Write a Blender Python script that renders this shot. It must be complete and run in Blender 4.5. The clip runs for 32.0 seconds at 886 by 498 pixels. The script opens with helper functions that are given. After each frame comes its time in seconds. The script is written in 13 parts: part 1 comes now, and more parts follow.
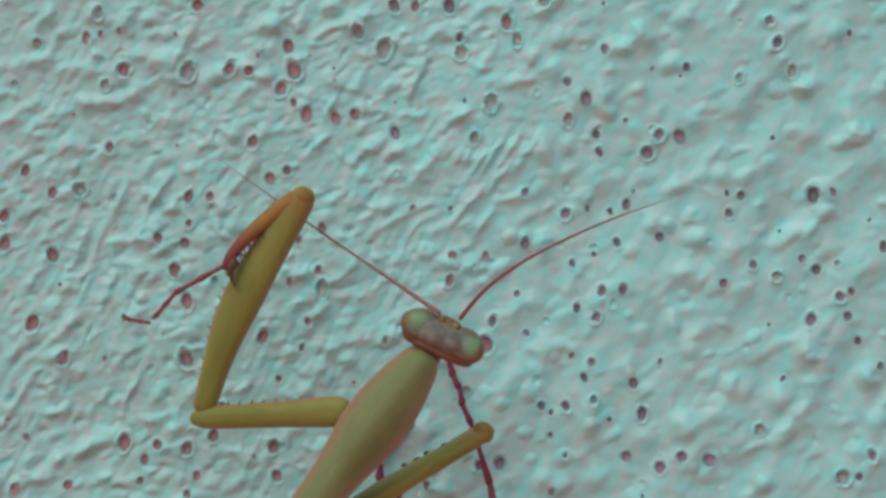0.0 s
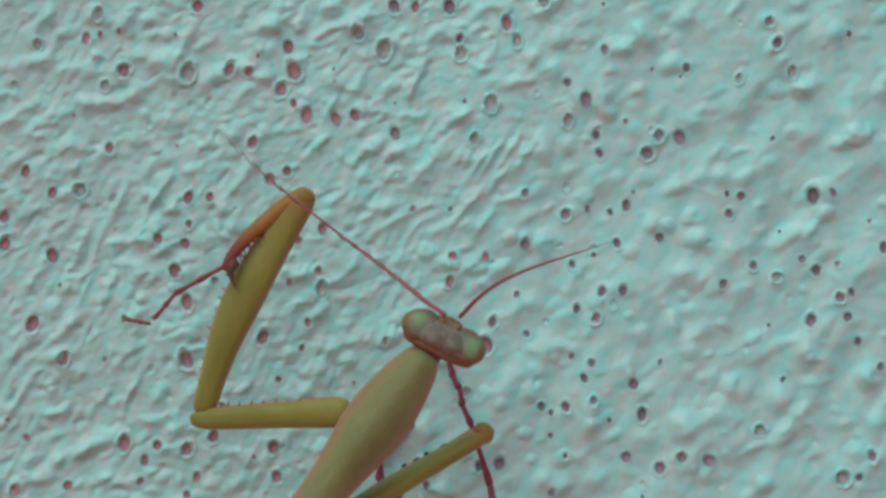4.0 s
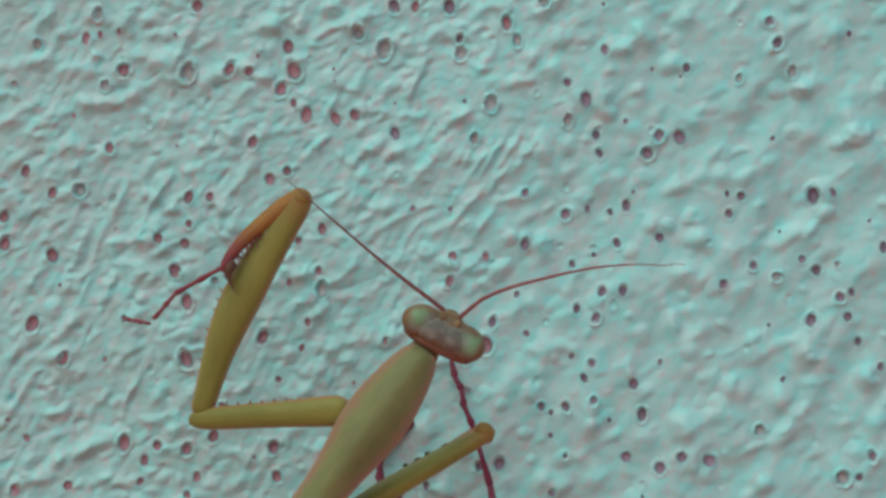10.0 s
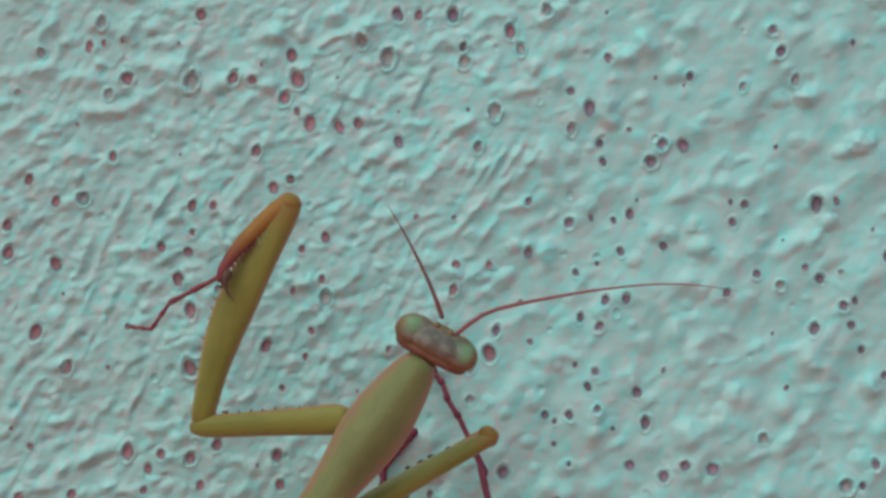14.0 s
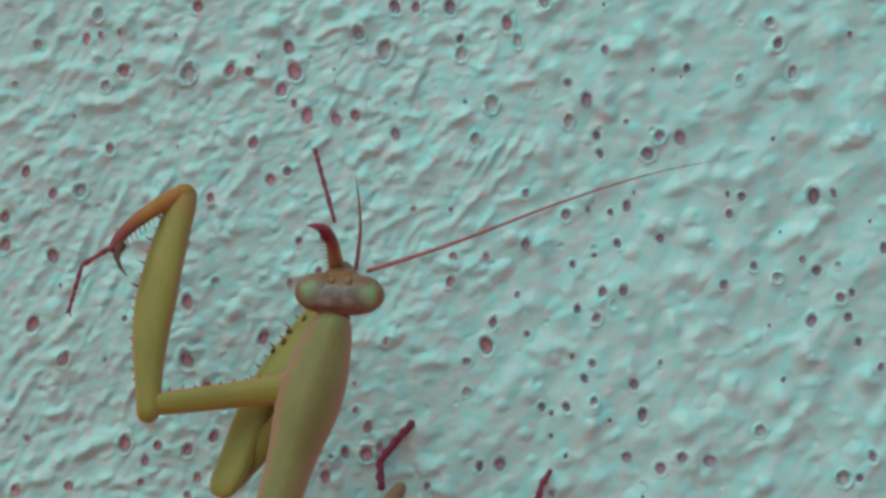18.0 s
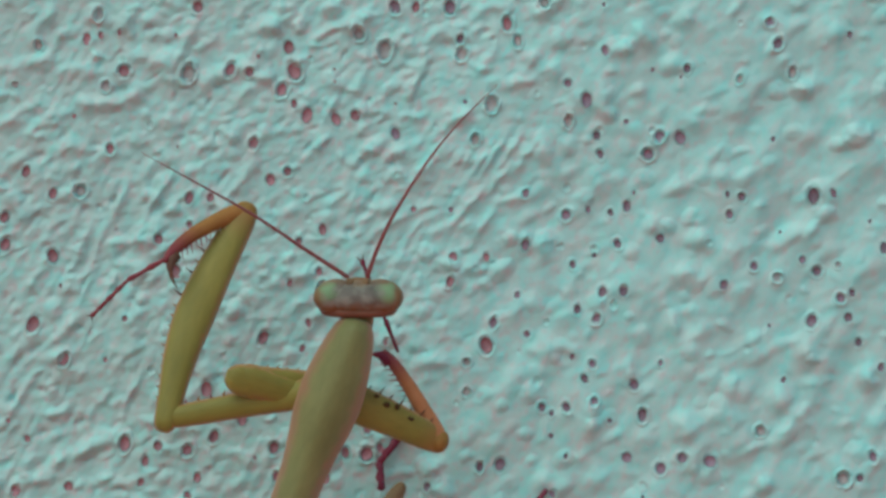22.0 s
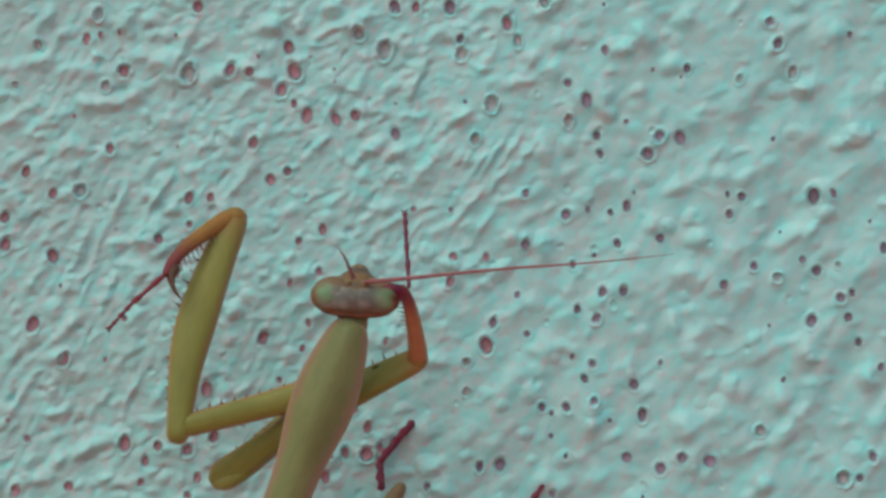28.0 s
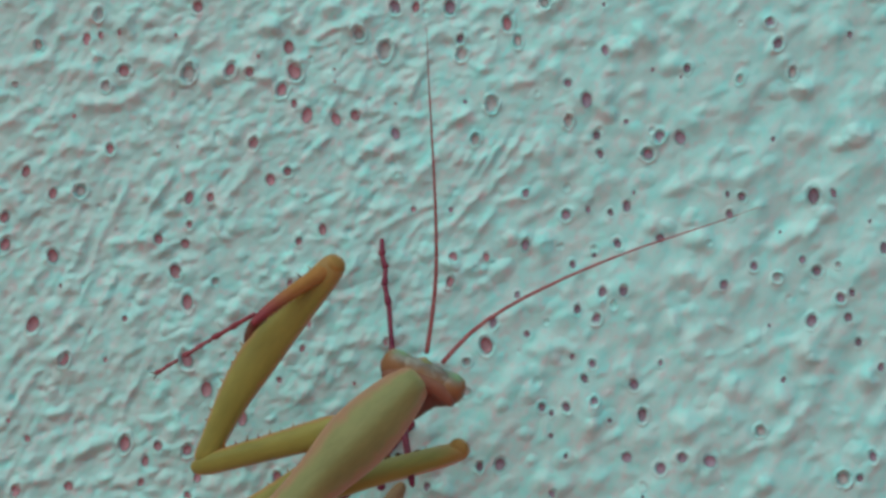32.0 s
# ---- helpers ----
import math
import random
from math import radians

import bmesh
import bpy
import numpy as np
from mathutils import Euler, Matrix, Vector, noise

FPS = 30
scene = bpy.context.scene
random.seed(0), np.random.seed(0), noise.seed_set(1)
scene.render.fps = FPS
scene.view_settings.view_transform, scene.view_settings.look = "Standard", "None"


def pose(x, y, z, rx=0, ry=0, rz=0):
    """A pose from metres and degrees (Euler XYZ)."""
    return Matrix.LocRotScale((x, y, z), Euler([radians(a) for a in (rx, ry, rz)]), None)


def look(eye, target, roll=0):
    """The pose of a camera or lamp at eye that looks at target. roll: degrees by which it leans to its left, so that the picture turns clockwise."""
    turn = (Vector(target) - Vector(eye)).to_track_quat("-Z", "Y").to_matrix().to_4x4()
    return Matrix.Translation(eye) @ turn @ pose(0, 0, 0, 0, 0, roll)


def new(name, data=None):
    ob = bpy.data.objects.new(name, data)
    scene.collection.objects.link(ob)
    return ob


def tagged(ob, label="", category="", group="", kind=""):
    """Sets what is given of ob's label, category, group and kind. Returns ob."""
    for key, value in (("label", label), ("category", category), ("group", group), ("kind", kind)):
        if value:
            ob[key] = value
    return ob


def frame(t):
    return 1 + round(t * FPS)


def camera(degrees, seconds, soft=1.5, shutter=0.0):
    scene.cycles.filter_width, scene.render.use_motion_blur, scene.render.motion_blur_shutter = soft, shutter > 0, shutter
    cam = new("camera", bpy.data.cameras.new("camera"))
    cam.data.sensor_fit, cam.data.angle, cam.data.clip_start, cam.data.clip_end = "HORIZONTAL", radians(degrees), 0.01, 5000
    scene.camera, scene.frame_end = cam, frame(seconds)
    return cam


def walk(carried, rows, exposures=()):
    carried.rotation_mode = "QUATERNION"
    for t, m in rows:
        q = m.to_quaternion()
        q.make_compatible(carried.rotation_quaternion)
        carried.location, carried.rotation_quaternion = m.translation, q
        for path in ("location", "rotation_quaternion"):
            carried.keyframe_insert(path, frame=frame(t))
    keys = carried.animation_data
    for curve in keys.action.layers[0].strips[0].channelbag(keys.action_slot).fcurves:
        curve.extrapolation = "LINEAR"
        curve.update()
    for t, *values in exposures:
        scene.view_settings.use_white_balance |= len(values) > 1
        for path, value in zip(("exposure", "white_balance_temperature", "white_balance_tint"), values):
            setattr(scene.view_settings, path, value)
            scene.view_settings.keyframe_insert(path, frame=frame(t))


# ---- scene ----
MM = 0.001
cam = camera(24, 32.0, soft=3.2)


def from_front(dx, dz):
    """The camera before the wall, shifted by a trembling grip, in millimetres."""
    return Matrix.Translation((dx * MM, -161.18 * MM, dz * MM)) @ pose(0, 0, 0, 90, 0, 0)


walk(cam, [(0.0, from_front(0, -.05)), (1.0, from_front(0, 0)), (3.5, from_front(0, 0)), (5.5, from_front(0, 0)), (12.5, from_front(0, 0)),
           (13.0, from_front(-.12, .10)), (13.5, from_front(-.93, .60)), (14.0, from_front(-.27, .66)), (14.5, from_front(-.71, .79)),
           (15.5, from_front(-.30, .40)), (16.5, from_front(-.04, .04)), (25.0, from_front(-.04, .04)), (32.0, from_front(-.04, .04))],
     exposures=[(0.0, -0.12, 6500, -25), (32.0, -0.12, 6500, -25)])

# ---- daylight in open shade ----
world = bpy.data.worlds.new("sky")
scene.world = world
world.use_nodes = True
wn = world.node_tree.nodes
sky = wn.new("ShaderNodeTexSky")
sky.sky_type, sky.sun_disc = "NISHITA", False
sky.sun_elevation, sky.sun_rotation = radians(66), radians(234)
sky.dust_density = 2.0
wn["Background"].inputs[1].default_value = 0.15
world.node_tree.links.new(sky.outputs[0], wn["Background"].inputs[0])

sun = new("sun", bpy.data.lights.new("sun", "SUN"))
sun.data.energy, sun.data.angle, sun.data.color = 1.3, radians(62), (1.0, 0.97, 0.92)
sun.matrix_world = look((-0.34, -0.85, 0.95), (0, 0, 0))


# ---- materials ----
def material(name, colour, other, size, rough=0.5, bump=0.0, bump_size=None, metal=0.0, spread=0.5, fine=0.0, random_tint=0.0, coat=0.0, squash=(1, 1, 1), gloss=0.5):
    """Two-scale noise between two colours, with fine relief; sizes in millimetres."""
    m = bpy.data.materials.new(name)
    m.use_nodes = True
    n, l = m.node_tree.nodes, m.node_tree.links
    b = n["Principled BSDF"]
    co = n.new("ShaderNodeTexCoord")
    mp = n.new("ShaderNodeMapping")
    mp.inputs["Scale"].default_value = squash
    l.new(co.outputs["Object"], mp.inputs[0])
    a = n.new("ShaderNodeTexNoise")
    a.inputs["Scale"].default_value, a.inputs["Detail"].default_value = 1 / (size * MM), 5
    l.new(mp.outputs[0], a.inputs[0])
    r = n.new("ShaderNodeValToRGB")
    r.color_ramp.elements[0].position, r.color_ramp.elements[1].position = 0.5 - spread / 2, 0.5 + spread / 2
    r.color_ramp.elements[0].color, r.color_ramp.elements[1].color = (*colour, 1), (*other, 1)
    l.new(a.outputs[0], r.inputs[0])
    out = r.outputs[0]
    f = n.new("ShaderNodeTexNoise")
    f.inputs["Scale"].default_value, f.inputs["Detail"].default_value = 7 / (size * MM), 3
    l.new(mp.outputs[0], f.inputs[0])
    if fine:
        h = n.new("ShaderNodeHueSaturation")
        mr = n.new("ShaderNodeMapRange")
        mr.inputs[3].default_value, mr.inputs[4].default_value = 1 - fine, 1 + fine
        l.new(f.outputs[0], mr.inputs[0]); l.new(mr.outputs[0], h.inputs["Value"]); l.new(out, h.inputs["Color"])
        out = h.outputs[0]
    if random_tint:
        oi = n.new("ShaderNodeObjectInfo")
        h = n.new("ShaderNodeHueSaturation")
        mr = n.new("ShaderNodeMapRange")
        mr.inputs[3].default_value, mr.inputs[4].default_value = 1 - random_tint, 1 + random_tint
        l.new(oi.outputs["Random"], mr.inputs[0]); l.new(mr.outputs[0], h.inputs["Value"]); l.new(out, h.inputs["Color"])
        out = h.outputs[0]
    l.new(out, b.inputs["Base Color"])
    b.inputs["Roughness"].default_value, b.inputs["Metallic"].default_value = rough, metal
    b.inputs["Coat Weight"].default_value = coat
    b.inputs["Specular IOR Level"].default_value = gloss
    if bump:
        g = n.new("ShaderNodeTexNoise")
        g.inputs["Scale"].default_value, g.inputs["Detail"].default_value = 1 / ((bump_size or size / 4) * MM), 4
        l.new(mp.outputs[0], g.inputs[0])
        bp = n.new("ShaderNodeBump")
        bp.inputs["Strength"].default_value, bp.inputs["Distance"].default_value = 1.0, bump * MM
        l.new(g.outputs[0], bp.inputs["Height"]); l.new(bp.outputs[0], b.inputs["Normal"])
    return m


def margined(m, edge, both, low, high):
    """Browns a cuticle towards one or both side margins, along the seams of the plates."""
    n, l = m.node_tree.nodes, m.node_tree.links
    n["Principled BSDF"].inputs["Sheen Weight"].default_value = 0.35
    n["Principled BSDF"].inputs["Sheen Tint"].default_value = (1.0, 0.72, 0.58, 1)
    base = n["Principled BSDF"].inputs["Base Color"]
    source = base.links[0].from_socket
    uv = n.new("ShaderNodeUVMap")
    sep = n.new("ShaderNodeSeparateXYZ")
    l.new(uv.outputs[0], sep.inputs[0])
    turn = n.new("ShaderNodeMath")
    turn.operation = "MULTIPLY"
    turn.inputs[1].default_value = 2 * math.pi
    l.new(sep.outputs[1], turn.inputs[0])
    cos = n.new("ShaderNodeMath")
    cos.operation = "COSINE"
    l.new(turn.outputs[0], cos.inputs[0])
    side = cos.outputs[0]
    if both:
        ab = n.new("ShaderNodeMath")
        ab.operation = "ABSOLUTE"
        l.new(side, ab.inputs[0])
        side = ab.outputs[0]
    grain = n.new("ShaderNodeTexNoise")
    grain.inputs["Scale"].default_value = 1 / (0.9 * MM)
    co = n.new("ShaderNodeTexCoord")
    l.new(co.outputs["Object"], grain.inputs[0])
    shift = n.new("ShaderNodeMath")
    shift.operation = "MULTIPLY_ADD"
    shift.inputs[1].default_value = 0.35
    l.new(grain.outputs[0], shift.inputs[0]); l.new(side, shift.inputs[2])
    ramp = n.new("ShaderNodeMapRange")
    ramp.interpolation_type = "SMOOTHSTEP"
    ramp.inputs[1].default_value, ramp.inputs[2].default_value = low + 0.17, high + 0.17
    l.new(shift.outputs[0], ramp.inputs[0])
    mix = n.new("ShaderNodeMix")
    mix.data_type = "RGBA"
    mix.inputs[7].default_value = (*edge, 1)
    l.new(ramp.outputs[0], mix.inputs[0]); l.new(source, mix.inputs[6]); l.new(mix.outputs[2], base)
    return m


def wall_paint():
    """Aqua emulsion, streaked along the brush strokes with pinkish wear; greyer towards one side, less mottled towards
    the other. Sizes in millimetres.
    """
    m = bpy.data.materials.new("aqua_wall_paint")
    m.use_nodes = True
    n, l = m.node_tree.nodes, m.node_tree.links
    b = n["Principled BSDF"]
    b.inputs["Roughness"].default_value = 0.5
    co = n.new("ShaderNodeTexCoord").outputs["Object"]
    turned = n.new("ShaderNodeVectorRotate")
    turned.rotation_type = "Y_AXIS"
    turned.inputs["Angle"].default_value = radians(58)
    l.new(co, turned.inputs["Vector"])

    def stretched(long, short, detail, shift):
        """Noise drawn out along the strokes."""
        mp = n.new("ShaderNodeMapping")
        mp.inputs["Location"].default_value = (shift, shift, shift)
        mp.inputs["Scale"].default_value = (1 / (long * MM), 1 / (short * MM), 1 / (short * MM))
        l.new(turned.outputs[0], mp.inputs[0])
        t = n.new("ShaderNodeTexNoise")
        t.inputs["Scale"].default_value, t.inputs["Detail"].default_value = 1.0, detail
        l.new(mp.outputs[0], t.inputs[0])
        return t.outputs[0]

    def ranged(value, low, high, to_low, to_high, smooth=False):
        r = n.new("ShaderNodeMapRange")
        r.interpolation_type = "SMOOTHSTEP" if smooth else "LINEAR"
        for slot, number in ((1, low), (2, high), (3, to_low), (4, to_high)):
            r.inputs[slot].default_value = number
        l.new(value, r.inputs[0])
        return r.outputs[0]

    def mixed(factor, one, colour):
        x = n.new("ShaderNodeMix")
        x.data_type = "RGBA"
        x.inputs[7].default_value = (*colour, 1)
        l.new(factor, x.inputs[0])
        if isinstance(one, tuple):
            x.inputs[6].default_value = (*one, 1)
        else:
            l.new(one, x.inputs[6])
        return x.outputs[2]

    def times(one, two):
        x = n.new("ShaderNodeMath")
        x.operation = "MULTIPLY"
        l.new(one, x.inputs[0]); l.new(two, x.inputs[1])
        return x.outputs[0]

    across = n.new("ShaderNodeSeparateXYZ")
    l.new(co, across.inputs[0])
    worn = ranged(across.outputs[0], -0.03, 0.04, 1.0, 0.42, True)
    greyed = ranged(across.outputs[0], -0.036, 0.012, 1.0, 0.0, True)
    out = mixed(times(ranged(stretched(1.7, 1.1, 5, 0), 0.30, 0.70, 0, 1), ranged(across.outputs[0], -0.03, 0.045, 1.0, 0.85, True)), (0.305, 0.65, 0.68), (0.53, 0.63, 0.66))
    out = mixed(times(ranged(stretched(0.75, 0.55, 2, 7), 0.51, 0.74, 0, 0.85), worn), out, (0.57, 0.44, 0.505))
    out = mixed(times(ranged(stretched(1.0, 0.7, 2, 19), 0.51, 0.73, 0, 0.7), worn), out, (0.33, 0.74, 0.715))
    out = mixed(ranged(stretched(4.2, 2.4, 4, 31), 0.5, 0.78, 0, 0.6), out, (0.40, 0.525, 0.545))
    out = mixed(times(ranged(stretched(3.0, 1.6, 5, 43), 0.40, 0.70, 0.1, 0.75), greyed), out, (0.40, 0.50, 0.515))
    l.new(out, b.inputs["Base Color"])
    bump = n.new("ShaderNodeBump")
    bump.inputs["Strength"].default_value, bump.inputs["Distance"].default_value = 1.0, 0.03 * MM
    l.new(stretched(0.7, 0.4, 4, 3), bump.inputs["Height"]); l.new(bump.outputs[0], b.inputs["Normal"])
    return m


PAINT = wall_paint()
# Pore floors: grime, with the shade inside the hollows put into the colour.
GRIME_SHADE = material("reddish_grime_and_shade", (0.32, 0.16, 0.205), (0.45, 0.245, 0.30), 0.5, rough=0.8, random_tint=0.2)
PALE_SHADE = material("pale_mauve_pore_shade", (0.38, 0.37, 0.40), (0.50, 0.45, 0.48), 0.4, rough=0.85, random_tint=0.12)
SLATE_SHADE = material("dark_slate_grime_and_shade", (0.20, 0.15, 0.22), (0.36, 0.25, 0.33), 0.5, rough=0.8, random_tint=0.25)
MASONRY = material("grey_masonry", (0.33, 0.31, 0.29), (0.42, 0.4, 0.37), 40, rough=0.9, bump=0.5, fine=0.1)
RED_BOUNCE = material("red_bounce_ground", (0.60, 0.135, 0.11), (0.70, 0.195, 0.15), 180, rough=0.95, bump=4, fine=0.15)
OLIVE = margined(material("olive_cuticle", (0.156, 0.150, 0.056), (0.224, 0.214, 0.087), 2.4, rough=0.54, gloss=0.34, bump=0.035, bump_size=0.4, fine=0.16, spread=.38, squash=(.35, 1, 1)), (0.30, 0.155, 0.095), True, 0.62, 0.97)
def moss(name, both=True):
    return margined(material(name, (0.176, 0.151, 0.027), (0.258, 0.214, 0.047), 2.6, rough=0.52, gloss=0.36, bump=0.03, bump_size=0.4, fine=0.16, spread=.38, squash=(.35, 1, 1)), (0.32, 0.16, 0.06), both, 0.66, 1.0)


MOSS = moss("mustard_olive_cuticle")
AMBER = material("amber_brown_cuticle", (0.235, 0.12, 0.034), (0.3, 0.16, 0.05), 1.2, rough=0.6, gloss=0.22, fine=0.08)
TAN = material("brown_margin_cuticle", (0.20, 0.115, 0.065), (0.26, 0.16, 0.095), 1.2, rough=0.6, gloss=0.22, fine=0.08)
PLUM = material("plum_red_cuticle", (0.13, 0.014, 0.045), (0.2, 0.034, 0.066), 0.8, rough=0.45, gloss=0.22, fine=0.1)
WINE = material("wine_red_cuticle", (0.185, 0.031, 0.058), (0.268, 0.067, 0.09), 0.8, rough=0.45, gloss=0.22, fine=0.1)
DARK = material("dark_brown_cuticle", (0.095, 0.04, 0.03), (0.14, 0.065, 0.045), 0.8, rough=0.4, gloss=0.22, fine=0.1)
def head_cuticle():
    """Mauve crown, a pale green patch on each eye, red-brown towards the rear and down the sides, with shade put into
    the colour lowest down; millimetres in the head's space.
    """
    m = bpy.data.materials.new("mauve_and_green_head_cuticle")
    m.use_nodes = True
    n, l = m.node_tree.nodes, m.node_tree.links
    b = n["Principled BSDF"]
    b.inputs["Roughness"].default_value, b.inputs["Specular IOR Level"].default_value = 0.45, 0.3
    co = n.new("ShaderNodeTexCoord").outputs["Object"]
    grain = n.new("ShaderNodeTexNoise")
    grain.inputs["Scale"].default_value, grain.inputs["Detail"].default_value = 1 / (0.9 * MM), 4
    l.new(co, grain.inputs[0])
    sep = n.new("ShaderNodeSeparateXYZ")
    l.new(co, sep.inputs[0])

    def calc(kind, one, two, three=None):
        x = n.new("ShaderNodeMath")
        x.operation = kind
        for slot, value in enumerate((one, two, three)):
            if isinstance(value, (int, float)):
                x.inputs[slot].default_value = value
            elif value is not None:
                l.new(value, x.inputs[slot])
        return x.outputs[0]

    def eased(value, low, high):
        r = n.new("ShaderNodeMapRange")
        r.interpolation_type = "SMOOTHSTEP"
        r.inputs[1].default_value, r.inputs[2].default_value = low, high
        l.new(value, r.inputs[0])
        return r.outputs[0]

    def blend(factor, one, colour):
        x = n.new("ShaderNodeMix")
        x.data_type = "RGBA"
        x.inputs[7].default_value = (*colour, 1)
        l.new(factor, x.inputs[0])
        if isinstance(one, tuple):
            x.inputs[6].default_value = (*one, 1)
        else:
            l.new(one, x.inputs[6])
        return x.outputs[2]

    spread = calc("SUBTRACT", grain.outputs[0], 0.5)
    x = calc("MULTIPLY", calc("ABSOLUTE", sep.outputs[0], 0), 1000)
    y = calc("MULTIPLY", sep.outputs[1], 1000)
    z = calc("MULTIPLY", sep.outputs[2], 1000)
    off = calc("POWER", calc("ADD", calc("POWER", calc("SUBTRACT", x, 2.3), 2), calc("POWER", calc("ABSOLUTE", calc("MULTIPLY", calc("SUBTRACT", y, 0.6), 0.75), 0), 2)), 0.5)
    off = calc("MULTIPLY_ADD", spread, 1.6, off)
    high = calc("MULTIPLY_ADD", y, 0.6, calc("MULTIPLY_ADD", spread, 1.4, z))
    out = blend(eased(grain.outputs[0], .38, .62), (0.15, 0.125, 0.115), (0.25, 0.225, 0.205))
    out = blend(eased(off, 1.0, 0.2), out, (0.205, 0.30, 0.17))
    out = blend(eased(calc("MULTIPLY_ADD", spread, 0.8, y), 0.75, 1.3), out, (0.215, 0.115, 0.07))
    out = blend(eased(calc("MULTIPLY_ADD", spread, 0.8, x), 2.35, 3.15), out, (0.22, 0.11, 0.052))
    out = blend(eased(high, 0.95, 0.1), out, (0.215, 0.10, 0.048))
    # Darkest towards the wall: shade under the eyes put into the colour.
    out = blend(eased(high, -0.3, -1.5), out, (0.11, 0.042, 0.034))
    l.new(out, b.inputs["Base Color"])
    return m


def graded(m, colour, start, end):
    """Passes a limb's cuticle over to another colour along its length, in millimetres from its joint."""
    n, l = m.node_tree.nodes, m.node_tree.links
    base = n["Principled BSDF"].inputs["Base Color"]
    source = base.links[0].from_socket
    co = n.new("ShaderNodeTexCoord")
    sep = n.new("ShaderNodeSeparateXYZ")
    l.new(co.outputs["Object"], sep.inputs[0])
    ramp = n.new("ShaderNodeMapRange")
    ramp.interpolation_type = "SMOOTHSTEP"
    ramp.inputs[1].default_value, ramp.inputs[2].default_value = start * MM, end * MM
    l.new(sep.outputs[0], ramp.inputs[0])
    mix = n.new("ShaderNodeMix")
    mix.data_type = "RGBA"
    mix.inputs[7].default_value = (*colour, 1)
    l.new(ramp.outputs[0], mix.inputs[0]); l.new(source, mix.inputs[6]); l.new(mix.outputs[2], base)
    return m


HEAD = head_cuticle()
RUST = material("rusty_orange_cuticle", (0.25, 0.095, 0.028), (0.33, 0.14, 0.045), 1.2, rough=0.6, gloss=0.22, fine=0.12)
SHIN = graded(material("rusty_orange_shin_cuticle", (0.27, 0.115, 0.03), (0.35, 0.155, 0.05), 1.2, rough=0.6, gloss=0.22, fine=0.12), (0.21, 0.04, 0.055), 3.4, 7.6)
FEMUR = graded(moss("mustard_olive_femur_cuticle"), (0.27, 0.14, 0.042), 14.8, 18.4)
PLAIN_FEMUR = graded(moss("plainer_olive_femur_cuticle", False), (0.27, 0.14, 0.042), 15.5, 18.4)
SALMON = graded(material("salmon_orange_cuticle", (0.37, 0.14, 0.065), (0.46, 0.19, 0.095), 1.2, rough=0.55, gloss=0.25, fine=0.12), (0.2, 0.038, 0.055), 4.6, 7.6)
FEELER = material("dusky_pink_cuticle", (0.26, 0.08, 0.105), (0.345, 0.135, 0.15), 0.8, rough=0.5, gloss=0.22, fine=0.1)
SPOT = material("brown_spot_cuticle", (0.055, 0.03, 0.012), (0.10, 0.055, 0.02), 0.6, rough=0.55, gloss=0.22)
RUSSET = material("russet_brown_cuticle", (0.165, 0.065, 0.048), (0.23, 0.10, 0.07), 0.9, rough=0.5, gloss=0.22, fine=0.12)
THORN = material("pale_thorn", (0.30, 0.22, 0.14), (0.38, 0.3, 0.2), 0.6, rough=0.4)


# ---- mesh helpers ----
def mesh_object(name, bm, mat, parent=None, label="", smooth=True):
    data = bpy.data.meshes.new(name)
    bm.to_mesh(data)
    bm.free()
    for p in data.polygons:
        p.use_smooth = smooth
    data.materials.append(mat)
    ob = new(name, data)
    if parent is not None:
        ob.parent = parent
    if label:
        tagged(ob, label)
    return ob


def part(name, bm, mat, parent, label=""):
    return mesh_object(name, bm, mat, parent, label)


def tube(stations, sides=16, power=2.0, bm=None):
    """A closed, rounded body along x through stations (x, y, z, half width, half thickness), in millimetres."""
    bm = bm or bmesh.new()
    uv = bm.loops.layers.uv.verify()
    rings = []
    for x, y, z, w, t in stations:
        ring = []
        for i in range(sides):
            a = 2 * math.pi * i / sides
            c, s = math.cos(a), math.sin(a)
            cy = math.copysign(abs(c) ** (2 / power), c) * w
            cz = math.copysign(abs(s) ** (2 / power), s) * t
            ring.append(bm.verts.new((x * MM, (y + cy) * MM, (z + cz) * MM)))
        rings.append(ring)
    for n, (a, b) in enumerate(zip(rings, rings[1:])):
        for i in range(sides):
            k = (i + 1) % sides
            f = bm.faces.new((a[i], b[i], b[k], a[k]))
            for loop, (u, v) in zip(f.loops, ((n, i), (n + 1, i), (n + 1, i + 1), (n, i + 1))):
                loop[uv].uv = (u / len(rings), v / sides)
    for f, u in ((bm.faces.new(rings[0]), 0.0), (bm.faces.new(rings[-1][::-1]), 1.0)):
        for loop in f.loops:
            loop[uv].uv = (u, 0.25)
    return bm


def smooth_stations(keys, count):
    """Even stations along a profile of (x, y, z, half width, half thickness), with cosine-rounded ends."""
    keys = np.array(keys, float)
    x0, x1 = keys[0, 0], keys[-1, 0]
    out = []
    for i in range(count + 1):
        u = i / count
        u = 0.5 - 0.5 * math.cos(math.pi * u) if count > 6 else u
        x = x0 + (x1 - x0) * u
        out.append((x, *[float(np.interp(x, keys[:, 0], keys[:, c])) for c in range(1, 5)]))
    for _ in range(2):
        mid = [tuple((a[c] + 2 * b[c] + d[c]) / 4 if c else b[0] for c in range(5)) for a, b, d in zip(out, out[1:], out[2:])]
        out = [out[0], *mid, out[-1]]
    return out


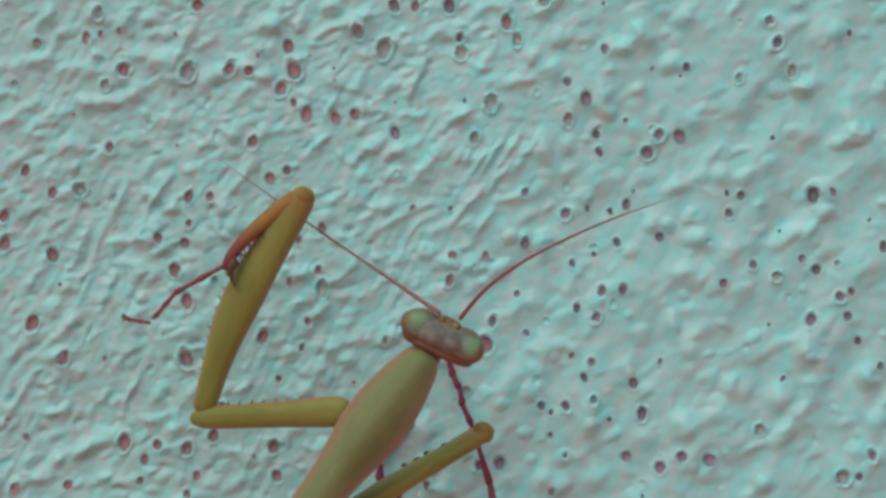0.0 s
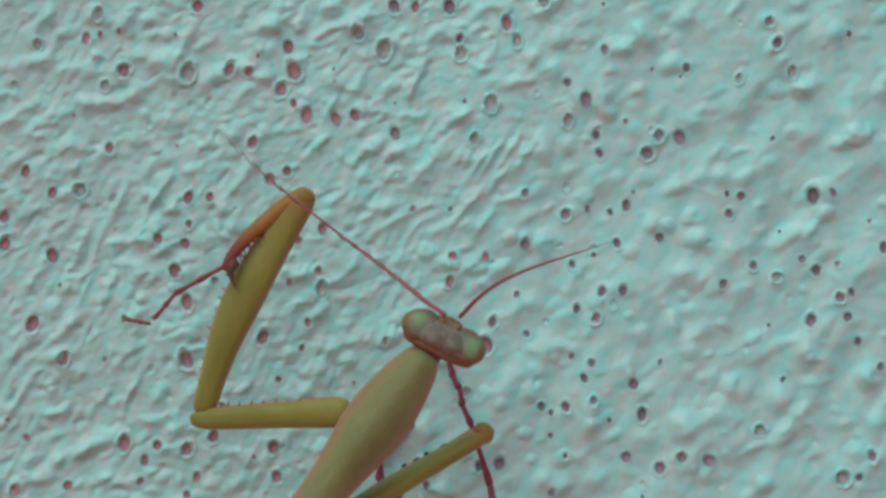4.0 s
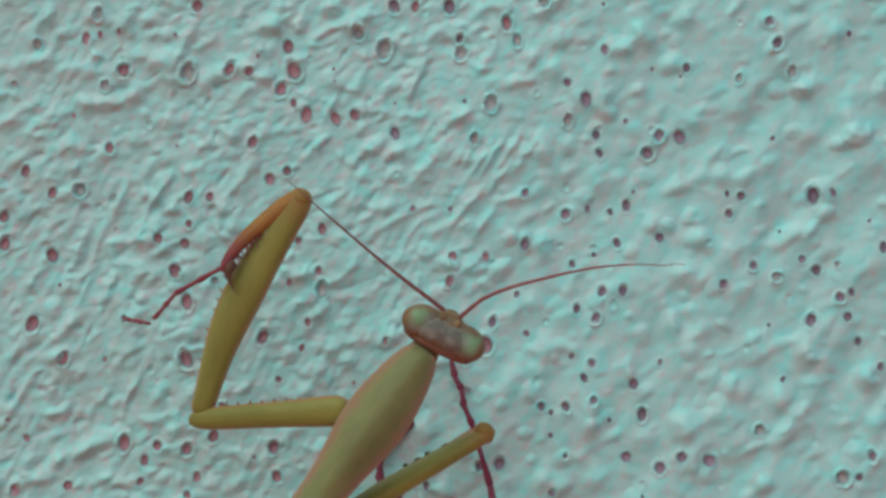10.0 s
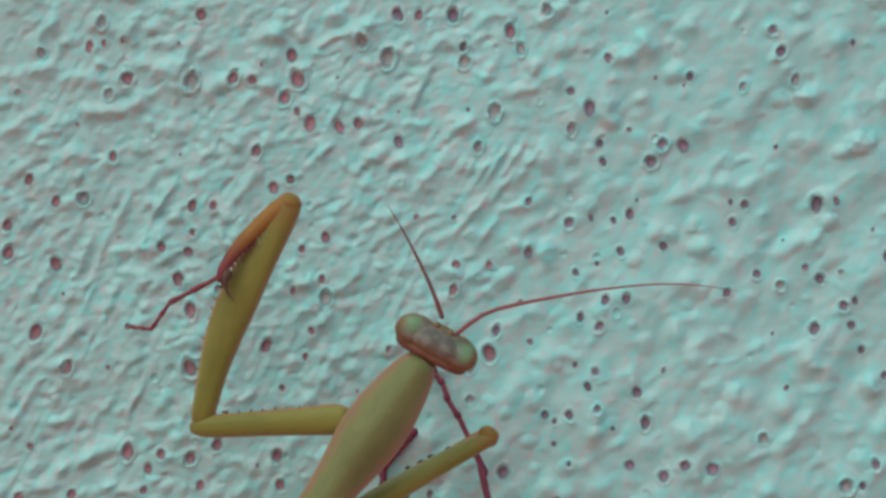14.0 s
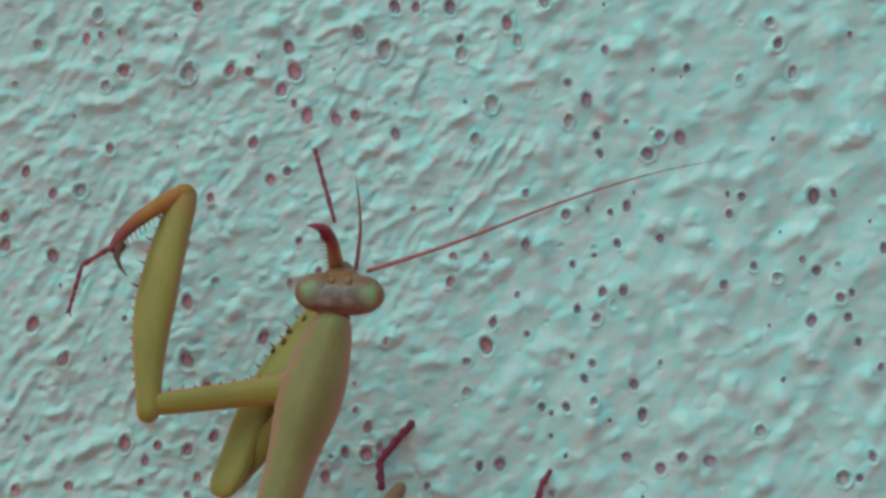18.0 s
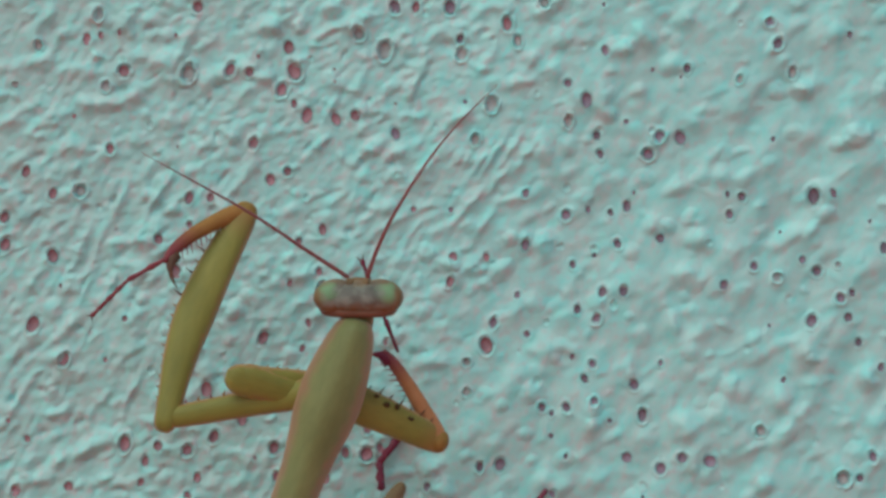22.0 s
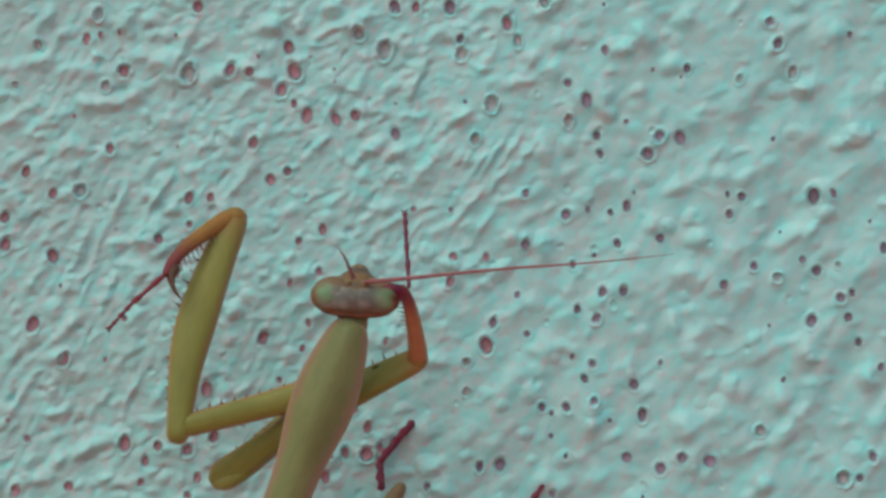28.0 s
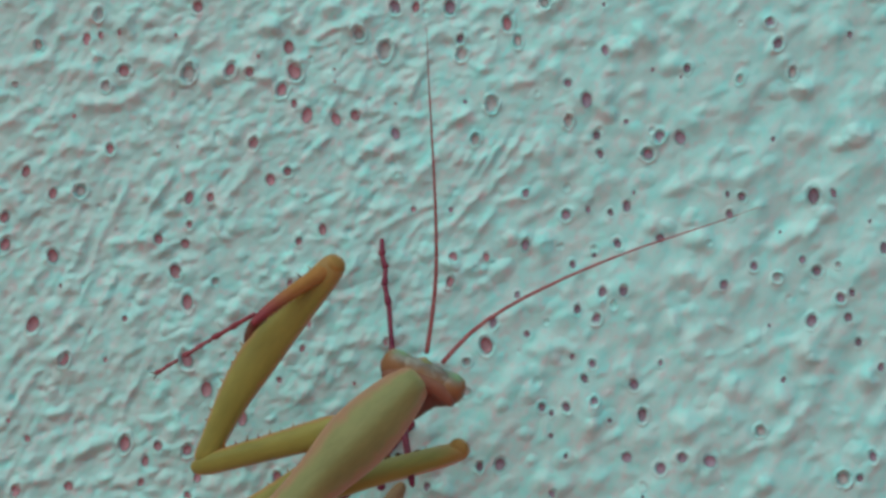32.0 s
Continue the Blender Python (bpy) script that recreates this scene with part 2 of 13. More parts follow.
def blob(rx, ry, rz, at=(0, 0, 0), seg=20, rings=14, pinch=0.0, bm=None):
    """A rounded lump, narrowed along -z by pinch."""
    bm = bm or bmesh.new()
    res = bmesh.ops.create_uvsphere(bm, u_segments=seg, v_segments=rings, radius=1)
    for v in res["verts"]:
        k = 1 - pinch * max(0.0, -v.co.z)
        v.co = Vector(((v.co.x * rx * k + at[0]) * MM, (v.co.y * ry * k + at[1]) * MM, (v.co.z * rz + at[2]) * MM))
    return bm


def thorn(length, radius, bend=0.0):
    return tube([(length * u, 0, bend * u * u, radius * (1 - u) + 0.012, radius * (1 - u) + 0.012) for u in (0, .15, .4, .7, 1)], 6)


# ---- the wall ----
def vnoise(u, v, seed):
    """Smooth lattice noise, about -1 to 1."""
    table = np.random.RandomState(seed).uniform(-1, 1, (256, 256))
    iu, iv = np.floor(u).astype(int), np.floor(v).astype(int)
    fu, fv = u - iu, v - iv
    fu, fv = fu ** 3 * (fu * (fu * 6 - 15) + 10), fv ** 3 * (fv * (fv * 6 - 15) + 10)
    g = lambda i, k: table[i % 256, k % 256]
    return (g(iu, iv) * (1 - fu) + g(iu + 1, iv) * fu) * (1 - fv) + (g(iu, iv + 1) * (1 - fu) + g(iu + 1, iv + 1) * fu) * fv


GROUND = -1.1
xs_fine = np.arange(-41.0, 41.01, 0.085)
zs_fine = np.arange(-26.0, 25.01, 0.085)
far = np.array([46, 55, 80, 160, 400, 1200, 3000.0])
xs = np.concatenate([-far[::-1], xs_fine, far])
zs = np.concatenate([[GROUND * 1000 - 10, -500, -200, -90, -45, -32], zs_fine, [32, 45, 90, 200, 500, 1500.0]])
GX, GZ = np.meshgrid(xs, zs)
HEIGHT = np.zeros_like(GX)
PORES = []
RELIEF = 1.35


def patch(x, z, reach):
    i0, i1 = np.searchsorted(xs, [x - reach, x + reach])
    k0, k1 = np.searchsorted(zs, [z - reach, z + reach])
    return (slice(k0, k1), slice(i0, i1))


def ridge(x, z, half, width, lean, high):
    s = patch(x, z, half + 3 * width)
    a = radians(lean)
    dx, dz = GX[s] - x, GZ[s] - z
    u, v = dx * math.cos(a) + dz * math.sin(a), -dx * math.sin(a) + dz * math.cos(a)
    v = v + 0.08 * vnoise(u / 0.8, v / 0.8, 71)
    bend = vnoise(u / 1.4 + x, v / 1.4 + z, 72)
    HEIGHT[s] += (1.35 if high > 0 else 1.2) * high * (1 + .4 * bend) * np.exp(-(u / (half * .7 + width * .5)) ** 2 - ((v + .12 * bend * width) / (width * 1.3)) ** 2)


def pore(x, z, r, pale_floor=False):
    """With the flag set: a bubble with a paler floor, a mere ring in the paint."""
    PORES.append((x, z, r, pale_floor))


def pores():
    """Air bubbles that broke open in the paint: place on the wall and radius, in millimetres."""
    pore(-18.97, 18.75, 0.44); pore(-26.66, 18.14, 0.44, True); pore(-27.57, 16.26, 0.39); pore(-26.48, 16.56, 0.26); pore(-25.00, 16.78, 0.22)
    pore(-31.33, 15.78, 0.35, True); pore(-20.67, 16.56, 0.17); pore(-24.69, 13.81, 0.52); pore(-19.71, 13.59, 0.57, True); pore(-26.09, 12.59, 0.39, True)
    pore(-16.47, 13.90, 0.48); pore(-14.99, 13.68, 0.39); pore(-14.29, 14.90, 0.17); pore(-11.97, 15.64, 0.48); pore(-11.54, 13.81, 0.61)
    pore(-12.50, 12.37, 0.52); pore(-11.54, 11.27, 0.31); pore(-10.53, 10.36, 0.48); pore(-8.30, 10.09, 0.48); pore(-6.82, 10.36, 0.48)
    pore(-3.71, 8.96, 0.48); pore(-4.54, 15.38, 0.61, True); pore(-3.76, 18.75, 0.48); pore(-2.14, 18.75, 0.39); pore(-6.56, 16.69, 0.48, True)
    pore(-8.43, 13.90, 0.17); pore(-8.35, 12.94, 0.13); pore(-3.71, 11.27, 0.13); pore(-25.78, 7.78, 0.39); pore(-14.68, 8.22, 0.44)
    pore(-12.06, 6.03, 0.39); pore(-13.37, 5.38, 0.44); pore(-32.25, 5.99, 0.39); pore(-30.20, 4.33, 0.39); pore(-28.10, 4.54, 0.52, True)
    pore(-19.62, 3.98, 0.39); pore(-18.00, 4.02, 0.35); pore(-19.62, 1.92, 0.31); pore(-19.97, 0.44, 0.39); pore(-21.98, 0.79, 0.39)
    pore(-9.35, 1.53, 0.39); pore(-2.32, 3.10, 0.26); pore(-33.95, 2.49, 0.39); pore(-33.12, 12.72, 0.26, True); pore(-28.54, 10.31, 0.17)
    pore(-20.58, 7.95, 0.13); pore(-33.91, 0.39, 0.52)
    pore(0.52, 18.75, 0.52); pore(1.31, 16.26, 0.35); pore(1.40, 15.12, 0.48, True); pore(4.94, 17.44, 0.48); pore(5.72, 16.13, 0.39, True)
    pore(7.78, 19.14, 0.44, True); pore(12.41, 18.92, 0.17); pore(12.50, 15.38, 0.35); pore(9.61, 12.85, 0.39); pore(11.06, 11.54, 0.52)
    pore(1.66, 11.41, 0.22); pore(3.71, 11.19, 0.52, True); pore(2.45, 8.48, 0.39, True); pore(9.66, 9.92, 0.39, True); pore(11.84, 8.83, 0.39)
    pore(12.10, 7.39, 0.35); pore(14.12, 9.88, 0.22); pore(16.69, 8.70, 0.48); pore(18.31, 8.65, 0.52); pore(15.82, 7.39, 0.52)
    pore(16.17, 13.90, 0.17); pore(18.83, 13.98, 0.35); pore(18.35, 13.33, 0.13); pore(25.26, 17.57, 0.39); pore(25.83, 15.91, 0.44)
    pore(27.01, 13.68, 0.39, True); pore(31.42, 16.61, 0.26); pore(22.90, 13.15, 0.31, True); pore(25.48, 8.52, 0.22); pore(6.34, 4.33, 0.31)
    pore(9.48, 2.67, 0.44); pore(11.19, 3.06, 0.26); pore(12.94, 2.84, 0.26); pore(14.73, 4.41, 0.17); pore(14.20, 3.36, 0.39)
    pore(16.74, 0.87, 0.39); pore(22.11, 2.71, 0.35); pore(23.03, 4.06, 0.35); pore(21.94, 4.28, 0.22); pore(28.58, 4.15, 0.61)
    pore(30.11, 4.33, 0.31); pore(32.95, 2.19, 0.17); pore(26.05, 1.35, 0.17); pore(13.46, 0.44, 0.35); pore(0.57, 3.06, 0.22)
    pore(6.34, 0.35, 0.39)
    pore(-30.24, -0.48, 0.52); pore(-29.63, -2.80, 0.17); pore(-31.77, -5.77, 0.57); pore(-20.71, -1.70, 0.52); pore(-19.80, -4.06, 0.52)
    pore(-17.65, -2.49, 0.31, True); pore(-24.60, -5.33, 0.26); pore(-29.32, -8.48, 0.48); pore(-26.13, -8.52, 0.22); pore(-19.84, -8.48, 0.61)
    pore(-13.94, -6.82, 0.48); pore(-10.44, -5.68, 0.31); pore(-10.93, -7.65, 0.26); pore(-12.72, -10.09, 0.26)
    pore(-17.04, -12.19, 0.35); pore(-6.90, -10.36, 0.17); pore(-4.46, -7.12, 0.26); pore(-11.89, -2.58, 0.31); pore(-9.61, -1.70, 0.35)
    pore(-9.35, -3.15, 0.52, True); pore(-32.21, -14.64, 0.31); pore(-33.61, -13.24, 0.22); pore(-24.65, -15.03, 0.52)
    pore(-22.07, -15.21, 0.39); pore(-23.07, -16.34, 0.39); pore(-19.80, -15.51, 0.48); pore(-13.11, -15.34, 0.48)
    pore(-14.60, -16.08, 0.17); pore(-12.85, -17.61, 0.44); pore(-19.05, -17.65, 0.35); pore(-23.42, -18.00, 0.31)
    pore(-19.80, -19.05, 0.35); pore(-29.02, -18.31, 0.39); pore(-33.08, -18.66, 0.44); pore(-15.56, -13.07, 0.52)
    pore(-17.74, -14.46, 0.44); pore(-18.31, -10.79, 0.52); pore(-11.19, 0.61, 0.31); pore(-9.13, -17.65, 0.44); pore(-7.60, -15.69, 0.44)
    pore(-5.94, -15.82, 0.57); pore(-4.89, -15.38, 0.35); pore(-5.86, -13.81, 0.39); pore(-6.82, -12.45, 0.26); pore(-8.70, -16.04, 0.22); pore(-1.27, -18.35, 0.31)
    pore(0.52, -2.49, 0.39); pore(0.74, -0.57, 0.39); pore(3.32, -0.57, 0.31); pore(5.72, -3.54, 0.26); pore(3.85, -5.64, 0.39)
    pore(6.47, -6.56, 0.31); pore(12.28, -3.28, 0.39); pore(13.90, -3.15, 0.39); pore(11.67, -0.44, 0.26); pore(10.36, -4.63, 0.35)
    pore(11.84, -5.38, 0.39); pore(10.01, -1.18, 0.31); pore(21.63, -2.71, 0.35); pore(23.99, -1.31, 0.35); pore(25.83, -2.19, 0.39, True)
    pore(27.75, -0.79, 0.31); pore(28.89, -1.66, 0.44); pore(30.50, -1.18, 0.26, True); pore(30.68, -3.76, 0.39); pore(31.55, -3.36, 0.31)
    pore(31.29, -5.24, 0.39); pore(28.45, -5.51, 0.48); pore(32.12, -7.17, 0.35); pore(25.21, -5.90, 0.17); pore(34.00, 0.13, 0.35)
    pore(11.49, -8.83, 0.35); pore(10.88, -9.96, 0.35); pore(9.92, -8.30, 0.22); pore(14.73, -10.44, 0.44); pore(16.78, -8.78, 0.22)
    pore(26.26, -10.09, 0.22); pore(33.82, -9.13, 0.31); pore(7.60, -12.19, 0.35); pore(8.35, -12.67, 0.22); pore(9.48, -12.19, 0.39)
    pore(11.62, -11.76, 0.35); pore(15.38, -12.80, 0.44); pore(12.85, -13.24, 0.22); pore(24.52, -14.03, 0.44, True); pore(8.30, -14.42, 0.22)
    pore(9.44, -15.99, 0.22); pore(14.16, -16.08, 0.44); pore(16.78, -16.91, 0.48); pore(18.44, -16.08, 0.44); pore(20.58, -16.34, 0.52)
    pore(2.80, -16.78, 0.39); pore(4.37, -16.61, 0.52); pore(8.43, -18.83, 0.35); pore(30.90, -17.74, 0.57, True); pore(32.16, -17.65, 0.35)
    pore(33.17, -15.99, 0.39); pore(15.38, -19.14, 0.17); pore(3.32, -7.39, 0.61); pore(1.79, -8.70, 0.35, True); pore(1.79, -11.01, 0.35, True)


def ridges():
    """Lumps and brush ridges of the plaster: place, half length, half width, lean in degrees, height."""
    ridge(-28.1, 13.8, 1.97, 0.52, 0, 0.31); ridge(-26.0, 11.3, 1.97, 0.39, 8, 0.35); ridge(-30.1, 10.3, 1.09, 0.52, 20, 0.26)
    ridge(-21.6, 14.2, 1.22, 0.70, 5, 0.52); ridge(-18.1, 13.2, 1.53, 0.44, 10, 0.22); ridge(-31.6, 9.0, 1.09, 0.44, 25, 0.17)
    ridge(-28.6, 7.8, 1.75, 0.35, 8, 0.22); ridge(-18.5, 7.8, 1.09, 0.35, 10, 0.22); ridge(-20.9, 9.9, 1.31, 0.39, 10, 0.17)
    ridge(-33.4, 9.9, 0.87, 0.44, 40, 0.17); ridge(-31.0, 17.5, 2.62, 0.35, 50, 0.22); ridge(-19.8, 16.2, 2.19, 0.35, 65, 0.31)
    ridge(-29.5, 16.6, 2.19, 0.31, 60, 0.17); ridge(-32.9, 13.6, 1.75, 0.39, 45, 0.17); ridge(-24.2, 18.0, 2.19, 0.35, 60, 0.17)
    ridge(-23.3, 12.3, 1.75, 0.35, 30, 0.17); ridge(-32.5, 7.0, 1.75, 0.35, 20, 0.17); ridge(-22.5, 6.6, 1.75, 0.31, 60, 0.17)
    ridge(-15.3, 14.1, 1.31, 0.52, 10, 0.35); ridge(-8.5, 16.9, 2.19, 0.31, 28, 0.31); ridge(-6.9, 17.3, 0.87, 0.52, 30, 0.31)
    ridge(-1.9, 13.2, 2.19, 0.26, 65, 0.22); ridge(-5.0, 10.4, 1.31, 0.31, 5, 0.26); ridge(-2.8, 10.1, 0.87, 0.31, 40, 0.22)
    ridge(-2.4, 14.0, 1.09, 0.35, 25, 0.22); ridge(-9.8, 7.9, 1.75, 0.35, 45, 0.22); ridge(-3.7, 7.5, 1.75, 0.31, 25, 0.22)
    ridge(-8.5, 11.2, 1.75, 0.22, 60, 0.22); ridge(-5.9, 7.5, 1.31, 0.31, 40, 0.17); ridge(-13.3, 17.5, 2.62, 0.52, 25, 0.26)
    ridge(-15.0, 12.3, 2.62, 0.44, 45, 0.22); ridge(-15.9, 9.2, 2.19, 0.35, 55, 0.17); ridge(-6.3, 13.2, 1.75, 0.31, 65, 0.17)
    ridge(-0.6, 16.6, 1.31, 0.35, 40, 0.22)
    ridge(1.1, 10.1, 1.09, 0.31, 28, 0.31); ridge(5.9, 12.9, 1.75, 0.31, 15, 0.22); ridge(8.6, 13.8, 0.48, 0.57, 5, 0.32)
    ridge(12.3, 11.8, 0.60, 0.85, 5, 0.50); ridge(15.1, 12.3, 0.60, 0.40, 30, 0.28); ridge(15.6, 16.6, 0.72, 0.74, 15, 0.37)
    ridge(14.2, 15.3, 0.36, 0.40, 35, 0.23); ridge(7.9, 7.5, 0.38, 0.91, 30, 0.50); ridge(5.1, 7.5, 2.19, 0.22, 58, 0.26)
    ridge(4.0, 7.5, 2.19, 0.22, 58, 0.26); ridge(6.2, 7.0, 2.62, 0.26, 55, 0.26); ridge(2.9, 6.8, 2.19, 0.22, 58, 0.22)
    ridge(6.8, 14.9, 0.72, 0.40, 5, 0.18); ridge(2.9, 18.4, 1.75, 0.35, 40, 0.17); ridge(9.4, 16.6, 1.44, 0.68, 50, 0.18)
    ridge(3.3, 14.5, 1.75, 0.31, 60, 0.17)
    ridge(23.4, 16.0, 1.44, 1.02, 35, 0.23); ridge(18.6, 18.0, 0.72, 0.85, 20, 0.18); ridge(22.5, 11.0, 1.20, 0.80, 40, 0.23)
    ridge(26.3, 14.5, 0.60, 0.40, 60, 0.28); ridge(27.8, 12.4, 0.96, 0.34, 0, 0.32); ridge(28.2, 8.8, 0.96, 0.80, 40, 0.23)
    ridge(31.3, 9.9, 0.43, 1.02, 20, 0.37); ridge(33.9, 12.1, 0.48, 0.57, 0, 0.28); ridge(29.5, 16.6, 1.44, 1.02, 50, 0.18)
    ridge(19.9, 9.7, 0.96, 0.80, 60, 0.18); ridge(33.0, 7.0, 0.96, 0.91, 40, 0.18)
    ridge(-23.8, 0.7, 1.53, 0.39, 10, 0.39); ridge(-19.4, -1.0, 1.31, 0.39, 5, 0.31); ridge(-21.6, 0.0, 1.09, 0.26, 35, 0.22)
    ridge(-22.5, 3.5, 2.19, 0.22, 65, 0.22); ridge(-21.8, 4.4, 2.62, 0.22, 62, 0.22); ridge(-27.3, -1.7, 3.06, 0.26, 70, 0.22)
    ridge(-28.1, 0.0, 2.62, 0.26, 68, 0.22); ridge(-26.0, -3.5, 2.62, 0.26, 70, 0.17); ridge(-24.9, 4.0, 1.75, 0.22, 65, 0.17)
    ridge(-29.9, 1.8, 1.31, 0.39, 25, 0.17); ridge(-19.8, -6.1, 2.19, 0.35, 25, 0.22); ridge(-28.6, -5.6, 1.75, 0.35, 40, 0.17)
    ridge(-32.9, 3.1, 1.75, 0.44, -60, 0.22); ridge(-31.6, -2.1, 1.75, 0.35, 50, 0.17); ridge(-26.0, 1.8, 1.75, 0.35, 55, 0.17)
    ridge(-29.5, -3.5, 2.19, 0.31, 65, 0.17); ridge(-23.8, -5.2, 1.75, 0.35, 50, 0.17)
    ridge(-10.7, -1.9, 1.09, 0.39, 15, 0.31); ridge(-7.2, -1.3, 1.75, 0.87, 10, 0.26); ridge(-8.0, 4.0, 1.09, 0.35, 30, 0.22)
    ridge(-5.4, 2.9, 1.31, 0.31, 35, 0.26); ridge(-1.0, 3.1, 0.87, 0.31, 15, 0.26); ridge(-7.2, -3.7, 1.75, 0.31, 5, 0.17)
    ridge(-3.7, 2.2, 2.19, 0.26, 30, 0.17); ridge(-1.9, 5.7, 1.75, 0.31, 55, 0.17); ridge(-4.1, -5.6, 1.75, 0.35, 30, 0.17)
    ridge(-11.1, -4.3, 1.75, 0.35, 30, 0.17); ridge(-15.9, 4.9, 1.75, 0.31, 55, 0.22); ridge(-11.5, 3.1, 1.31, 0.35, 20, 0.22)
    ridge(-8.5, -7.8, 1.75, 0.35, 40, 0.17); ridge(-6.3, -6.9, 1.31, 0.35, 45, 0.17)
    ridge(2.0, 3.5, 2.62, 0.26, 50, 0.26); ridge(4.2, 5.3, 2.62, 0.26, 52, 0.26); ridge(3.3, 2.2, 2.62, 0.26, 55, 0.22)
    ridge(5.5, 3.9, 1.31, 0.31, 12, 0.31); ridge(7.7, 0.6, 0.96, 0.45, 25, 0.37); ridge(12.1, 4.9, 0.72, 0.57, 35, 0.23)
    ridge(2.0, -1.3, 1.75, 0.31, 40, 0.22); ridge(5.5, 0.9, 1.31, 0.61, 30, 0.26); ridge(4.2, -1.7, 1.75, 0.31, 40, 0.17)
    ridge(9.9, -2.6, 1.20, 0.68, 30, 0.18); ridge(5.1, -5.2, 1.75, 0.39, 45, 0.17); ridge(9.4, -5.2, 0.96, 0.57, 45, 0.18)
    ridge(15.1, -2.6, 0.96, 0.68, 30, 0.18)
    ridge(21.5, 5.7, 0.72, 0.57, 5, 0.23); ridge(28.2, 1.6, 0.96, 0.80, 5, 0.32); ridge(18.6, -1.9, 0.96, 0.68, 10, 0.32)
    ridge(23.4, -2.6, 1.20, 0.85, 30, 0.23); ridge(29.5, 4.2, 0.84, 0.80, -20, 0.28); ridge(19.1, 1.8, 1.44, 0.68, 50, 0.18)
    ridge(17.6, -5.7, 0.34, 0.91, 10, 0.41); ridge(22.5, -0.4, 1.68, 1.02, 15, 0.18); ridge(26.5, 0.5, 1.44, 0.85, 20, 0.18)
    ridge(33.0, -1.3, 0.96, 0.91, 40, 0.18); ridge(21.2, -5.2, 1.44, 0.80, 45, 0.18); ridge(30.4, -6.5, 1.20, 0.91, 50, 0.18)
    ridge(-27.3, -15.3, 2.40, 0.48, 25, 0.44); ridge(-29.7, -8.3, 1.09, 0.39, 15, 0.35); ridge(-32.5, -10.9, 2.19, 0.26, 60, 0.22)
    ridge(-26.8, -12.2, 1.75, 0.26, 55, 0.22); ridge(-24.0, -10.9, 1.75, 0.22, 65, 0.22); ridge(-24.9, -8.7, 1.31, 0.26, 45, 0.17)
    ridge(-19.8, -8.0, 1.09, 0.39, 30, 0.22); ridge(-31.6, -17.9, 1.75, 0.44, 15, 0.26); ridge(-22.0, -11.3, 1.31, 0.35, 60, 0.17)
    ridge(-25.1, -18.1, 1.75, 0.39, 5, 0.17); ridge(-29.9, -6.9, 2.62, 0.26, 40, 0.17); ridge(-20.3, -13.9, 1.31, 0.35, 40, 0.17)
    ridge(-29.9, -16.6, 1.75, 0.31, 60, 0.17); ridge(-32.9, -7.8, 1.75, 0.31, 50, 0.17); ridge(-15.9, -10.9, 1.75, 0.35, 30, 0.17)
    ridge(-15.5, -17.9, 1.75, 0.35, 30, 0.17); ridge(-10.7, -10.9, 1.31, 0.35, 40, 0.17)
    ridge(7.9, -7.8, 0.38, 0.91, 0, 0.41); ridge(11.6, -13.7, 0.43, 0.91, 0, 0.37); ridge(15.6, -14.8, 0.96, 0.68, 20, 0.28)
    ridge(9.9, -7.8, 0.48, 0.45, 60, 0.18); ridge(6.8, -7.8, 0.36, 0.45, 70, 0.14); ridge(11.6, -17.9, 1.20, 0.57, 45, 0.23)
    ridge(9.0, -18.3, 0.96, 0.51, 45, 0.18); ridge(14.2, -9.6, 0.96, 0.68, 40, 0.18); ridge(-1.0, -8.7, 1.75, 0.44, 10, 0.31)
    ridge(-1.9, -14.4, 2.19, 0.52, 30, 0.17); ridge(5.1, -10.4, 2.19, 0.52, 40, 0.17); ridge(5.1, -17.9, 1.75, 0.44, 40, 0.17)
    ridge(-3.7, -17.4, 1.31, 0.39, 30, 0.17)
    ridge(18.4, -13.7, 1.08, 0.91, 5, 0.50); ridge(26.0, -11.5, 0.72, 0.68, 5, 0.41); ridge(23.0, -15.3, 0.96, 1.02, 25, 0.32)
    ridge(27.4, -13.1, 0.96, 0.68, 65, 0.32); ridge(23.0, -10.9, 0.96, 0.68, 35, 0.28); ridge(19.1, -7.8, 1.44, 0.80, 35, 0.23)
    ridge(28.0, -8.0, 0.84, 0.68, 35, 0.37); ridge(24.7, -17.9, 0.96, 0.68, 0, 0.28); ridge(29.5, -8.7, 1.20, 0.68, 60, 0.23)
    ridge(32.8, -10.2, 0.60, 0.57, 15, 0.28); ridge(24.3, -7.8, 1.44, 0.80, 50, 0.23); ridge(20.8, -12.8, 1.20, 0.57, 50, 0.23)
    ridge(30.4, -16.6, 0.60, 0.68, 30, 0.18); ridge(28.7, -11.3, 1.44, 0.57, 60, 0.18); ridge(19.9, -17.4, 0.96, 0.51, 35, 0.18)
    ridge(32.6, -13.1, 1.20, 0.80, 50, 0.18); ridge(27.8, -17.9, 0.96, 0.68, 30, 0.18)


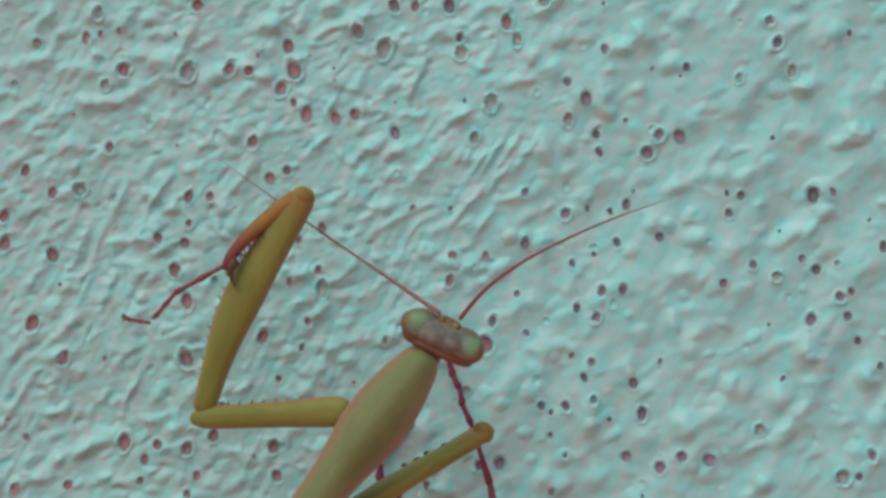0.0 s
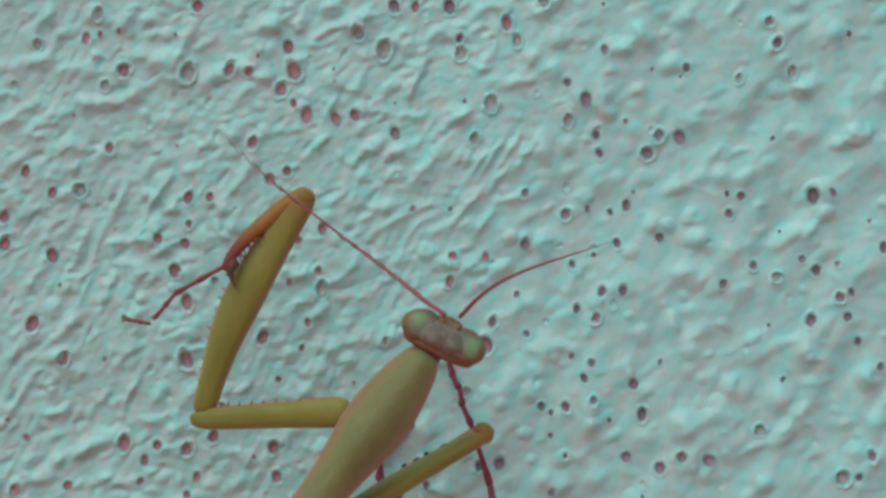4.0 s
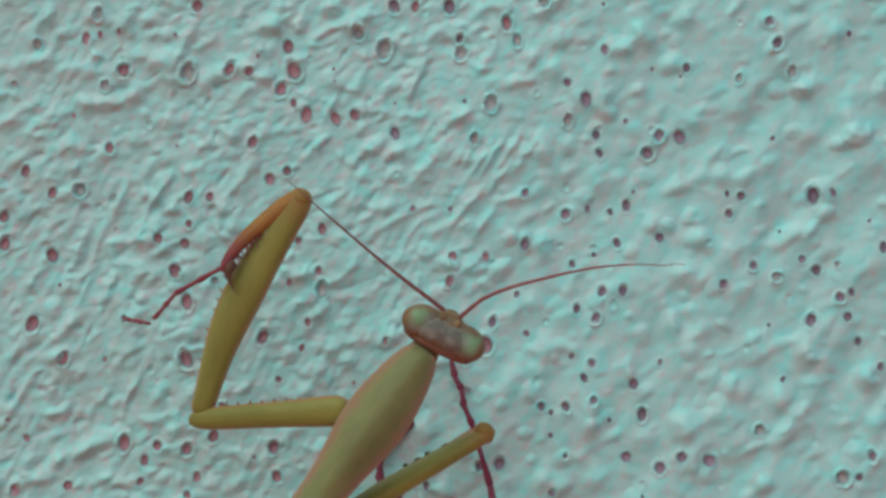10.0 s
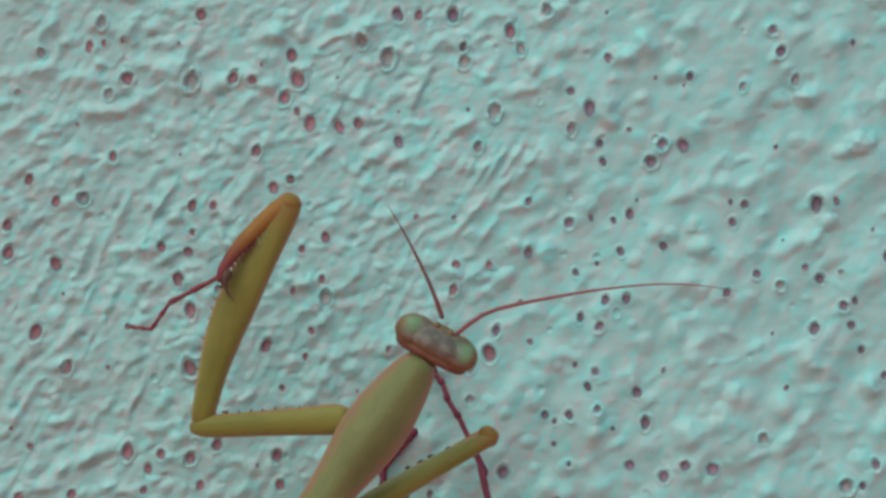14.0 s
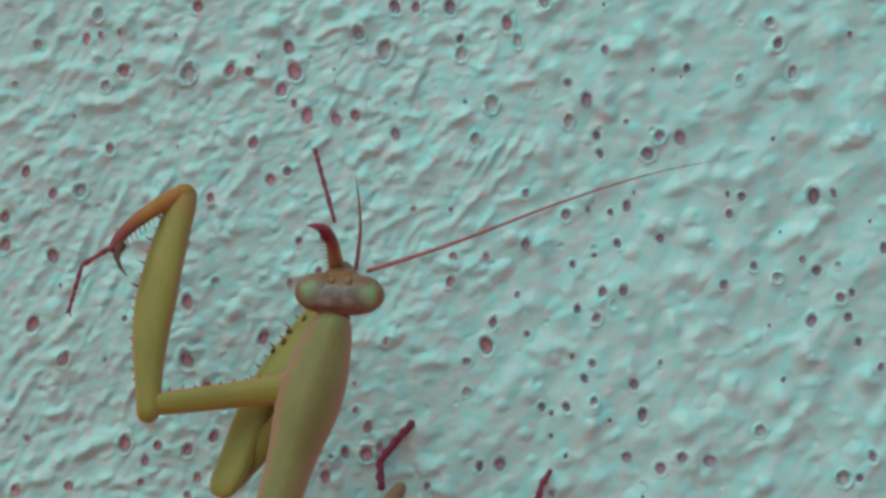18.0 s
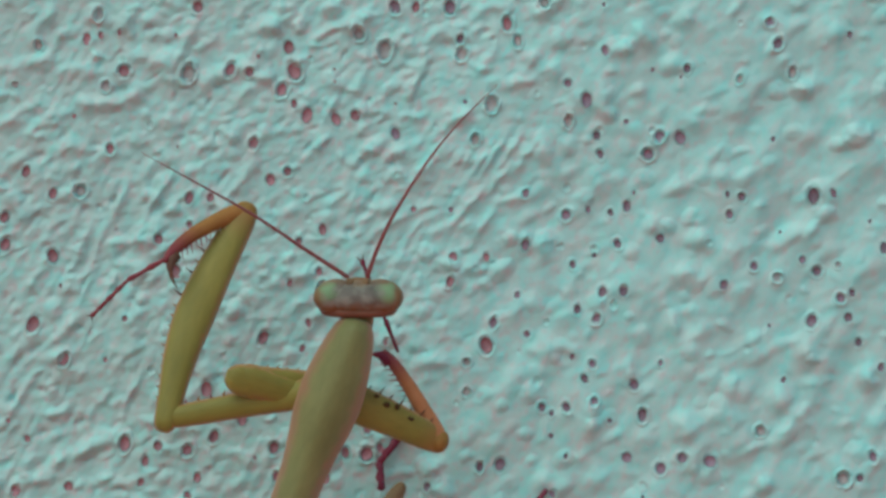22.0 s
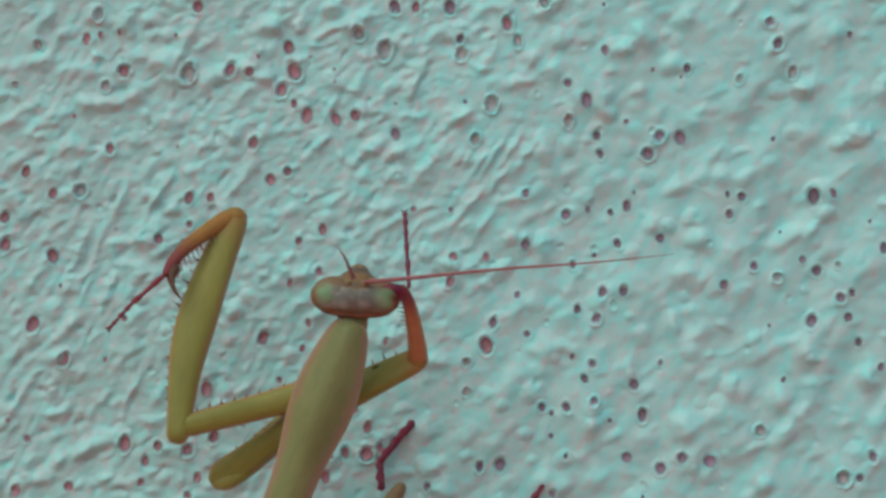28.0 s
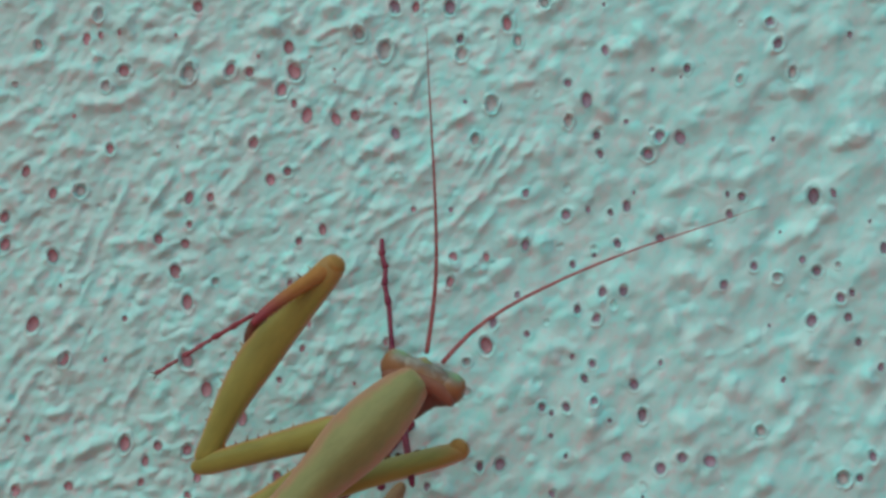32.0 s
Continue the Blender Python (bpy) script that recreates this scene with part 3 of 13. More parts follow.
def grooves():
    """Hollows left between the brush strokes: place, half length, half width, lean in degrees, depth below."""
    ridge(-22.7, 17.1, 0.44, 0.22, 20, -0.22); ridge(-30.1, 16.9, 0.61, 0.22, 65, -0.17); ridge(-24.9, 12.4, 0.52, 0.22, 0, -0.22)
    ridge(-26.4, 14.2, 0.52, 0.22, 30, -0.17); ridge(-17.4, 12.5, 0.26, 0.22, 40, -0.22); ridge(-18.1, 11.4, 0.44, 0.17, 70, -0.22)
    ridge(-19.4, 11.1, 0.31, 0.22, 40, -0.17)
    ridge(-31.2, 9.1, 0.52, 0.22, 25, -0.22); ridge(-26.8, 8.0, 0.44, 0.22, 10, -0.22); ridge(-31.2, 7.2, 0.87, 0.22, 15, -0.22)
    ridge(-33.6, 2.7, 0.61, 0.31, 10, -0.26); ridge(-32.3, 4.2, 0.52, 0.26, 20, -0.22); ridge(-29.5, 1.8, 0.66, 0.22, 40, -0.22)
    ridge(-31.6, 2.4, 1.31, 0.17, 55, -0.22); ridge(-27.7, 3.1, 0.35, 0.22, 45, -0.22); ridge(-26.6, 3.3, 0.22, 0.17, 70, -0.22)
    ridge(-25.5, 3.8, 0.44, 0.17, 60, -0.22); ridge(-22.5, 3.0, 0.96, 0.26, 55, -0.26); ridge(-24.2, 0.7, 0.52, 0.35, 50, -0.26)
    ridge(-33.9, 5.1, 0.35, 0.31, 20, -0.22); ridge(-33.2, 0.7, 0.26, 0.26, 40, -0.17); ridge(-18.1, 7.6, 0.70, 0.26, 15, -0.26)
    ridge(-20.1, 8.6, 0.26, 0.17, 40, -0.17); ridge(-17.4, 8.8, 0.52, 0.22, 60, -0.22); ridge(-17.7, 3.1, 0.44, 0.22, 30, -0.22)
    ridge(-24.9, -0.6, 0.52, 0.31, 40, -0.22); ridge(-19.4, -1.1, 0.87, 0.31, 10, -0.26); ridge(-20.3, 0.2, 0.35, 0.26, 20, -0.22)
    ridge(-33.6, -3.7, 0.44, 0.35, 60, -0.22); ridge(-30.1, -3.7, 0.66, 0.26, 10, -0.17); ridge(-21.6, -0.7, 0.66, 0.17, 35, -0.22)
    ridge(-28.1, -6.1, 0.26, 0.17, 30, -0.22); ridge(-26.0, -4.8, 0.44, 0.22, 60, -0.17); ridge(-23.3, -7.0, 0.52, 0.31, 10, -0.22)
    ridge(-24.4, -8.6, 0.52, 0.22, 45, -0.22); ridge(-20.3, -6.2, 1.09, 0.17, 20, -0.22); ridge(-31.6, -7.7, 0.66, 0.22, 45, -0.22)
    ridge(-32.9, -8.7, 0.87, 0.17, 60, -0.22); ridge(-27.3, -6.5, 0.87, 0.13, 70, -0.17); ridge(-27.7, -2.6, 1.31, 0.13, 68, -0.17)
    ridge(-19.0, -7.3, 0.52, 0.26, 0, -0.22); ridge(-21.2, -8.7, 0.35, 0.26, 40, -0.22)
    ridge(-33.2, -11.5, 0.87, 0.26, 65, -0.26); ridge(-31.2, -10.9, 0.52, 0.22, 5, -0.22); ridge(-26.8, -12.3, 0.79, 0.26, 60, -0.26)
    ridge(-28.1, -13.4, 0.66, 0.22, 20, -0.22); ridge(-27.1, -16.0, 1.09, 0.31, 25, -0.31); ridge(-24.0, -11.5, 0.61, 0.22, 70, -0.22)
    ridge(-20.9, -13.3, 0.44, 0.26, 50, -0.22); ridge(-21.2, -11.5, 0.35, 0.22, 20, -0.17); ridge(-33.8, -16.6, 0.61, 0.26, 25, -0.22)
    ridge(-31.6, -18.5, 0.96, 0.31, 15, -0.22); ridge(-25.1, -18.6, 0.87, 0.22, 5, -0.22); ridge(-21.6, -16.9, 0.44, 0.22, 10, -0.17)
    ridge(-18.1, -17.1, 0.35, 0.22, 50, -0.22); ridge(-31.0, -14.2, 0.44, 0.26, 40, -0.22)
    ridge(-13.3, 18.2, 0.79, 0.35, 50, -0.22); ridge(-8.7, 16.6, 1.09, 0.22, 30, -0.26); ridge(-7.6, 15.1, 0.52, 0.17, 60, -0.17)
    ridge(-3.0, 16.4, 0.35, 0.26, 20, -0.13); ridge(-3.0, 13.9, 0.87, 0.22, 15, -0.22); ridge(-1.0, 14.2, 0.66, 0.22, 35, -0.22)
    ridge(-1.7, 12.8, 1.09, 0.17, 65, -0.22); ridge(-5.0, 10.3, 0.96, 0.26, 5, -0.26); ridge(-2.8, 10.0, 0.44, 0.26, 45, -0.22)
    ridge(0.3, 15.8, 0.44, 0.35, 30, -0.17); ridge(-10.9, 12.7, 0.44, 0.22, 60, -0.17); ridge(-7.8, 12.1, 0.44, 0.22, 60, -0.17)
    ridge(-16.1, 4.0, 0.44, 0.22, 60, -0.22); ridge(-17.0, 5.5, 0.87, 0.17, 55, -0.22); ridge(-10.4, 7.9, 0.87, 0.17, 50, -0.22)
    ridge(-5.9, 2.8, 0.66, 0.26, 15, -0.26); ridge(-1.0, 3.0, 0.79, 0.22, 20, -0.26); ridge(-7.2, 1.4, 0.44, 0.22, 20, -0.22)
    ridge(-3.7, 6.8, 0.79, 0.22, 30, -0.22); ridge(-6.3, 6.8, 0.26, 0.22, 20, -0.22); ridge(-8.5, 4.3, 0.66, 0.26, 30, -0.22)
    ridge(-3.7, 5.6, 0.52, 0.26, 30, -0.17); ridge(-5.4, 4.0, 0.66, 0.17, 60, -0.17)


def field(long, short, lean, seed):
    """Even random swells over the brushed part of the wall, drawn out along lean degrees; lengths in millimetres, spread about 1."""
    white = np.random.RandomState(seed).normal(size=(len(zs_fine), len(xs_fine)))
    kx, kz = 2 * math.pi * np.fft.rfftfreq(len(xs_fine), 0.085), 2 * math.pi * np.fft.fftfreq(len(zs_fine), 0.085)
    kx, kz = np.meshgrid(kx, kz)
    a = radians(lean)
    k = ((kx * math.cos(a) + kz * math.sin(a)) * long) ** 2 + ((-kx * math.sin(a) + kz * math.cos(a)) * short) ** 2
    f = np.fft.irfft2(np.fft.rfft2(white) * k ** .5 * np.exp(-k / 2), s=white.shape)
    return f / f.std()


def lumps(f, level, sharp=3.0):
    """Only what stands out above a level, with soft feet."""
    return np.log1p(np.exp(sharp * (f - level))) / sharp


def plaster_relief():
    block = (slice(6, 6 + len(zs_fine)), slice(7, 7 + len(xs_fine)))
    x, z = GX[block], GZ[block]
    rough = 1 / (1 + np.exp(np.clip((x * 0.9 - z * 0.35 - 4.0) / 3.5, -40, 40)))
    soft = 1 - rough
    worked = np.clip(0.6 + 0.4 * field(6, 4, 55, 21), .1, 1.5)
    h = rough * worked * (0.012 * field(2.0, 0.18, 62, 1) + 0.013 * field(2.4, 0.34, 58, 2))
    h += rough * (0.13 * lumps(field(0.75, 0.55, 12, 3), .95) + 0.02 * lumps(field(1.1, 0.5, 50, 4), .5) + 0.11 * lumps(field(0.5, 0.4, 20, 8), 1.2) + 0.010 * field(0.26, 0.19, 30, 5) - 0.05 * lumps(field(0.42, 0.26, 30, 6), 1.2))
    h += soft * (0.15 * lumps(field(0.95, 0.65, 40, 11), .85) + 0.07 * field(2.4, 1.0, 56, 12) + 0.012 * field(0.4, 0.3, 40, 13) + 0.06 * lumps(field(0.5, 0.4, 20, 15), 1.3))
    h += 0.07 * field(4.5, 3.0, 50, 14)
    HEIGHT[block] += RELIEF * h * np.clip((41 - np.abs(x)) / 4, 0, 1) * np.clip((25 - np.abs(z)) / 4, 0, 1)


plaster_relief()
ridges()
grooves()
pores()
DIMPLES = random.Random(8)
for _ in range(110):
    dx, dz, dr = DIMPLES.triangular(-40, 40, -22), DIMPLES.uniform(-25, 25), DIMPLES.uniform(.1, .3)
    s = patch(dx, dz, dr * 3)
    d = np.hypot(GX[s] - dx, (GZ[s] - dz) * DIMPLES.uniform(.75, 1.0)) / dr
    HEIGHT[s] += dr * (DIMPLES.uniform(0, .22) * np.exp(-((d - 1.25) / .35) ** 2) - .5 / (1 + np.exp((d - .85) / .2)))
BLISTERS = random.Random(12)
for _ in range(320):
    dx, dz, dr = BLISTERS.triangular(-40, 40, -8), BLISTERS.uniform(-25, 25), BLISTERS.uniform(.45, 1.0)
    s = patch(dx, dz, dr * 1.6)
    lean = BLISTERS.uniform(-.2, 1.0)
    u, v = (GX[s] - dx) * math.cos(lean) + (GZ[s] - dz) * math.sin(lean), -(GX[s] - dx) * math.sin(lean) + (GZ[s] - dz) * math.cos(lean)
    d = np.hypot(u / BLISTERS.uniform(1.0, 1.5), v) / dr + .12 * vnoise(GX[s] / .5, GZ[s] / .5, 75)
    HEIGHT[s] += dr * BLISTERS.uniform(.16, .38) * np.clip(1 - d * d, 0, 1) ** 1.5
rim_random = random.Random(3)
floors = []
for px, pz, pr, pale_floor in PORES:
    s = patch(px, pz, pr * 3)
    stretch, lean = rim_random.uniform(1.0, 1.45), rim_random.uniform(1.0, 2.0)
    dx, dz = GX[s] - px, GZ[s] - pz
    u, v = dx * math.cos(lean) + dz * math.sin(lean), -dx * math.sin(lean) + dz * math.cos(lean)
    d = np.sqrt((u / stretch) ** 2 + (v * stretch ** .3) ** 2) / (pr * .9) + .13 * vnoise(GX[s] / (.6 * pr), GZ[s] / (.6 * pr), 74)
    base = float(HEIGHT[s].mean())
    cup = 1 / (1 + np.exp((d - 0.9) / 0.15))
    rim = np.exp(-((d - 1.32) / 0.3) ** 2)
    ring = 1.6 if pale_floor else rim_random.choice((.35, .7, 1.0, 1.3))
    deep = (0.58 if pale_floor else 0.42) * pr * rim_random.uniform(0.8, 1.2)
    HEIGHT[s] = HEIGHT[s] * (1 - cup) + (base - deep) * cup + rim * ring * min(0.13, 0.22 * pr) * (1 + .6 * vnoise(GX[s] / .35, GZ[s] / .35, 73))
    floors.append((px, pz, pr, base - deep, stretch, lean, pale_floor))


def wall_sheet():
    rows, cols = GX.shape
    co = np.stack([GX, -HEIGHT, GZ], -1).reshape(-1, 3) * MM
    idx = np.arange(rows * cols).reshape(rows, cols)
    quads = np.stack([idx[:-1, :-1], idx[:-1, 1:], idx[1:, 1:], idx[1:, :-1]], -1).reshape(-1)
    n = len(quads) // 4
    me = bpy.data.meshes.new("wall")
    me.vertices.add(rows * cols)
    me.vertices.foreach_set("co", co.ravel())
    me.loops.add(4 * n)
    me.loops.foreach_set("vertex_index", quads)
    me.polygons.add(n)
    me.polygons.foreach_set("loop_start", np.arange(n) * 4)
    me.polygons.foreach_set("loop_total", np.full(n, 4))
    me.polygons.foreach_set("use_smooth", np.ones(n, bool))
    me.update()
    me.validate()
    me.materials.append(PAINT)
    return new("wall", me)


wall = tagged(wall_sheet(), "pale aqua painted plaster wall, brushed and full of small pores", "wall", kind="structure")

bm = bmesh.new()
bmesh.ops.create_cube(bm, size=1)
for v in bm.verts:
    v.co = Vector((v.co.x * 6.0, 0.104 + v.co.y * 0.2, (1.5 + GROUND) / 2 + v.co.z * (1.5 - GROUND)))
part("masonry", bm, MASONRY, wall, "grey masonry behind the paint")

# Unseen ground, added and coloured red to bounce pink fill onto downward faces.
bm = bmesh.new()
bmesh.ops.create_grid(bm, x_segments=40, y_segments=40, size=1)
for v in bm.verts:
    far_out = 1 + 60 * max(abs(v.co.x), abs(v.co.y)) ** 5
    v.co = Vector((v.co.x * 5 * far_out, v.co.y * 5 * far_out, GROUND + 0.02 * noise.noise(v.co * 9)))
tagged(mesh_object("ground", bm, RED_BOUNCE), "unseen red ground before the wall, added to bounce pink light", "ground", kind="structure")


# ---- the insect ----
mantis = tagged(new("praying_mantis"), "olive green praying mantis with rusty edges, clinging to the plaster wall", "insect")
PIVOT_X, PIVOT_Z = -15.033, -26.832
EYE_DISTANCE, NEARER = 161.18, 0.95
mantis.location = Vector((PIVOT_X * NEARER, -EYE_DISTANCE * (1 - NEARER), PIVOT_Z * NEARER)) * MM
mantis.scale = (NEARER, NEARER, NEARER)
limb = {}


def planted(x, y, z):
    """A place in the insect's space for a foot that stays down on the wall while the body is held high on its legs; millimetres."""
    return ((x + PIVOT_X * (1 - NEARER)) / NEARER, (y + EYE_DISTANCE * (1 - NEARER)) / NEARER, (z + PIVOT_Z * (1 - NEARER)) / NEARER)


def foot_seg(ax, ay, az, bx, by, bz):
    return seg(*planted(ax, ay, az), *planted(bx, by, bz))


def shin_seg(ax, ay, az, bx, by, bz):
    return seg(*planted(ax, ay, az), bx, by, bz)


def seg(ax, ay, az, bx, by, bz, roll=0):
    """A limb's pose: its x axis runs from a towards b, its z axis away from the wall; millimetres. roll: degrees about its own length."""
    a, b = Vector((ax, ay, az)), Vector((bx, by, bz))
    x = (b - a).normalized()
    z = Vector((0, -1, 0))
    y = z.cross(x).normalized()
    z = x.cross(y)
    return Matrix.Translation(a * MM) @ Matrix((x, y, z)).transposed().to_4x4() @ pose(0, 0, 0, roll, 0, 0)


def head_pose(x, y, z, lean, pitch):
    """The head: x axis from eye to eye, y towards the feelers, z away from the wall; lean is clockwise."""
    return Matrix.Translation(Vector((x, y, z)) * MM) @ pose(0, 0, 0, 90, 0, 0) @ pose(0, 0, 0, 0, 0, -lean) @ pose(0, 0, 0, pitch, 0, 0)


def femur(name, key, label, thorns, slim=1.0, flat=1.0):
    """A grasping foreleg's thick middle piece with a rusty edge and a row of thorns."""
    k = [(-.1, 0, 0, .3, .3), (.05, 0, 0, .62, .6), (.45, 0, 0, .88, .85), (1.3, .03, 0, .96, .92), (3, .36, 0, 1.02, 1.0), (6, .78, 0, 1.32, 1.15), (9, .85, 0, 1.58, 1.2), (13, .62, 0, 1.42, 1.1),
         (16.4, .2, 0, 1.2, 1.0), (17.6, .05, 0, 1.1, .95), (18.3, 0, 0, .95, .85), (18.75, 0, 0, .6, .55), (18.85, 0, 0, .2, .2)]
    if flat < 1:
        k = [(.1, -.1, 0, .4, .4), (.35, -.12, 0, .85, .8), (1.1, -.14, 0, 1.25, 1.05), (3, .05, 0, 1.32, 1.1)] + k[5:]
    k = [(x, y * slim, z, w * slim, t * slim * flat) for x, y, z, w, t in k]
    ob = part(name, tube(smooth_stations(k, 30), 20, 2.5), PLAIN_FEMUR if flat < 1 else FEMUR, mantis, label)
    if flat < 1:
        for i, (x, y) in enumerate(((11.7, 1.5), (12.7, 1.35), (13.6, 1.2), (15.0, .9))):
            part("spot", blob(.24 + .08 * (i % 2), .16 + .06 * (i % 3), .12, (x, y + .3 - .25 * (i % 2), np.interp(x, (9, 13, 16.4), (1.2, 1.1, .95)) * slim * flat * .93), 12, 8), SPOT, ob, "russet brown spot")
    for i in range(thorns):
        s = part("thorn", thorn(.5 + .3 * (i % 2), .1, .05), DARK if i % 2 or flat < 1 else THORN, ob)
        u = 9.2 + i * .95
        s.matrix_local = Matrix.Translation((u * MM, (np.interp(u, (9, 13, 16.4, 18), (2.3, 1.9, 1.25, .85))) * slim * MM, .2 * MM)) @ pose(0, 0, 0, 0, -15, 75)
    for q in range(9):
        s = part("thorn", thorn(.18 + .1 * (q % 3), .1, .03), RUST, ob)
        u = 2.2 + q * .78
        s.matrix_local = Matrix.Translation((u * MM, np.interp(u, (2, 6, 9), (1.1, 2.0, 2.32)) * slim * MM, (.1 if flat == 1 else -.2) * MM)) @ pose(0, 0, 0, 0, 0, 70 + 12 * (q % 2))
    part("knee_cap", blob(.78, .92, .86, (18.02, -.02, .1)), AMBER, ob, "amber brown knee")
    limb[key] = ob


def coxa(name, key, length, label):
    end = .8 if key == "coxa_l" else 1.3
    k = [(-.3 - end * .25, 0, 0, end * .4, .35), (.2, 0, 0, end, .75), (2, 0, 0, .5 + end * .5, .85), (6, 0, 0, .98, .95), (length, 0, 0, 1.22, 1.05), (length + .5, 0, 0, .6, .6)]
    ob = part(name, tube(smooth_stations(k, 20), 18, 2.5), MOSS, mantis, label)
    side = 1
    count = 9 if key == "coxa_l" else 5
    for i in range(count):
        s = part("thorn", thorn(.3 + .14 * (i % 2), .09), RUST if i % 2 else WINE, ob)
        s.matrix_local = Matrix.Translation(((1.6 + (length - 3) * i / count) * MM, side * .93 * MM, .25 * MM)) @ pose(0, 0, 0, 0, -10, side * (80 - 14 * (i % 2)))
    limb[key] = ob


def tibia(name, key, label, side):
    bow = 1.0 if key == "tibia_l" else .45
    k = [(-.75, 0, .1, .25, .3), (-.5, 0, .1, .62, .62), (0, side * -.1 * bow, .1, .82, .76), (.8, side * -.3 * bow, .06, .78, .7), (2, side * -.5 * bow, 0, .66, .58), (5, side * -.62 * bow, 0, .52, .48), (7.2, side * -.25 * bow, 0, .44, .42), (8.1, side * .1, 0, .2, .2)]
    ob = part(name, tube(smooth_stations(k, 18), 14), SHIN if key == "tibia_l" else SALMON, mantis, label)
    hook = 1.0 if key == "tibia_l" else .62
    claw = [(6.9, side * .1, 0, .5, .4), (7.7, side * .35 * hook, 0, .45, .4), (8.1, side * .8 * hook, 0, .4, .35), (8.35, side * 1.5 * hook, 0, .28, .26), (8.4, side * 2.3 * hook, 0, .07, .07)]
    part("claw", tube(claw, 10), DARK if key == "tibia_l" else PLUM, ob, "dark wine-red hooked claw")
    for i in range(13):
        s = part("thorn", thorn(.5 + .035 * i + .12 * (i % 2), .08, .04), WINE if i > 5 else THORN, ob)
        s.matrix_local = Matrix.Translation(((1.2 + .47 * i) * MM, side * (.1 - .2 * bow) * MM, .15 * MM)) @ pose(0, 0, 0, 0, -6, side * 60)
    limb[key] = ob


def tarsus(name, key, joints, thick, mat, label, tip=True, sway=0.0):
    """A thin foot of several joints, each a little swollen at its end and set off sideways by turns."""
    bm = bmesh.new()
    side = [sway * (-1) ** n if 0 < n < len(joints) - 1 else 0 for n in range(len(joints))]
    for a, b, p, q in zip(joints, joints[1:], side, side[1:]):
        tube([(a - .1, p, 0, thick * .55, thick * .55), (a + .15, p + (q - p) * .1, 0, thick * .75, thick * .75), ((a + b) / 2, (p + q) / 2, 0, thick * .72, thick * .72),
              (b - .25, q - (q - p) * .15, 0, thick * 1.1, thick), (b, q - .03, 0, thick * .85, thick * .8), (b + .08, q, 0, thick * .3, thick * .3)], 8, bm=bm)
    ob = part(name, bm, mat, mantis, label)
    if tip:
        for s in (-1, 1):
            c = part("claw", thorn(.55, .07, -.15), DARK, ob)
            c.matrix_local = Matrix.Translation((joints[-1] * MM, s * .06 * MM, 0)) @ pose(0, 0, 0, 0, 0, s * 32)
    limb[key] = ob


def pronotum():
    half = [(0, 1.28), (.5, 1.52), (1.7, 1.85), (3.7, 2.25), (5.6, 2.47), (7.4, 2.4), (10, 1.88), (12.2, 1.68), (16, 1.6), (20, 1.75), (22.7, 1.9)]
    k = [(-.35, 0, -.2, .75, .6)] + [(x, 0, 0, w, 1.15 + .4 * w) for x, w in half] + [(23.2, 0, 0, 1.4, 1.2)]
    ob = part("pronotum", tube(smooth_stations(k, 34), 28, 1.72), OLIVE, mantis)
    part("neck", tube([(-1.6, 0, -.9, .6, .5), (-1.25, 0, -.8, .9, .7), (-.6, 0, -.55, 1.08, .85), (0, 0, -.35, 1.2, .95), (.8, 0, -.2, 1.25, .95)], 16), OLIVE, ob, "short olive neck")
    limb["pronotum"] = ob


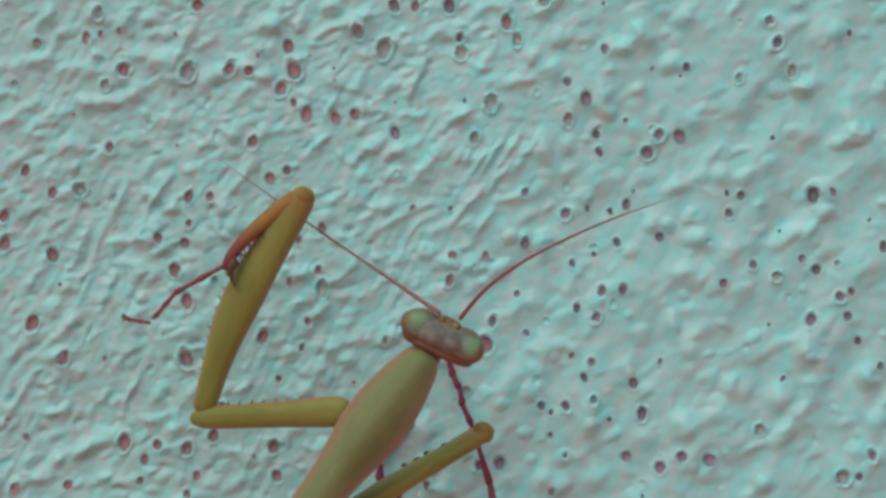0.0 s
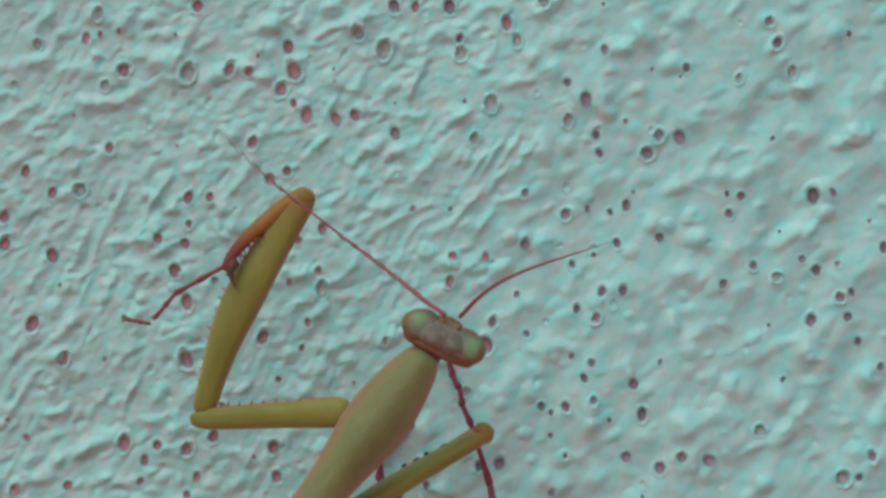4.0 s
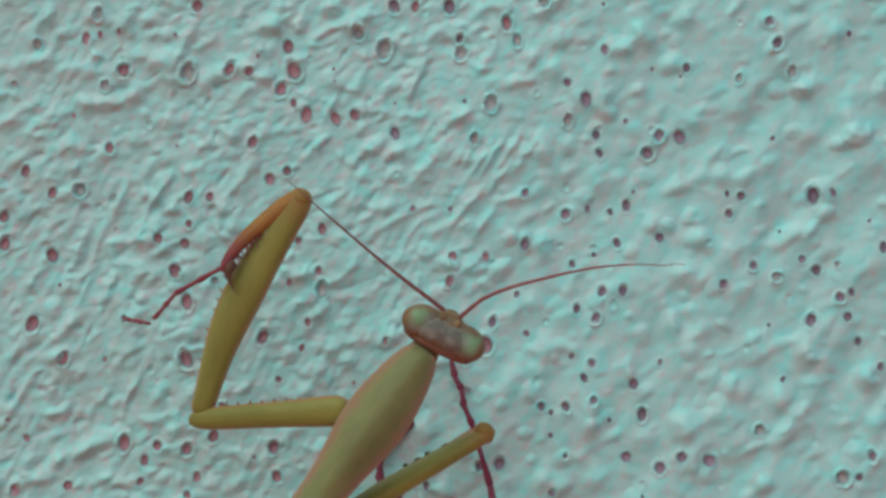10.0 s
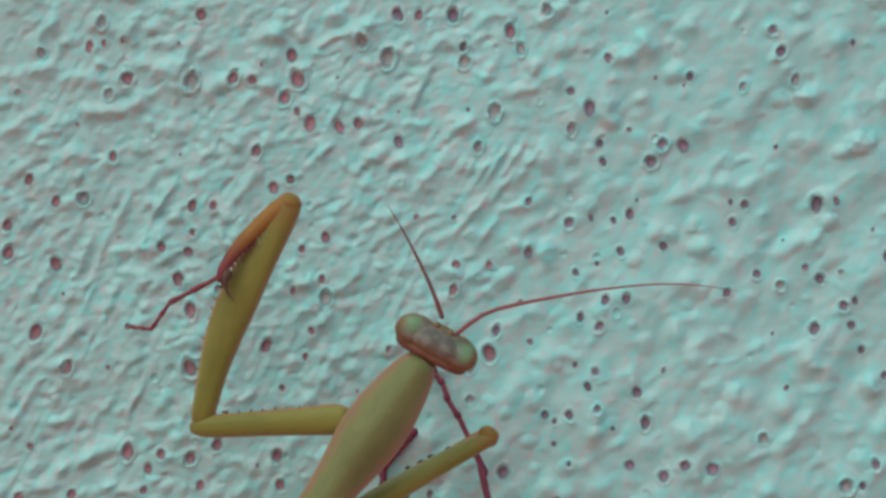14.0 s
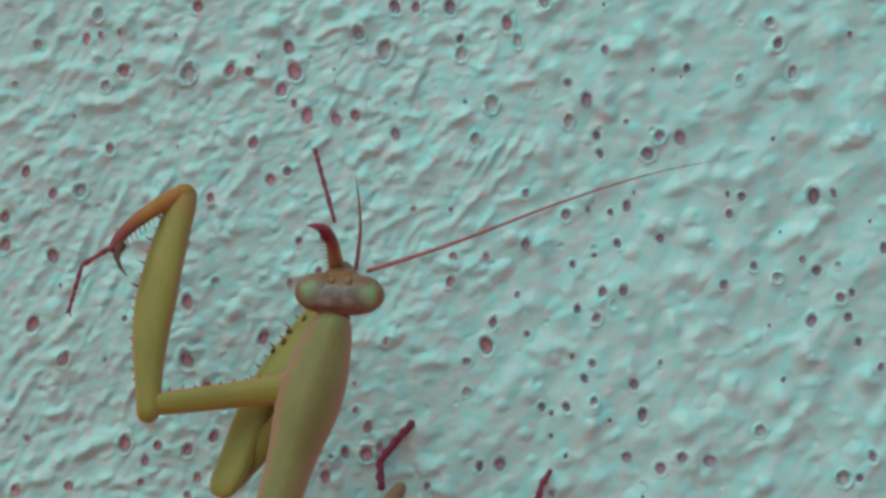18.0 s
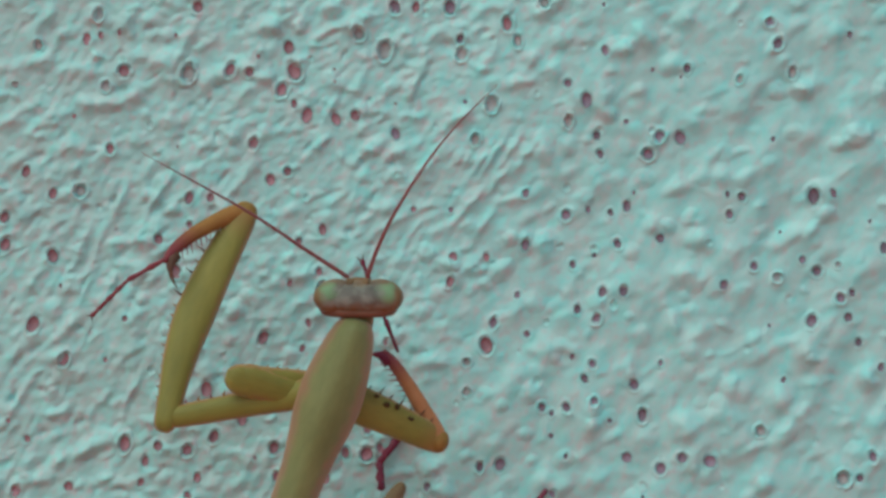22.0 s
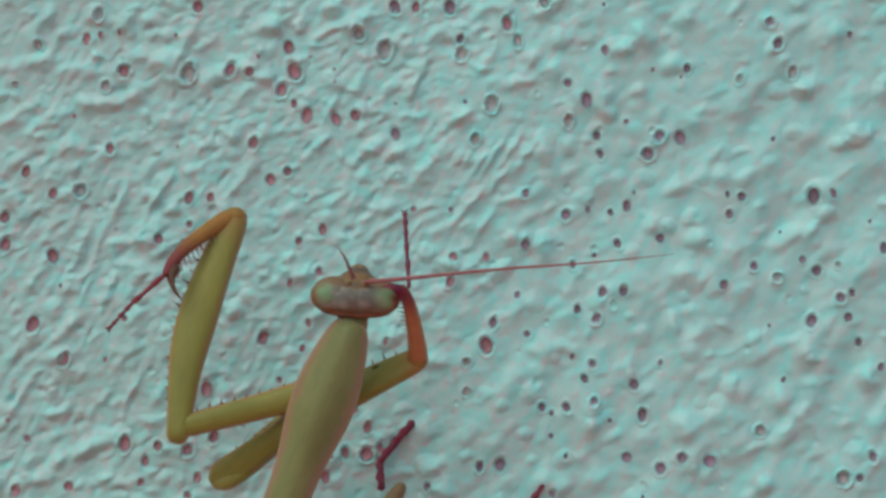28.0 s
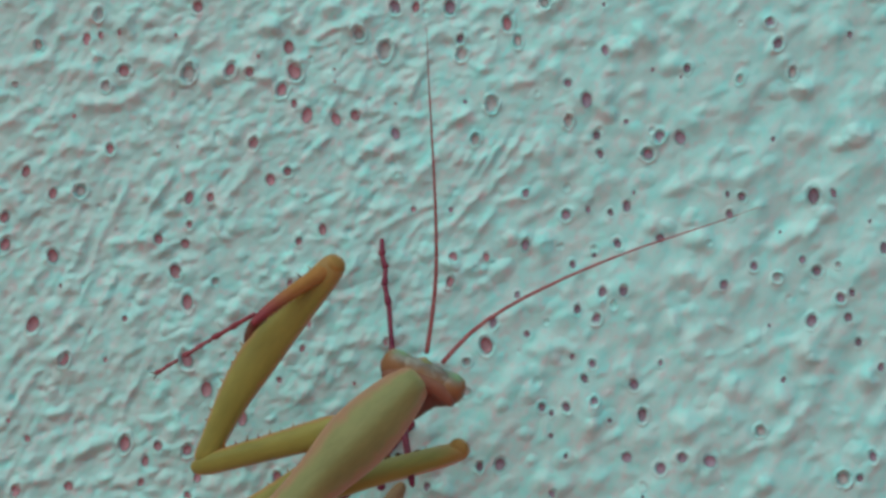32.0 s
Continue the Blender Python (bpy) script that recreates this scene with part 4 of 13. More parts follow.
def head():
    """A three-cornered head seen on its crown: broad from eye to eye, narrowing towards the mouth near the wall."""
    def upright(keys, count, sides=28, power=2.2):
        bm = tube(smooth_stations(keys, count), sides, power)
        for v in bm.verts:
            v.co = Vector((-v.co.y, v.co.z, -v.co.x))
        return bm

    skull = [(-1.16, 0, -.1, .9, .2), (-1.05, 0, -.08, 1.75, .62), (-.65, 0, -.05, 2.35, 1.05), (.1, 0, 0, 2.6, 1.24), (1.0, 0, .05, 2.4, 1.28), (2.0, 0, .1, 1.75, 1.2), (3.1, 0, .15, 1.15, 1.0), (3.9, 0, .2, .75, .8), (4.3, 0, .2, .3, .3)]
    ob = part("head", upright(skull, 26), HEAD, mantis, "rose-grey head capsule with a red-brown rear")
    limb["head"] = ob
    for s in (-1, 1):
        bm = blob(1.62, 1.3, 1.75, (0, 0, 0), 28, 20, .22)
        tilt = Matrix.Translation((s * 1.72 * MM, .08 * MM, -.5 * MM)) @ pose(0, 0, 0, 0, s * 14, s * -6)
        for v in bm.verts:
            v.co = tilt @ v.co
            x, y, z = v.co / MM
            z = z if z < .45 else .45 + (z - .45) * .7
            z += .22 * max(0, abs(x) - 1.6) * min(1, max(0, z + .6))
            v.co = Vector((x - s * .38 * max(0, -.35 - z), y, z)) * MM
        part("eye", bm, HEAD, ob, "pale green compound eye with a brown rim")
        part("feeler_socket", blob(.3, .36, .32, (s * .6, 1.12, .2), 12, 8), TAN, ob)
        part("simple_eye", blob(.1, .1, .09, (s * .26, .8, .72), 10, 8), TAN, ob)
    part("simple_eye", blob(.12, .12, .11, (0, .95, .6), 10, 8), TAN, ob)
    part("occiput", tube(smooth_stations([(-2.9, -.75, -.7, .2, .2), (-2.6, -.95, -.45, .42, .5), (-1.5, -1.05, .1, .42, .6), (0, -1.08, .2, .42, .62), (1.5, -1.05, .1, .42, .6), (2.6, -.95, -.45, .42, .5), (2.9, -.75, -.7, .2, .2)], 24), 16), RUSSET, ob, "dark red-brown rear rim of the head")
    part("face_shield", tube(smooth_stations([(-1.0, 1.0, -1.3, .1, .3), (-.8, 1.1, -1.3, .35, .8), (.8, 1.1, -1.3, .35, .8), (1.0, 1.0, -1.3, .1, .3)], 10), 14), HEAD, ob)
    part("mouth", blob(.8, .75, .8, (0, .45, -3.9), 18, 12, .2), TAN, ob, "brown mouth parts")


def feeler(key, count, length):
    for i in range(count):
        r0 = .155 * (1 - i / count) ** .9 + .016
        r1 = .155 * (1 - (i + 1) / count) ** .9 + .016
        rings = []
        n = 7
        for q in range(n + 1):
            u = q / n
            r = r0 + (r1 - r0) * u
            rings.append((length * u, 0, 0, r * (1.08 if q % 2 else .94), r * (1.08 if q % 2 else .94)))
        limb["%s_%d" % (key, i)] = part("feeler", tube(rings, 8), FEELER, mantis, "thin ringed reddish feeler piece")


pronotum()
head()
coxa("foreleg_coxa", "coxa_l", 11.5, "olive coxa with a rusty edge")
femur("foreleg_femur", "femur_l", "olive grasping femur with a rusty edge", 9)
tibia("foreleg_tibia", "tibia_l", "rusty orange thorny tibia", 1)
tarsus("foreleg_tarsus", "tarsus_l1", (0, 2.7, 4.7), .23, WINE, "thin wine-red foot joint", False)
tarsus("foreleg_tarsus", "tarsus_l2", (0, 1.3, 2.5), .2, WINE, "thin wine-red foot joint", False)
tarsus("foreleg_tarsus", "tarsus_l3", (0, 1.0, 1.9), .18, WINE, "thin wine-red foot end")
coxa("foreleg_coxa", "coxa_r", 7.5, "olive coxa with a rusty edge")
femur("foreleg_femur", "femur_r", "olive grasping femur with dark thorns", 9, .98, .68)
tibia("foreleg_tibia", "tibia_r", "rusty orange thorny tibia", 1)
tarsus("foreleg_tarsus", "tarsus_r", (0, 2.6, 4.3, 5.6, 6.6, 7.5), .2, PLUM, "thin dark red foot")
tarsus("walking_leg_tarsus", "midtarsus", (0, 1.3, 2.4, 3.8, 5.5, 10.6), .29, PLUM, "thin dark red foot on the wall", False, .1)
ob = part("walking_leg_tibia", tube(smooth_stations([(-.2, 0, 0, .2, .2), (0, 0, 0, .3, .3), (5, 0, 0, .27, .27), (13, 0, 0, .3, .3), (13.4, 0, 0, .15, .15)], 14), 10), PLUM, mantis, "slender wine-red shin")
limb["midtibia"] = ob
ob = part("walking_leg_femur", tube(smooth_stations([(-.3, 0, 0, .3, .3), (0, 0, 0, .5, .5), (9, 0, 0, .65, .65), (18, 0, 0, .8, .8), (18.4, 0, 0, .4, .4)], 14), 12), MOSS, mantis, "olive walking leg")
limb["midfemur"] = ob


def still_leg():
    """A walking leg that keeps its foot on the wall under the body."""
    def at(x, z, h):
        return planted(x - PIVOT_X, -h, z - PIVOT_Z)
    pts = [(-2.40, -13.30, .5), (-3.7, -14.8, .5), (-4.95, -16.4, .7), (-4.75, -18.4, 1.3)]
    for a, b in zip(pts, pts[1:]):
        ln = (Vector(at(*b)) - Vector(at(*a))).length
        ob = part("walking_leg_tarsus", tube([(-.15, 0, 0, .15, .15), (.1, 0, 0, .36, .34), (ln * .3, .05, 0, .27, .27), (ln * .55, -.04, 0, .38, .34), (ln * .75, .02, 0, .27, .27), (ln - .1, 0, 0, .36, .34), (ln + .1, 0, 0, .15, .15)], 8), PLUM, mantis, "thin dark red foot on the wall")
        ob.matrix_local = seg(*at(*a), *at(*b))
    a, b = (-3.3, -18.2, 2.2), (-6.5, -22.5, 6.5)
    ob = part("walking_leg_femur", tube(smooth_stations([(-.4, 0, 0, .3, .3), (0, 0, 0, .6, .6), (3, 0, 0, .7, .7), (6.5, 0, 0, .8, .8), (7, 0, 0, .4, .4)], 14), 12), TAN, mantis, "brown walking leg")
    ob.matrix_local = seg(*at(*a), *at(*b))


def hind_body():
    """Abdomen with folded wings and the rear legs, below the pronotum."""
    k = [(-1.0, 0, 0, 1.6, 1.4), (1, 0, 0, 2.6, 2.4), (6, 0, .3, 3.4, 3.0), (14, 0, .2, 3.9, 3.2), (22, 0, -.6, 3.2, 2.5), (28, 0, -1.6, 1.6, 1.2), (29, 0, -1.8, .5, .5)]
    ob = part("abdomen", tube(smooth_stations(k, 26), 20), OLIVE, mantis)
    ob.matrix_local = seg(.6, -9, 1.0, -7.5, -8.5, -26)
    for s in (-1, 1):
        w = part("wing", tube(smooth_stations([(0, s * .8, 2.2, .8, .2), (4, s * 1.4, 3.0, 1.7, .22), (14, s * 1.5, 3.3, 2.1, .22), (25, s * 1.0, 2.3, 1.6, .2), (31, s * .4, 1.2, .4, .12)], 20), 12), OLIVE, ob, "folded olive wing")
    legs = (((-3.5, -7, -7), (-17, -11, -16), (-24, -3.5, -30), (-26, -.5, -35)), ((1, -7, -8), (11, -11, -20), (14, -3.5, -34), (15, -.5, -39)))
    for hip, knee, ankle, toe in legs:
        ankle, toe = planted(*ankle), planted(*toe)
        for nm, a, b, r, mt in (("walking_leg_femur", hip, knee, .7, MOSS), ("walking_leg_tibia", knee, ankle, .38, WINE), ("walking_leg_tarsus", ankle, toe, .24, DARK)):
            ln = (Vector(b) - Vector(a)).length
            o = part(nm, tube(smooth_stations([(-.2, 0, 0, r * .5, r * .5), (.2, 0, 0, r, r), (ln * .6, 0, 0, r * .8, r * .8), (ln, 0, 0, r * .8, r * .8), (ln + .2, 0, 0, r * .3, r * .3)], 12), 10), mt, mantis)
            o.matrix_local = seg(*a, *b)


feeler("antenna_l", 16, 1.8)
feeler("antenna_r", 16, 1.8)
still_leg()
hind_body()


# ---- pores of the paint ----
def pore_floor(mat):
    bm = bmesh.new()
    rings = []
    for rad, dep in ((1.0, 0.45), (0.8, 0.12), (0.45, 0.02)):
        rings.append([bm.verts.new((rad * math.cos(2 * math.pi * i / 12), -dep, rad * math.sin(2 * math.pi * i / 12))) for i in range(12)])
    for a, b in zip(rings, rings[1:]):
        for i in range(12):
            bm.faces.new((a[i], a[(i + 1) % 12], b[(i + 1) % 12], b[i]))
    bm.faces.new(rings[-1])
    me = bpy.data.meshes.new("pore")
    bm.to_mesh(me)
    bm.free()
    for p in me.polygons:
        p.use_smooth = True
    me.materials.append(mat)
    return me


# Tinted floors that carry the pores' shade as colour; the mauve one is shade alone.
red_floor, dark_floor, mauve_floor = pore_floor(GRIME_SHADE), pore_floor(SLATE_SHADE), pore_floor(PALE_SHADE)
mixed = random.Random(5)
for px, pz, pr, level, stretch, lean, pale_floor in floors:
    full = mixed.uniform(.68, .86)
    ob = new("pore", mauve_floor if pale_floor else dark_floor if px + mixed.uniform(-9, 9) > 3 else red_floor)
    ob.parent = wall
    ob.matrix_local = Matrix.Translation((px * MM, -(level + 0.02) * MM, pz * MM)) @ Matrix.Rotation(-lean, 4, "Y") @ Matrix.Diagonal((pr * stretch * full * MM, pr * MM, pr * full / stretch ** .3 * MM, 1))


def motions():
    """Keys the insect's limbs, in the insect's own space."""
    walk(limb['pronotum'], [
        (0.0, seg(13.70, -7.10, 18.85, 0.74, -7.90, 1.61)), (1.0, seg(13.70, -7.10, 18.85, 0.74, -7.90, 1.61)),
        (3.0, seg(13.70, -7.10, 18.85, 0.74, -7.90, 1.61)), (6.0, seg(13.65, -7.10, 18.98, 0.84, -7.90, 1.62)),
        (9.0, seg(13.61, -7.10, 19.02, 0.88, -7.90, 1.61)), (11.0, seg(13.45, -7.10, 19.15, 0.95, -7.90, 1.56)),
        (12.5, seg(13.36, -7.10, 19.19, 0.94, -7.90, 1.55)), (13.0, seg(13.26, -7.10, 19.17, 0.79, -7.90, 1.56)),
        (13.5, seg(13.24, -7.10, 18.89, 0.48, -7.90, 1.50)), (14.0, seg(13.13, -7.10, 19.15, 0.70, -7.90, 1.52)),
        (14.5, seg(12.02, -7.10, 20.11, 0.92, -7.90, 1.61)), (15.0, seg(11.21, -7.10, 20.37, 1.26, -7.90, 1.24)),
        (15.5, seg(9.41, -7.10, 20.96, 0.87, -7.90, 1.15)), (16.0, seg(7.62, -7.10, 21.55, 0.49, -7.90, 1.19)),
        (16.5, seg(6.80, -7.10, 21.82, 0.30, -7.90, 1.25)), (17.0, seg(6.97, -7.10, 21.82, 0.89, -7.90, 1.12)),
        (17.5, seg(7.22, -7.10, 21.82, 0.90, -7.90, 1.19)), (18.0, seg(6.97, -7.10, 21.82, 0.71, -7.90, 1.17)),
        (18.5, seg(7.56, -7.10, 21.82, 1.41, -7.90, 1.14)), (18.8, seg(7.64, -7.10, 21.65, 0.36, -7.90, 1.34)),
        (19.0, seg(7.81, -7.10, 21.57, 0.43, -7.90, 1.30)), (19.5, seg(8.47, -7.10, 21.48, 1.34, -7.90, 1.13)),
        (20.0, seg(8.68, -7.10, 21.28, 0.92, -7.90, 1.15)), (20.5, seg(8.64, -7.10, 21.15, 0.93, -7.90, 1.01)),
        (21.0, seg(8.64, -7.10, 21.23, 0.97, -7.90, 1.07)), (22.0, seg(8.64, -7.10, 21.40, 1.35, -7.90, 1.10)),
        (23.0, seg(8.64, -7.10, 21.40, 1.41, -7.90, 1.08)), (24.0, seg(8.64, -7.10, 21.40, 1.41, -7.90, 1.08)),
        (25.3, seg(8.64, -7.10, 21.36, 1.27, -7.90, 1.09)), (26.0, seg(8.62, -7.10, 21.33, 1.20, -7.90, 1.07)),
        (26.8, seg(8.58, -7.10, 21.26, 1.07, -7.90, 1.04)), (27.5, seg(8.56, -7.10, 21.23, 1.00, -7.90, 1.03)),
        (28.0, seg(8.22, -7.10, 21.23, 0.73, -7.90, 1.01)), (28.5, seg(8.56, -7.10, 20.82, 0.48, -7.90, 0.82)),
        (28.8, seg(8.64, -7.10, 20.06, -0.65, -7.90, 0.60)), (29.0, seg(9.06, -7.10, 19.56, -1.31, -7.90, 0.66)),
        (29.3, seg(9.18, -7.10, 19.19, -1.47, -7.90, 0.44)), (29.4, seg(9.24, -7.10, 19.18, -1.52, -7.90, 0.49)),
        (29.5, seg(9.34, -7.10, 19.16, -1.62, -7.90, 0.59)), (29.6, seg(9.39, -7.10, 19.15, -1.67, -7.90, 0.64)),
        (29.8, seg(9.52, -7.10, 18.98, -2.26, -7.90, 0.92)), (30.0, seg(9.64, -7.10, 18.81, -2.81, -7.90, 1.21)),
        (30.3, seg(10.81, -7.10, 18.06, -2.46, -7.90, 1.07)), (30.5, seg(11.98, -7.10, 17.47, -2.09, -7.90, 1.14)),
        (31.0, seg(12.74, -7.10, 17.22, -2.23, -7.90, 1.70)), (32.0, seg(13.03, -7.10, 17.31, -2.02, -7.90, 1.86)),])
    walk(limb['head'], [
        (0.0, head_pose(14.99, -7.50, 20.29, 25.00, 4.00)), (1.0, head_pose(15.03, -7.50, 20.29, 25.00, 4.00)),
        (3.0, head_pose(15.03, -7.50, 20.25, 25.00, 4.00)), (6.0, head_pose(15.16, -7.50, 20.46, 27.00, 10.00)),
        (9.0, head_pose(15.12, -7.50, 20.54, 27.00, 10.00)), (11.0, head_pose(14.95, -7.50, 20.62, 27.00, 10.00)),
        (12.5, head_pose(14.82, -7.50, 20.75, 27.00, 10.00)), (13.0, head_pose(14.76, -7.50, 20.73, 27.00, 10.00)),
        (13.5, head_pose(14.24, -7.50, 20.46, 28.00, 0.00)), (14.0, head_pose(14.26, -7.50, 20.58, 28.00, -2.00)),
        (14.5, head_pose(13.03, -7.50, 21.79, 25.00, 6.00)), (15.0, head_pose(12.11, -7.50, 22.13, 21.41, 10.69)),
        (15.5, head_pose(10.10, -7.50, 22.87, 13.50, 15.00)), (16.0, head_pose(8.08, -7.50, 23.62, 5.59, 18.00)),
        (16.5, head_pose(7.16, -7.50, 23.51, 2.00, 20.00)), (17.0, head_pose(7.41, -7.50, 23.51, 3.00, 20.00)),
        (17.5, head_pose(7.57, -7.50, 23.51, 3.00, 20.00)), (18.0, head_pose(7.37, -7.50, 23.51, 3.00, 20.00)),
        (18.5, head_pose(7.91, -7.50, 23.55, 3.00, 20.00)), (18.8, head_pose(8.24, -7.50, 23.75, 8.00, 14.00)),
        (19.0, head_pose(8.49, -7.50, 23.71, 15.00, 4.00)), (19.5, head_pose(8.87, -6.55, 22.39, 12.00, -48.00)),
        (20.0, head_pose(8.87, -6.47, 21.80, 7.00, -56.00)), (20.5, head_pose(8.57, -6.47, 21.80, 3.00, -58.00)),
        (21.0, head_pose(8.88, -6.60, 22.40, 2.00, -52.00)), (22.0, head_pose(8.74, -7.50, 23.29, 0.00, 2.00)),
        (23.0, head_pose(8.66, -7.50, 23.37, 0.00, 6.00)), (24.0, head_pose(8.62, -7.50, 23.37, 0.00, 8.00)),
        (25.3, head_pose(8.53, -7.50, 23.33, 0.00, 10.00)), (26.0, head_pose(8.52, -7.50, 23.33, 0.24, 12.87)),
        (26.8, head_pose(8.50, -7.50, 23.33, 0.76, 19.13)), (27.5, head_pose(8.49, -7.50, 23.33, 1.00, 22.00)),
        (28.0, head_pose(8.53, -7.50, 23.29, 3.00, 20.00)), (28.5, head_pose(9.03, -7.50, 23.00, 10.00, 16.00)),
        (28.8, head_pose(9.41, -7.50, 22.00, 14.00, 14.00)), (29.0, head_pose(10.16, -7.50, 21.42, 22.00, 2.00)),
        (29.3, head_pose(10.39, -6.95, 20.31, 24.00, -30.00)), (29.4, head_pose(10.45, -6.85, 20.15, 22.96, -34.67)),
        (29.5, head_pose(10.57, -6.66, 19.86, 21.04, -43.33)), (29.6, head_pose(10.63, -6.55, 19.70, 20.00, -48.00)),
        (29.8, head_pose(10.63, -6.42, 19.28, 21.00, -54.00)), (30.0, head_pose(10.40, -6.29, 18.85, 22.00, -60.00)),
        (30.3, head_pose(11.38, -6.29, 18.26, 23.00, -60.00)), (30.5, head_pose(12.47, -6.29, 17.84, 24.00, -60.00)),
        (31.0, head_pose(13.40, -6.29, 17.42, 22.00, -60.00)), (32.0, head_pose(13.52, -6.29, 17.42, 23.00, -60.00)),])
    walk(limb['coxa_l'], [
        (0.0, seg(-3.54, -3.30, 13.95, 9.55, -6.40, 14.84)), (1.0, seg(-3.54, -3.30, 13.95, 9.55, -6.40, 14.84)),
        (3.0, seg(-3.54, -3.30, 13.95, 9.55, -6.40, 14.84)), (6.0, seg(-3.59, -3.30, 13.90, 9.54, -6.40, 14.93)),
        (9.0, seg(-3.63, -3.30, 13.90, 9.52, -6.40, 14.95)), (11.0, seg(-3.67, -3.30, 13.95, 9.41, -6.40, 15.02)),
        (12.5, seg(-3.72, -3.30, 13.99, 9.34, -6.40, 15.05)), (13.0, seg(-3.78, -3.30, 14.05, 9.22, -6.40, 15.04)),
        (13.5, seg(-3.84, -3.30, 14.03, 9.14, -6.40, 14.83)), (14.0, seg(-3.87, -3.30, 14.03, 9.11, -6.40, 15.01)),
        (14.5, seg(-4.58, -3.91, 14.21, 8.30, -6.40, 15.69)), (15.0, seg(-4.82, -5.23, 14.40, 7.76, -6.40, 15.74)),
        (15.5, seg(-5.54, -6.49, 14.67, 6.29, -6.40, 16.10)), (16.0, seg(-6.32, -7.22, 14.90, 4.83, -6.40, 16.49)),
        (16.5, seg(-6.68, -7.46, 15.00, 4.17, -6.40, 16.68)), (17.0, seg(-6.70, -7.36, 15.15, 4.44, -6.40, 16.62)),
        (17.5, seg(-6.64, -7.17, 15.22, 4.63, -6.40, 16.65)), (18.0, seg(-6.66, -7.57, 15.34, 4.40, -6.40, 16.65)),
        (18.5, seg(-6.00, -7.53, 15.25, 5.01, -6.40, 16.63)), (18.8, seg(-5.49, -7.99, 15.04, 4.82, -6.40, 16.61)),
        (19.0, seg(-5.34, -7.51, 14.54, 4.96, -6.40, 16.54)), (19.5, seg(-4.93, -7.48, 14.41, 5.69, -6.40, 16.42)),
        (20.0, seg(-5.13, -7.22, 14.39, 5.75, -6.40, 16.30)), (20.5, seg(-5.27, -7.07, 14.34, 5.72, -6.40, 16.17)),
        (21.0, seg(-5.37, -7.01, 14.33, 5.73, -6.40, 16.24)), (22.0, seg(-5.45, -7.01, 14.33, 5.82, -6.40, 16.36)),
        (23.0, seg(-5.63, -6.91, 14.28, 5.84, -6.40, 16.35)), (24.0, seg(-5.69, -6.77, 14.10, 5.84, -6.40, 16.35)),
        (25.3, seg(-5.73, -6.75, 14.06, 5.80, -6.40, 16.33)), (26.0, seg(-5.56, -6.77, 14.01, 5.77, -6.40, 16.30)),
        (26.8, seg(-5.19, -6.81, 13.91, 5.71, -6.40, 16.25)), (27.5, seg(-5.01, -6.83, 13.86, 5.67, -6.40, 16.23)),
        (28.0, seg(-4.50, -7.28, 13.65, 5.35, -6.40, 16.22)), (28.5, seg(-3.59, -6.46, 12.74, 5.55, -6.40, 15.88)),
        (28.8, seg(-3.95, -5.92, 11.85, 5.33, -6.40, 15.32)), (29.0, seg(-3.80, -5.05, 10.96, 5.50, -6.40, 15.01)),
        (29.3, seg(-4.64, -4.81, 11.06, 5.55, -6.40, 14.68)), (29.4, seg(-4.71, -4.96, 11.21, 5.58, -6.40, 14.69)),
        (29.5, seg(-4.84, -5.21, 11.48, 5.64, -6.40, 14.71)), (29.6, seg(-4.91, -5.32, 11.62, 5.67, -6.40, 14.72)),
        (29.8, seg(-5.19, -5.29, 11.53, 5.63, -6.40, 14.70)), (30.0, seg(-5.47, -5.26, 11.44, 5.59, -6.40, 14.68)),
        (30.3, seg(-4.59, -5.21, 10.97, 6.58, -6.40, 14.12)), (30.5, seg(-3.67, -5.09, 10.75, 7.58, -6.40, 13.74)),
        (31.0, seg(-3.50, -4.73, 10.88, 8.13, -6.40, 13.74)), (32.0, seg(-3.54, -3.30, 10.39, 8.41, -6.40, 13.84)),])
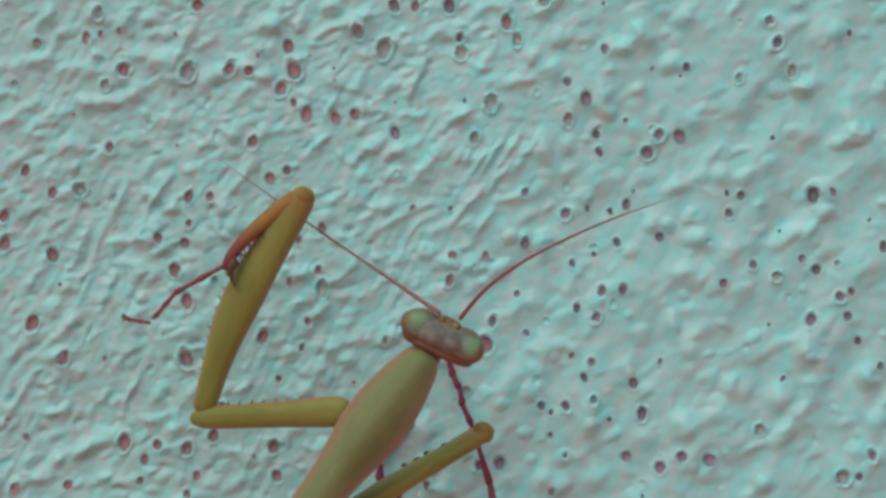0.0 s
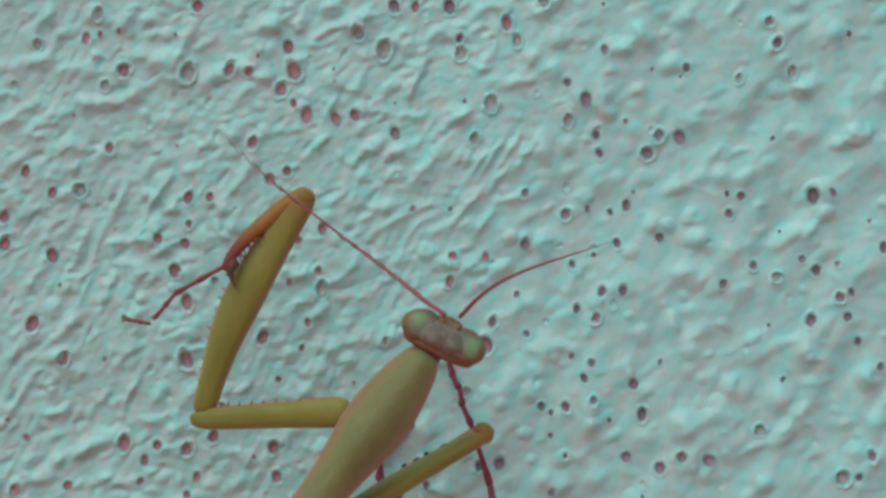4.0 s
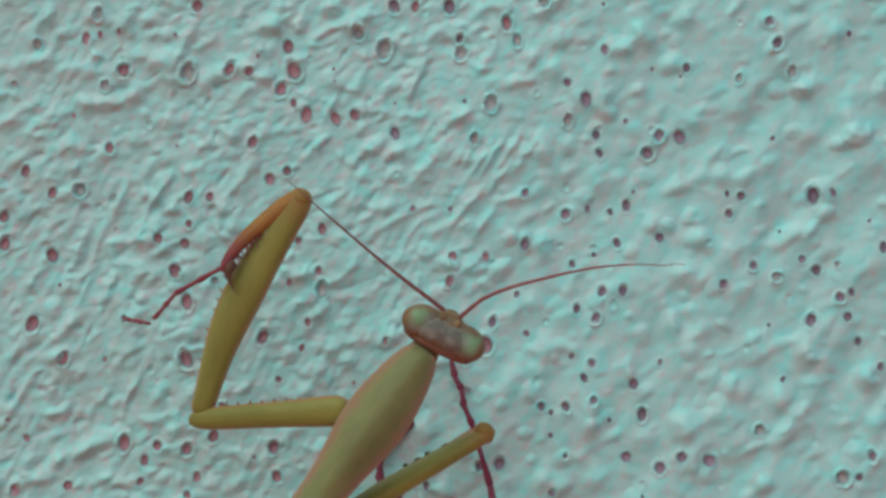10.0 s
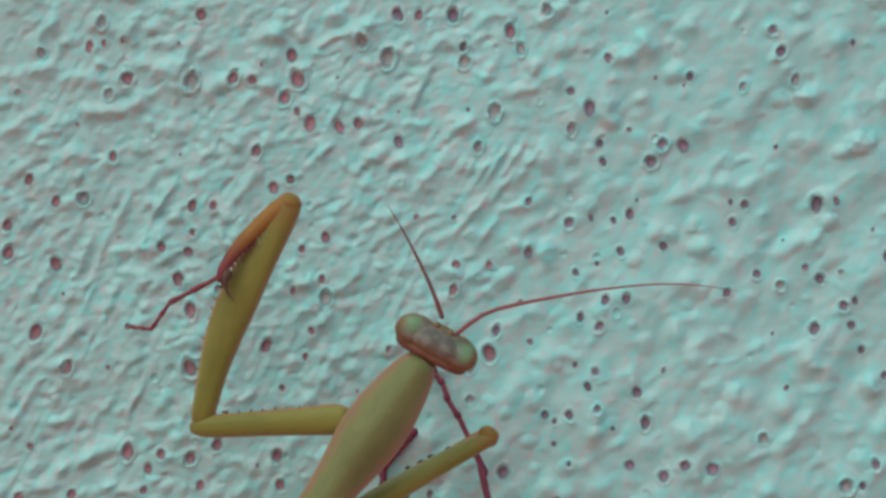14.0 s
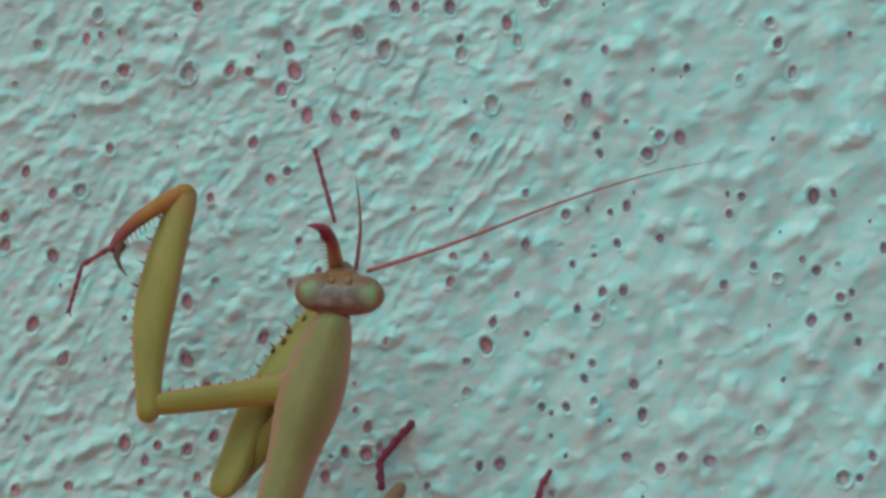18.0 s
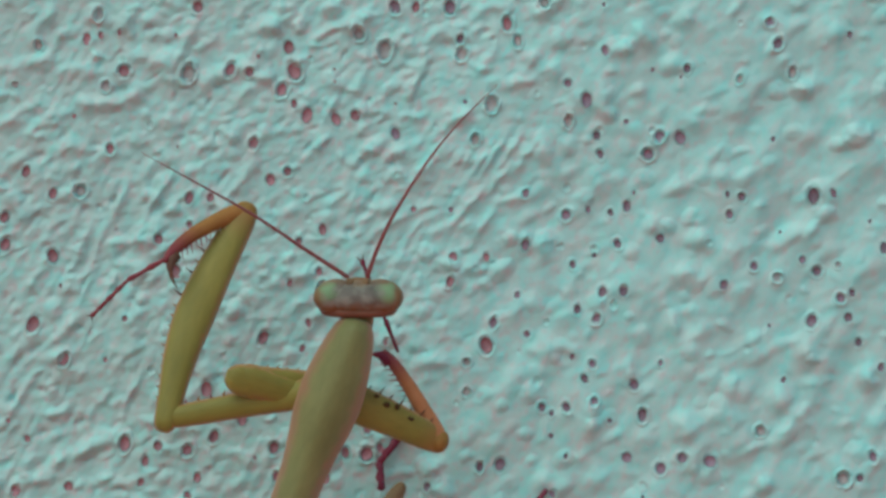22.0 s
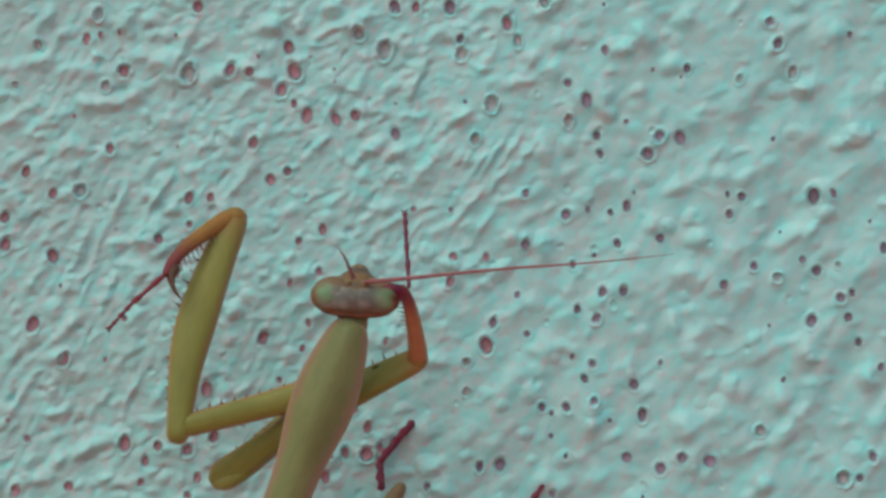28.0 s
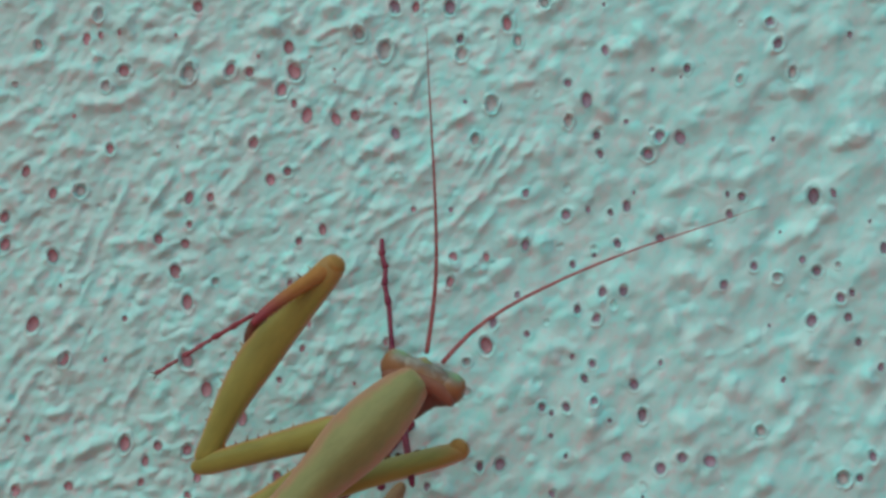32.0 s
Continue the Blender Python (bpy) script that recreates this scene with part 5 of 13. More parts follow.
    walk(limb['femur_l'], [
        (0.0, seg(-3.32, -3.30, 14.43, 4.42, -3.30, 30.68)), (1.0, seg(-3.32, -3.30, 14.43, 4.42, -3.30, 30.68)),
        (3.0, seg(-3.32, -3.30, 14.43, 4.42, -3.30, 30.68)), (6.0, seg(-3.35, -3.30, 14.40, 4.50, -3.30, 30.60)),
        (9.0, seg(-3.44, -3.30, 14.30, 4.37, -3.30, 30.51)), (11.0, seg(-3.49, -3.30, 14.35, 3.99, -3.30, 30.73)),
        (12.5, seg(-3.55, -3.30, 14.36, 3.86, -3.30, 30.77)), (13.0, seg(-3.61, -3.30, 14.43, 3.80, -3.30, 30.83)),
        (13.5, seg(-3.69, -3.30, 14.39, 3.48, -3.30, 30.90)), (14.0, seg(-3.75, -3.30, 14.30, 3.11, -3.30, 30.94)),
        (14.5, seg(-4.54, -3.91, 14.33, 0.94, -2.69, 31.43)), (15.0, seg(-4.84, -5.25, 14.33, -0.26, -1.70, 31.38)),
        (15.5, seg(-5.63, -6.65, 14.14, -2.72, -1.70, 31.20)), (16.0, seg(-6.38, -7.52, 14.03, -5.17, -1.70, 31.02)),
        (16.5, seg(-6.71, -7.81, 14.01, -6.28, -1.70, 30.94)), (17.0, seg(-6.75, -7.69, 14.21, -5.72, -1.70, 31.16)),
        (17.5, seg(-6.71, -7.45, 14.38, -5.20, -1.70, 31.37)), (18.0, seg(-6.80, -7.99, 14.24, -4.77, -1.70, 30.98)),
        (18.5, seg(-6.14, -7.93, 14.18, -4.08, -1.70, 30.94)), (18.8, seg(-5.82, -8.59, 13.63, -2.00, -1.70, 29.82)),
        (19.0, seg(-5.60, -7.94, 13.42, -1.74, -1.70, 29.86)), (19.5, seg(-5.25, -7.91, 13.30, -0.49, -1.70, 29.51)),
        (20.0, seg(-5.44, -7.57, 13.43, -0.14, -1.70, 29.60)), (20.5, seg(-5.58, -7.38, 13.45, -0.01, -1.70, 29.60)),
        (21.0, seg(-5.66, -7.30, 13.48, -0.06, -1.70, 29.64)), (22.0, seg(-5.74, -7.30, 13.48, -0.14, -1.70, 29.64)),
        (23.0, seg(-5.91, -7.18, 13.48, -0.19, -1.70, 29.64)), (24.0, seg(-5.95, -7.01, 13.37, -0.14, -1.70, 29.56)),
        (25.3, seg(-6.00, -6.99, 13.33, -0.14, -1.70, 29.51)), (26.0, seg(-5.82, -7.01, 13.28, -0.12, -1.70, 29.50)),
        (26.8, seg(-5.43, -7.06, 13.15, -0.08, -1.70, 29.48)), (27.5, seg(-5.25, -7.08, 13.10, -0.06, -1.70, 29.47)),
        (28.0, seg(-4.72, -7.64, 12.65, -0.92, -1.70, 29.21)), (28.5, seg(-3.72, -6.62, 12.16, 0.16, -1.70, 29.04)),
        (28.8, seg(-4.05, -6.02, 11.48, 0.37, -1.70, 28.39)), (29.0, seg(-3.83, -5.06, 10.88, 1.50, -1.70, 27.74)),
        (29.3, seg(-4.66, -4.82, 11.02, 1.85, -1.79, 27.52)), (29.4, seg(-4.74, -4.98, 11.14, 1.81, -1.70, 27.58)),
        (29.5, seg(-4.90, -5.24, 11.33, 1.75, -1.70, 27.68)), (29.6, seg(-4.99, -5.36, 11.44, 1.72, -1.70, 27.74)),
        (29.8, seg(-5.26, -5.33, 11.36, 1.56, -1.70, 27.61)), (30.0, seg(-5.54, -5.30, 11.27, 1.41, -1.70, 27.48)),
        (30.3, seg(-4.67, -5.25, 10.81, 3.01, -1.70, 26.70)), (30.5, seg(-3.74, -5.12, 10.62, 4.87, -1.70, 26.05)),
        (31.0, seg(-3.54, -4.74, 10.83, 6.05, -1.87, 25.80)), (32.0, seg(-3.37, -3.30, 10.66, 6.69, -3.30, 25.59)),])
    walk(limb['tibia_l'], [
        (0.0, seg(4.42, -3.30, 30.68, -1.13, -4.70, 25.69)), (1.0, seg(4.42, -3.30, 30.68, -1.13, -4.70, 25.69)),
        (3.0, seg(4.42, -3.30, 30.68, -1.13, -4.70, 25.69)), (6.0, seg(4.50, -3.30, 30.60, -1.14, -4.65, 25.69)),
        (9.0, seg(4.37, -3.30, 30.51, -1.14, -4.98, 25.60)), (11.0, seg(3.99, -3.30, 30.73, -1.42, -4.75, 25.60)),
        (12.5, seg(3.86, -3.30, 30.77, -1.45, -4.92, 25.60)), (13.0, seg(3.80, -3.30, 30.83, -1.44, -5.19, 25.71)),
        (13.5, seg(3.48, -3.30, 30.90, -1.67, -5.20, 25.69)), (14.0, seg(3.11, -3.30, 30.94, -1.81, -5.31, 25.56)),
        (14.5, seg(0.94, -2.69, 31.43, -3.54, -4.80, 25.69)), (15.0, seg(-0.26, -1.70, 31.38, -4.46, -4.72, 25.85)),
        (15.5, seg(-2.72, -1.70, 31.20, -6.32, -5.70, 26.20)), (16.0, seg(-5.17, -1.70, 31.02, -8.30, -5.70, 26.55)),
        (16.5, seg(-6.28, -1.70, 30.94, -9.21, -5.70, 26.71)), (17.0, seg(-5.72, -1.70, 31.16, -9.54, -5.70, 27.34)),
        (17.5, seg(-5.20, -1.70, 31.37, -9.50, -5.70, 28.27)), (18.0, seg(-4.77, -1.70, 30.98, -8.87, -5.70, 27.55)),
        (18.5, seg(-4.08, -1.70, 30.94, -8.03, -5.70, 27.55)), (18.8, seg(-2.00, -1.70, 29.82, -6.42, -5.70, 27.34)),
        (19.0, seg(-1.74, -1.70, 29.86, -6.00, -5.70, 27.34)), (19.5, seg(-0.49, -1.70, 29.51, -4.95, -5.70, 26.71)),
        (20.0, seg(-0.14, -1.70, 29.60, -5.03, -5.70, 26.71)), (20.5, seg(-0.01, -1.70, 29.60, -4.95, -5.70, 26.71)),
        (21.0, seg(-0.06, -1.70, 29.64, -5.03, -5.70, 26.49)), (22.0, seg(-0.14, -1.70, 29.64, -5.07, -5.70, 26.49)),
        (23.0, seg(-0.19, -1.70, 29.64, -5.07, -5.70, 26.49)), (24.0, seg(-0.14, -1.70, 29.56, -5.20, -5.70, 26.41)),
        (25.3, seg(-0.14, -1.70, 29.51, -5.29, -5.70, 26.07)), (26.0, seg(-0.12, -1.70, 29.50, -5.21, -5.70, 26.02)),
        (26.8, seg(-0.08, -1.70, 29.48, -5.03, -5.70, 25.91)), (27.5, seg(-0.06, -1.70, 29.47, -4.95, -5.70, 25.86)),
        (28.0, seg(-0.92, -1.70, 29.21, -4.74, -5.70, 25.86)), (28.5, seg(0.16, -1.70, 29.04, -3.47, -5.70, 25.15)),
        (28.8, seg(0.37, -1.70, 28.39, -3.39, -5.70, 24.56)), (29.0, seg(1.50, -1.70, 27.74, -2.46, -5.70, 23.97)),
        (29.3, seg(1.77, -1.35, 27.40, -2.47, -4.47, 23.93)), (29.4, seg(1.73, -1.26, 27.46, -2.49, -4.41, 23.90)),
        (29.5, seg(1.51, -1.55, 27.35, -2.62, -3.22, 23.80)), (29.6, seg(1.48, -1.55, 27.41, -2.63, -3.27, 23.78)),
        (29.8, seg(1.31, -1.55, 27.28, -2.72, -3.31, 23.39)), (30.0, seg(1.16, -1.30, 27.15, -2.30, -5.30, 22.93, -70)),
        (30.3, seg(2.75, -1.30, 26.38, -1.38, -5.30, 22.27, -70)), (30.5, seg(4.59, -1.30, 25.75, 0.47, -5.30, 21.81, -70)),
        (31.0, seg(5.75, -1.47, 25.52, 1.14, -5.47, 21.58, -70)), (32.0, seg(6.38, -2.90, 25.31, 1.44, -6.90, 21.78, -70)),])
    walk(limb['tarsus_l1'], [
        (0.0, seg(-1.13, -4.70, 25.69, -5.18, -3.93, 23.46)), (1.0, seg(-1.13, -4.70, 25.69, -5.18, -3.93, 23.46)),
        (3.0, seg(-1.13, -4.70, 25.69, -5.18, -3.93, 23.46)), (6.0, seg(-1.14, -4.65, 25.69, -5.18, -3.88, 23.46)),
        (9.0, seg(-1.14, -4.98, 25.60, -5.19, -3.83, 23.46)), (11.0, seg(-1.42, -4.75, 25.60, -5.31, -2.91, 23.44)),
        (12.5, seg(-1.45, -4.92, 25.60, -5.30, -3.00, 23.44)), (13.0, seg(-1.44, -5.19, 25.71, -5.35, -3.44, 23.56)),
        (13.5, seg(-1.67, -5.20, 25.69, -5.67, -3.77, 23.55)), (14.0, seg(-1.81, -5.31, 25.56, -5.86, -4.08, 23.47)),
        (14.5, seg(-3.54, -4.80, 25.69, -7.13, -2.48, 23.35)), (15.0, seg(-4.46, -4.72, 25.85, -8.02, -2.33, 23.50)),
        (15.5, seg(-6.32, -5.70, 26.20, -9.81, -3.19, 23.85)), (16.0, seg(-8.30, -5.70, 26.55, -11.74, -3.08, 24.19)),
        (16.5, seg(-9.21, -5.70, 26.71, -12.62, -3.03, 24.34)), (17.0, seg(-9.54, -5.70, 27.34, -13.13, -3.30, 24.99)),
        (17.5, seg(-9.50, -5.70, 28.27, -13.08, -3.61, 25.72)), (18.0, seg(-8.87, -5.70, 27.55, -12.44, -2.83, 25.63)),
        (18.5, seg(-8.03, -5.70, 27.55, -11.83, -3.68, 25.29)), (18.8, seg(-6.42, -5.70, 27.34, -10.08, -2.84, 25.63)),
        (19.0, seg(-6.00, -5.70, 27.34, -9.81, -3.17, 25.55)), (19.5, seg(-4.95, -5.70, 26.71, -8.98, -4.40, 24.58)),
        (20.0, seg(-5.03, -5.70, 26.71, -9.05, -3.99, 24.70)), (20.5, seg(-4.95, -5.70, 26.71, -8.85, -3.86, 24.57)),
        (21.0, seg(-5.03, -5.70, 26.49, -8.91, -3.48, 24.57)), (22.0, seg(-5.07, -5.70, 26.49, -8.91, -3.49, 24.48)),
        (23.0, seg(-5.07, -5.70, 26.49, -8.83, -3.18, 24.60)), (24.0, seg(-5.20, -5.70, 26.41, -8.96, -3.18, 24.52)),
        (25.3, seg(-5.29, -5.70, 26.07, -9.00, -2.89, 24.43)), (26.0, seg(-5.21, -5.70, 26.02, -8.97, -3.08, 24.25)),
        (26.8, seg(-5.03, -5.70, 25.91, -8.89, -3.60, 23.85)), (27.5, seg(-4.95, -5.70, 25.86, -8.84, -3.92, 23.68)),
        (28.0, seg(-4.74, -5.70, 25.86, -8.23, -4.87, 22.89)), (28.5, seg(-3.47, -5.70, 25.15, -6.81, -3.21, 22.63)),
        (28.8, seg(-3.39, -5.70, 24.56, -6.61, -3.09, 21.99)), (29.0, seg(-2.46, -5.70, 23.97, -5.79, -2.85, 21.77)),
        (29.3, seg(-2.56, -4.47, 23.95, -5.71, -1.81, 21.30)), (29.4, seg(-2.59, -4.41, 23.92, -5.77, -1.76, 21.30)),
        (29.5, seg(-2.76, -3.22, 23.85, -6.02, -0.60, 21.26)), (29.6, seg(-2.77, -3.27, 23.83, -6.07, -0.67, 21.27)),
        (29.8, seg(-2.86, -3.31, 23.45, -6.39, -1.54, 20.65)), (30.0, seg(-2.72, -5.30, 23.11, -6.31, -5.30, 20.15)),
        (30.3, seg(-1.83, -5.30, 22.48, -5.47, -3.61, 19.87)), (30.5, seg(0.03, -5.30, 22.06, -3.59, -3.34, 19.56)),
        (31.0, seg(0.72, -5.47, 21.85, -2.63, -2.32, 20.11)), (32.0, seg(1.02, -6.90, 22.06, -2.43, -4.10, 20.10)),])
    walk(limb['tarsus_l2'], [
        (0.0, seg(-5.18, -3.93, 23.46, -7.10, -3.93, 21.20)), (1.0, seg(-5.18, -3.93, 23.46, -7.10, -3.93, 21.20)),
        (3.0, seg(-5.18, -3.93, 23.46, -7.10, -3.93, 21.20)), (6.0, seg(-5.18, -3.88, 23.46, -7.10, -3.88, 21.20)),
        (9.0, seg(-5.19, -3.83, 23.46, -7.11, -3.83, 21.20)), (11.0, seg(-5.31, -2.91, 23.44, -7.24, -2.91, 21.17)),
        (12.5, seg(-5.30, -3.00, 23.44, -7.23, -3.00, 21.17)), (13.0, seg(-5.35, -3.44, 23.56, -7.27, -3.44, 21.29)),
        (13.5, seg(-5.67, -3.77, 23.55, -7.13, -3.05, 21.47)), (14.0, seg(-5.86, -4.08, 23.47, -7.34, -3.24, 21.44)),
        (14.5, seg(-7.13, -2.48, 23.35, -8.38, -0.70, 22.10)), (15.0, seg(-8.02, -2.33, 23.50, -9.14, -0.70, 22.15)),
        (15.5, seg(-9.81, -3.19, 23.85, -10.72, -1.17, 22.27)), (16.0, seg(-11.74, -3.08, 24.19, -12.37, -1.19, 22.38)),
        (16.5, seg(-12.62, -3.03, 24.34, -13.11, -1.23, 22.43)), (17.0, seg(-13.13, -3.30, 24.99, -13.72, -1.27, 23.33)),
        (17.5, seg(-13.08, -3.61, 25.72, -13.60, -1.96, 23.71)), (18.0, seg(-12.44, -2.83, 25.63, -13.29, -1.27, 23.61)),
        (18.5, seg(-11.83, -3.68, 25.29, -12.98, -1.93, 23.55)), (18.8, seg(-10.08, -2.84, 25.63, -11.48, -1.48, 23.74)),
        (19.0, seg(-9.81, -3.17, 25.55, -11.33, -1.53, 23.95)), (19.5, seg(-8.98, -4.40, 24.58, -10.56, -2.58, 23.23)),
        (20.0, seg(-9.05, -3.99, 24.70, -10.79, -2.39, 23.28)), (20.5, seg(-8.85, -3.86, 24.57, -10.46, -2.00, 23.29)),
        (21.0, seg(-8.91, -3.48, 24.57, -10.67, -1.82, 23.21)), (22.0, seg(-8.91, -3.49, 24.48, -10.72, -2.28, 22.84)),
        (23.0, seg(-8.83, -3.18, 24.60, -10.72, -2.22, 22.94)), (24.0, seg(-8.96, -3.18, 24.52, -10.87, -3.18, 22.73)),
        (25.3, seg(-9.00, -2.89, 24.43, -10.97, -2.28, 22.74)), (26.0, seg(-8.97, -3.08, 24.25, -10.89, -2.18, 22.59)),
        (26.8, seg(-8.89, -3.60, 23.85, -10.68, -2.30, 22.25)), (27.5, seg(-8.84, -3.92, 23.68, -10.56, -2.47, 22.10)),
        (28.0, seg(-8.23, -4.87, 22.89, -9.67, -2.89, 21.60)), (28.5, seg(-6.81, -3.21, 22.63, -8.82, -2.23, 21.11)),
        (28.8, seg(-6.61, -3.09, 21.99, -8.64, -2.01, 20.53)), (29.0, seg(-5.79, -2.85, 21.77, -7.79, -1.41, 20.51)),
        (29.3, seg(-5.71, -1.81, 21.30, -7.57, -0.21, 19.98)), (29.4, seg(-5.77, -1.76, 21.30, -7.68, -0.38, 19.85)),
        (29.5, seg(-6.02, -0.60, 21.26, -8.02, 0.17, 19.59)), (29.6, seg(-6.07, -0.67, 21.27, -8.04, -0.67, 19.50)),
        (29.8, seg(-6.39, -1.54, 20.65, -8.34, -0.50, 19.02)), (30.0, seg(-6.31, -5.30, 20.15, -8.12, -3.81, 18.73)),
        (30.3, seg(-5.47, -3.61, 19.87, -7.71, -3.61, 18.38)), (30.5, seg(-3.59, -3.34, 19.56, -5.75, -2.87, 18.14)),
        (31.0, seg(-2.63, -2.32, 20.11, -5.25, -2.32, 18.37)), (32.0, seg(-2.43, -4.10, 20.10, -5.03, -4.10, 18.50)),])
    walk(limb['tarsus_l3'], [
        (0.0, seg(-7.10, -3.93, 21.20, -9.00, -3.46, 21.53)), (1.0, seg(-7.10, -3.93, 21.20, -9.00, -3.46, 21.53)),
        (3.0, seg(-7.10, -3.93, 21.20, -9.00, -3.46, 21.53)), (6.0, seg(-7.10, -3.88, 21.20, -9.01, -3.41, 21.53)),
        (9.0, seg(-7.11, -3.83, 21.20, -9.01, -3.37, 21.53)), (11.0, seg(-7.24, -2.91, 21.17, -9.15, -2.45, 21.50)),
        (12.5, seg(-7.23, -3.00, 21.17, -9.14, -2.53, 21.50)), (13.0, seg(-7.27, -3.44, 21.29, -9.14, -2.68, 21.52)),
        (13.5, seg(-7.13, -3.05, 21.47, -9.19, -3.05, 21.34)), (14.0, seg(-7.34, -3.24, 21.44, -9.19, -2.37, 21.62)),
        (14.5, seg(-8.38, -0.70, 22.10, -9.15, -0.50, 21.21)), (15.0, seg(-9.14, -0.70, 22.15, -9.81, -0.50, 21.18)),
        (15.5, seg(-10.72, -1.17, 22.27, -11.26, -0.50, 21.12)), (16.0, seg(-12.37, -1.19, 22.38, -12.71, -0.50, 21.06)),
        (16.5, seg(-13.11, -1.23, 22.43, -13.37, -0.50, 21.04)), (17.0, seg(-13.72, -1.27, 23.33, -14.02, -0.50, 22.13)),
        (17.5, seg(-13.60, -1.96, 23.71, -13.99, -0.67, 22.22)), (18.0, seg(-13.29, -1.27, 23.61, -13.85, -0.50, 22.13)),
        (18.5, seg(-12.98, -1.93, 23.55, -13.84, -0.56, 22.26)), (18.8, seg(-11.48, -1.48, 23.74, -12.50, -0.50, 22.34)),
        (19.0, seg(-11.33, -1.53, 23.95, -12.41, -0.50, 22.78)), (19.5, seg(-10.56, -2.58, 23.23, -11.74, -1.16, 22.23)),
        (20.0, seg(-10.79, -2.39, 23.28, -12.09, -1.13, 22.23)), (20.5, seg(-10.46, -2.00, 23.29, -11.66, -0.56, 22.35)),
        (21.0, seg(-10.67, -1.82, 23.21, -11.98, -0.51, 22.21)), (22.0, seg(-10.72, -2.28, 22.84, -12.06, -1.27, 21.63)),
        (23.0, seg(-10.72, -2.22, 22.94, -12.14, -1.35, 21.72)), (24.0, seg(-10.87, -3.18, 22.73, -12.32, -2.83, 21.42)),
        (25.3, seg(-10.97, -2.28, 22.74, -12.44, -1.60, 21.51)), (26.0, seg(-10.89, -2.18, 22.59, -12.33, -1.35, 21.37)),
        (26.8, seg(-10.68, -2.30, 22.25, -12.01, -1.22, 21.07)), (27.5, seg(-10.56, -2.47, 22.10, -11.84, -1.30, 20.94)),
        (28.0, seg(-9.67, -2.89, 21.60, -10.75, -1.37, 20.64)), (28.5, seg(-8.82, -2.23, 21.11, -10.32, -1.36, 19.99)),
        (28.8, seg(-8.64, -2.01, 20.53, -10.14, -1.07, 19.45)), (29.0, seg(-7.79, -1.41, 20.51, -9.23, -0.50, 19.60)),
        (29.3, seg(-7.57, -0.21, 19.98, -8.91, 0.82, 19.02)), (29.4, seg(-7.68, -0.38, 19.85, -9.10, 0.75, 18.79)),
        (29.5, seg(-8.02, 0.17, 19.59, -9.51, 0.93, 18.36)), (29.6, seg(-8.04, -0.67, 19.50, -9.53, -0.26, 18.19)),
        (29.8, seg(-8.34, -0.50, 19.02, -9.79, 0.41, 17.83)), (30.0, seg(-8.12, -3.81, 18.73, -9.47, -2.62, 17.68)),
        (30.3, seg(-7.71, -3.61, 18.38, -9.32, -3.61, 17.30)), (30.5, seg(-5.75, -2.87, 18.14, -7.38, -2.26, 17.10)),
        (31.0, seg(-5.25, -2.32, 18.37, -7.15, -2.32, 17.10)), (32.0, seg(-5.03, -4.10, 18.50, -6.90, -4.10, 17.33)),])
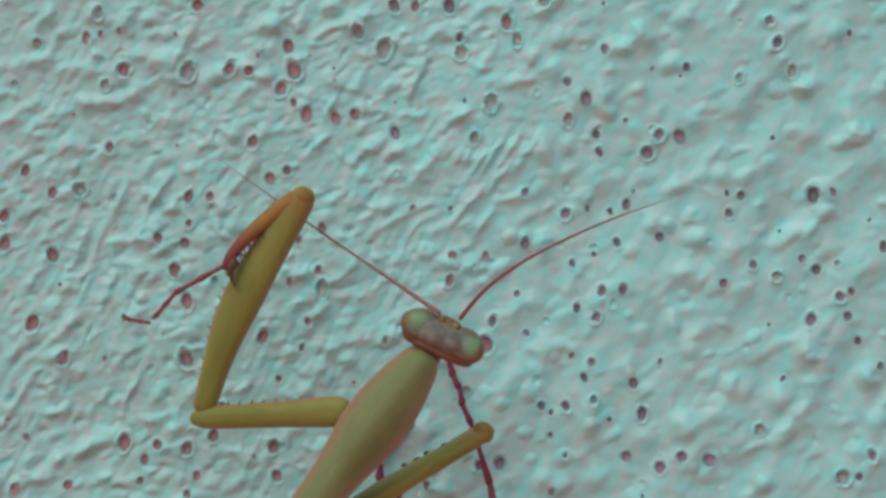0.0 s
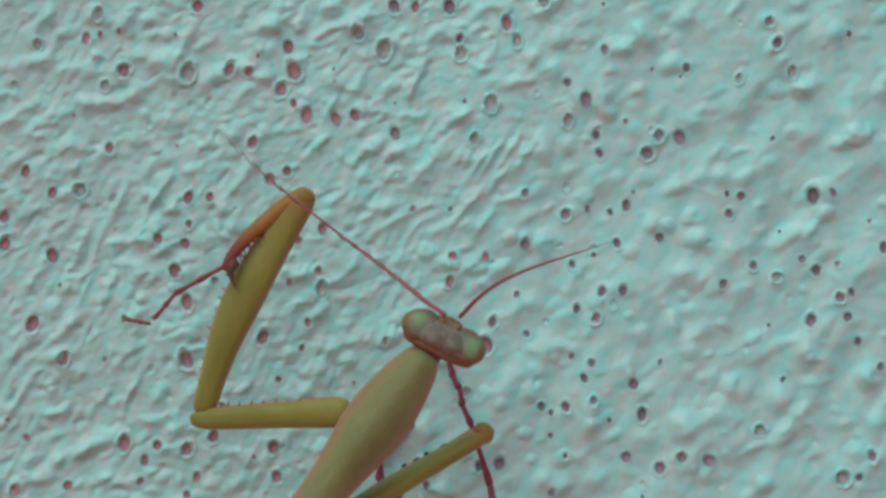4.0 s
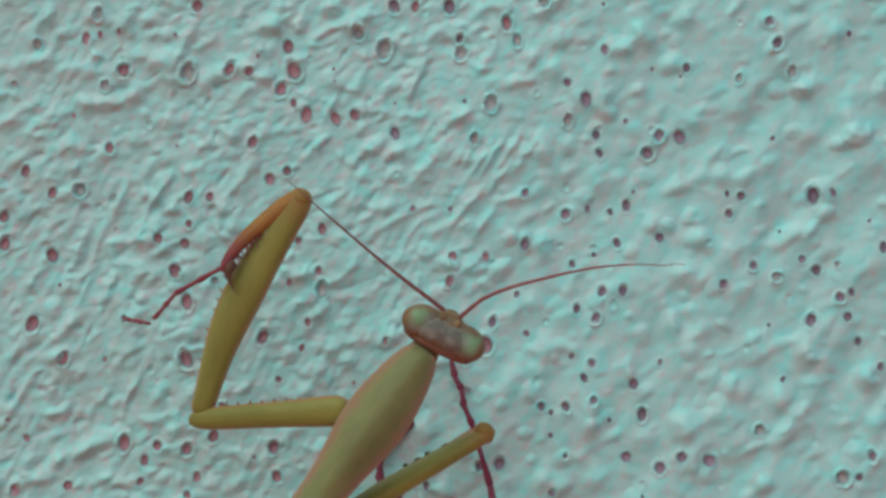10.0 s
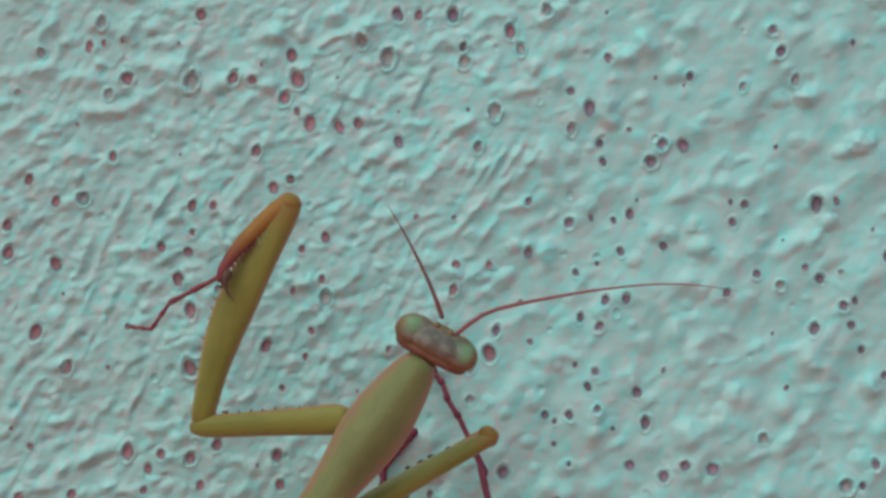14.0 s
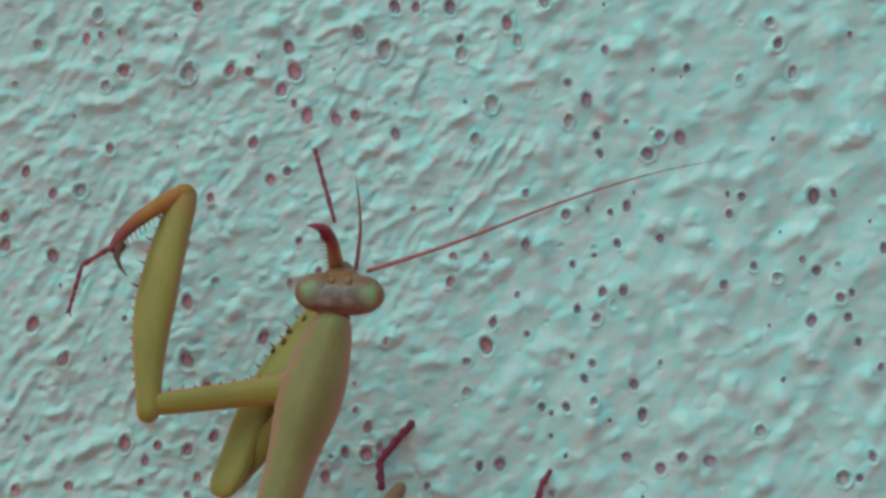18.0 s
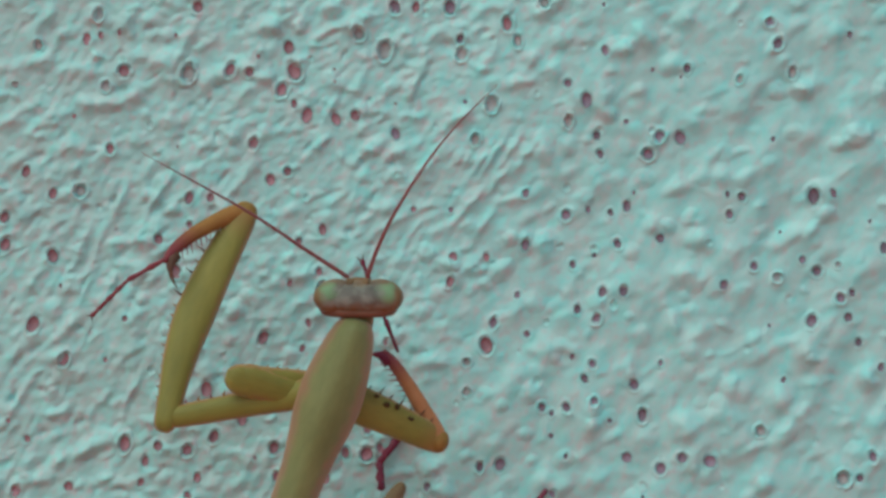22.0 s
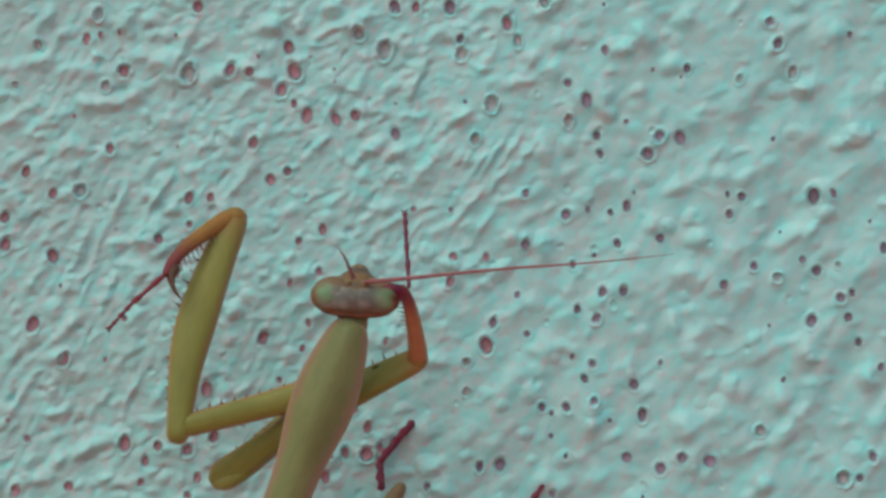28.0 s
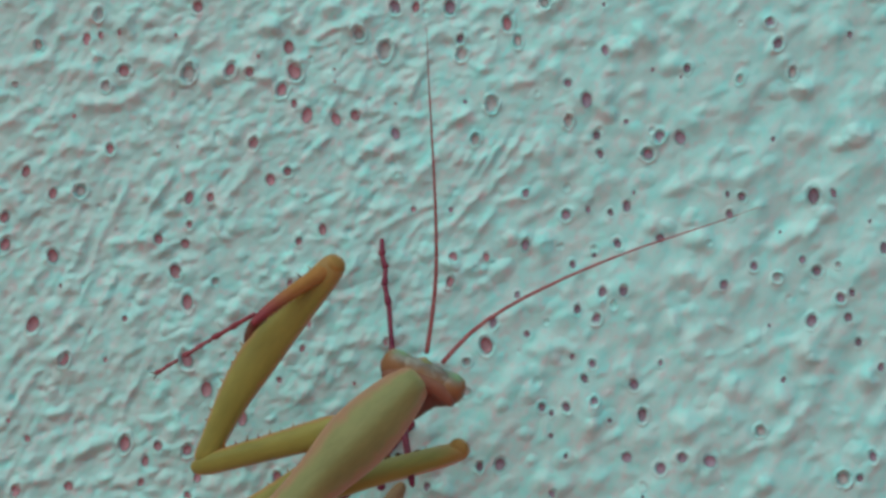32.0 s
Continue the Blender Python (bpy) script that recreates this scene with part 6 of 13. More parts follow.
    walk(limb['coxa_r'], [
        (0.0, seg(3.60, -5.07, 4.10, 9.88, -5.40, 13.70)), (1.0, seg(3.60, -5.07, 4.10, 9.88, -5.40, 13.70)),
        (3.0, seg(3.60, -5.07, 4.10, 9.88, -5.40, 13.70)), (6.0, seg(3.60, -5.07, 4.10, 9.88, -5.40, 13.79)),
        (9.0, seg(3.60, -5.07, 4.10, 9.86, -5.40, 13.82)), (11.0, seg(3.55, -4.35, 4.00, 9.76, -5.40, 13.89)),
        (12.5, seg(3.51, -3.80, 3.92, 9.70, -5.40, 13.92)), (13.0, seg(3.41, -3.80, 4.02, 9.58, -5.40, 13.91)),
        (13.5, seg(4.27, -5.53, 3.92, 9.47, -5.40, 13.69)), (14.0, seg(4.07, -6.00, 5.21, 9.46, -5.40, 13.88)),
        (14.5, seg(2.81, -5.70, 6.47, 8.73, -5.40, 14.60)), (15.0, seg(2.19, -6.00, 6.67, 8.24, -5.40, 14.68)),
        (15.5, seg(0.79, -6.00, 7.04, 6.84, -5.40, 15.08)), (16.0, seg(-0.61, -4.00, 7.40, 5.44, -5.40, 15.52)),
        (16.5, seg(-1.31, -3.47, 7.50, 4.79, -5.40, 15.73)), (17.0, seg(-1.30, -3.96, 8.74, 5.09, -5.40, 15.69)),
        (17.5, seg(-0.91, -4.00, 9.16, 5.27, -5.40, 15.71)), (18.0, seg(-1.42, -3.95, 9.37, 5.03, -5.40, 15.70)),
        (18.5, seg(-1.08, -4.00, 9.25, 5.66, -5.40, 15.69)), (18.8, seg(-2.60, -4.47, 10.35, 5.41, -5.40, 15.63)),
        (19.0, seg(-1.92, -6.00, 11.98, 5.55, -5.40, 15.56)), (19.5, seg(-1.08, -6.00, 15.47, 6.30, -5.40, 15.45)),
        (20.0, seg(-1.08, -6.00, 15.72, 6.33, -5.40, 15.31)), (20.5, seg(-0.13, -8.00, 17.57, 6.30, -5.40, 15.17)),
        (21.0, seg(-0.13, -8.00, 17.40, 6.31, -5.40, 15.25)), (22.0, seg(0.16, -8.00, 17.40, 6.42, -5.40, 15.38)),
        (23.0, seg(0.46, -8.00, 17.53, 6.44, -5.40, 15.37)), (24.0, seg(0.79, -8.00, 17.53, 6.44, -5.40, 15.37)),
        (25.3, seg(1.20, -8.00, 17.53, 6.40, -5.40, 15.35)), (26.0, seg(1.51, -6.00, 17.25, 6.37, -5.40, 15.32)),
        (26.8, seg(2.56, -6.00, 16.90, 6.29, -5.40, 15.27)), (27.5, seg(3.04, -6.00, 16.73, 6.26, -5.40, 15.24)),
        (28.0, seg(-1.91, -3.80, 9.51, 5.94, -5.40, 15.23)), (28.5, seg(-2.04, -3.80, 7.72, 6.11, -5.40, 14.88)),
        (28.8, seg(-1.82, -3.80, 7.72, 5.84, -5.40, 14.27)), (29.0, seg(-0.37, -3.80, 8.74, 5.94, -5.40, 13.93)),
        (29.3, seg(-0.33, -5.89, 8.81, 5.99, -5.40, 13.60)), (29.4, seg(-0.38, -6.00, 8.80, 6.01, -5.40, 13.60)),
        (29.5, seg(-0.48, -6.00, 8.76, 6.05, -5.40, 13.62)), (29.6, seg(-0.53, -6.00, 8.74, 6.08, -5.40, 13.62)),
        (29.8, seg(-0.22, -6.00, 8.57, 6.00, -5.40, 13.58)), (30.0, seg(0.10, -6.00, 8.40, 5.93, -5.40, 13.55)),
        (30.3, seg(1.14, -5.90, 6.29, 6.87, -5.40, 12.97)), (30.5, seg(0.87, -5.75, 6.18, 7.82, -5.40, 12.57)),
        (31.0, seg(0.35, -6.00, 6.97, 8.32, -5.40, 12.55)), (32.0, seg(0.52, -6.00, 6.89, 8.59, -5.40, 12.66)),])
    walk(limb['femur_r'], [
        (0.0, seg(2.82, -5.21, 3.64, 18.13, -2.53, 12.72, -80)), (1.0, seg(2.82, -5.21, 3.64, 18.13, -2.53, 12.72, -80)),
        (3.0, seg(2.82, -5.21, 3.64, 18.13, -2.53, 12.72, -80)), (6.0, seg(2.82, -5.21, 3.64, 18.13, -2.53, 12.72, -80)),
        (9.0, seg(2.82, -5.21, 3.64, 18.13, -2.53, 12.72, -80)), (11.0, seg(2.86, -4.40, 3.58, 18.29, -3.25, 12.79, -80)),
        (12.5, seg(2.90, -3.80, 3.55, 18.32, -3.80, 12.84, -80)), (13.0, seg(2.87, -3.80, 3.70, 18.34, -3.80, 12.90, -80)),
        (13.5, seg(3.46, -5.73, 3.39, 18.27, -2.07, 12.94, -80)), (14.0, seg(3.10, -6.32, 4.67, 18.22, -1.30, 13.05, -80)),
        (14.5, seg(1.96, -5.92, 6.00, 17.32, -1.90, 14.48, -70)), (15.0, seg(1.17, -6.36, 5.97, 15.42, -1.30, 15.74, -60)),
        (15.5, seg(-0.31, -6.50, 5.81, 11.22, -1.30, 18.62, -45)), (16.0, seg(-1.20, -6.37, 6.30, 7.02, -1.30, 21.49, -30)),
        (16.5, seg(-1.70, -5.67, 6.56, 5.16, -2.13, 22.82, -24)), (17.0, seg(-1.81, -6.25, 7.80, 6.60, -1.64, 23.03, -24)),
        (17.5, seg(-1.44, -6.31, 8.19, 6.76, -1.43, 23.45, -24)), (18.0, seg(-1.96, -6.23, 8.45, 6.86, -1.65, 23.46, -24)),
        (18.5, seg(-1.67, -6.32, 8.30, 7.45, -1.42, 23.02, -24)), (18.8, seg(-3.30, -4.54, 9.88, 11.65, -3.13, 19.80, -22)),
        (19.0, seg(-3.43, -6.49, 11.40, 12.65, -1.30, 17.60, -21)), (19.5, seg(-3.48, -6.77, 15.69, 13.60, -1.30, 14.13, -18)),
        (20.0, seg(-3.19, -6.66, 15.98, 13.86, -1.30, 13.91, -15)), (20.5, seg(-1.36, -8.57, 17.94, 14.43, -1.30, 13.26, -5)),
        (21.0, seg(-1.23, -8.51, 17.75, 14.51, -1.30, 12.83, -5)), (22.0, seg(-0.91, -8.50, 17.79, 14.60, -1.30, 12.18, -5)),
        (23.0, seg(-0.71, -8.55, 17.99, 14.60, -1.30, 11.92, -5)), (24.0, seg(-0.56, -8.65, 18.09, 14.60, -1.30, 11.75, -5)),
        (25.3, seg(-0.37, -8.79, 18.25, 14.51, -1.30, 11.44, -5)), (26.0, seg(-1.14, -6.96, 18.44, 14.44, -1.30, 11.41, -5)),
        (26.8, seg(-1.01, -7.43, 18.59, 14.28, -1.30, 11.34, -5)), (27.5, seg(-0.93, -7.67, 18.66, 14.21, -1.30, 11.31, -15)),
        (28.0, seg(-2.39, -3.80, 9.22, 13.03, -3.80, 18.51, -40)), (28.5, seg(-1.46, -3.80, 8.20, 12.34, -3.80, 19.75, -60)),
        (28.8, seg(-1.86, -3.80, 7.69, 12.69, -3.80, 18.30, -69)), (29.0, seg(-0.73, -3.80, 8.55, 15.25, -3.80, 16.85, -75)),
        (29.3, seg(-1.26, -6.14, 8.47, 15.12, -1.71, 14.47, -75)), (29.4, seg(-1.39, -6.31, 8.46, 14.98, -1.30, 14.01, -75)),
        (29.5, seg(-1.83, -6.42, 8.37, 14.73, -1.30, 13.21, -75)), (29.6, seg(-2.06, -6.47, 8.33, 14.60, -1.30, 12.79, -75)),
        (29.8, seg(-2.11, -6.61, 8.04, 14.45, -1.30, 12.70, -75)), (30.0, seg(-2.15, -6.74, 7.74, 14.30, -1.30, 12.61, -75)),
        (30.3, seg(0.23, -6.14, 6.08, 17.24, -1.70, 9.97, -75)), (30.5, seg(-0.04, -5.98, 5.89, 16.63, -1.85, 11.28, -75)),
        (31.0, seg(-0.59, -6.26, 6.70, 16.11, -1.59, 11.51, -75)), (32.0, seg(-0.45, -6.28, 6.61, 16.20, -1.43, 11.41, -75)),])
    walk(limb['tibia_r'], [
        (0.0, seg(18.15, -1.63, 12.64, 11.63, -1.30, 8.63, 0)), (1.0, seg(18.15, -1.63, 12.64, 11.63, -1.30, 8.63, 0)),
        (3.0, seg(18.15, -1.63, 12.64, 11.63, -1.30, 8.63, 0)), (6.0, seg(18.15, -1.63, 12.64, 11.63, -1.30, 8.63, 0)),
        (9.0, seg(18.15, -1.63, 12.64, 11.63, -1.30, 8.63, 0)), (11.0, seg(18.31, -2.35, 12.71, 11.73, -1.30, 8.63, 0)),
        (12.5, seg(18.34, -2.90, 12.76, 11.76, -1.60, 8.66, 0)), (13.0, seg(18.36, -2.90, 12.82, 11.72, -1.60, 8.75, 0)),
        (13.5, seg(18.29, -1.17, 12.86, 11.99, -1.30, 8.66, 0)), (14.0, seg(18.24, -0.40, 12.97, 11.85, -1.30, 9.31, 0)),
        (14.5, seg(17.33, -1.00, 14.41, 10.79, -1.30, 10.68, 0)), (15.0, seg(15.42, -1.30, 15.74, 10.24, -4.85, 11.93, 0)),
        (15.5, seg(11.22, -1.30, 18.62, 8.69, -7.80, 17.83, 0)), (16.0, seg(7.02, -1.30, 21.49, 7.05, -7.80, 23.45, 0)),
        (16.5, seg(5.16, -2.13, 22.82, 6.35, -8.63, 26.00, 0)), (17.0, seg(6.60, -1.64, 23.03, 6.45, -6.74, 28.59, 0)),
        (17.5, seg(6.76, -1.43, 23.45, 6.24, -6.07, 29.36, 0)), (18.0, seg(6.86, -1.65, 23.46, 6.49, -7.56, 28.16, 0)),
        (18.5, seg(7.45, -1.42, 23.02, 6.96, -6.85, 28.25, 0)), (18.8, seg(11.65, -3.13, 19.80, 11.09, -8.20, 25.42, 0)),
        (19.0, seg(12.65, -1.30, 17.60, 10.64, -6.83, 22.52, 0)), (19.5, seg(13.60, -1.30, 14.13, 9.76, -5.54, 19.24, 0)),
        (20.0, seg(13.86, -1.30, 13.91, 9.61, -6.11, 18.09, 0)), (20.5, seg(14.43, -1.30, 13.26, 9.75, -5.28, 17.83, 0)),
        (21.0, seg(14.51, -1.30, 12.83, 9.96, -1.30, 19.55, 0)), (22.0, seg(14.60, -1.30, 12.18, 9.96, -1.30, 19.90, 0)),
        (23.0, seg(14.60, -1.30, 11.92, 10.05, -1.30, 19.77, 0)), (24.0, seg(14.60, -1.30, 11.75, 10.05, -1.30, 19.64, 0)),
        (25.3, seg(14.51, -1.30, 11.44, 10.13, -1.30, 19.64, 0)), (26.0, seg(14.44, -1.30, 11.41, 11.21, -1.30, 19.82, 0)),
        (26.8, seg(14.28, -1.30, 11.34, 13.56, -1.30, 20.23, 0)), (27.5, seg(14.21, -1.30, 11.31, 14.64, -1.30, 20.42, 0)),
        (28.0, seg(13.03, -3.80, 18.51, 12.15, -9.19, 23.82, 0)), (28.5, seg(12.34, -3.80, 19.75, 12.27, -9.24, 25.06, 0)),
        (28.8, seg(12.69, -3.80, 18.30, 13.59, -8.99, 23.82, 0)), (29.0, seg(15.25, -3.80, 16.85, 18.52, -10.00, 19.86, 60)),
        (29.3, seg(15.12, -1.71, 14.47, 18.56, -8.21, 15.92, 120)), (29.4, seg(14.98, -1.30, 14.01, 18.30, -7.80, 15.10, 132)),
        (29.5, seg(14.73, -1.30, 13.21, 17.40, -7.80, 14.30, 148)), (29.6, seg(14.60, -1.30, 12.79, 11.08, -7.80, 12.78, 180)),
        (29.8, seg(14.45, -1.30, 12.70, 14.45, -7.80, 12.53, 180)), (30.0, seg(14.30, -1.30, 12.61, 17.82, -7.80, 12.28, 180)),
        (30.3, seg(17.25, -0.80, 9.87, 9.98, -1.30, 8.06, 180)), (30.5, seg(16.64, -0.95, 11.19, 9.52, -1.30, 8.75, 180)),
        (31.0, seg(16.12, -0.69, 11.43, 8.98, -1.30, 9.24, 180)), (32.0, seg(16.21, -0.53, 11.33, 9.11, -1.30, 9.15, 180)),])
    walk(limb['tarsus_r'], [
        (0.0, seg(11.64, -1.79, 8.68, 7.04, -1.00, 5.16)), (1.0, seg(11.64, -1.79, 8.68, 7.04, -1.00, 5.16)),
        (3.0, seg(11.64, -1.79, 8.68, 7.04, -1.00, 5.16)), (6.0, seg(11.64, -1.79, 8.68, 7.04, -1.00, 5.16)),
        (9.0, seg(11.64, -1.79, 8.68, 7.04, -1.00, 5.16)), (11.0, seg(11.74, -2.08, 8.72, 7.04, -1.00, 5.16)),
        (12.5, seg(11.78, -2.48, 8.76, 7.04, -1.00, 5.16)), (13.0, seg(11.74, -2.48, 8.85, 6.93, -1.00, 5.27)),
        (13.5, seg(12.00, -1.61, 8.69, 7.00, -1.00, 5.33)), (14.0, seg(11.85, -1.30, 9.31, 6.76, -1.00, 5.81)),
        (14.5, seg(10.79, -1.54, 10.70, 8.08, -1.00, 6.38)), (15.0, seg(10.74, -3.43, 12.21, 7.58, -1.00, 9.64)),
        (15.5, seg(8.90, -5.20, 17.87, 6.48, -1.00, 16.82)), (16.0, seg(7.01, -5.20, 23.36, 5.37, -1.00, 24.00)),
        (16.5, seg(6.20, -6.03, 25.86, 4.87, -1.00, 27.27)), (17.0, seg(6.84, -4.70, 28.61, 5.35, -1.00, 32.48)),
        (17.5, seg(6.73, -4.22, 29.26, 5.04, -1.00, 33.87)), (18.0, seg(6.87, -5.20, 28.95, 5.30, -1.00, 33.95)),
        (18.5, seg(7.35, -4.68, 28.95, 5.96, -1.00, 34.39)), (18.8, seg(11.54, -6.17, 25.23, 11.66, -3.63, 32.26)),
        (19.0, seg(10.58, -4.62, 22.46, 8.74, -1.00, 27.79)), (19.5, seg(10.13, -3.84, 19.15, 5.65, -3.84, 25.21)),
        (20.0, seg(9.71, -4.19, 17.98, 3.11, -4.19, 23.51)), (20.5, seg(9.70, -3.69, 17.74, 3.16, -3.69, 24.14)),
        (21.0, seg(10.48, -1.30, 18.90, 6.36, -1.30, 26.49)), (22.0, seg(11.52, -1.30, 19.03, 8.31, -1.30, 27.14)),
        (23.0, seg(11.61, -1.30, 19.03, 9.40, -1.30, 27.35)), (24.0, seg(11.74, -1.30, 19.20, 9.18, -1.30, 27.27)),
        (25.3, seg(12.04, -1.30, 18.86, 9.40, -1.30, 26.40)), (26.0, seg(12.76, -1.30, 19.00, 10.28, -1.30, 26.21)),
        (26.8, seg(14.32, -1.30, 19.32, 12.20, -1.00, 25.80)), (27.5, seg(15.03, -1.30, 19.46, 13.08, -1.00, 25.62)),
        (28.0, seg(12.48, -7.03, 24.07, 12.06, -2.08, 29.72)), (28.5, seg(12.61, -7.06, 25.04, 12.84, -2.48, 31.01)),
        (28.8, seg(13.86, -6.91, 23.90, 14.82, -1.75, 29.30)), (29.0, seg(18.37, -7.52, 19.58, 20.81, -1.00, 21.62)),
        (29.3, seg(18.28, -5.61, 15.70, 21.33, -1.00, 16.06)), (29.4, seg(18.05, -5.20, 14.85, 20.90, -1.00, 15.50)),
        (29.5, seg(17.15, -5.20, 14.05, 19.40, -1.00, 13.90)), (29.6, seg(11.02, -5.20, 12.54, 7.87, -1.00, 9.55)),
        (29.8, seg(14.36, -5.20, 12.33, 12.82, -1.00, 9.85)), (30.0, seg(17.70, -5.20, 12.11, 17.77, -1.00, 10.16)),
        (30.3, seg(9.98, -1.46, 8.08, 5.26, -1.00, 5.64)), (30.5, seg(9.53, -1.52, 8.77, 5.26, -1.00, 5.64)),
        (31.0, seg(8.99, -1.42, 9.25, 5.26, -1.00, 6.07)), (32.0, seg(9.11, -1.35, 9.16, 5.26, -1.00, 6.07)),])
    walk(limb['midtarsus'], [
        (0.0, foot_seg(15.51, -0.60, 18.17, 18.64, -3.00, 8.78)), (1.0, foot_seg(15.51, -0.60, 18.17, 18.64, -3.00, 8.78)),
        (3.0, foot_seg(15.51, -0.60, 18.17, 18.64, -3.00, 8.78)), (6.0, foot_seg(15.51, -0.60, 18.17, 18.64, -3.00, 8.78)),
        (9.0, foot_seg(15.51, -0.60, 18.17, 18.64, -3.00, 8.78)), (11.0, foot_seg(15.86, -0.60, 18.17, 18.64, -3.00, 8.78)),
        (12.5, foot_seg(15.73, -0.60, 18.17, 18.64, -3.00, 8.78)), (13.0, foot_seg(15.53, -0.60, 18.28, 18.53, -3.00, 8.88)),
        (13.5, foot_seg(13.86, -0.60, 18.78, 17.82, -3.00, 10.32)), (14.0, foot_seg(13.70, -0.60, 19.04, 17.58, -3.00, 11.22)),
        (14.5, foot_seg(15.56, -0.60, 20.69, 15.98, -3.00, 12.64)), (15.0, foot_seg(17.00, -0.60, 18.54, 16.87, -3.00, 11.05)),
        (15.5, foot_seg(20.19, -0.60, 13.79, 18.83, -3.00, 7.55)), (16.0, foot_seg(23.38, -0.60, 9.05, 20.79, -3.00, 4.06)),
        (16.5, foot_seg(24.83, -0.60, 6.89, 21.68, -3.00, 2.47)), (17.0, foot_seg(24.61, -0.60, 7.76, 21.25, -3.00, 2.90)),
        (17.5, foot_seg(24.22, -0.60, 8.89, 20.82, -3.00, 3.33)), (18.0, foot_seg(23.26, -0.60, 9.81, 19.96, -3.00, 3.76)),
        (18.5, foot_seg(23.61, -0.60, 9.94, 20.39, -3.00, 3.76)), (18.8, foot_seg(21.61, -0.60, 12.12, 17.39, -3.00, 5.05)),
        (19.0, foot_seg(21.78, -0.60, 12.12, 17.61, -3.00, 5.05)), (19.5, foot_seg(21.78, -0.60, 10.16, 18.68, -3.00, 4.19)),
        (20.0, foot_seg(22.00, -0.60, 9.07, 19.11, -3.00, 3.33)), (20.5, foot_seg(22.56, -0.60, 8.85, 19.54, -3.00, 2.90)),
        (21.0, foot_seg(22.74, -0.60, 8.55, 19.54, -3.00, 2.90)), (22.0, foot_seg(22.91, -0.60, 8.28, 19.54, -3.00, 2.69)),
        (23.0, foot_seg(23.26, -0.60, 7.94, 19.54, -3.00, 2.47)), (24.0, foot_seg(23.44, -0.60, 7.59, 19.75, -3.00, 2.04)),
        (25.3, foot_seg(23.52, -0.60, 7.33, 19.75, -3.00, 2.04)), (26.0, foot_seg(23.57, -0.60, 7.22, 19.75, -3.00, 2.04)),
        (26.8, foot_seg(23.69, -0.60, 7.00, 19.75, -3.00, 2.04)), (27.5, foot_seg(23.74, -0.60, 6.89, 19.75, -3.00, 2.04)),
        (28.0, foot_seg(22.65, -0.60, 8.63, 19.11, -3.00, 2.90)), (28.5, foot_seg(20.04, -0.60, 13.77, 16.75, -3.00, 6.33)),
        (28.8, foot_seg(16.64, -0.60, 16.69, 15.85, -3.00, 8.05)), (29.0, foot_seg(15.12, -0.60, 18.21, 15.25, -3.00, 9.76)),
        (29.3, foot_seg(15.03, -0.60, 19.17, 15.33, -3.00, 10.62)), (29.4, foot_seg(15.00, -0.60, 19.37, 15.26, -3.00, 10.84)),
        (29.5, foot_seg(14.94, -0.60, 19.75, 15.11, -3.00, 11.26)), (29.6, foot_seg(14.90, -0.60, 19.95, 15.03, -3.00, 11.48)),
        (29.8, foot_seg(14.47, -0.60, 20.21, 14.75, -3.00, 11.69)), (30.0, foot_seg(14.03, -0.60, 20.48, 14.48, -3.00, 11.91)),
        (30.3, foot_seg(14.29, -0.60, 23.96, 13.83, -3.00, 15.77)), (30.5, foot_seg(11.68, -0.60, 26.05, 12.03, -3.00, 17.91)),
        (31.0, foot_seg(10.37, -0.60, 27.35, 11.09, -3.00, 19.41)), (32.0, foot_seg(10.29, -0.60, 27.57, 11.09, -3.00, 19.41)),])
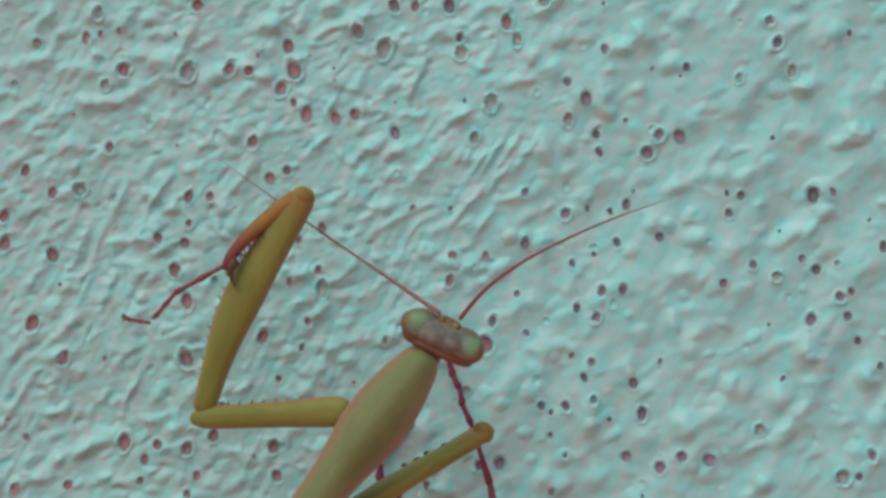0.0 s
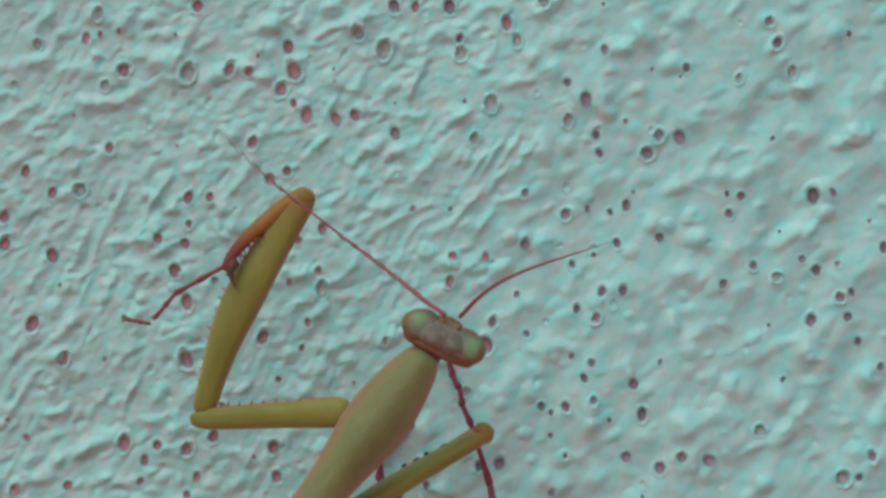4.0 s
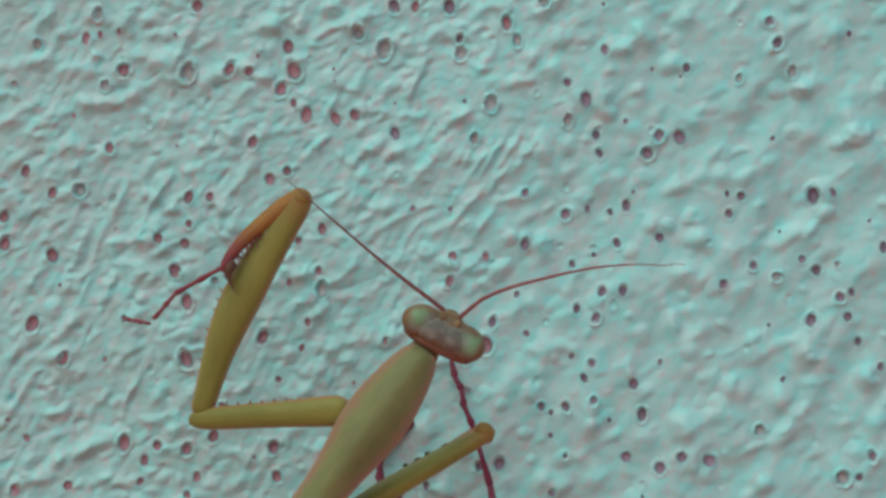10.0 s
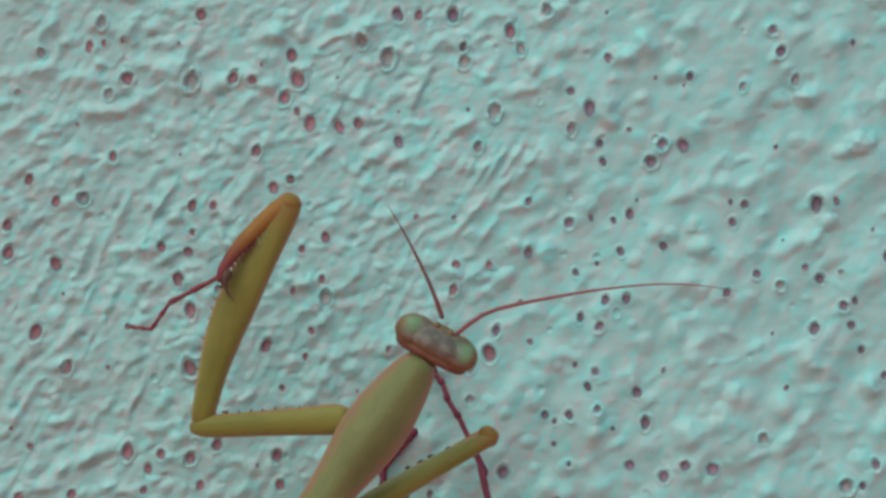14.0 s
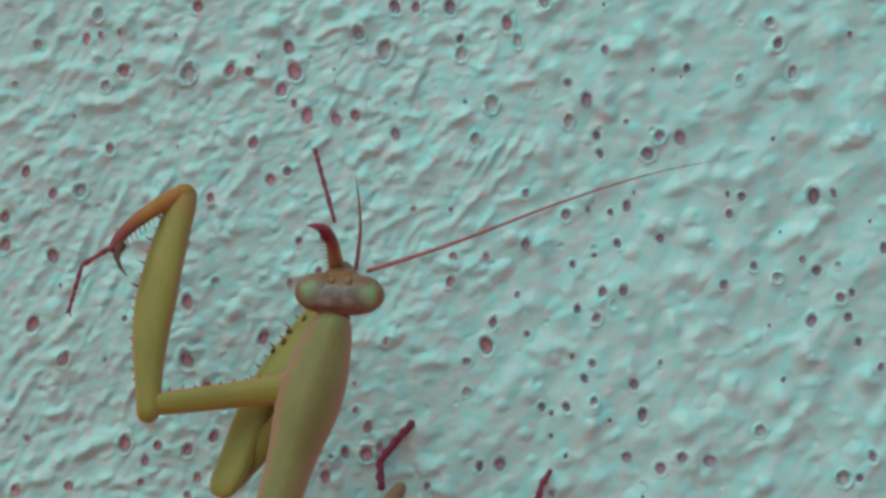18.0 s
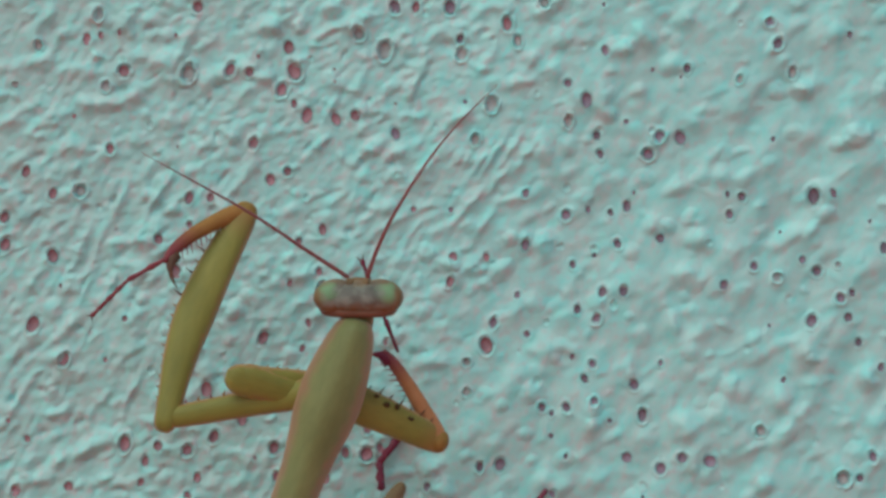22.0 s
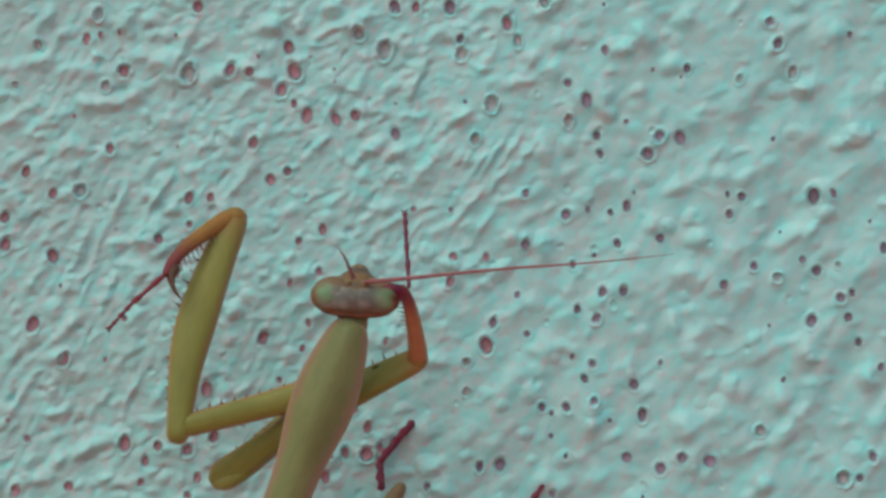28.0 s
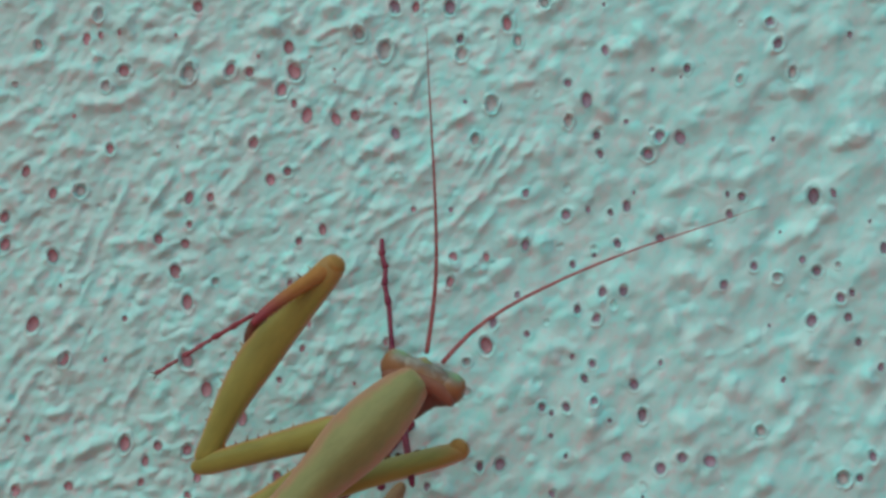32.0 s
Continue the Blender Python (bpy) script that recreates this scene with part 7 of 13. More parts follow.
    walk(limb['midfemur'], [
        (0.0, seg(20.11, -6.50, -0.81, 1.50, -8.00, -2.00)), (1.0, seg(20.11, -6.50, -0.81, 1.50, -8.00, -2.00)),
        (3.0, seg(20.11, -6.50, -0.81, 1.50, -8.00, -2.00)), (6.0, seg(20.11, -6.50, -0.81, 1.50, -8.00, -2.00)),
        (9.0, seg(20.11, -6.50, -0.81, 1.50, -8.00, -2.00)), (11.0, seg(20.11, -6.50, -0.81, 1.50, -8.00, -2.00)),
        (12.5, seg(20.11, -6.50, -0.81, 1.50, -8.00, -2.00)), (13.0, seg(20.00, -6.50, -0.70, 1.50, -8.00, -2.00)),
        (13.5, seg(19.86, -6.50, -0.22, 1.50, -8.00, -2.00)), (14.0, seg(20.04, -6.50, -0.18, 1.50, -8.00, -2.00)),
        (14.5, seg(18.81, -6.50, -0.05, 1.50, -8.00, -2.00)), (15.0, seg(18.97, -6.50, -0.49, 1.50, -8.00, -2.00)),
        (15.5, seg(19.33, -6.50, -1.46, 1.50, -8.00, -2.00)), (16.0, seg(19.69, -6.50, -2.42, 1.50, -8.00, -2.00)),
        (16.5, seg(19.86, -6.50, -2.86, 1.50, -8.00, -2.00)), (17.0, seg(19.86, -6.50, -2.86, 1.50, -8.00, -2.00)),
        (17.5, seg(19.86, -6.50, -2.86, 1.50, -8.00, -2.00)), (18.0, seg(19.44, -6.50, -2.86, 1.50, -8.00, -2.00)),
        (18.5, seg(19.44, -6.50, -2.86, 1.50, -8.00, -2.00)), (18.8, seg(17.76, -6.50, -2.86, 1.50, -8.00, -2.00)),
        (19.0, seg(17.76, -6.50, -2.86, 1.50, -8.00, -2.00)), (19.5, seg(18.60, -6.50, -2.86, 1.50, -8.00, -2.00)),
        (20.0, seg(19.02, -6.50, -2.86, 1.50, -8.00, -2.00)), (20.5, seg(19.02, -6.50, -2.86, 1.50, -8.00, -2.00)),
        (21.0, seg(19.02, -6.50, -2.86, 1.50, -8.00, -2.00)), (22.0, seg(19.02, -6.50, -2.86, 1.50, -8.00, -2.00)),
        (23.0, seg(19.02, -6.50, -2.86, 1.50, -8.00, -2.00)), (24.0, seg(19.02, -6.50, -2.86, 1.50, -8.00, -2.00)),
        (25.3, seg(19.02, -6.50, -2.86, 1.50, -8.00, -2.00)), (26.0, seg(19.02, -6.50, -2.86, 1.50, -8.00, -2.00)),
        (26.8, seg(19.02, -6.50, -2.86, 1.50, -8.00, -2.00)), (27.5, seg(19.02, -6.50, -2.86, 1.50, -8.00, -2.00)),
        (28.0, seg(19.02, -6.50, -2.86, 1.50, -8.00, -2.00)), (28.5, seg(17.34, -6.50, -2.86, 1.50, -8.00, -2.00)),
        (28.8, seg(16.92, -6.50, -2.86, 1.50, -8.00, -2.00)), (29.0, seg(16.50, -6.50, -0.76, 1.50, -8.00, -2.00)),
        (29.3, seg(16.50, -6.50, -0.76, 1.50, -8.00, -2.00)), (29.4, seg(16.50, -6.50, -0.76, 1.50, -8.00, -2.00)),
        (29.5, seg(16.50, -6.50, -0.76, 1.50, -8.00, -2.00)), (29.6, seg(16.50, -6.50, -0.76, 1.50, -8.00, -2.00)),
        (29.8, seg(16.29, -6.50, -0.76, 1.50, -8.00, -2.00)), (30.0, seg(16.08, -6.50, -0.76, 1.50, -8.00, -2.00)),
        (30.3, seg(15.03, -6.50, 3.43, 1.50, -8.00, -2.00)), (30.5, seg(14.19, -6.50, 3.43, 1.50, -8.00, -2.00)),
        (31.0, seg(13.36, -6.50, 5.11, 1.50, -8.00, -2.00)), (32.0, seg(13.36, -6.50, 5.11, 1.50, -8.00, -2.00)),])
    walk(limb['midtibia'], [
        (0.0, shin_seg(18.64, -3.00, 8.78, 20.11, -6.50, -0.81)), (1.0, shin_seg(18.64, -3.00, 8.78, 20.11, -6.50, -0.81)),
        (3.0, shin_seg(18.64, -3.00, 8.78, 20.11, -6.50, -0.81)), (6.0, shin_seg(18.64, -3.00, 8.78, 20.11, -6.50, -0.81)),
        (9.0, shin_seg(18.64, -3.00, 8.78, 20.11, -6.50, -0.81)), (11.0, shin_seg(18.64, -3.00, 8.78, 20.11, -6.50, -0.81)),
        (12.5, shin_seg(18.64, -3.00, 8.78, 20.11, -6.50, -0.81)), (13.0, shin_seg(18.53, -3.00, 8.88, 20.00, -6.50, -0.70)),
        (13.5, shin_seg(17.82, -3.00, 10.32, 19.86, -6.50, -0.22)), (14.0, shin_seg(17.58, -3.00, 11.22, 20.04, -6.50, -0.18)),
        (14.5, shin_seg(15.98, -3.00, 12.64, 18.81, -6.50, -0.05)), (15.0, shin_seg(16.87, -3.00, 11.05, 18.97, -6.50, -0.49)),
        (15.5, shin_seg(18.83, -3.00, 7.55, 19.33, -6.50, -1.46)), (16.0, shin_seg(20.79, -3.00, 4.06, 19.69, -6.50, -2.42)),
        (16.5, shin_seg(21.68, -3.00, 2.47, 19.86, -6.50, -2.86)), (17.0, shin_seg(21.25, -3.00, 2.90, 19.86, -6.50, -2.86)),
        (17.5, shin_seg(20.82, -3.00, 3.33, 19.86, -6.50, -2.86)), (18.0, shin_seg(19.96, -3.00, 3.76, 19.44, -6.50, -2.86)),
        (18.5, shin_seg(20.39, -3.00, 3.76, 19.44, -6.50, -2.86)), (18.8, shin_seg(17.39, -3.00, 5.05, 17.76, -6.50, -2.86)),
        (19.0, shin_seg(17.61, -3.00, 5.05, 17.76, -6.50, -2.86)), (19.5, shin_seg(18.68, -3.00, 4.19, 18.60, -6.50, -2.86)),
        (20.0, shin_seg(19.11, -3.00, 3.33, 19.02, -6.50, -2.86)), (20.5, shin_seg(19.54, -3.00, 2.90, 19.02, -6.50, -2.86)),
        (21.0, shin_seg(19.54, -3.00, 2.90, 19.02, -6.50, -2.86)), (22.0, shin_seg(19.54, -3.00, 2.69, 19.02, -6.50, -2.86)),
        (23.0, shin_seg(19.54, -3.00, 2.47, 19.02, -6.50, -2.86)), (24.0, shin_seg(19.75, -3.00, 2.04, 19.02, -6.50, -2.86)),
        (25.3, shin_seg(19.75, -3.00, 2.04, 19.02, -6.50, -2.86)), (26.0, shin_seg(19.75, -3.00, 2.04, 19.02, -6.50, -2.86)),
        (26.8, shin_seg(19.75, -3.00, 2.04, 19.02, -6.50, -2.86)), (27.5, shin_seg(19.75, -3.00, 2.04, 19.02, -6.50, -2.86)),
        (28.0, shin_seg(19.11, -3.00, 2.90, 19.02, -6.50, -2.86)), (28.5, shin_seg(16.75, -3.00, 6.33, 17.34, -6.50, -2.86)),
        (28.8, shin_seg(15.85, -3.00, 8.05, 16.92, -6.50, -2.86)), (29.0, shin_seg(15.25, -3.00, 9.76, 16.50, -6.50, -0.76)),
        (29.3, shin_seg(15.33, -3.00, 10.62, 16.50, -6.50, -0.76)), (29.4, shin_seg(15.26, -3.00, 10.84, 16.50, -6.50, -0.76)),
        (29.5, shin_seg(15.11, -3.00, 11.26, 16.50, -6.50, -0.76)), (29.6, shin_seg(15.03, -3.00, 11.48, 16.50, -6.50, -0.76)),
        (29.8, shin_seg(14.75, -3.00, 11.69, 16.29, -6.50, -0.76)), (30.0, shin_seg(14.48, -3.00, 11.91, 16.08, -6.50, -0.76)),
        (30.3, shin_seg(13.83, -3.00, 15.77, 15.03, -6.50, 3.43)), (30.5, shin_seg(12.03, -3.00, 17.91, 14.19, -6.50, 3.43)),
        (31.0, shin_seg(11.09, -3.00, 19.41, 13.36, -6.50, 5.11)), (32.0, shin_seg(11.09, -3.00, 19.41, 13.36, -6.50, 5.11)),])
    walk(limb['antenna_l_0'], [
        (0.0, seg(14.78, -8.20, 22.10, 13.97, -7.13, 22.61)), (1.0, seg(14.78, -8.20, 22.10, 14.25, -7.16, 22.44)),
        (2.0, seg(14.87, -8.20, 22.06, 14.31, -7.15, 22.41)), (3.0, seg(15.07, -8.20, 21.98, 14.19, -7.13, 22.49)),
        (6.0, seg(15.28, -8.20, 22.10, 14.40, -9.39, 22.95)), (8.0, seg(15.16, -8.20, 22.39, 14.28, -9.48, 23.12)),
        (9.0, seg(15.07, -8.20, 22.39, 14.35, -9.71, 22.97)), (11.0, seg(15.07, -8.20, 22.39, 14.37, -9.72, 22.97)),
        (12.5, seg(14.95, -8.20, 22.39, 14.35, -9.75, 23.03)), (13.0, seg(14.76, -8.20, 22.62, 14.21, -9.78, 23.26)),
        (13.5, seg(14.54, -8.20, 22.68, 14.34, -9.85, 23.39)), (14.0, seg(14.68, -8.20, 22.52, 14.51, -9.93, 23.10)),
        (14.5, seg(13.58, -8.20, 23.06, 13.49, -10.03, 23.32)), (15.0, seg(12.28, -8.20, 23.66, 12.24, -10.03, 23.92)),
        (15.5, seg(10.99, -8.20, 24.26, 11.00, -10.03, 24.53)), (16.0, seg(9.69, -8.20, 24.86, 9.75, -10.03, 25.14)),
        (16.5, seg(8.40, -8.20, 25.46, 8.50, -10.03, 25.74)), (17.0, seg(8.81, -8.20, 25.34, 8.93, -9.98, 25.79)),
        (17.5, seg(8.69, -8.20, 25.34, 8.89, -9.98, 25.76)), (18.0, seg(8.60, -8.20, 25.46, 8.73, -9.98, 25.89)),
        (18.5, seg(9.23, -8.20, 25.46, 9.36, -9.99, 25.87)), (18.8, seg(8.52, -8.20, 25.46, 8.54, -9.95, 25.99)),
        (19.0, seg(9.02, -8.20, 25.46, 8.97, -9.92, 26.03)), (19.5, seg(8.77, -7.25, 24.20, 8.73, -8.90, 24.93)),
        (20.0, seg(8.64, -7.17, 23.37, 8.61, -8.29, 24.65)), (20.5, seg(7.81, -7.17, 23.24, 8.01, -8.25, 24.53)),
        (21.0, seg(8.37, -7.61, 24.62, 7.98, -8.88, 25.68)), (21.5, seg(8.10, -7.98, 25.25, 7.53, -9.48, 25.91)),
        (22.0, seg(7.98, -8.20, 24.84, 7.17, -9.58, 25.42)), (22.5, seg(7.88, -8.20, 24.80, 7.04, -9.58, 25.34)),
        (23.0, seg(7.77, -8.20, 24.76, 6.91, -9.57, 25.27)), (23.5, seg(7.57, -8.20, 24.76, 6.86, -9.75, 25.09)),
        (24.0, seg(7.36, -8.20, 24.76, 6.80, -9.88, 24.91)), (24.4, seg(7.49, -8.20, 24.69, 6.89, -9.87, 24.80)),
        (24.9, seg(7.65, -8.20, 24.61, 7.01, -9.85, 24.66)), (25.3, seg(7.77, -8.20, 24.55, 7.10, -9.83, 24.56)),
        (25.9, seg(7.66, -8.20, 24.61, 7.15, -9.92, 24.62)), (26.4, seg(7.57, -8.20, 24.65, 7.18, -9.97, 24.67)),
        (26.9, seg(7.47, -8.20, 24.70, 7.22, -10.01, 24.73)), (27.5, seg(7.36, -8.20, 24.76, 7.27, -10.04, 24.79)),
        (28.0, seg(8.40, -8.20, 24.76, 8.43, -10.05, 24.92)), (28.5, seg(9.43, -8.20, 24.51, 9.41, -10.01, 24.86)),
        (28.8, seg(9.64, -8.20, 23.39, 9.66, -9.96, 23.91)), (29.0, seg(10.39, -8.20, 22.44, 10.43, -9.52, 23.56)),
        (29.3, seg(10.87, -7.65, 21.92, 10.94, -9.08, 22.95)), (29.6, seg(11.07, -7.25, 21.28, 11.10, -8.58, 22.41)),
        (30.0, seg(10.73, -6.99, 20.23, 10.93, -7.85, 21.69)), (30.3, seg(11.69, -6.99, 19.60, 12.01, -7.72, 21.11)),
        (30.5, seg(13.07, -6.99, 19.60, 13.33, -8.12, 20.88)), (31.0, seg(13.49, -6.99, 19.06, 13.73, -8.02, 20.42)),
        (31.5, seg(13.63, -6.99, 19.12, 13.87, -7.97, 20.51)), (32.0, seg(13.78, -6.99, 19.18, 14.00, -7.91, 20.61))])
    walk(limb['antenna_l_1'], [
        (0.0, seg(13.97, -7.13, 22.61, 13.16, -6.06, 23.13)), (1.0, seg(14.25, -7.16, 22.44, 13.71, -6.12, 22.77)),
        (2.0, seg(14.31, -7.15, 22.41, 13.74, -6.10, 22.76)), (3.0, seg(14.19, -7.13, 22.49, 13.31, -6.07, 23.01)),
        (6.0, seg(14.40, -9.39, 22.95, 13.53, -10.59, 23.80)), (8.0, seg(14.28, -9.48, 23.12, 13.40, -10.77, 23.86)),
        (9.0, seg(14.35, -9.71, 22.97, 13.65, -11.23, 23.55)), (11.0, seg(14.37, -9.72, 22.97, 13.67, -11.24, 23.55)),
        (12.5, seg(14.35, -9.75, 23.03, 13.76, -11.31, 23.66)), (13.0, seg(14.21, -9.78, 23.26, 13.67, -11.35, 23.89)),
        (13.5, seg(14.34, -9.85, 23.39, 14.14, -11.50, 24.10)), (14.0, seg(14.51, -9.93, 23.10, 14.33, -11.65, 23.68)),
        (14.5, seg(13.49, -10.03, 23.32, 13.40, -11.87, 23.58)), (15.0, seg(12.24, -10.03, 23.92, 12.20, -11.87, 24.19)),
        (15.5, seg(11.00, -10.03, 24.53, 11.00, -11.87, 24.80)), (16.0, seg(9.75, -10.03, 25.14, 9.80, -11.86, 25.41)),
        (16.5, seg(8.50, -10.03, 25.74, 8.61, -11.86, 26.02)), (17.0, seg(8.93, -9.98, 25.79, 9.05, -11.76, 26.23)),
        (17.5, seg(8.89, -9.98, 25.76, 9.08, -11.76, 26.19)), (18.0, seg(8.73, -9.98, 25.89, 8.87, -11.77, 26.32)),
        (18.5, seg(9.36, -9.99, 25.87, 9.50, -11.78, 26.27)), (18.8, seg(8.54, -9.95, 25.99, 8.55, -11.69, 26.51)),
        (19.0, seg(8.97, -9.92, 26.03, 8.91, -11.64, 26.60)), (19.5, seg(8.73, -8.90, 24.93, 8.68, -10.55, 25.65)),
        (20.0, seg(8.61, -8.29, 24.65, 8.57, -9.41, 25.92)), (20.5, seg(8.01, -8.25, 24.53, 8.17, -9.34, 25.83)),
        (21.0, seg(7.98, -8.88, 25.68, 7.57, -10.14, 26.73)), (21.5, seg(7.53, -9.48, 25.91, 6.97, -10.99, 26.58)),
        (22.0, seg(7.17, -9.58, 25.42, 6.37, -10.97, 25.99)), (22.5, seg(7.04, -9.58, 25.34, 6.21, -10.95, 25.88)),
        (23.0, seg(6.91, -9.57, 25.27, 6.06, -10.94, 25.78)), (23.5, seg(6.86, -9.75, 25.09, 6.15, -11.30, 25.42)),
        (24.0, seg(6.80, -9.88, 24.91, 6.24, -11.56, 25.06)), (24.4, seg(6.89, -9.87, 24.80, 6.30, -11.54, 24.90)),
        (24.9, seg(7.01, -9.85, 24.66, 6.38, -11.50, 24.72)), (25.3, seg(7.10, -9.83, 24.56, 6.45, -11.46, 24.56)),
        (25.9, seg(7.15, -9.92, 24.62, 6.64, -11.63, 24.64)), (26.4, seg(7.18, -9.97, 24.67, 6.80, -11.74, 24.70)),
        (26.9, seg(7.22, -10.01, 24.73, 6.97, -11.83, 24.76)), (27.5, seg(7.27, -10.04, 24.79, 7.17, -11.89, 24.83)),
        (28.0, seg(8.43, -10.05, 24.92, 8.45, -11.90, 25.08)), (28.5, seg(9.41, -10.01, 24.86, 9.39, -11.82, 25.20)),
        (28.8, seg(9.66, -9.96, 23.91, 9.68, -11.72, 24.43)), (29.0, seg(10.43, -9.52, 23.56, 10.44, -10.85, 24.67)),
        (29.3, seg(10.94, -9.08, 22.95, 10.99, -10.51, 23.97)), (29.6, seg(11.10, -8.58, 22.41, 11.13, -9.91, 23.54)),
        (30.0, seg(10.93, -7.85, 21.69, 11.12, -8.72, 23.14)), (30.3, seg(12.01, -7.72, 21.11, 12.32, -8.46, 22.62)),
        (30.5, seg(13.33, -8.12, 20.88, 13.59, -9.25, 22.17)), (31.0, seg(13.73, -8.02, 20.42, 13.96, -9.05, 21.78)),
        (31.5, seg(13.87, -7.97, 20.51, 14.09, -8.95, 21.91)), (32.0, seg(14.00, -7.91, 20.61, 14.21, -8.84, 22.03))])
    walk(limb['antenna_l_2'], [
        (0.0, seg(13.16, -6.06, 23.13, 12.34, -5.00, 23.65)), (1.0, seg(13.71, -6.12, 22.77, 13.16, -5.09, 23.12)),
        (2.0, seg(13.74, -6.10, 22.76, 13.16, -5.07, 23.12)), (3.0, seg(13.31, -6.07, 23.01, 12.42, -5.02, 23.53)),
        (6.0, seg(13.53, -10.59, 23.80, 12.65, -11.80, 24.63)), (8.0, seg(13.40, -10.77, 23.86, 12.53, -12.07, 24.59)),
        (9.0, seg(13.65, -11.23, 23.55, 12.95, -12.76, 24.12)), (11.0, seg(13.67, -11.24, 23.55, 12.98, -12.77, 24.12)),
        (12.5, seg(13.76, -11.31, 23.66, 13.17, -12.87, 24.27)), (13.0, seg(13.67, -11.35, 23.89, 13.13, -12.94, 24.52)),
        (13.5, seg(14.14, -11.50, 24.10, 13.90, -13.16, 24.78)), (14.0, seg(14.33, -11.65, 23.68, 14.14, -13.38, 24.24)),
        (14.5, seg(13.40, -11.87, 23.58, 13.31, -13.70, 23.83)), (15.0, seg(12.20, -11.87, 24.19, 12.16, -13.70, 24.45)),
        (15.5, seg(11.00, -11.87, 24.80, 11.01, -13.70, 25.06)), (16.0, seg(9.80, -11.86, 25.41, 9.86, -13.70, 25.68)),
        (16.5, seg(8.61, -11.86, 26.02, 8.71, -13.69, 26.29)), (17.0, seg(9.05, -11.76, 26.23, 9.17, -13.54, 26.66)),
        (17.5, seg(9.08, -11.76, 26.19, 9.25, -13.54, 26.60)), (18.0, seg(8.87, -11.77, 26.32, 9.00, -13.56, 26.73)),
        (18.5, seg(9.50, -11.78, 26.27, 9.63, -13.58, 26.66)), (18.8, seg(8.55, -11.69, 26.51, 8.55, -13.44, 27.02)),
        (19.0, seg(8.91, -11.64, 26.60, 8.84, -13.37, 27.16)), (19.5, seg(8.68, -10.55, 25.65, 8.63, -12.20, 26.36)),
        (20.0, seg(8.57, -9.41, 25.92, 8.51, -10.55, 27.19)), (20.5, seg(8.17, -9.34, 25.83, 8.21, -10.44, 27.12)),
        (21.0, seg(7.57, -10.14, 26.73, 7.10, -11.43, 27.74)), (21.5, seg(6.97, -10.99, 26.58, 6.42, -12.51, 27.22)),
        (22.0, seg(6.37, -10.97, 25.99, 5.58, -12.36, 26.57)), (22.5, seg(6.21, -10.95, 25.88, 5.39, -12.34, 26.41)),
        (23.0, seg(6.06, -10.94, 25.78, 5.20, -12.32, 26.27)), (23.5, seg(6.15, -11.30, 25.42, 5.45, -12.86, 25.74)),
        (24.0, seg(6.24, -11.56, 25.06, 5.70, -13.25, 25.21)), (24.4, seg(6.30, -11.54, 24.90, 5.73, -13.21, 25.01)),
        (24.9, seg(6.38, -11.50, 24.72, 5.77, -13.15, 24.77)), (25.3, seg(6.45, -11.46, 24.56, 5.80, -13.10, 24.56)),
        (25.9, seg(6.64, -11.63, 24.64, 6.14, -13.35, 24.65)), (26.4, seg(6.80, -11.74, 24.70, 6.43, -13.52, 24.72)),
        (26.9, seg(6.97, -11.83, 24.76, 6.72, -13.64, 24.79)), (27.5, seg(7.17, -11.89, 24.83, 7.08, -13.73, 24.87)),
        (28.0, seg(8.45, -11.90, 25.08, 8.48, -13.75, 25.23)), (28.5, seg(9.39, -11.82, 25.20, 9.38, -13.64, 25.54)),
        (28.8, seg(9.68, -11.72, 24.43, 9.69, -13.48, 24.94)), (29.0, seg(10.44, -10.85, 24.67, 10.37, -12.19, 25.77)),
        (29.3, seg(10.99, -10.51, 23.97, 10.98, -11.96, 24.98)), (29.6, seg(11.13, -9.91, 23.54, 11.13, -11.26, 24.66)),
        (30.0, seg(11.12, -8.72, 23.14, 11.23, -9.60, 24.60)), (30.3, seg(12.32, -8.46, 22.62, 12.57, -9.20, 24.14)),
        (30.5, seg(13.59, -9.25, 22.17, 13.83, -10.40, 23.44)), (31.0, seg(13.96, -9.05, 21.78, 14.15, -10.09, 23.14)),
        (31.5, seg(14.09, -8.95, 21.91, 14.26, -9.94, 23.30)), (32.0, seg(14.21, -8.84, 22.03, 14.37, -9.78, 23.46))])
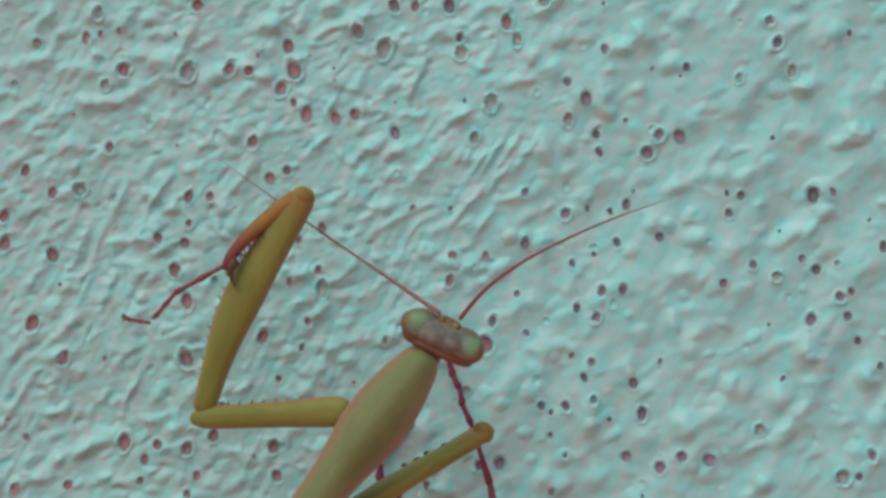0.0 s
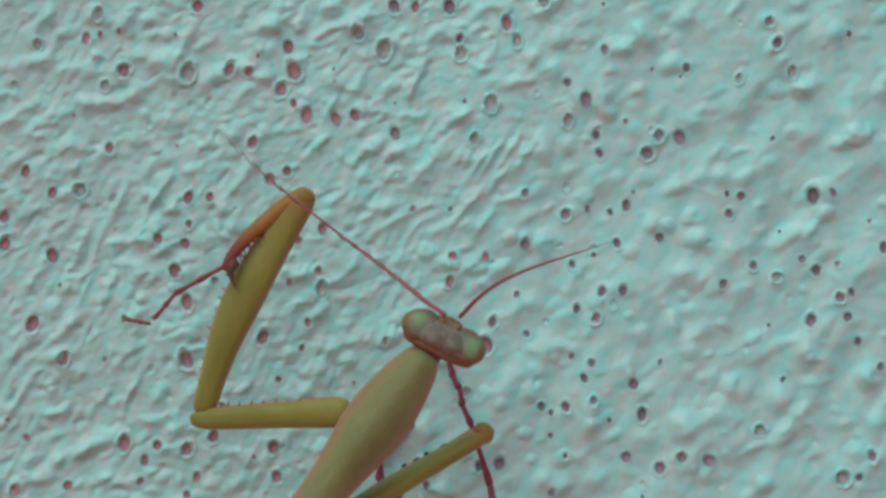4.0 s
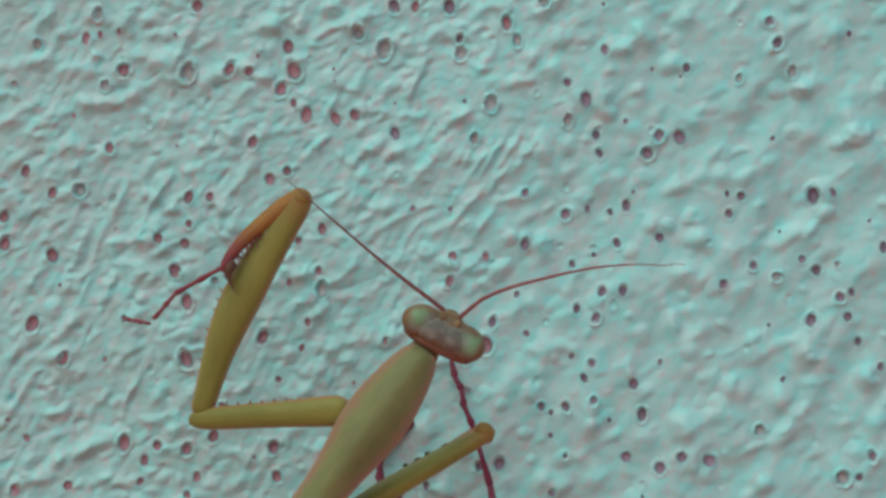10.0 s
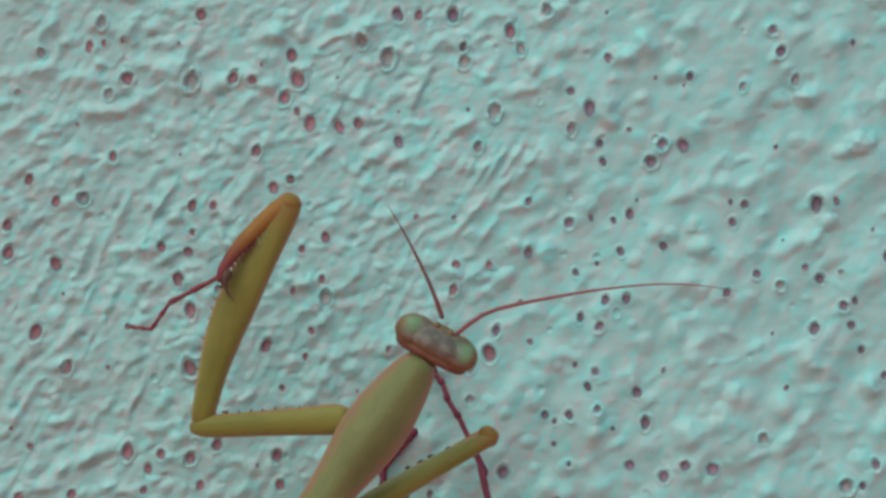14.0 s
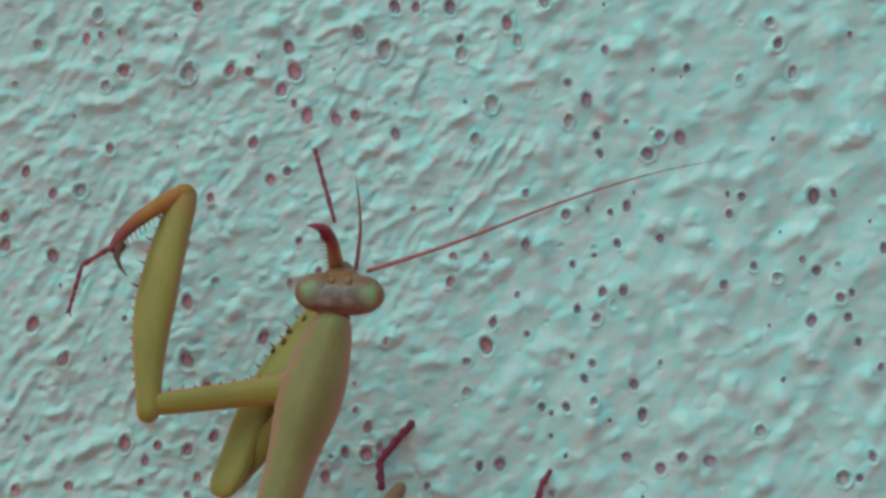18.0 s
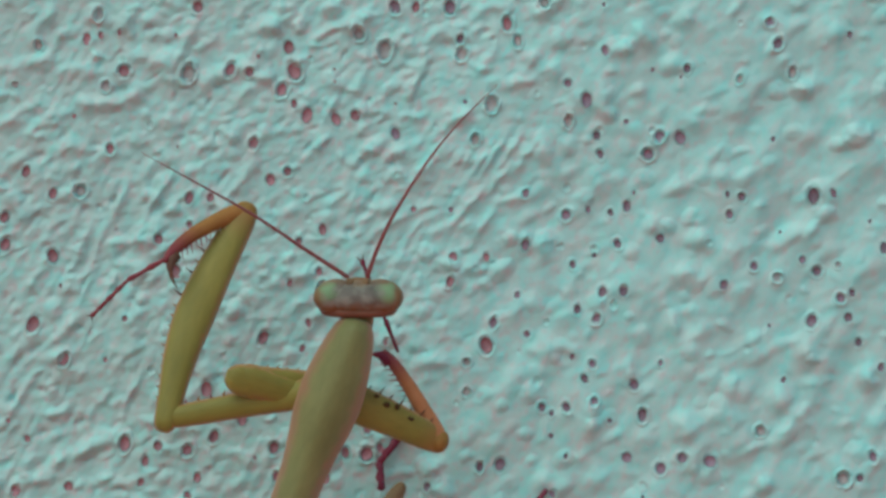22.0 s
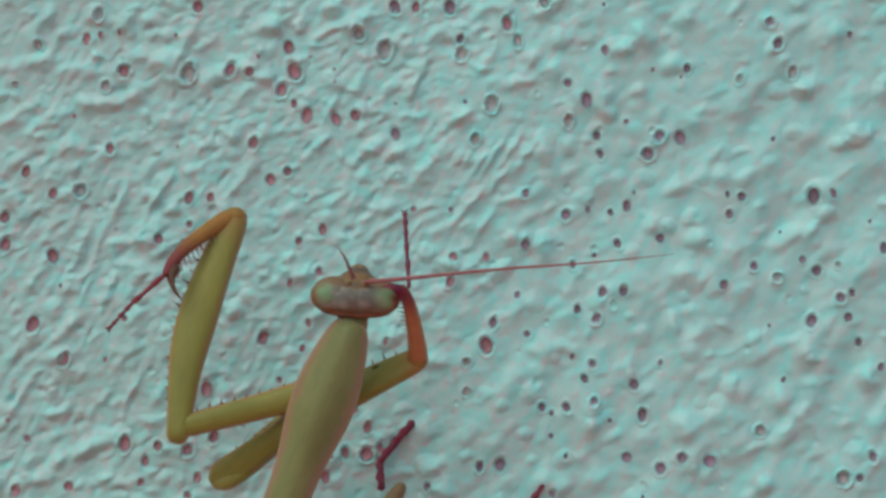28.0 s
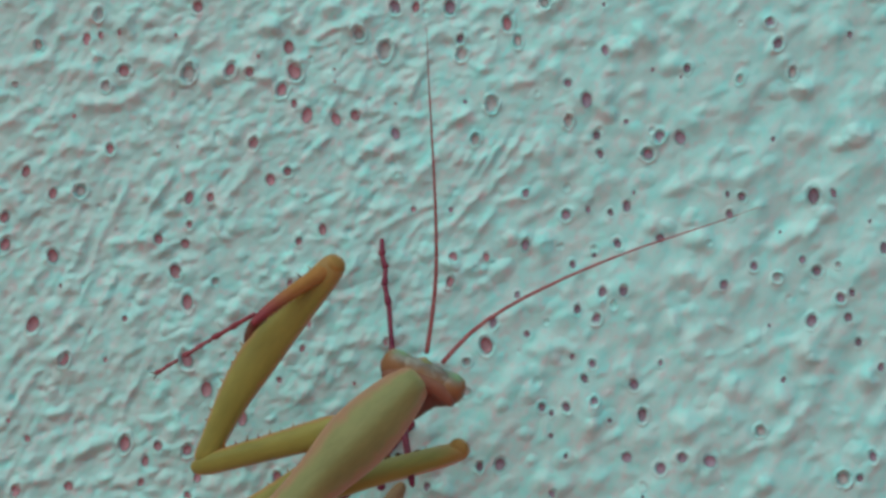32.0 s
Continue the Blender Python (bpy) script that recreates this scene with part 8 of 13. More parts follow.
    walk(limb['antenna_l_3'], [
        (0.0, seg(12.34, -5.00, 23.65, 11.52, -3.94, 24.18)), (1.0, seg(13.16, -5.09, 23.12, 12.61, -4.06, 23.47)),
        (2.0, seg(13.16, -5.07, 23.12, 12.58, -4.03, 23.48)), (3.0, seg(12.42, -5.02, 23.53, 11.52, -3.96, 24.05)),
        (6.0, seg(12.65, -11.80, 24.63, 11.77, -13.01, 25.45)), (8.0, seg(12.53, -12.07, 24.59, 11.69, -13.38, 25.32)),
        (9.0, seg(12.95, -12.76, 24.12, 12.27, -14.29, 24.69)), (11.0, seg(12.98, -12.77, 24.12, 12.30, -14.31, 24.68)),
        (12.5, seg(13.17, -12.87, 24.27, 12.59, -14.44, 24.88)), (13.0, seg(13.13, -12.94, 24.52, 12.60, -14.53, 25.13)),
        (13.5, seg(13.90, -13.16, 24.78, 13.65, -14.83, 25.44)), (14.0, seg(14.14, -13.38, 24.24, 13.95, -15.12, 24.78)),
        (14.5, seg(13.31, -13.70, 23.83, 13.22, -15.53, 24.08)), (15.0, seg(12.16, -13.70, 24.45, 12.12, -15.54, 24.70)),
        (15.5, seg(11.01, -13.70, 25.06, 11.02, -15.53, 25.32)), (16.0, seg(9.86, -13.70, 25.68, 9.92, -15.53, 25.94)),
        (16.5, seg(8.71, -13.69, 26.29, 8.82, -15.52, 26.55)), (17.0, seg(9.17, -13.54, 26.66, 9.27, -15.33, 27.09)),
        (17.5, seg(9.25, -13.54, 26.60, 9.40, -15.33, 27.01)), (18.0, seg(9.00, -13.56, 26.73, 9.12, -15.35, 27.13)),
        (18.5, seg(9.63, -13.58, 26.66, 9.75, -15.38, 27.04)), (18.8, seg(8.55, -13.44, 27.02, 8.54, -15.20, 27.52)),
        (19.0, seg(8.84, -13.37, 27.16, 8.76, -15.10, 27.70)), (19.5, seg(8.63, -12.20, 26.36, 8.58, -13.86, 27.05)),
        (20.0, seg(8.51, -10.55, 27.19, 8.42, -11.69, 28.44)), (20.5, seg(8.21, -10.44, 27.12, 8.17, -11.55, 28.40)),
        (21.0, seg(7.10, -11.43, 27.74, 6.60, -12.72, 28.72)), (21.5, seg(6.42, -12.51, 27.22, 5.88, -14.03, 27.87)),
        (22.0, seg(5.58, -12.36, 26.57, 4.81, -13.77, 27.14)), (22.5, seg(5.39, -12.34, 26.41, 4.58, -13.74, 26.93)),
        (23.0, seg(5.20, -12.32, 26.27, 4.35, -13.70, 26.73)), (23.5, seg(5.45, -12.86, 25.74, 4.76, -14.43, 26.05)),
        (24.0, seg(5.70, -13.25, 25.21, 5.17, -14.94, 25.36)), (24.4, seg(5.73, -13.21, 25.01, 5.16, -14.89, 25.11)),
        (24.9, seg(5.77, -13.15, 24.77, 5.17, -14.81, 24.81)), (25.3, seg(5.80, -13.10, 24.56, 5.17, -14.74, 24.57)),
        (25.9, seg(6.14, -13.35, 24.65, 5.66, -15.08, 24.66)), (26.4, seg(6.43, -13.52, 24.72, 6.07, -15.29, 24.74)),
        (26.9, seg(6.72, -13.64, 24.79, 6.49, -15.45, 24.82)), (27.5, seg(7.08, -13.73, 24.87, 6.99, -15.58, 24.90)),
        (28.0, seg(8.48, -13.75, 25.23, 8.51, -15.60, 25.39)), (28.5, seg(9.38, -13.64, 25.54, 9.36, -15.45, 25.87)),
        (28.8, seg(9.69, -13.48, 24.94, 9.70, -15.24, 25.44)), (29.0, seg(10.37, -12.19, 25.77, 10.24, -13.54, 26.85)),
        (29.3, seg(10.98, -11.96, 24.98, 10.92, -13.42, 25.97)), (29.6, seg(11.13, -11.26, 24.66, 11.10, -12.61, 25.77)),
        (30.0, seg(11.23, -9.60, 24.60, 11.29, -10.48, 26.06)), (30.3, seg(12.57, -9.20, 24.14, 12.77, -9.95, 25.66)),
        (30.5, seg(13.83, -10.40, 23.44, 14.05, -11.55, 24.72)), (31.0, seg(14.15, -10.09, 23.14, 14.30, -11.14, 24.49)),
        (31.5, seg(14.26, -9.94, 23.30, 14.39, -10.94, 24.69)), (32.0, seg(14.37, -9.78, 23.46, 14.48, -10.72, 24.88))])
    walk(limb['antenna_l_4'], [
        (0.0, seg(11.52, -3.94, 24.18, 10.65, -2.94, 24.74)), (1.0, seg(12.61, -4.06, 23.47, 12.05, -3.04, 23.82)),
        (2.0, seg(12.58, -4.03, 23.48, 11.99, -3.01, 23.85)), (3.0, seg(11.52, -3.96, 24.05, 10.59, -2.97, 24.61)),
        (6.0, seg(11.77, -13.01, 25.45, 10.88, -14.24, 26.25)), (8.0, seg(11.69, -13.38, 25.32, 10.86, -14.69, 26.06)),
        (9.0, seg(12.27, -14.29, 24.69, 11.61, -15.83, 25.27)), (11.0, seg(12.30, -14.31, 24.68, 11.65, -15.86, 25.25)),
        (12.5, seg(12.59, -14.44, 24.88, 12.01, -16.02, 25.46)), (13.0, seg(12.60, -14.53, 25.13, 12.07, -16.13, 25.72)),
        (13.5, seg(13.65, -14.83, 25.44, 13.38, -16.50, 26.07)), (14.0, seg(13.95, -15.12, 24.78, 13.74, -16.86, 25.31)),
        (14.5, seg(13.22, -15.53, 24.08, 13.14, -17.37, 24.33)), (15.0, seg(12.12, -15.54, 24.70, 12.08, -17.37, 24.95)),
        (15.5, seg(11.02, -15.53, 25.32, 11.03, -17.37, 25.57)), (16.0, seg(9.92, -15.53, 25.94, 9.97, -17.36, 26.19)),
        (16.5, seg(8.82, -15.52, 26.55, 8.92, -17.35, 26.81)), (17.0, seg(9.27, -15.33, 27.09, 9.36, -17.11, 27.51)),
        (17.5, seg(9.40, -15.33, 27.01, 9.53, -17.12, 27.42)), (18.0, seg(9.12, -15.35, 27.13, 9.24, -17.14, 27.53)),
        (18.5, seg(9.75, -15.38, 27.04, 9.87, -17.18, 27.41)), (18.8, seg(8.54, -15.20, 27.52, 8.51, -16.96, 27.99)),
        (19.0, seg(8.76, -15.10, 27.70, 8.66, -16.83, 28.22)), (19.5, seg(8.58, -13.86, 27.05, 8.50, -15.53, 27.73)),
        (20.0, seg(8.42, -11.69, 28.44, 8.30, -12.84, 29.68)), (20.5, seg(8.17, -11.55, 28.40, 8.07, -12.68, 29.67)),
        (21.0, seg(6.60, -12.72, 28.72, 6.04, -14.02, 29.66)), (21.5, seg(5.88, -14.03, 27.87, 5.36, -15.56, 28.51)),
        (22.0, seg(4.81, -13.77, 27.14, 4.06, -15.18, 27.71)), (22.5, seg(4.58, -13.74, 26.93, 3.78, -15.15, 27.44)),
        (23.0, seg(4.35, -13.70, 26.73, 3.51, -15.10, 27.17)), (23.5, seg(4.76, -14.43, 26.05, 4.08, -16.00, 26.34)),
        (24.0, seg(5.17, -14.94, 25.36, 4.65, -16.64, 25.50)), (24.4, seg(5.16, -14.89, 25.11, 4.62, -16.58, 25.21)),
        (24.9, seg(5.17, -14.81, 24.81, 4.58, -16.48, 24.85)), (25.3, seg(5.17, -14.74, 24.57, 4.55, -16.39, 24.56)),
        (25.9, seg(5.66, -15.08, 24.66, 5.19, -16.80, 24.66)), (26.4, seg(6.07, -15.29, 24.74, 5.73, -17.07, 24.75)),
        (26.9, seg(6.49, -15.45, 24.82, 6.26, -17.27, 24.84)), (27.5, seg(6.99, -15.58, 24.90, 6.91, -17.42, 24.93)),
        (28.0, seg(8.51, -15.60, 25.39, 8.54, -17.44, 25.54)), (28.5, seg(9.36, -15.45, 25.87, 9.34, -17.27, 26.19)),
        (28.8, seg(9.70, -15.24, 25.44, 9.69, -17.01, 25.92)), (29.0, seg(10.24, -13.54, 26.85, 10.04, -14.90, 27.91)),
        (29.3, seg(10.92, -13.42, 25.97, 10.83, -14.88, 26.95)), (29.6, seg(11.10, -12.61, 25.77, 11.05, -13.97, 26.86)),
        (30.0, seg(11.29, -10.48, 26.06, 11.34, -11.37, 27.52)), (30.3, seg(12.77, -9.95, 25.66, 12.91, -10.70, 27.19)),
        (30.5, seg(14.05, -11.55, 24.72, 14.25, -12.71, 25.98)), (31.0, seg(14.30, -11.14, 24.49, 14.38, -12.20, 25.85)),
        (31.5, seg(14.39, -10.94, 24.69, 14.45, -11.95, 26.08)), (32.0, seg(14.48, -10.72, 24.88, 14.52, -11.68, 26.31))])
    walk(limb['antenna_l_5'], [
        (0.0, seg(10.65, -2.94, 24.74, 9.71, -2.05, 25.35)), (1.0, seg(12.05, -3.04, 23.82, 11.38, -2.11, 24.24)),
        (2.0, seg(11.99, -3.01, 23.85, 11.28, -2.09, 24.29)), (3.0, seg(10.59, -2.97, 24.61, 9.60, -2.06, 25.21)),
        (6.0, seg(10.88, -14.24, 26.25, 9.99, -15.48, 27.02)), (8.0, seg(10.86, -14.69, 26.06, 10.04, -16.02, 26.80)),
        (9.0, seg(11.61, -15.83, 25.27, 10.97, -17.37, 25.85)), (11.0, seg(11.65, -15.86, 25.25, 11.01, -17.41, 25.81)),
        (12.5, seg(12.01, -16.02, 25.46, 11.43, -17.61, 26.03)), (13.0, seg(12.07, -16.13, 25.72, 11.55, -17.73, 26.30)),
        (13.5, seg(13.38, -16.50, 26.07, 13.10, -18.18, 26.68)), (14.0, seg(13.74, -16.86, 25.31, 13.53, -18.60, 25.82)),
        (14.5, seg(13.14, -17.37, 24.33, 13.05, -19.21, 24.56)), (15.0, seg(12.08, -17.37, 24.95, 12.04, -19.21, 25.18)),
        (15.5, seg(11.03, -17.37, 25.57, 11.03, -19.21, 25.81)), (16.0, seg(9.97, -17.36, 26.19, 10.03, -19.20, 26.44)),
        (16.5, seg(8.92, -17.35, 26.81, 9.02, -19.18, 27.06)), (17.0, seg(9.36, -17.11, 27.51, 9.43, -18.90, 27.92)),
        (17.5, seg(9.53, -17.12, 27.42, 9.63, -18.92, 27.82)), (18.0, seg(9.24, -17.14, 27.53, 9.34, -18.94, 27.92)),
        (18.5, seg(9.87, -17.18, 27.41, 9.98, -18.98, 27.77)), (18.8, seg(8.51, -16.96, 27.99, 8.45, -18.72, 28.46)),
        (19.0, seg(8.66, -16.83, 28.22, 8.54, -18.57, 28.72)), (19.5, seg(8.50, -15.53, 27.73, 8.41, -17.20, 28.38)),
        (20.0, seg(8.30, -12.84, 29.68, 8.15, -14.01, 30.91)), (20.5, seg(8.07, -12.68, 29.67, 7.91, -13.81, 30.93)),
        (21.0, seg(6.04, -14.02, 29.66, 5.44, -15.34, 30.55)), (21.5, seg(5.36, -15.56, 28.51, 4.85, -17.10, 29.14)),
        (22.0, seg(4.06, -15.18, 27.71, 3.31, -16.60, 28.28)), (22.5, seg(3.78, -15.15, 27.44, 2.99, -16.57, 27.93)),
        (23.0, seg(3.51, -15.10, 27.17, 2.67, -16.51, 27.59)), (23.5, seg(4.08, -16.00, 26.34, 3.41, -17.58, 26.62)),
        (24.0, seg(4.65, -16.64, 25.50, 4.14, -18.34, 25.64)), (24.4, seg(4.62, -16.58, 25.21, 4.09, -18.27, 25.30)),
        (24.9, seg(4.58, -16.48, 24.85, 4.01, -18.15, 24.89)), (25.3, seg(4.55, -16.39, 24.56, 3.95, -18.04, 24.56)),
        (25.9, seg(5.19, -16.80, 24.66, 4.73, -18.54, 24.67)), (26.4, seg(5.73, -17.07, 24.75, 5.39, -18.85, 24.77)),
        (26.9, seg(6.26, -17.27, 24.84, 6.05, -19.09, 24.86)), (27.5, seg(6.91, -17.42, 24.93, 6.83, -19.27, 24.97)),
        (28.0, seg(8.54, -17.44, 25.54, 8.57, -19.29, 25.69)), (28.5, seg(9.34, -17.27, 26.19, 9.32, -19.09, 26.50)),
        (28.8, seg(9.69, -17.01, 25.92, 9.65, -18.78, 26.39)), (29.0, seg(10.04, -14.90, 27.91, 9.79, -16.27, 28.94)),
        (29.3, seg(10.83, -14.88, 26.95, 10.72, -16.35, 27.91)), (29.6, seg(11.05, -13.97, 26.86, 10.98, -15.34, 27.94)),
        (30.0, seg(11.34, -11.37, 27.52, 11.35, -12.27, 28.97)), (30.3, seg(12.91, -10.70, 27.19, 12.99, -11.46, 28.72)),
        (30.5, seg(14.25, -12.71, 25.98, 14.42, -13.88, 27.24)), (31.0, seg(14.38, -12.20, 25.85, 14.40, -13.26, 27.20)),
        (31.5, seg(14.45, -11.95, 26.08, 14.46, -12.96, 27.46)), (32.0, seg(14.52, -11.68, 26.31, 14.51, -12.64, 27.73))])
    walk(limb['antenna_l_6'], [
        (0.0, seg(9.71, -2.05, 25.35, 8.67, -1.32, 26.03)), (1.0, seg(11.38, -2.11, 24.24, 10.54, -1.44, 24.79)),
        (2.0, seg(11.28, -2.09, 24.29, 10.40, -1.43, 24.86)), (3.0, seg(9.60, -2.06, 25.21, 8.53, -1.30, 25.88)),
        (6.0, seg(9.99, -15.48, 27.02, 9.10, -16.73, 27.78)), (8.0, seg(10.04, -16.02, 26.80, 9.24, -17.36, 27.53)),
        (9.0, seg(10.97, -17.37, 25.85, 10.35, -18.93, 26.43)), (11.0, seg(11.01, -17.41, 25.81, 10.39, -18.97, 26.37)),
        (12.5, seg(11.43, -17.61, 26.03, 10.86, -19.20, 26.58)), (13.0, seg(11.55, -17.73, 26.30, 11.01, -19.35, 26.85)),
        (13.5, seg(13.10, -18.18, 26.68, 12.81, -19.86, 27.29)), (14.0, seg(13.53, -18.60, 25.82, 13.32, -20.35, 26.32)),
        (14.5, seg(13.05, -19.21, 24.56, 12.96, -21.04, 24.78)), (15.0, seg(12.04, -19.21, 25.18, 12.00, -21.05, 25.41)),
        (15.5, seg(11.03, -19.21, 25.81, 11.03, -21.04, 26.05)), (16.0, seg(10.03, -19.20, 26.44, 10.08, -21.04, 26.68)),
        (16.5, seg(9.02, -19.18, 27.06, 9.11, -21.02, 27.31)), (17.0, seg(9.43, -18.90, 27.92, 9.50, -20.70, 28.32)),
        (17.5, seg(9.63, -18.92, 27.82, 9.70, -20.71, 28.21)), (18.0, seg(9.34, -18.94, 27.92, 9.42, -20.74, 28.30)),
        (18.5, seg(9.98, -18.98, 27.77, 10.07, -20.79, 28.13)), (18.8, seg(8.45, -18.72, 28.46, 8.38, -20.49, 28.90)),
        (19.0, seg(8.54, -18.57, 28.72, 8.42, -20.32, 29.21)), (19.5, seg(8.41, -17.20, 28.38, 8.29, -18.88, 29.01)),
        (20.0, seg(8.15, -14.01, 30.91, 7.99, -15.18, 32.13)), (20.5, seg(7.91, -13.81, 30.93, 7.74, -14.95, 32.18)),
        (21.0, seg(5.44, -15.34, 30.55, 4.84, -16.66, 31.42)), (21.5, seg(4.85, -17.10, 29.14, 4.36, -18.65, 29.77)),
        (22.0, seg(3.31, -16.60, 28.28, 2.57, -18.03, 28.83)), (22.5, seg(2.99, -16.57, 27.93, 2.20, -18.00, 28.40)),
        (23.0, seg(2.67, -16.51, 27.59, 1.83, -17.93, 27.98)), (23.5, seg(3.41, -17.58, 26.62, 2.75, -19.17, 26.88)),
        (24.0, seg(4.14, -18.34, 25.64, 3.66, -20.04, 25.78)), (24.4, seg(4.09, -18.27, 25.30, 3.57, -19.96, 25.39)),
        (24.9, seg(4.01, -18.15, 24.89, 3.45, -19.83, 24.92)), (25.3, seg(3.95, -18.04, 24.56, 3.36, -19.70, 24.54)),
        (25.9, seg(4.73, -18.54, 24.67, 4.29, -20.27, 24.66)), (26.4, seg(5.39, -18.85, 24.77, 5.07, -20.63, 24.77)),
        (26.9, seg(6.05, -19.09, 24.86, 5.84, -20.91, 24.87)), (27.5, seg(6.83, -19.27, 24.97, 6.76, -21.11, 25.00)),
        (28.0, seg(8.57, -19.29, 25.69, 8.60, -21.14, 25.83)), (28.5, seg(9.32, -19.09, 26.50, 9.30, -20.91, 26.80)),
        (28.8, seg(9.65, -18.78, 26.39, 9.58, -20.56, 26.83)), (29.0, seg(9.79, -16.27, 28.94, 9.52, -17.66, 29.95)),
        (29.3, seg(10.72, -16.35, 27.91, 10.61, -17.83, 28.86)), (29.6, seg(10.98, -15.34, 27.94, 10.91, -16.73, 29.01)),
        (30.0, seg(11.35, -12.27, 28.97, 11.36, -13.17, 30.41)), (30.3, seg(12.99, -11.46, 28.72, 13.06, -12.22, 30.24)),
        (30.5, seg(14.42, -13.88, 27.24, 14.57, -15.07, 28.50)), (31.0, seg(14.40, -13.26, 27.20, 14.40, -14.34, 28.54)),
        (31.5, seg(14.46, -12.96, 27.46, 14.44, -13.99, 28.84)), (32.0, seg(14.51, -12.64, 27.73, 14.48, -13.61, 29.14))])
    walk(limb['antenna_l_7'], [
        (0.0, seg(8.67, -1.32, 26.03, 7.52, -1.01, 26.81)), (1.0, seg(10.54, -1.44, 24.79, 9.57, -1.05, 25.41)),
        (2.0, seg(10.40, -1.43, 24.86, 9.41, -1.04, 25.48)), (3.0, seg(8.53, -1.30, 25.88, 7.32, -1.01, 26.66)),
        (6.0, seg(9.10, -16.73, 27.78, 8.21, -17.99, 28.51)), (8.0, seg(9.24, -17.36, 27.53, 8.46, -18.70, 28.27)),
        (9.0, seg(10.35, -18.93, 26.43, 9.74, -20.49, 27.00)), (11.0, seg(10.39, -18.97, 26.37, 9.78, -20.54, 26.93)),
        (12.5, seg(10.86, -19.20, 26.58, 10.29, -20.80, 27.11)), (13.0, seg(11.01, -19.35, 26.85, 10.47, -20.97, 27.37)),
        (13.5, seg(12.81, -19.86, 27.29, 12.53, -21.55, 27.87)), (14.0, seg(13.32, -20.35, 26.32, 13.11, -22.10, 26.80)),
        (14.5, seg(12.96, -21.04, 24.78, 12.86, -22.88, 24.99)), (15.0, seg(12.00, -21.05, 25.41, 11.95, -22.89, 25.63)),
        (15.5, seg(11.03, -21.04, 26.05, 11.04, -22.88, 26.27)), (16.0, seg(10.08, -21.04, 26.68, 10.13, -22.87, 26.91)),
        (16.5, seg(9.11, -21.02, 27.31, 9.21, -22.85, 27.55)), (17.0, seg(9.50, -20.70, 28.32, 9.57, -22.49, 28.71)),
        (17.5, seg(9.70, -20.71, 28.21, 9.76, -22.51, 28.59)), (18.0, seg(9.42, -20.74, 28.30, 9.49, -22.54, 28.67)),
        (18.5, seg(10.07, -20.79, 28.13, 10.14, -22.59, 28.48)), (18.8, seg(8.38, -20.49, 28.90, 8.29, -22.26, 29.33)),
        (19.0, seg(8.42, -20.32, 29.21, 8.30, -22.06, 29.68)), (19.5, seg(8.29, -18.88, 29.01, 8.15, -20.57, 29.63)),
        (20.0, seg(7.99, -15.18, 32.13, 7.79, -16.37, 33.33)), (20.5, seg(7.74, -14.95, 32.18, 7.54, -16.10, 33.41)),
        (21.0, seg(4.84, -16.66, 31.42, 4.24, -18.00, 32.27)), (21.5, seg(4.36, -18.65, 29.77, 3.88, -20.20, 30.39)),
        (22.0, seg(2.57, -18.03, 28.83, 1.83, -19.47, 29.35)), (22.5, seg(2.20, -18.00, 28.40, 1.42, -19.44, 28.85)),
        (23.0, seg(1.83, -17.93, 27.98, 1.00, -19.36, 28.35)), (23.5, seg(2.75, -19.17, 26.88, 2.10, -20.76, 27.13)),
        (24.0, seg(3.66, -20.04, 25.78, 3.18, -21.75, 25.92)), (24.4, seg(3.57, -19.96, 25.39, 3.06, -21.66, 25.48)),
        (24.9, seg(3.45, -19.83, 24.92, 2.91, -21.51, 24.95)), (25.3, seg(3.36, -19.70, 24.54, 2.79, -21.36, 24.51)),
        (25.9, seg(4.29, -20.27, 24.66, 3.86, -22.01, 24.66)), (26.4, seg(5.07, -20.63, 24.77, 4.75, -22.42, 24.78)),
        (26.9, seg(5.84, -20.91, 24.87, 5.64, -22.73, 24.89)), (27.5, seg(6.76, -21.11, 25.00, 6.69, -22.96, 25.03)),
        (28.0, seg(8.60, -21.14, 25.83, 8.64, -22.99, 25.97)), (28.5, seg(9.30, -20.91, 26.80, 9.28, -22.73, 27.10)),
        (28.8, seg(9.58, -20.56, 26.83, 9.49, -22.34, 27.27)), (29.0, seg(9.52, -17.66, 29.95, 9.23, -19.05, 30.95)),
        (29.3, seg(10.61, -17.83, 28.86, 10.50, -19.32, 29.79)), (29.6, seg(10.91, -16.73, 29.01, 10.83, -18.12, 30.06)),
        (30.0, seg(11.36, -13.17, 30.41, 11.37, -14.09, 31.85)), (30.3, seg(13.06, -12.22, 30.24, 13.12, -12.99, 31.77)),
        (30.5, seg(14.57, -15.07, 28.50, 14.71, -16.26, 29.74)), (31.0, seg(14.40, -14.34, 28.54, 14.38, -15.43, 29.88)),
        (31.5, seg(14.44, -13.99, 28.84, 14.40, -15.02, 30.21)), (32.0, seg(14.48, -13.61, 29.14, 14.43, -14.59, 30.54))])
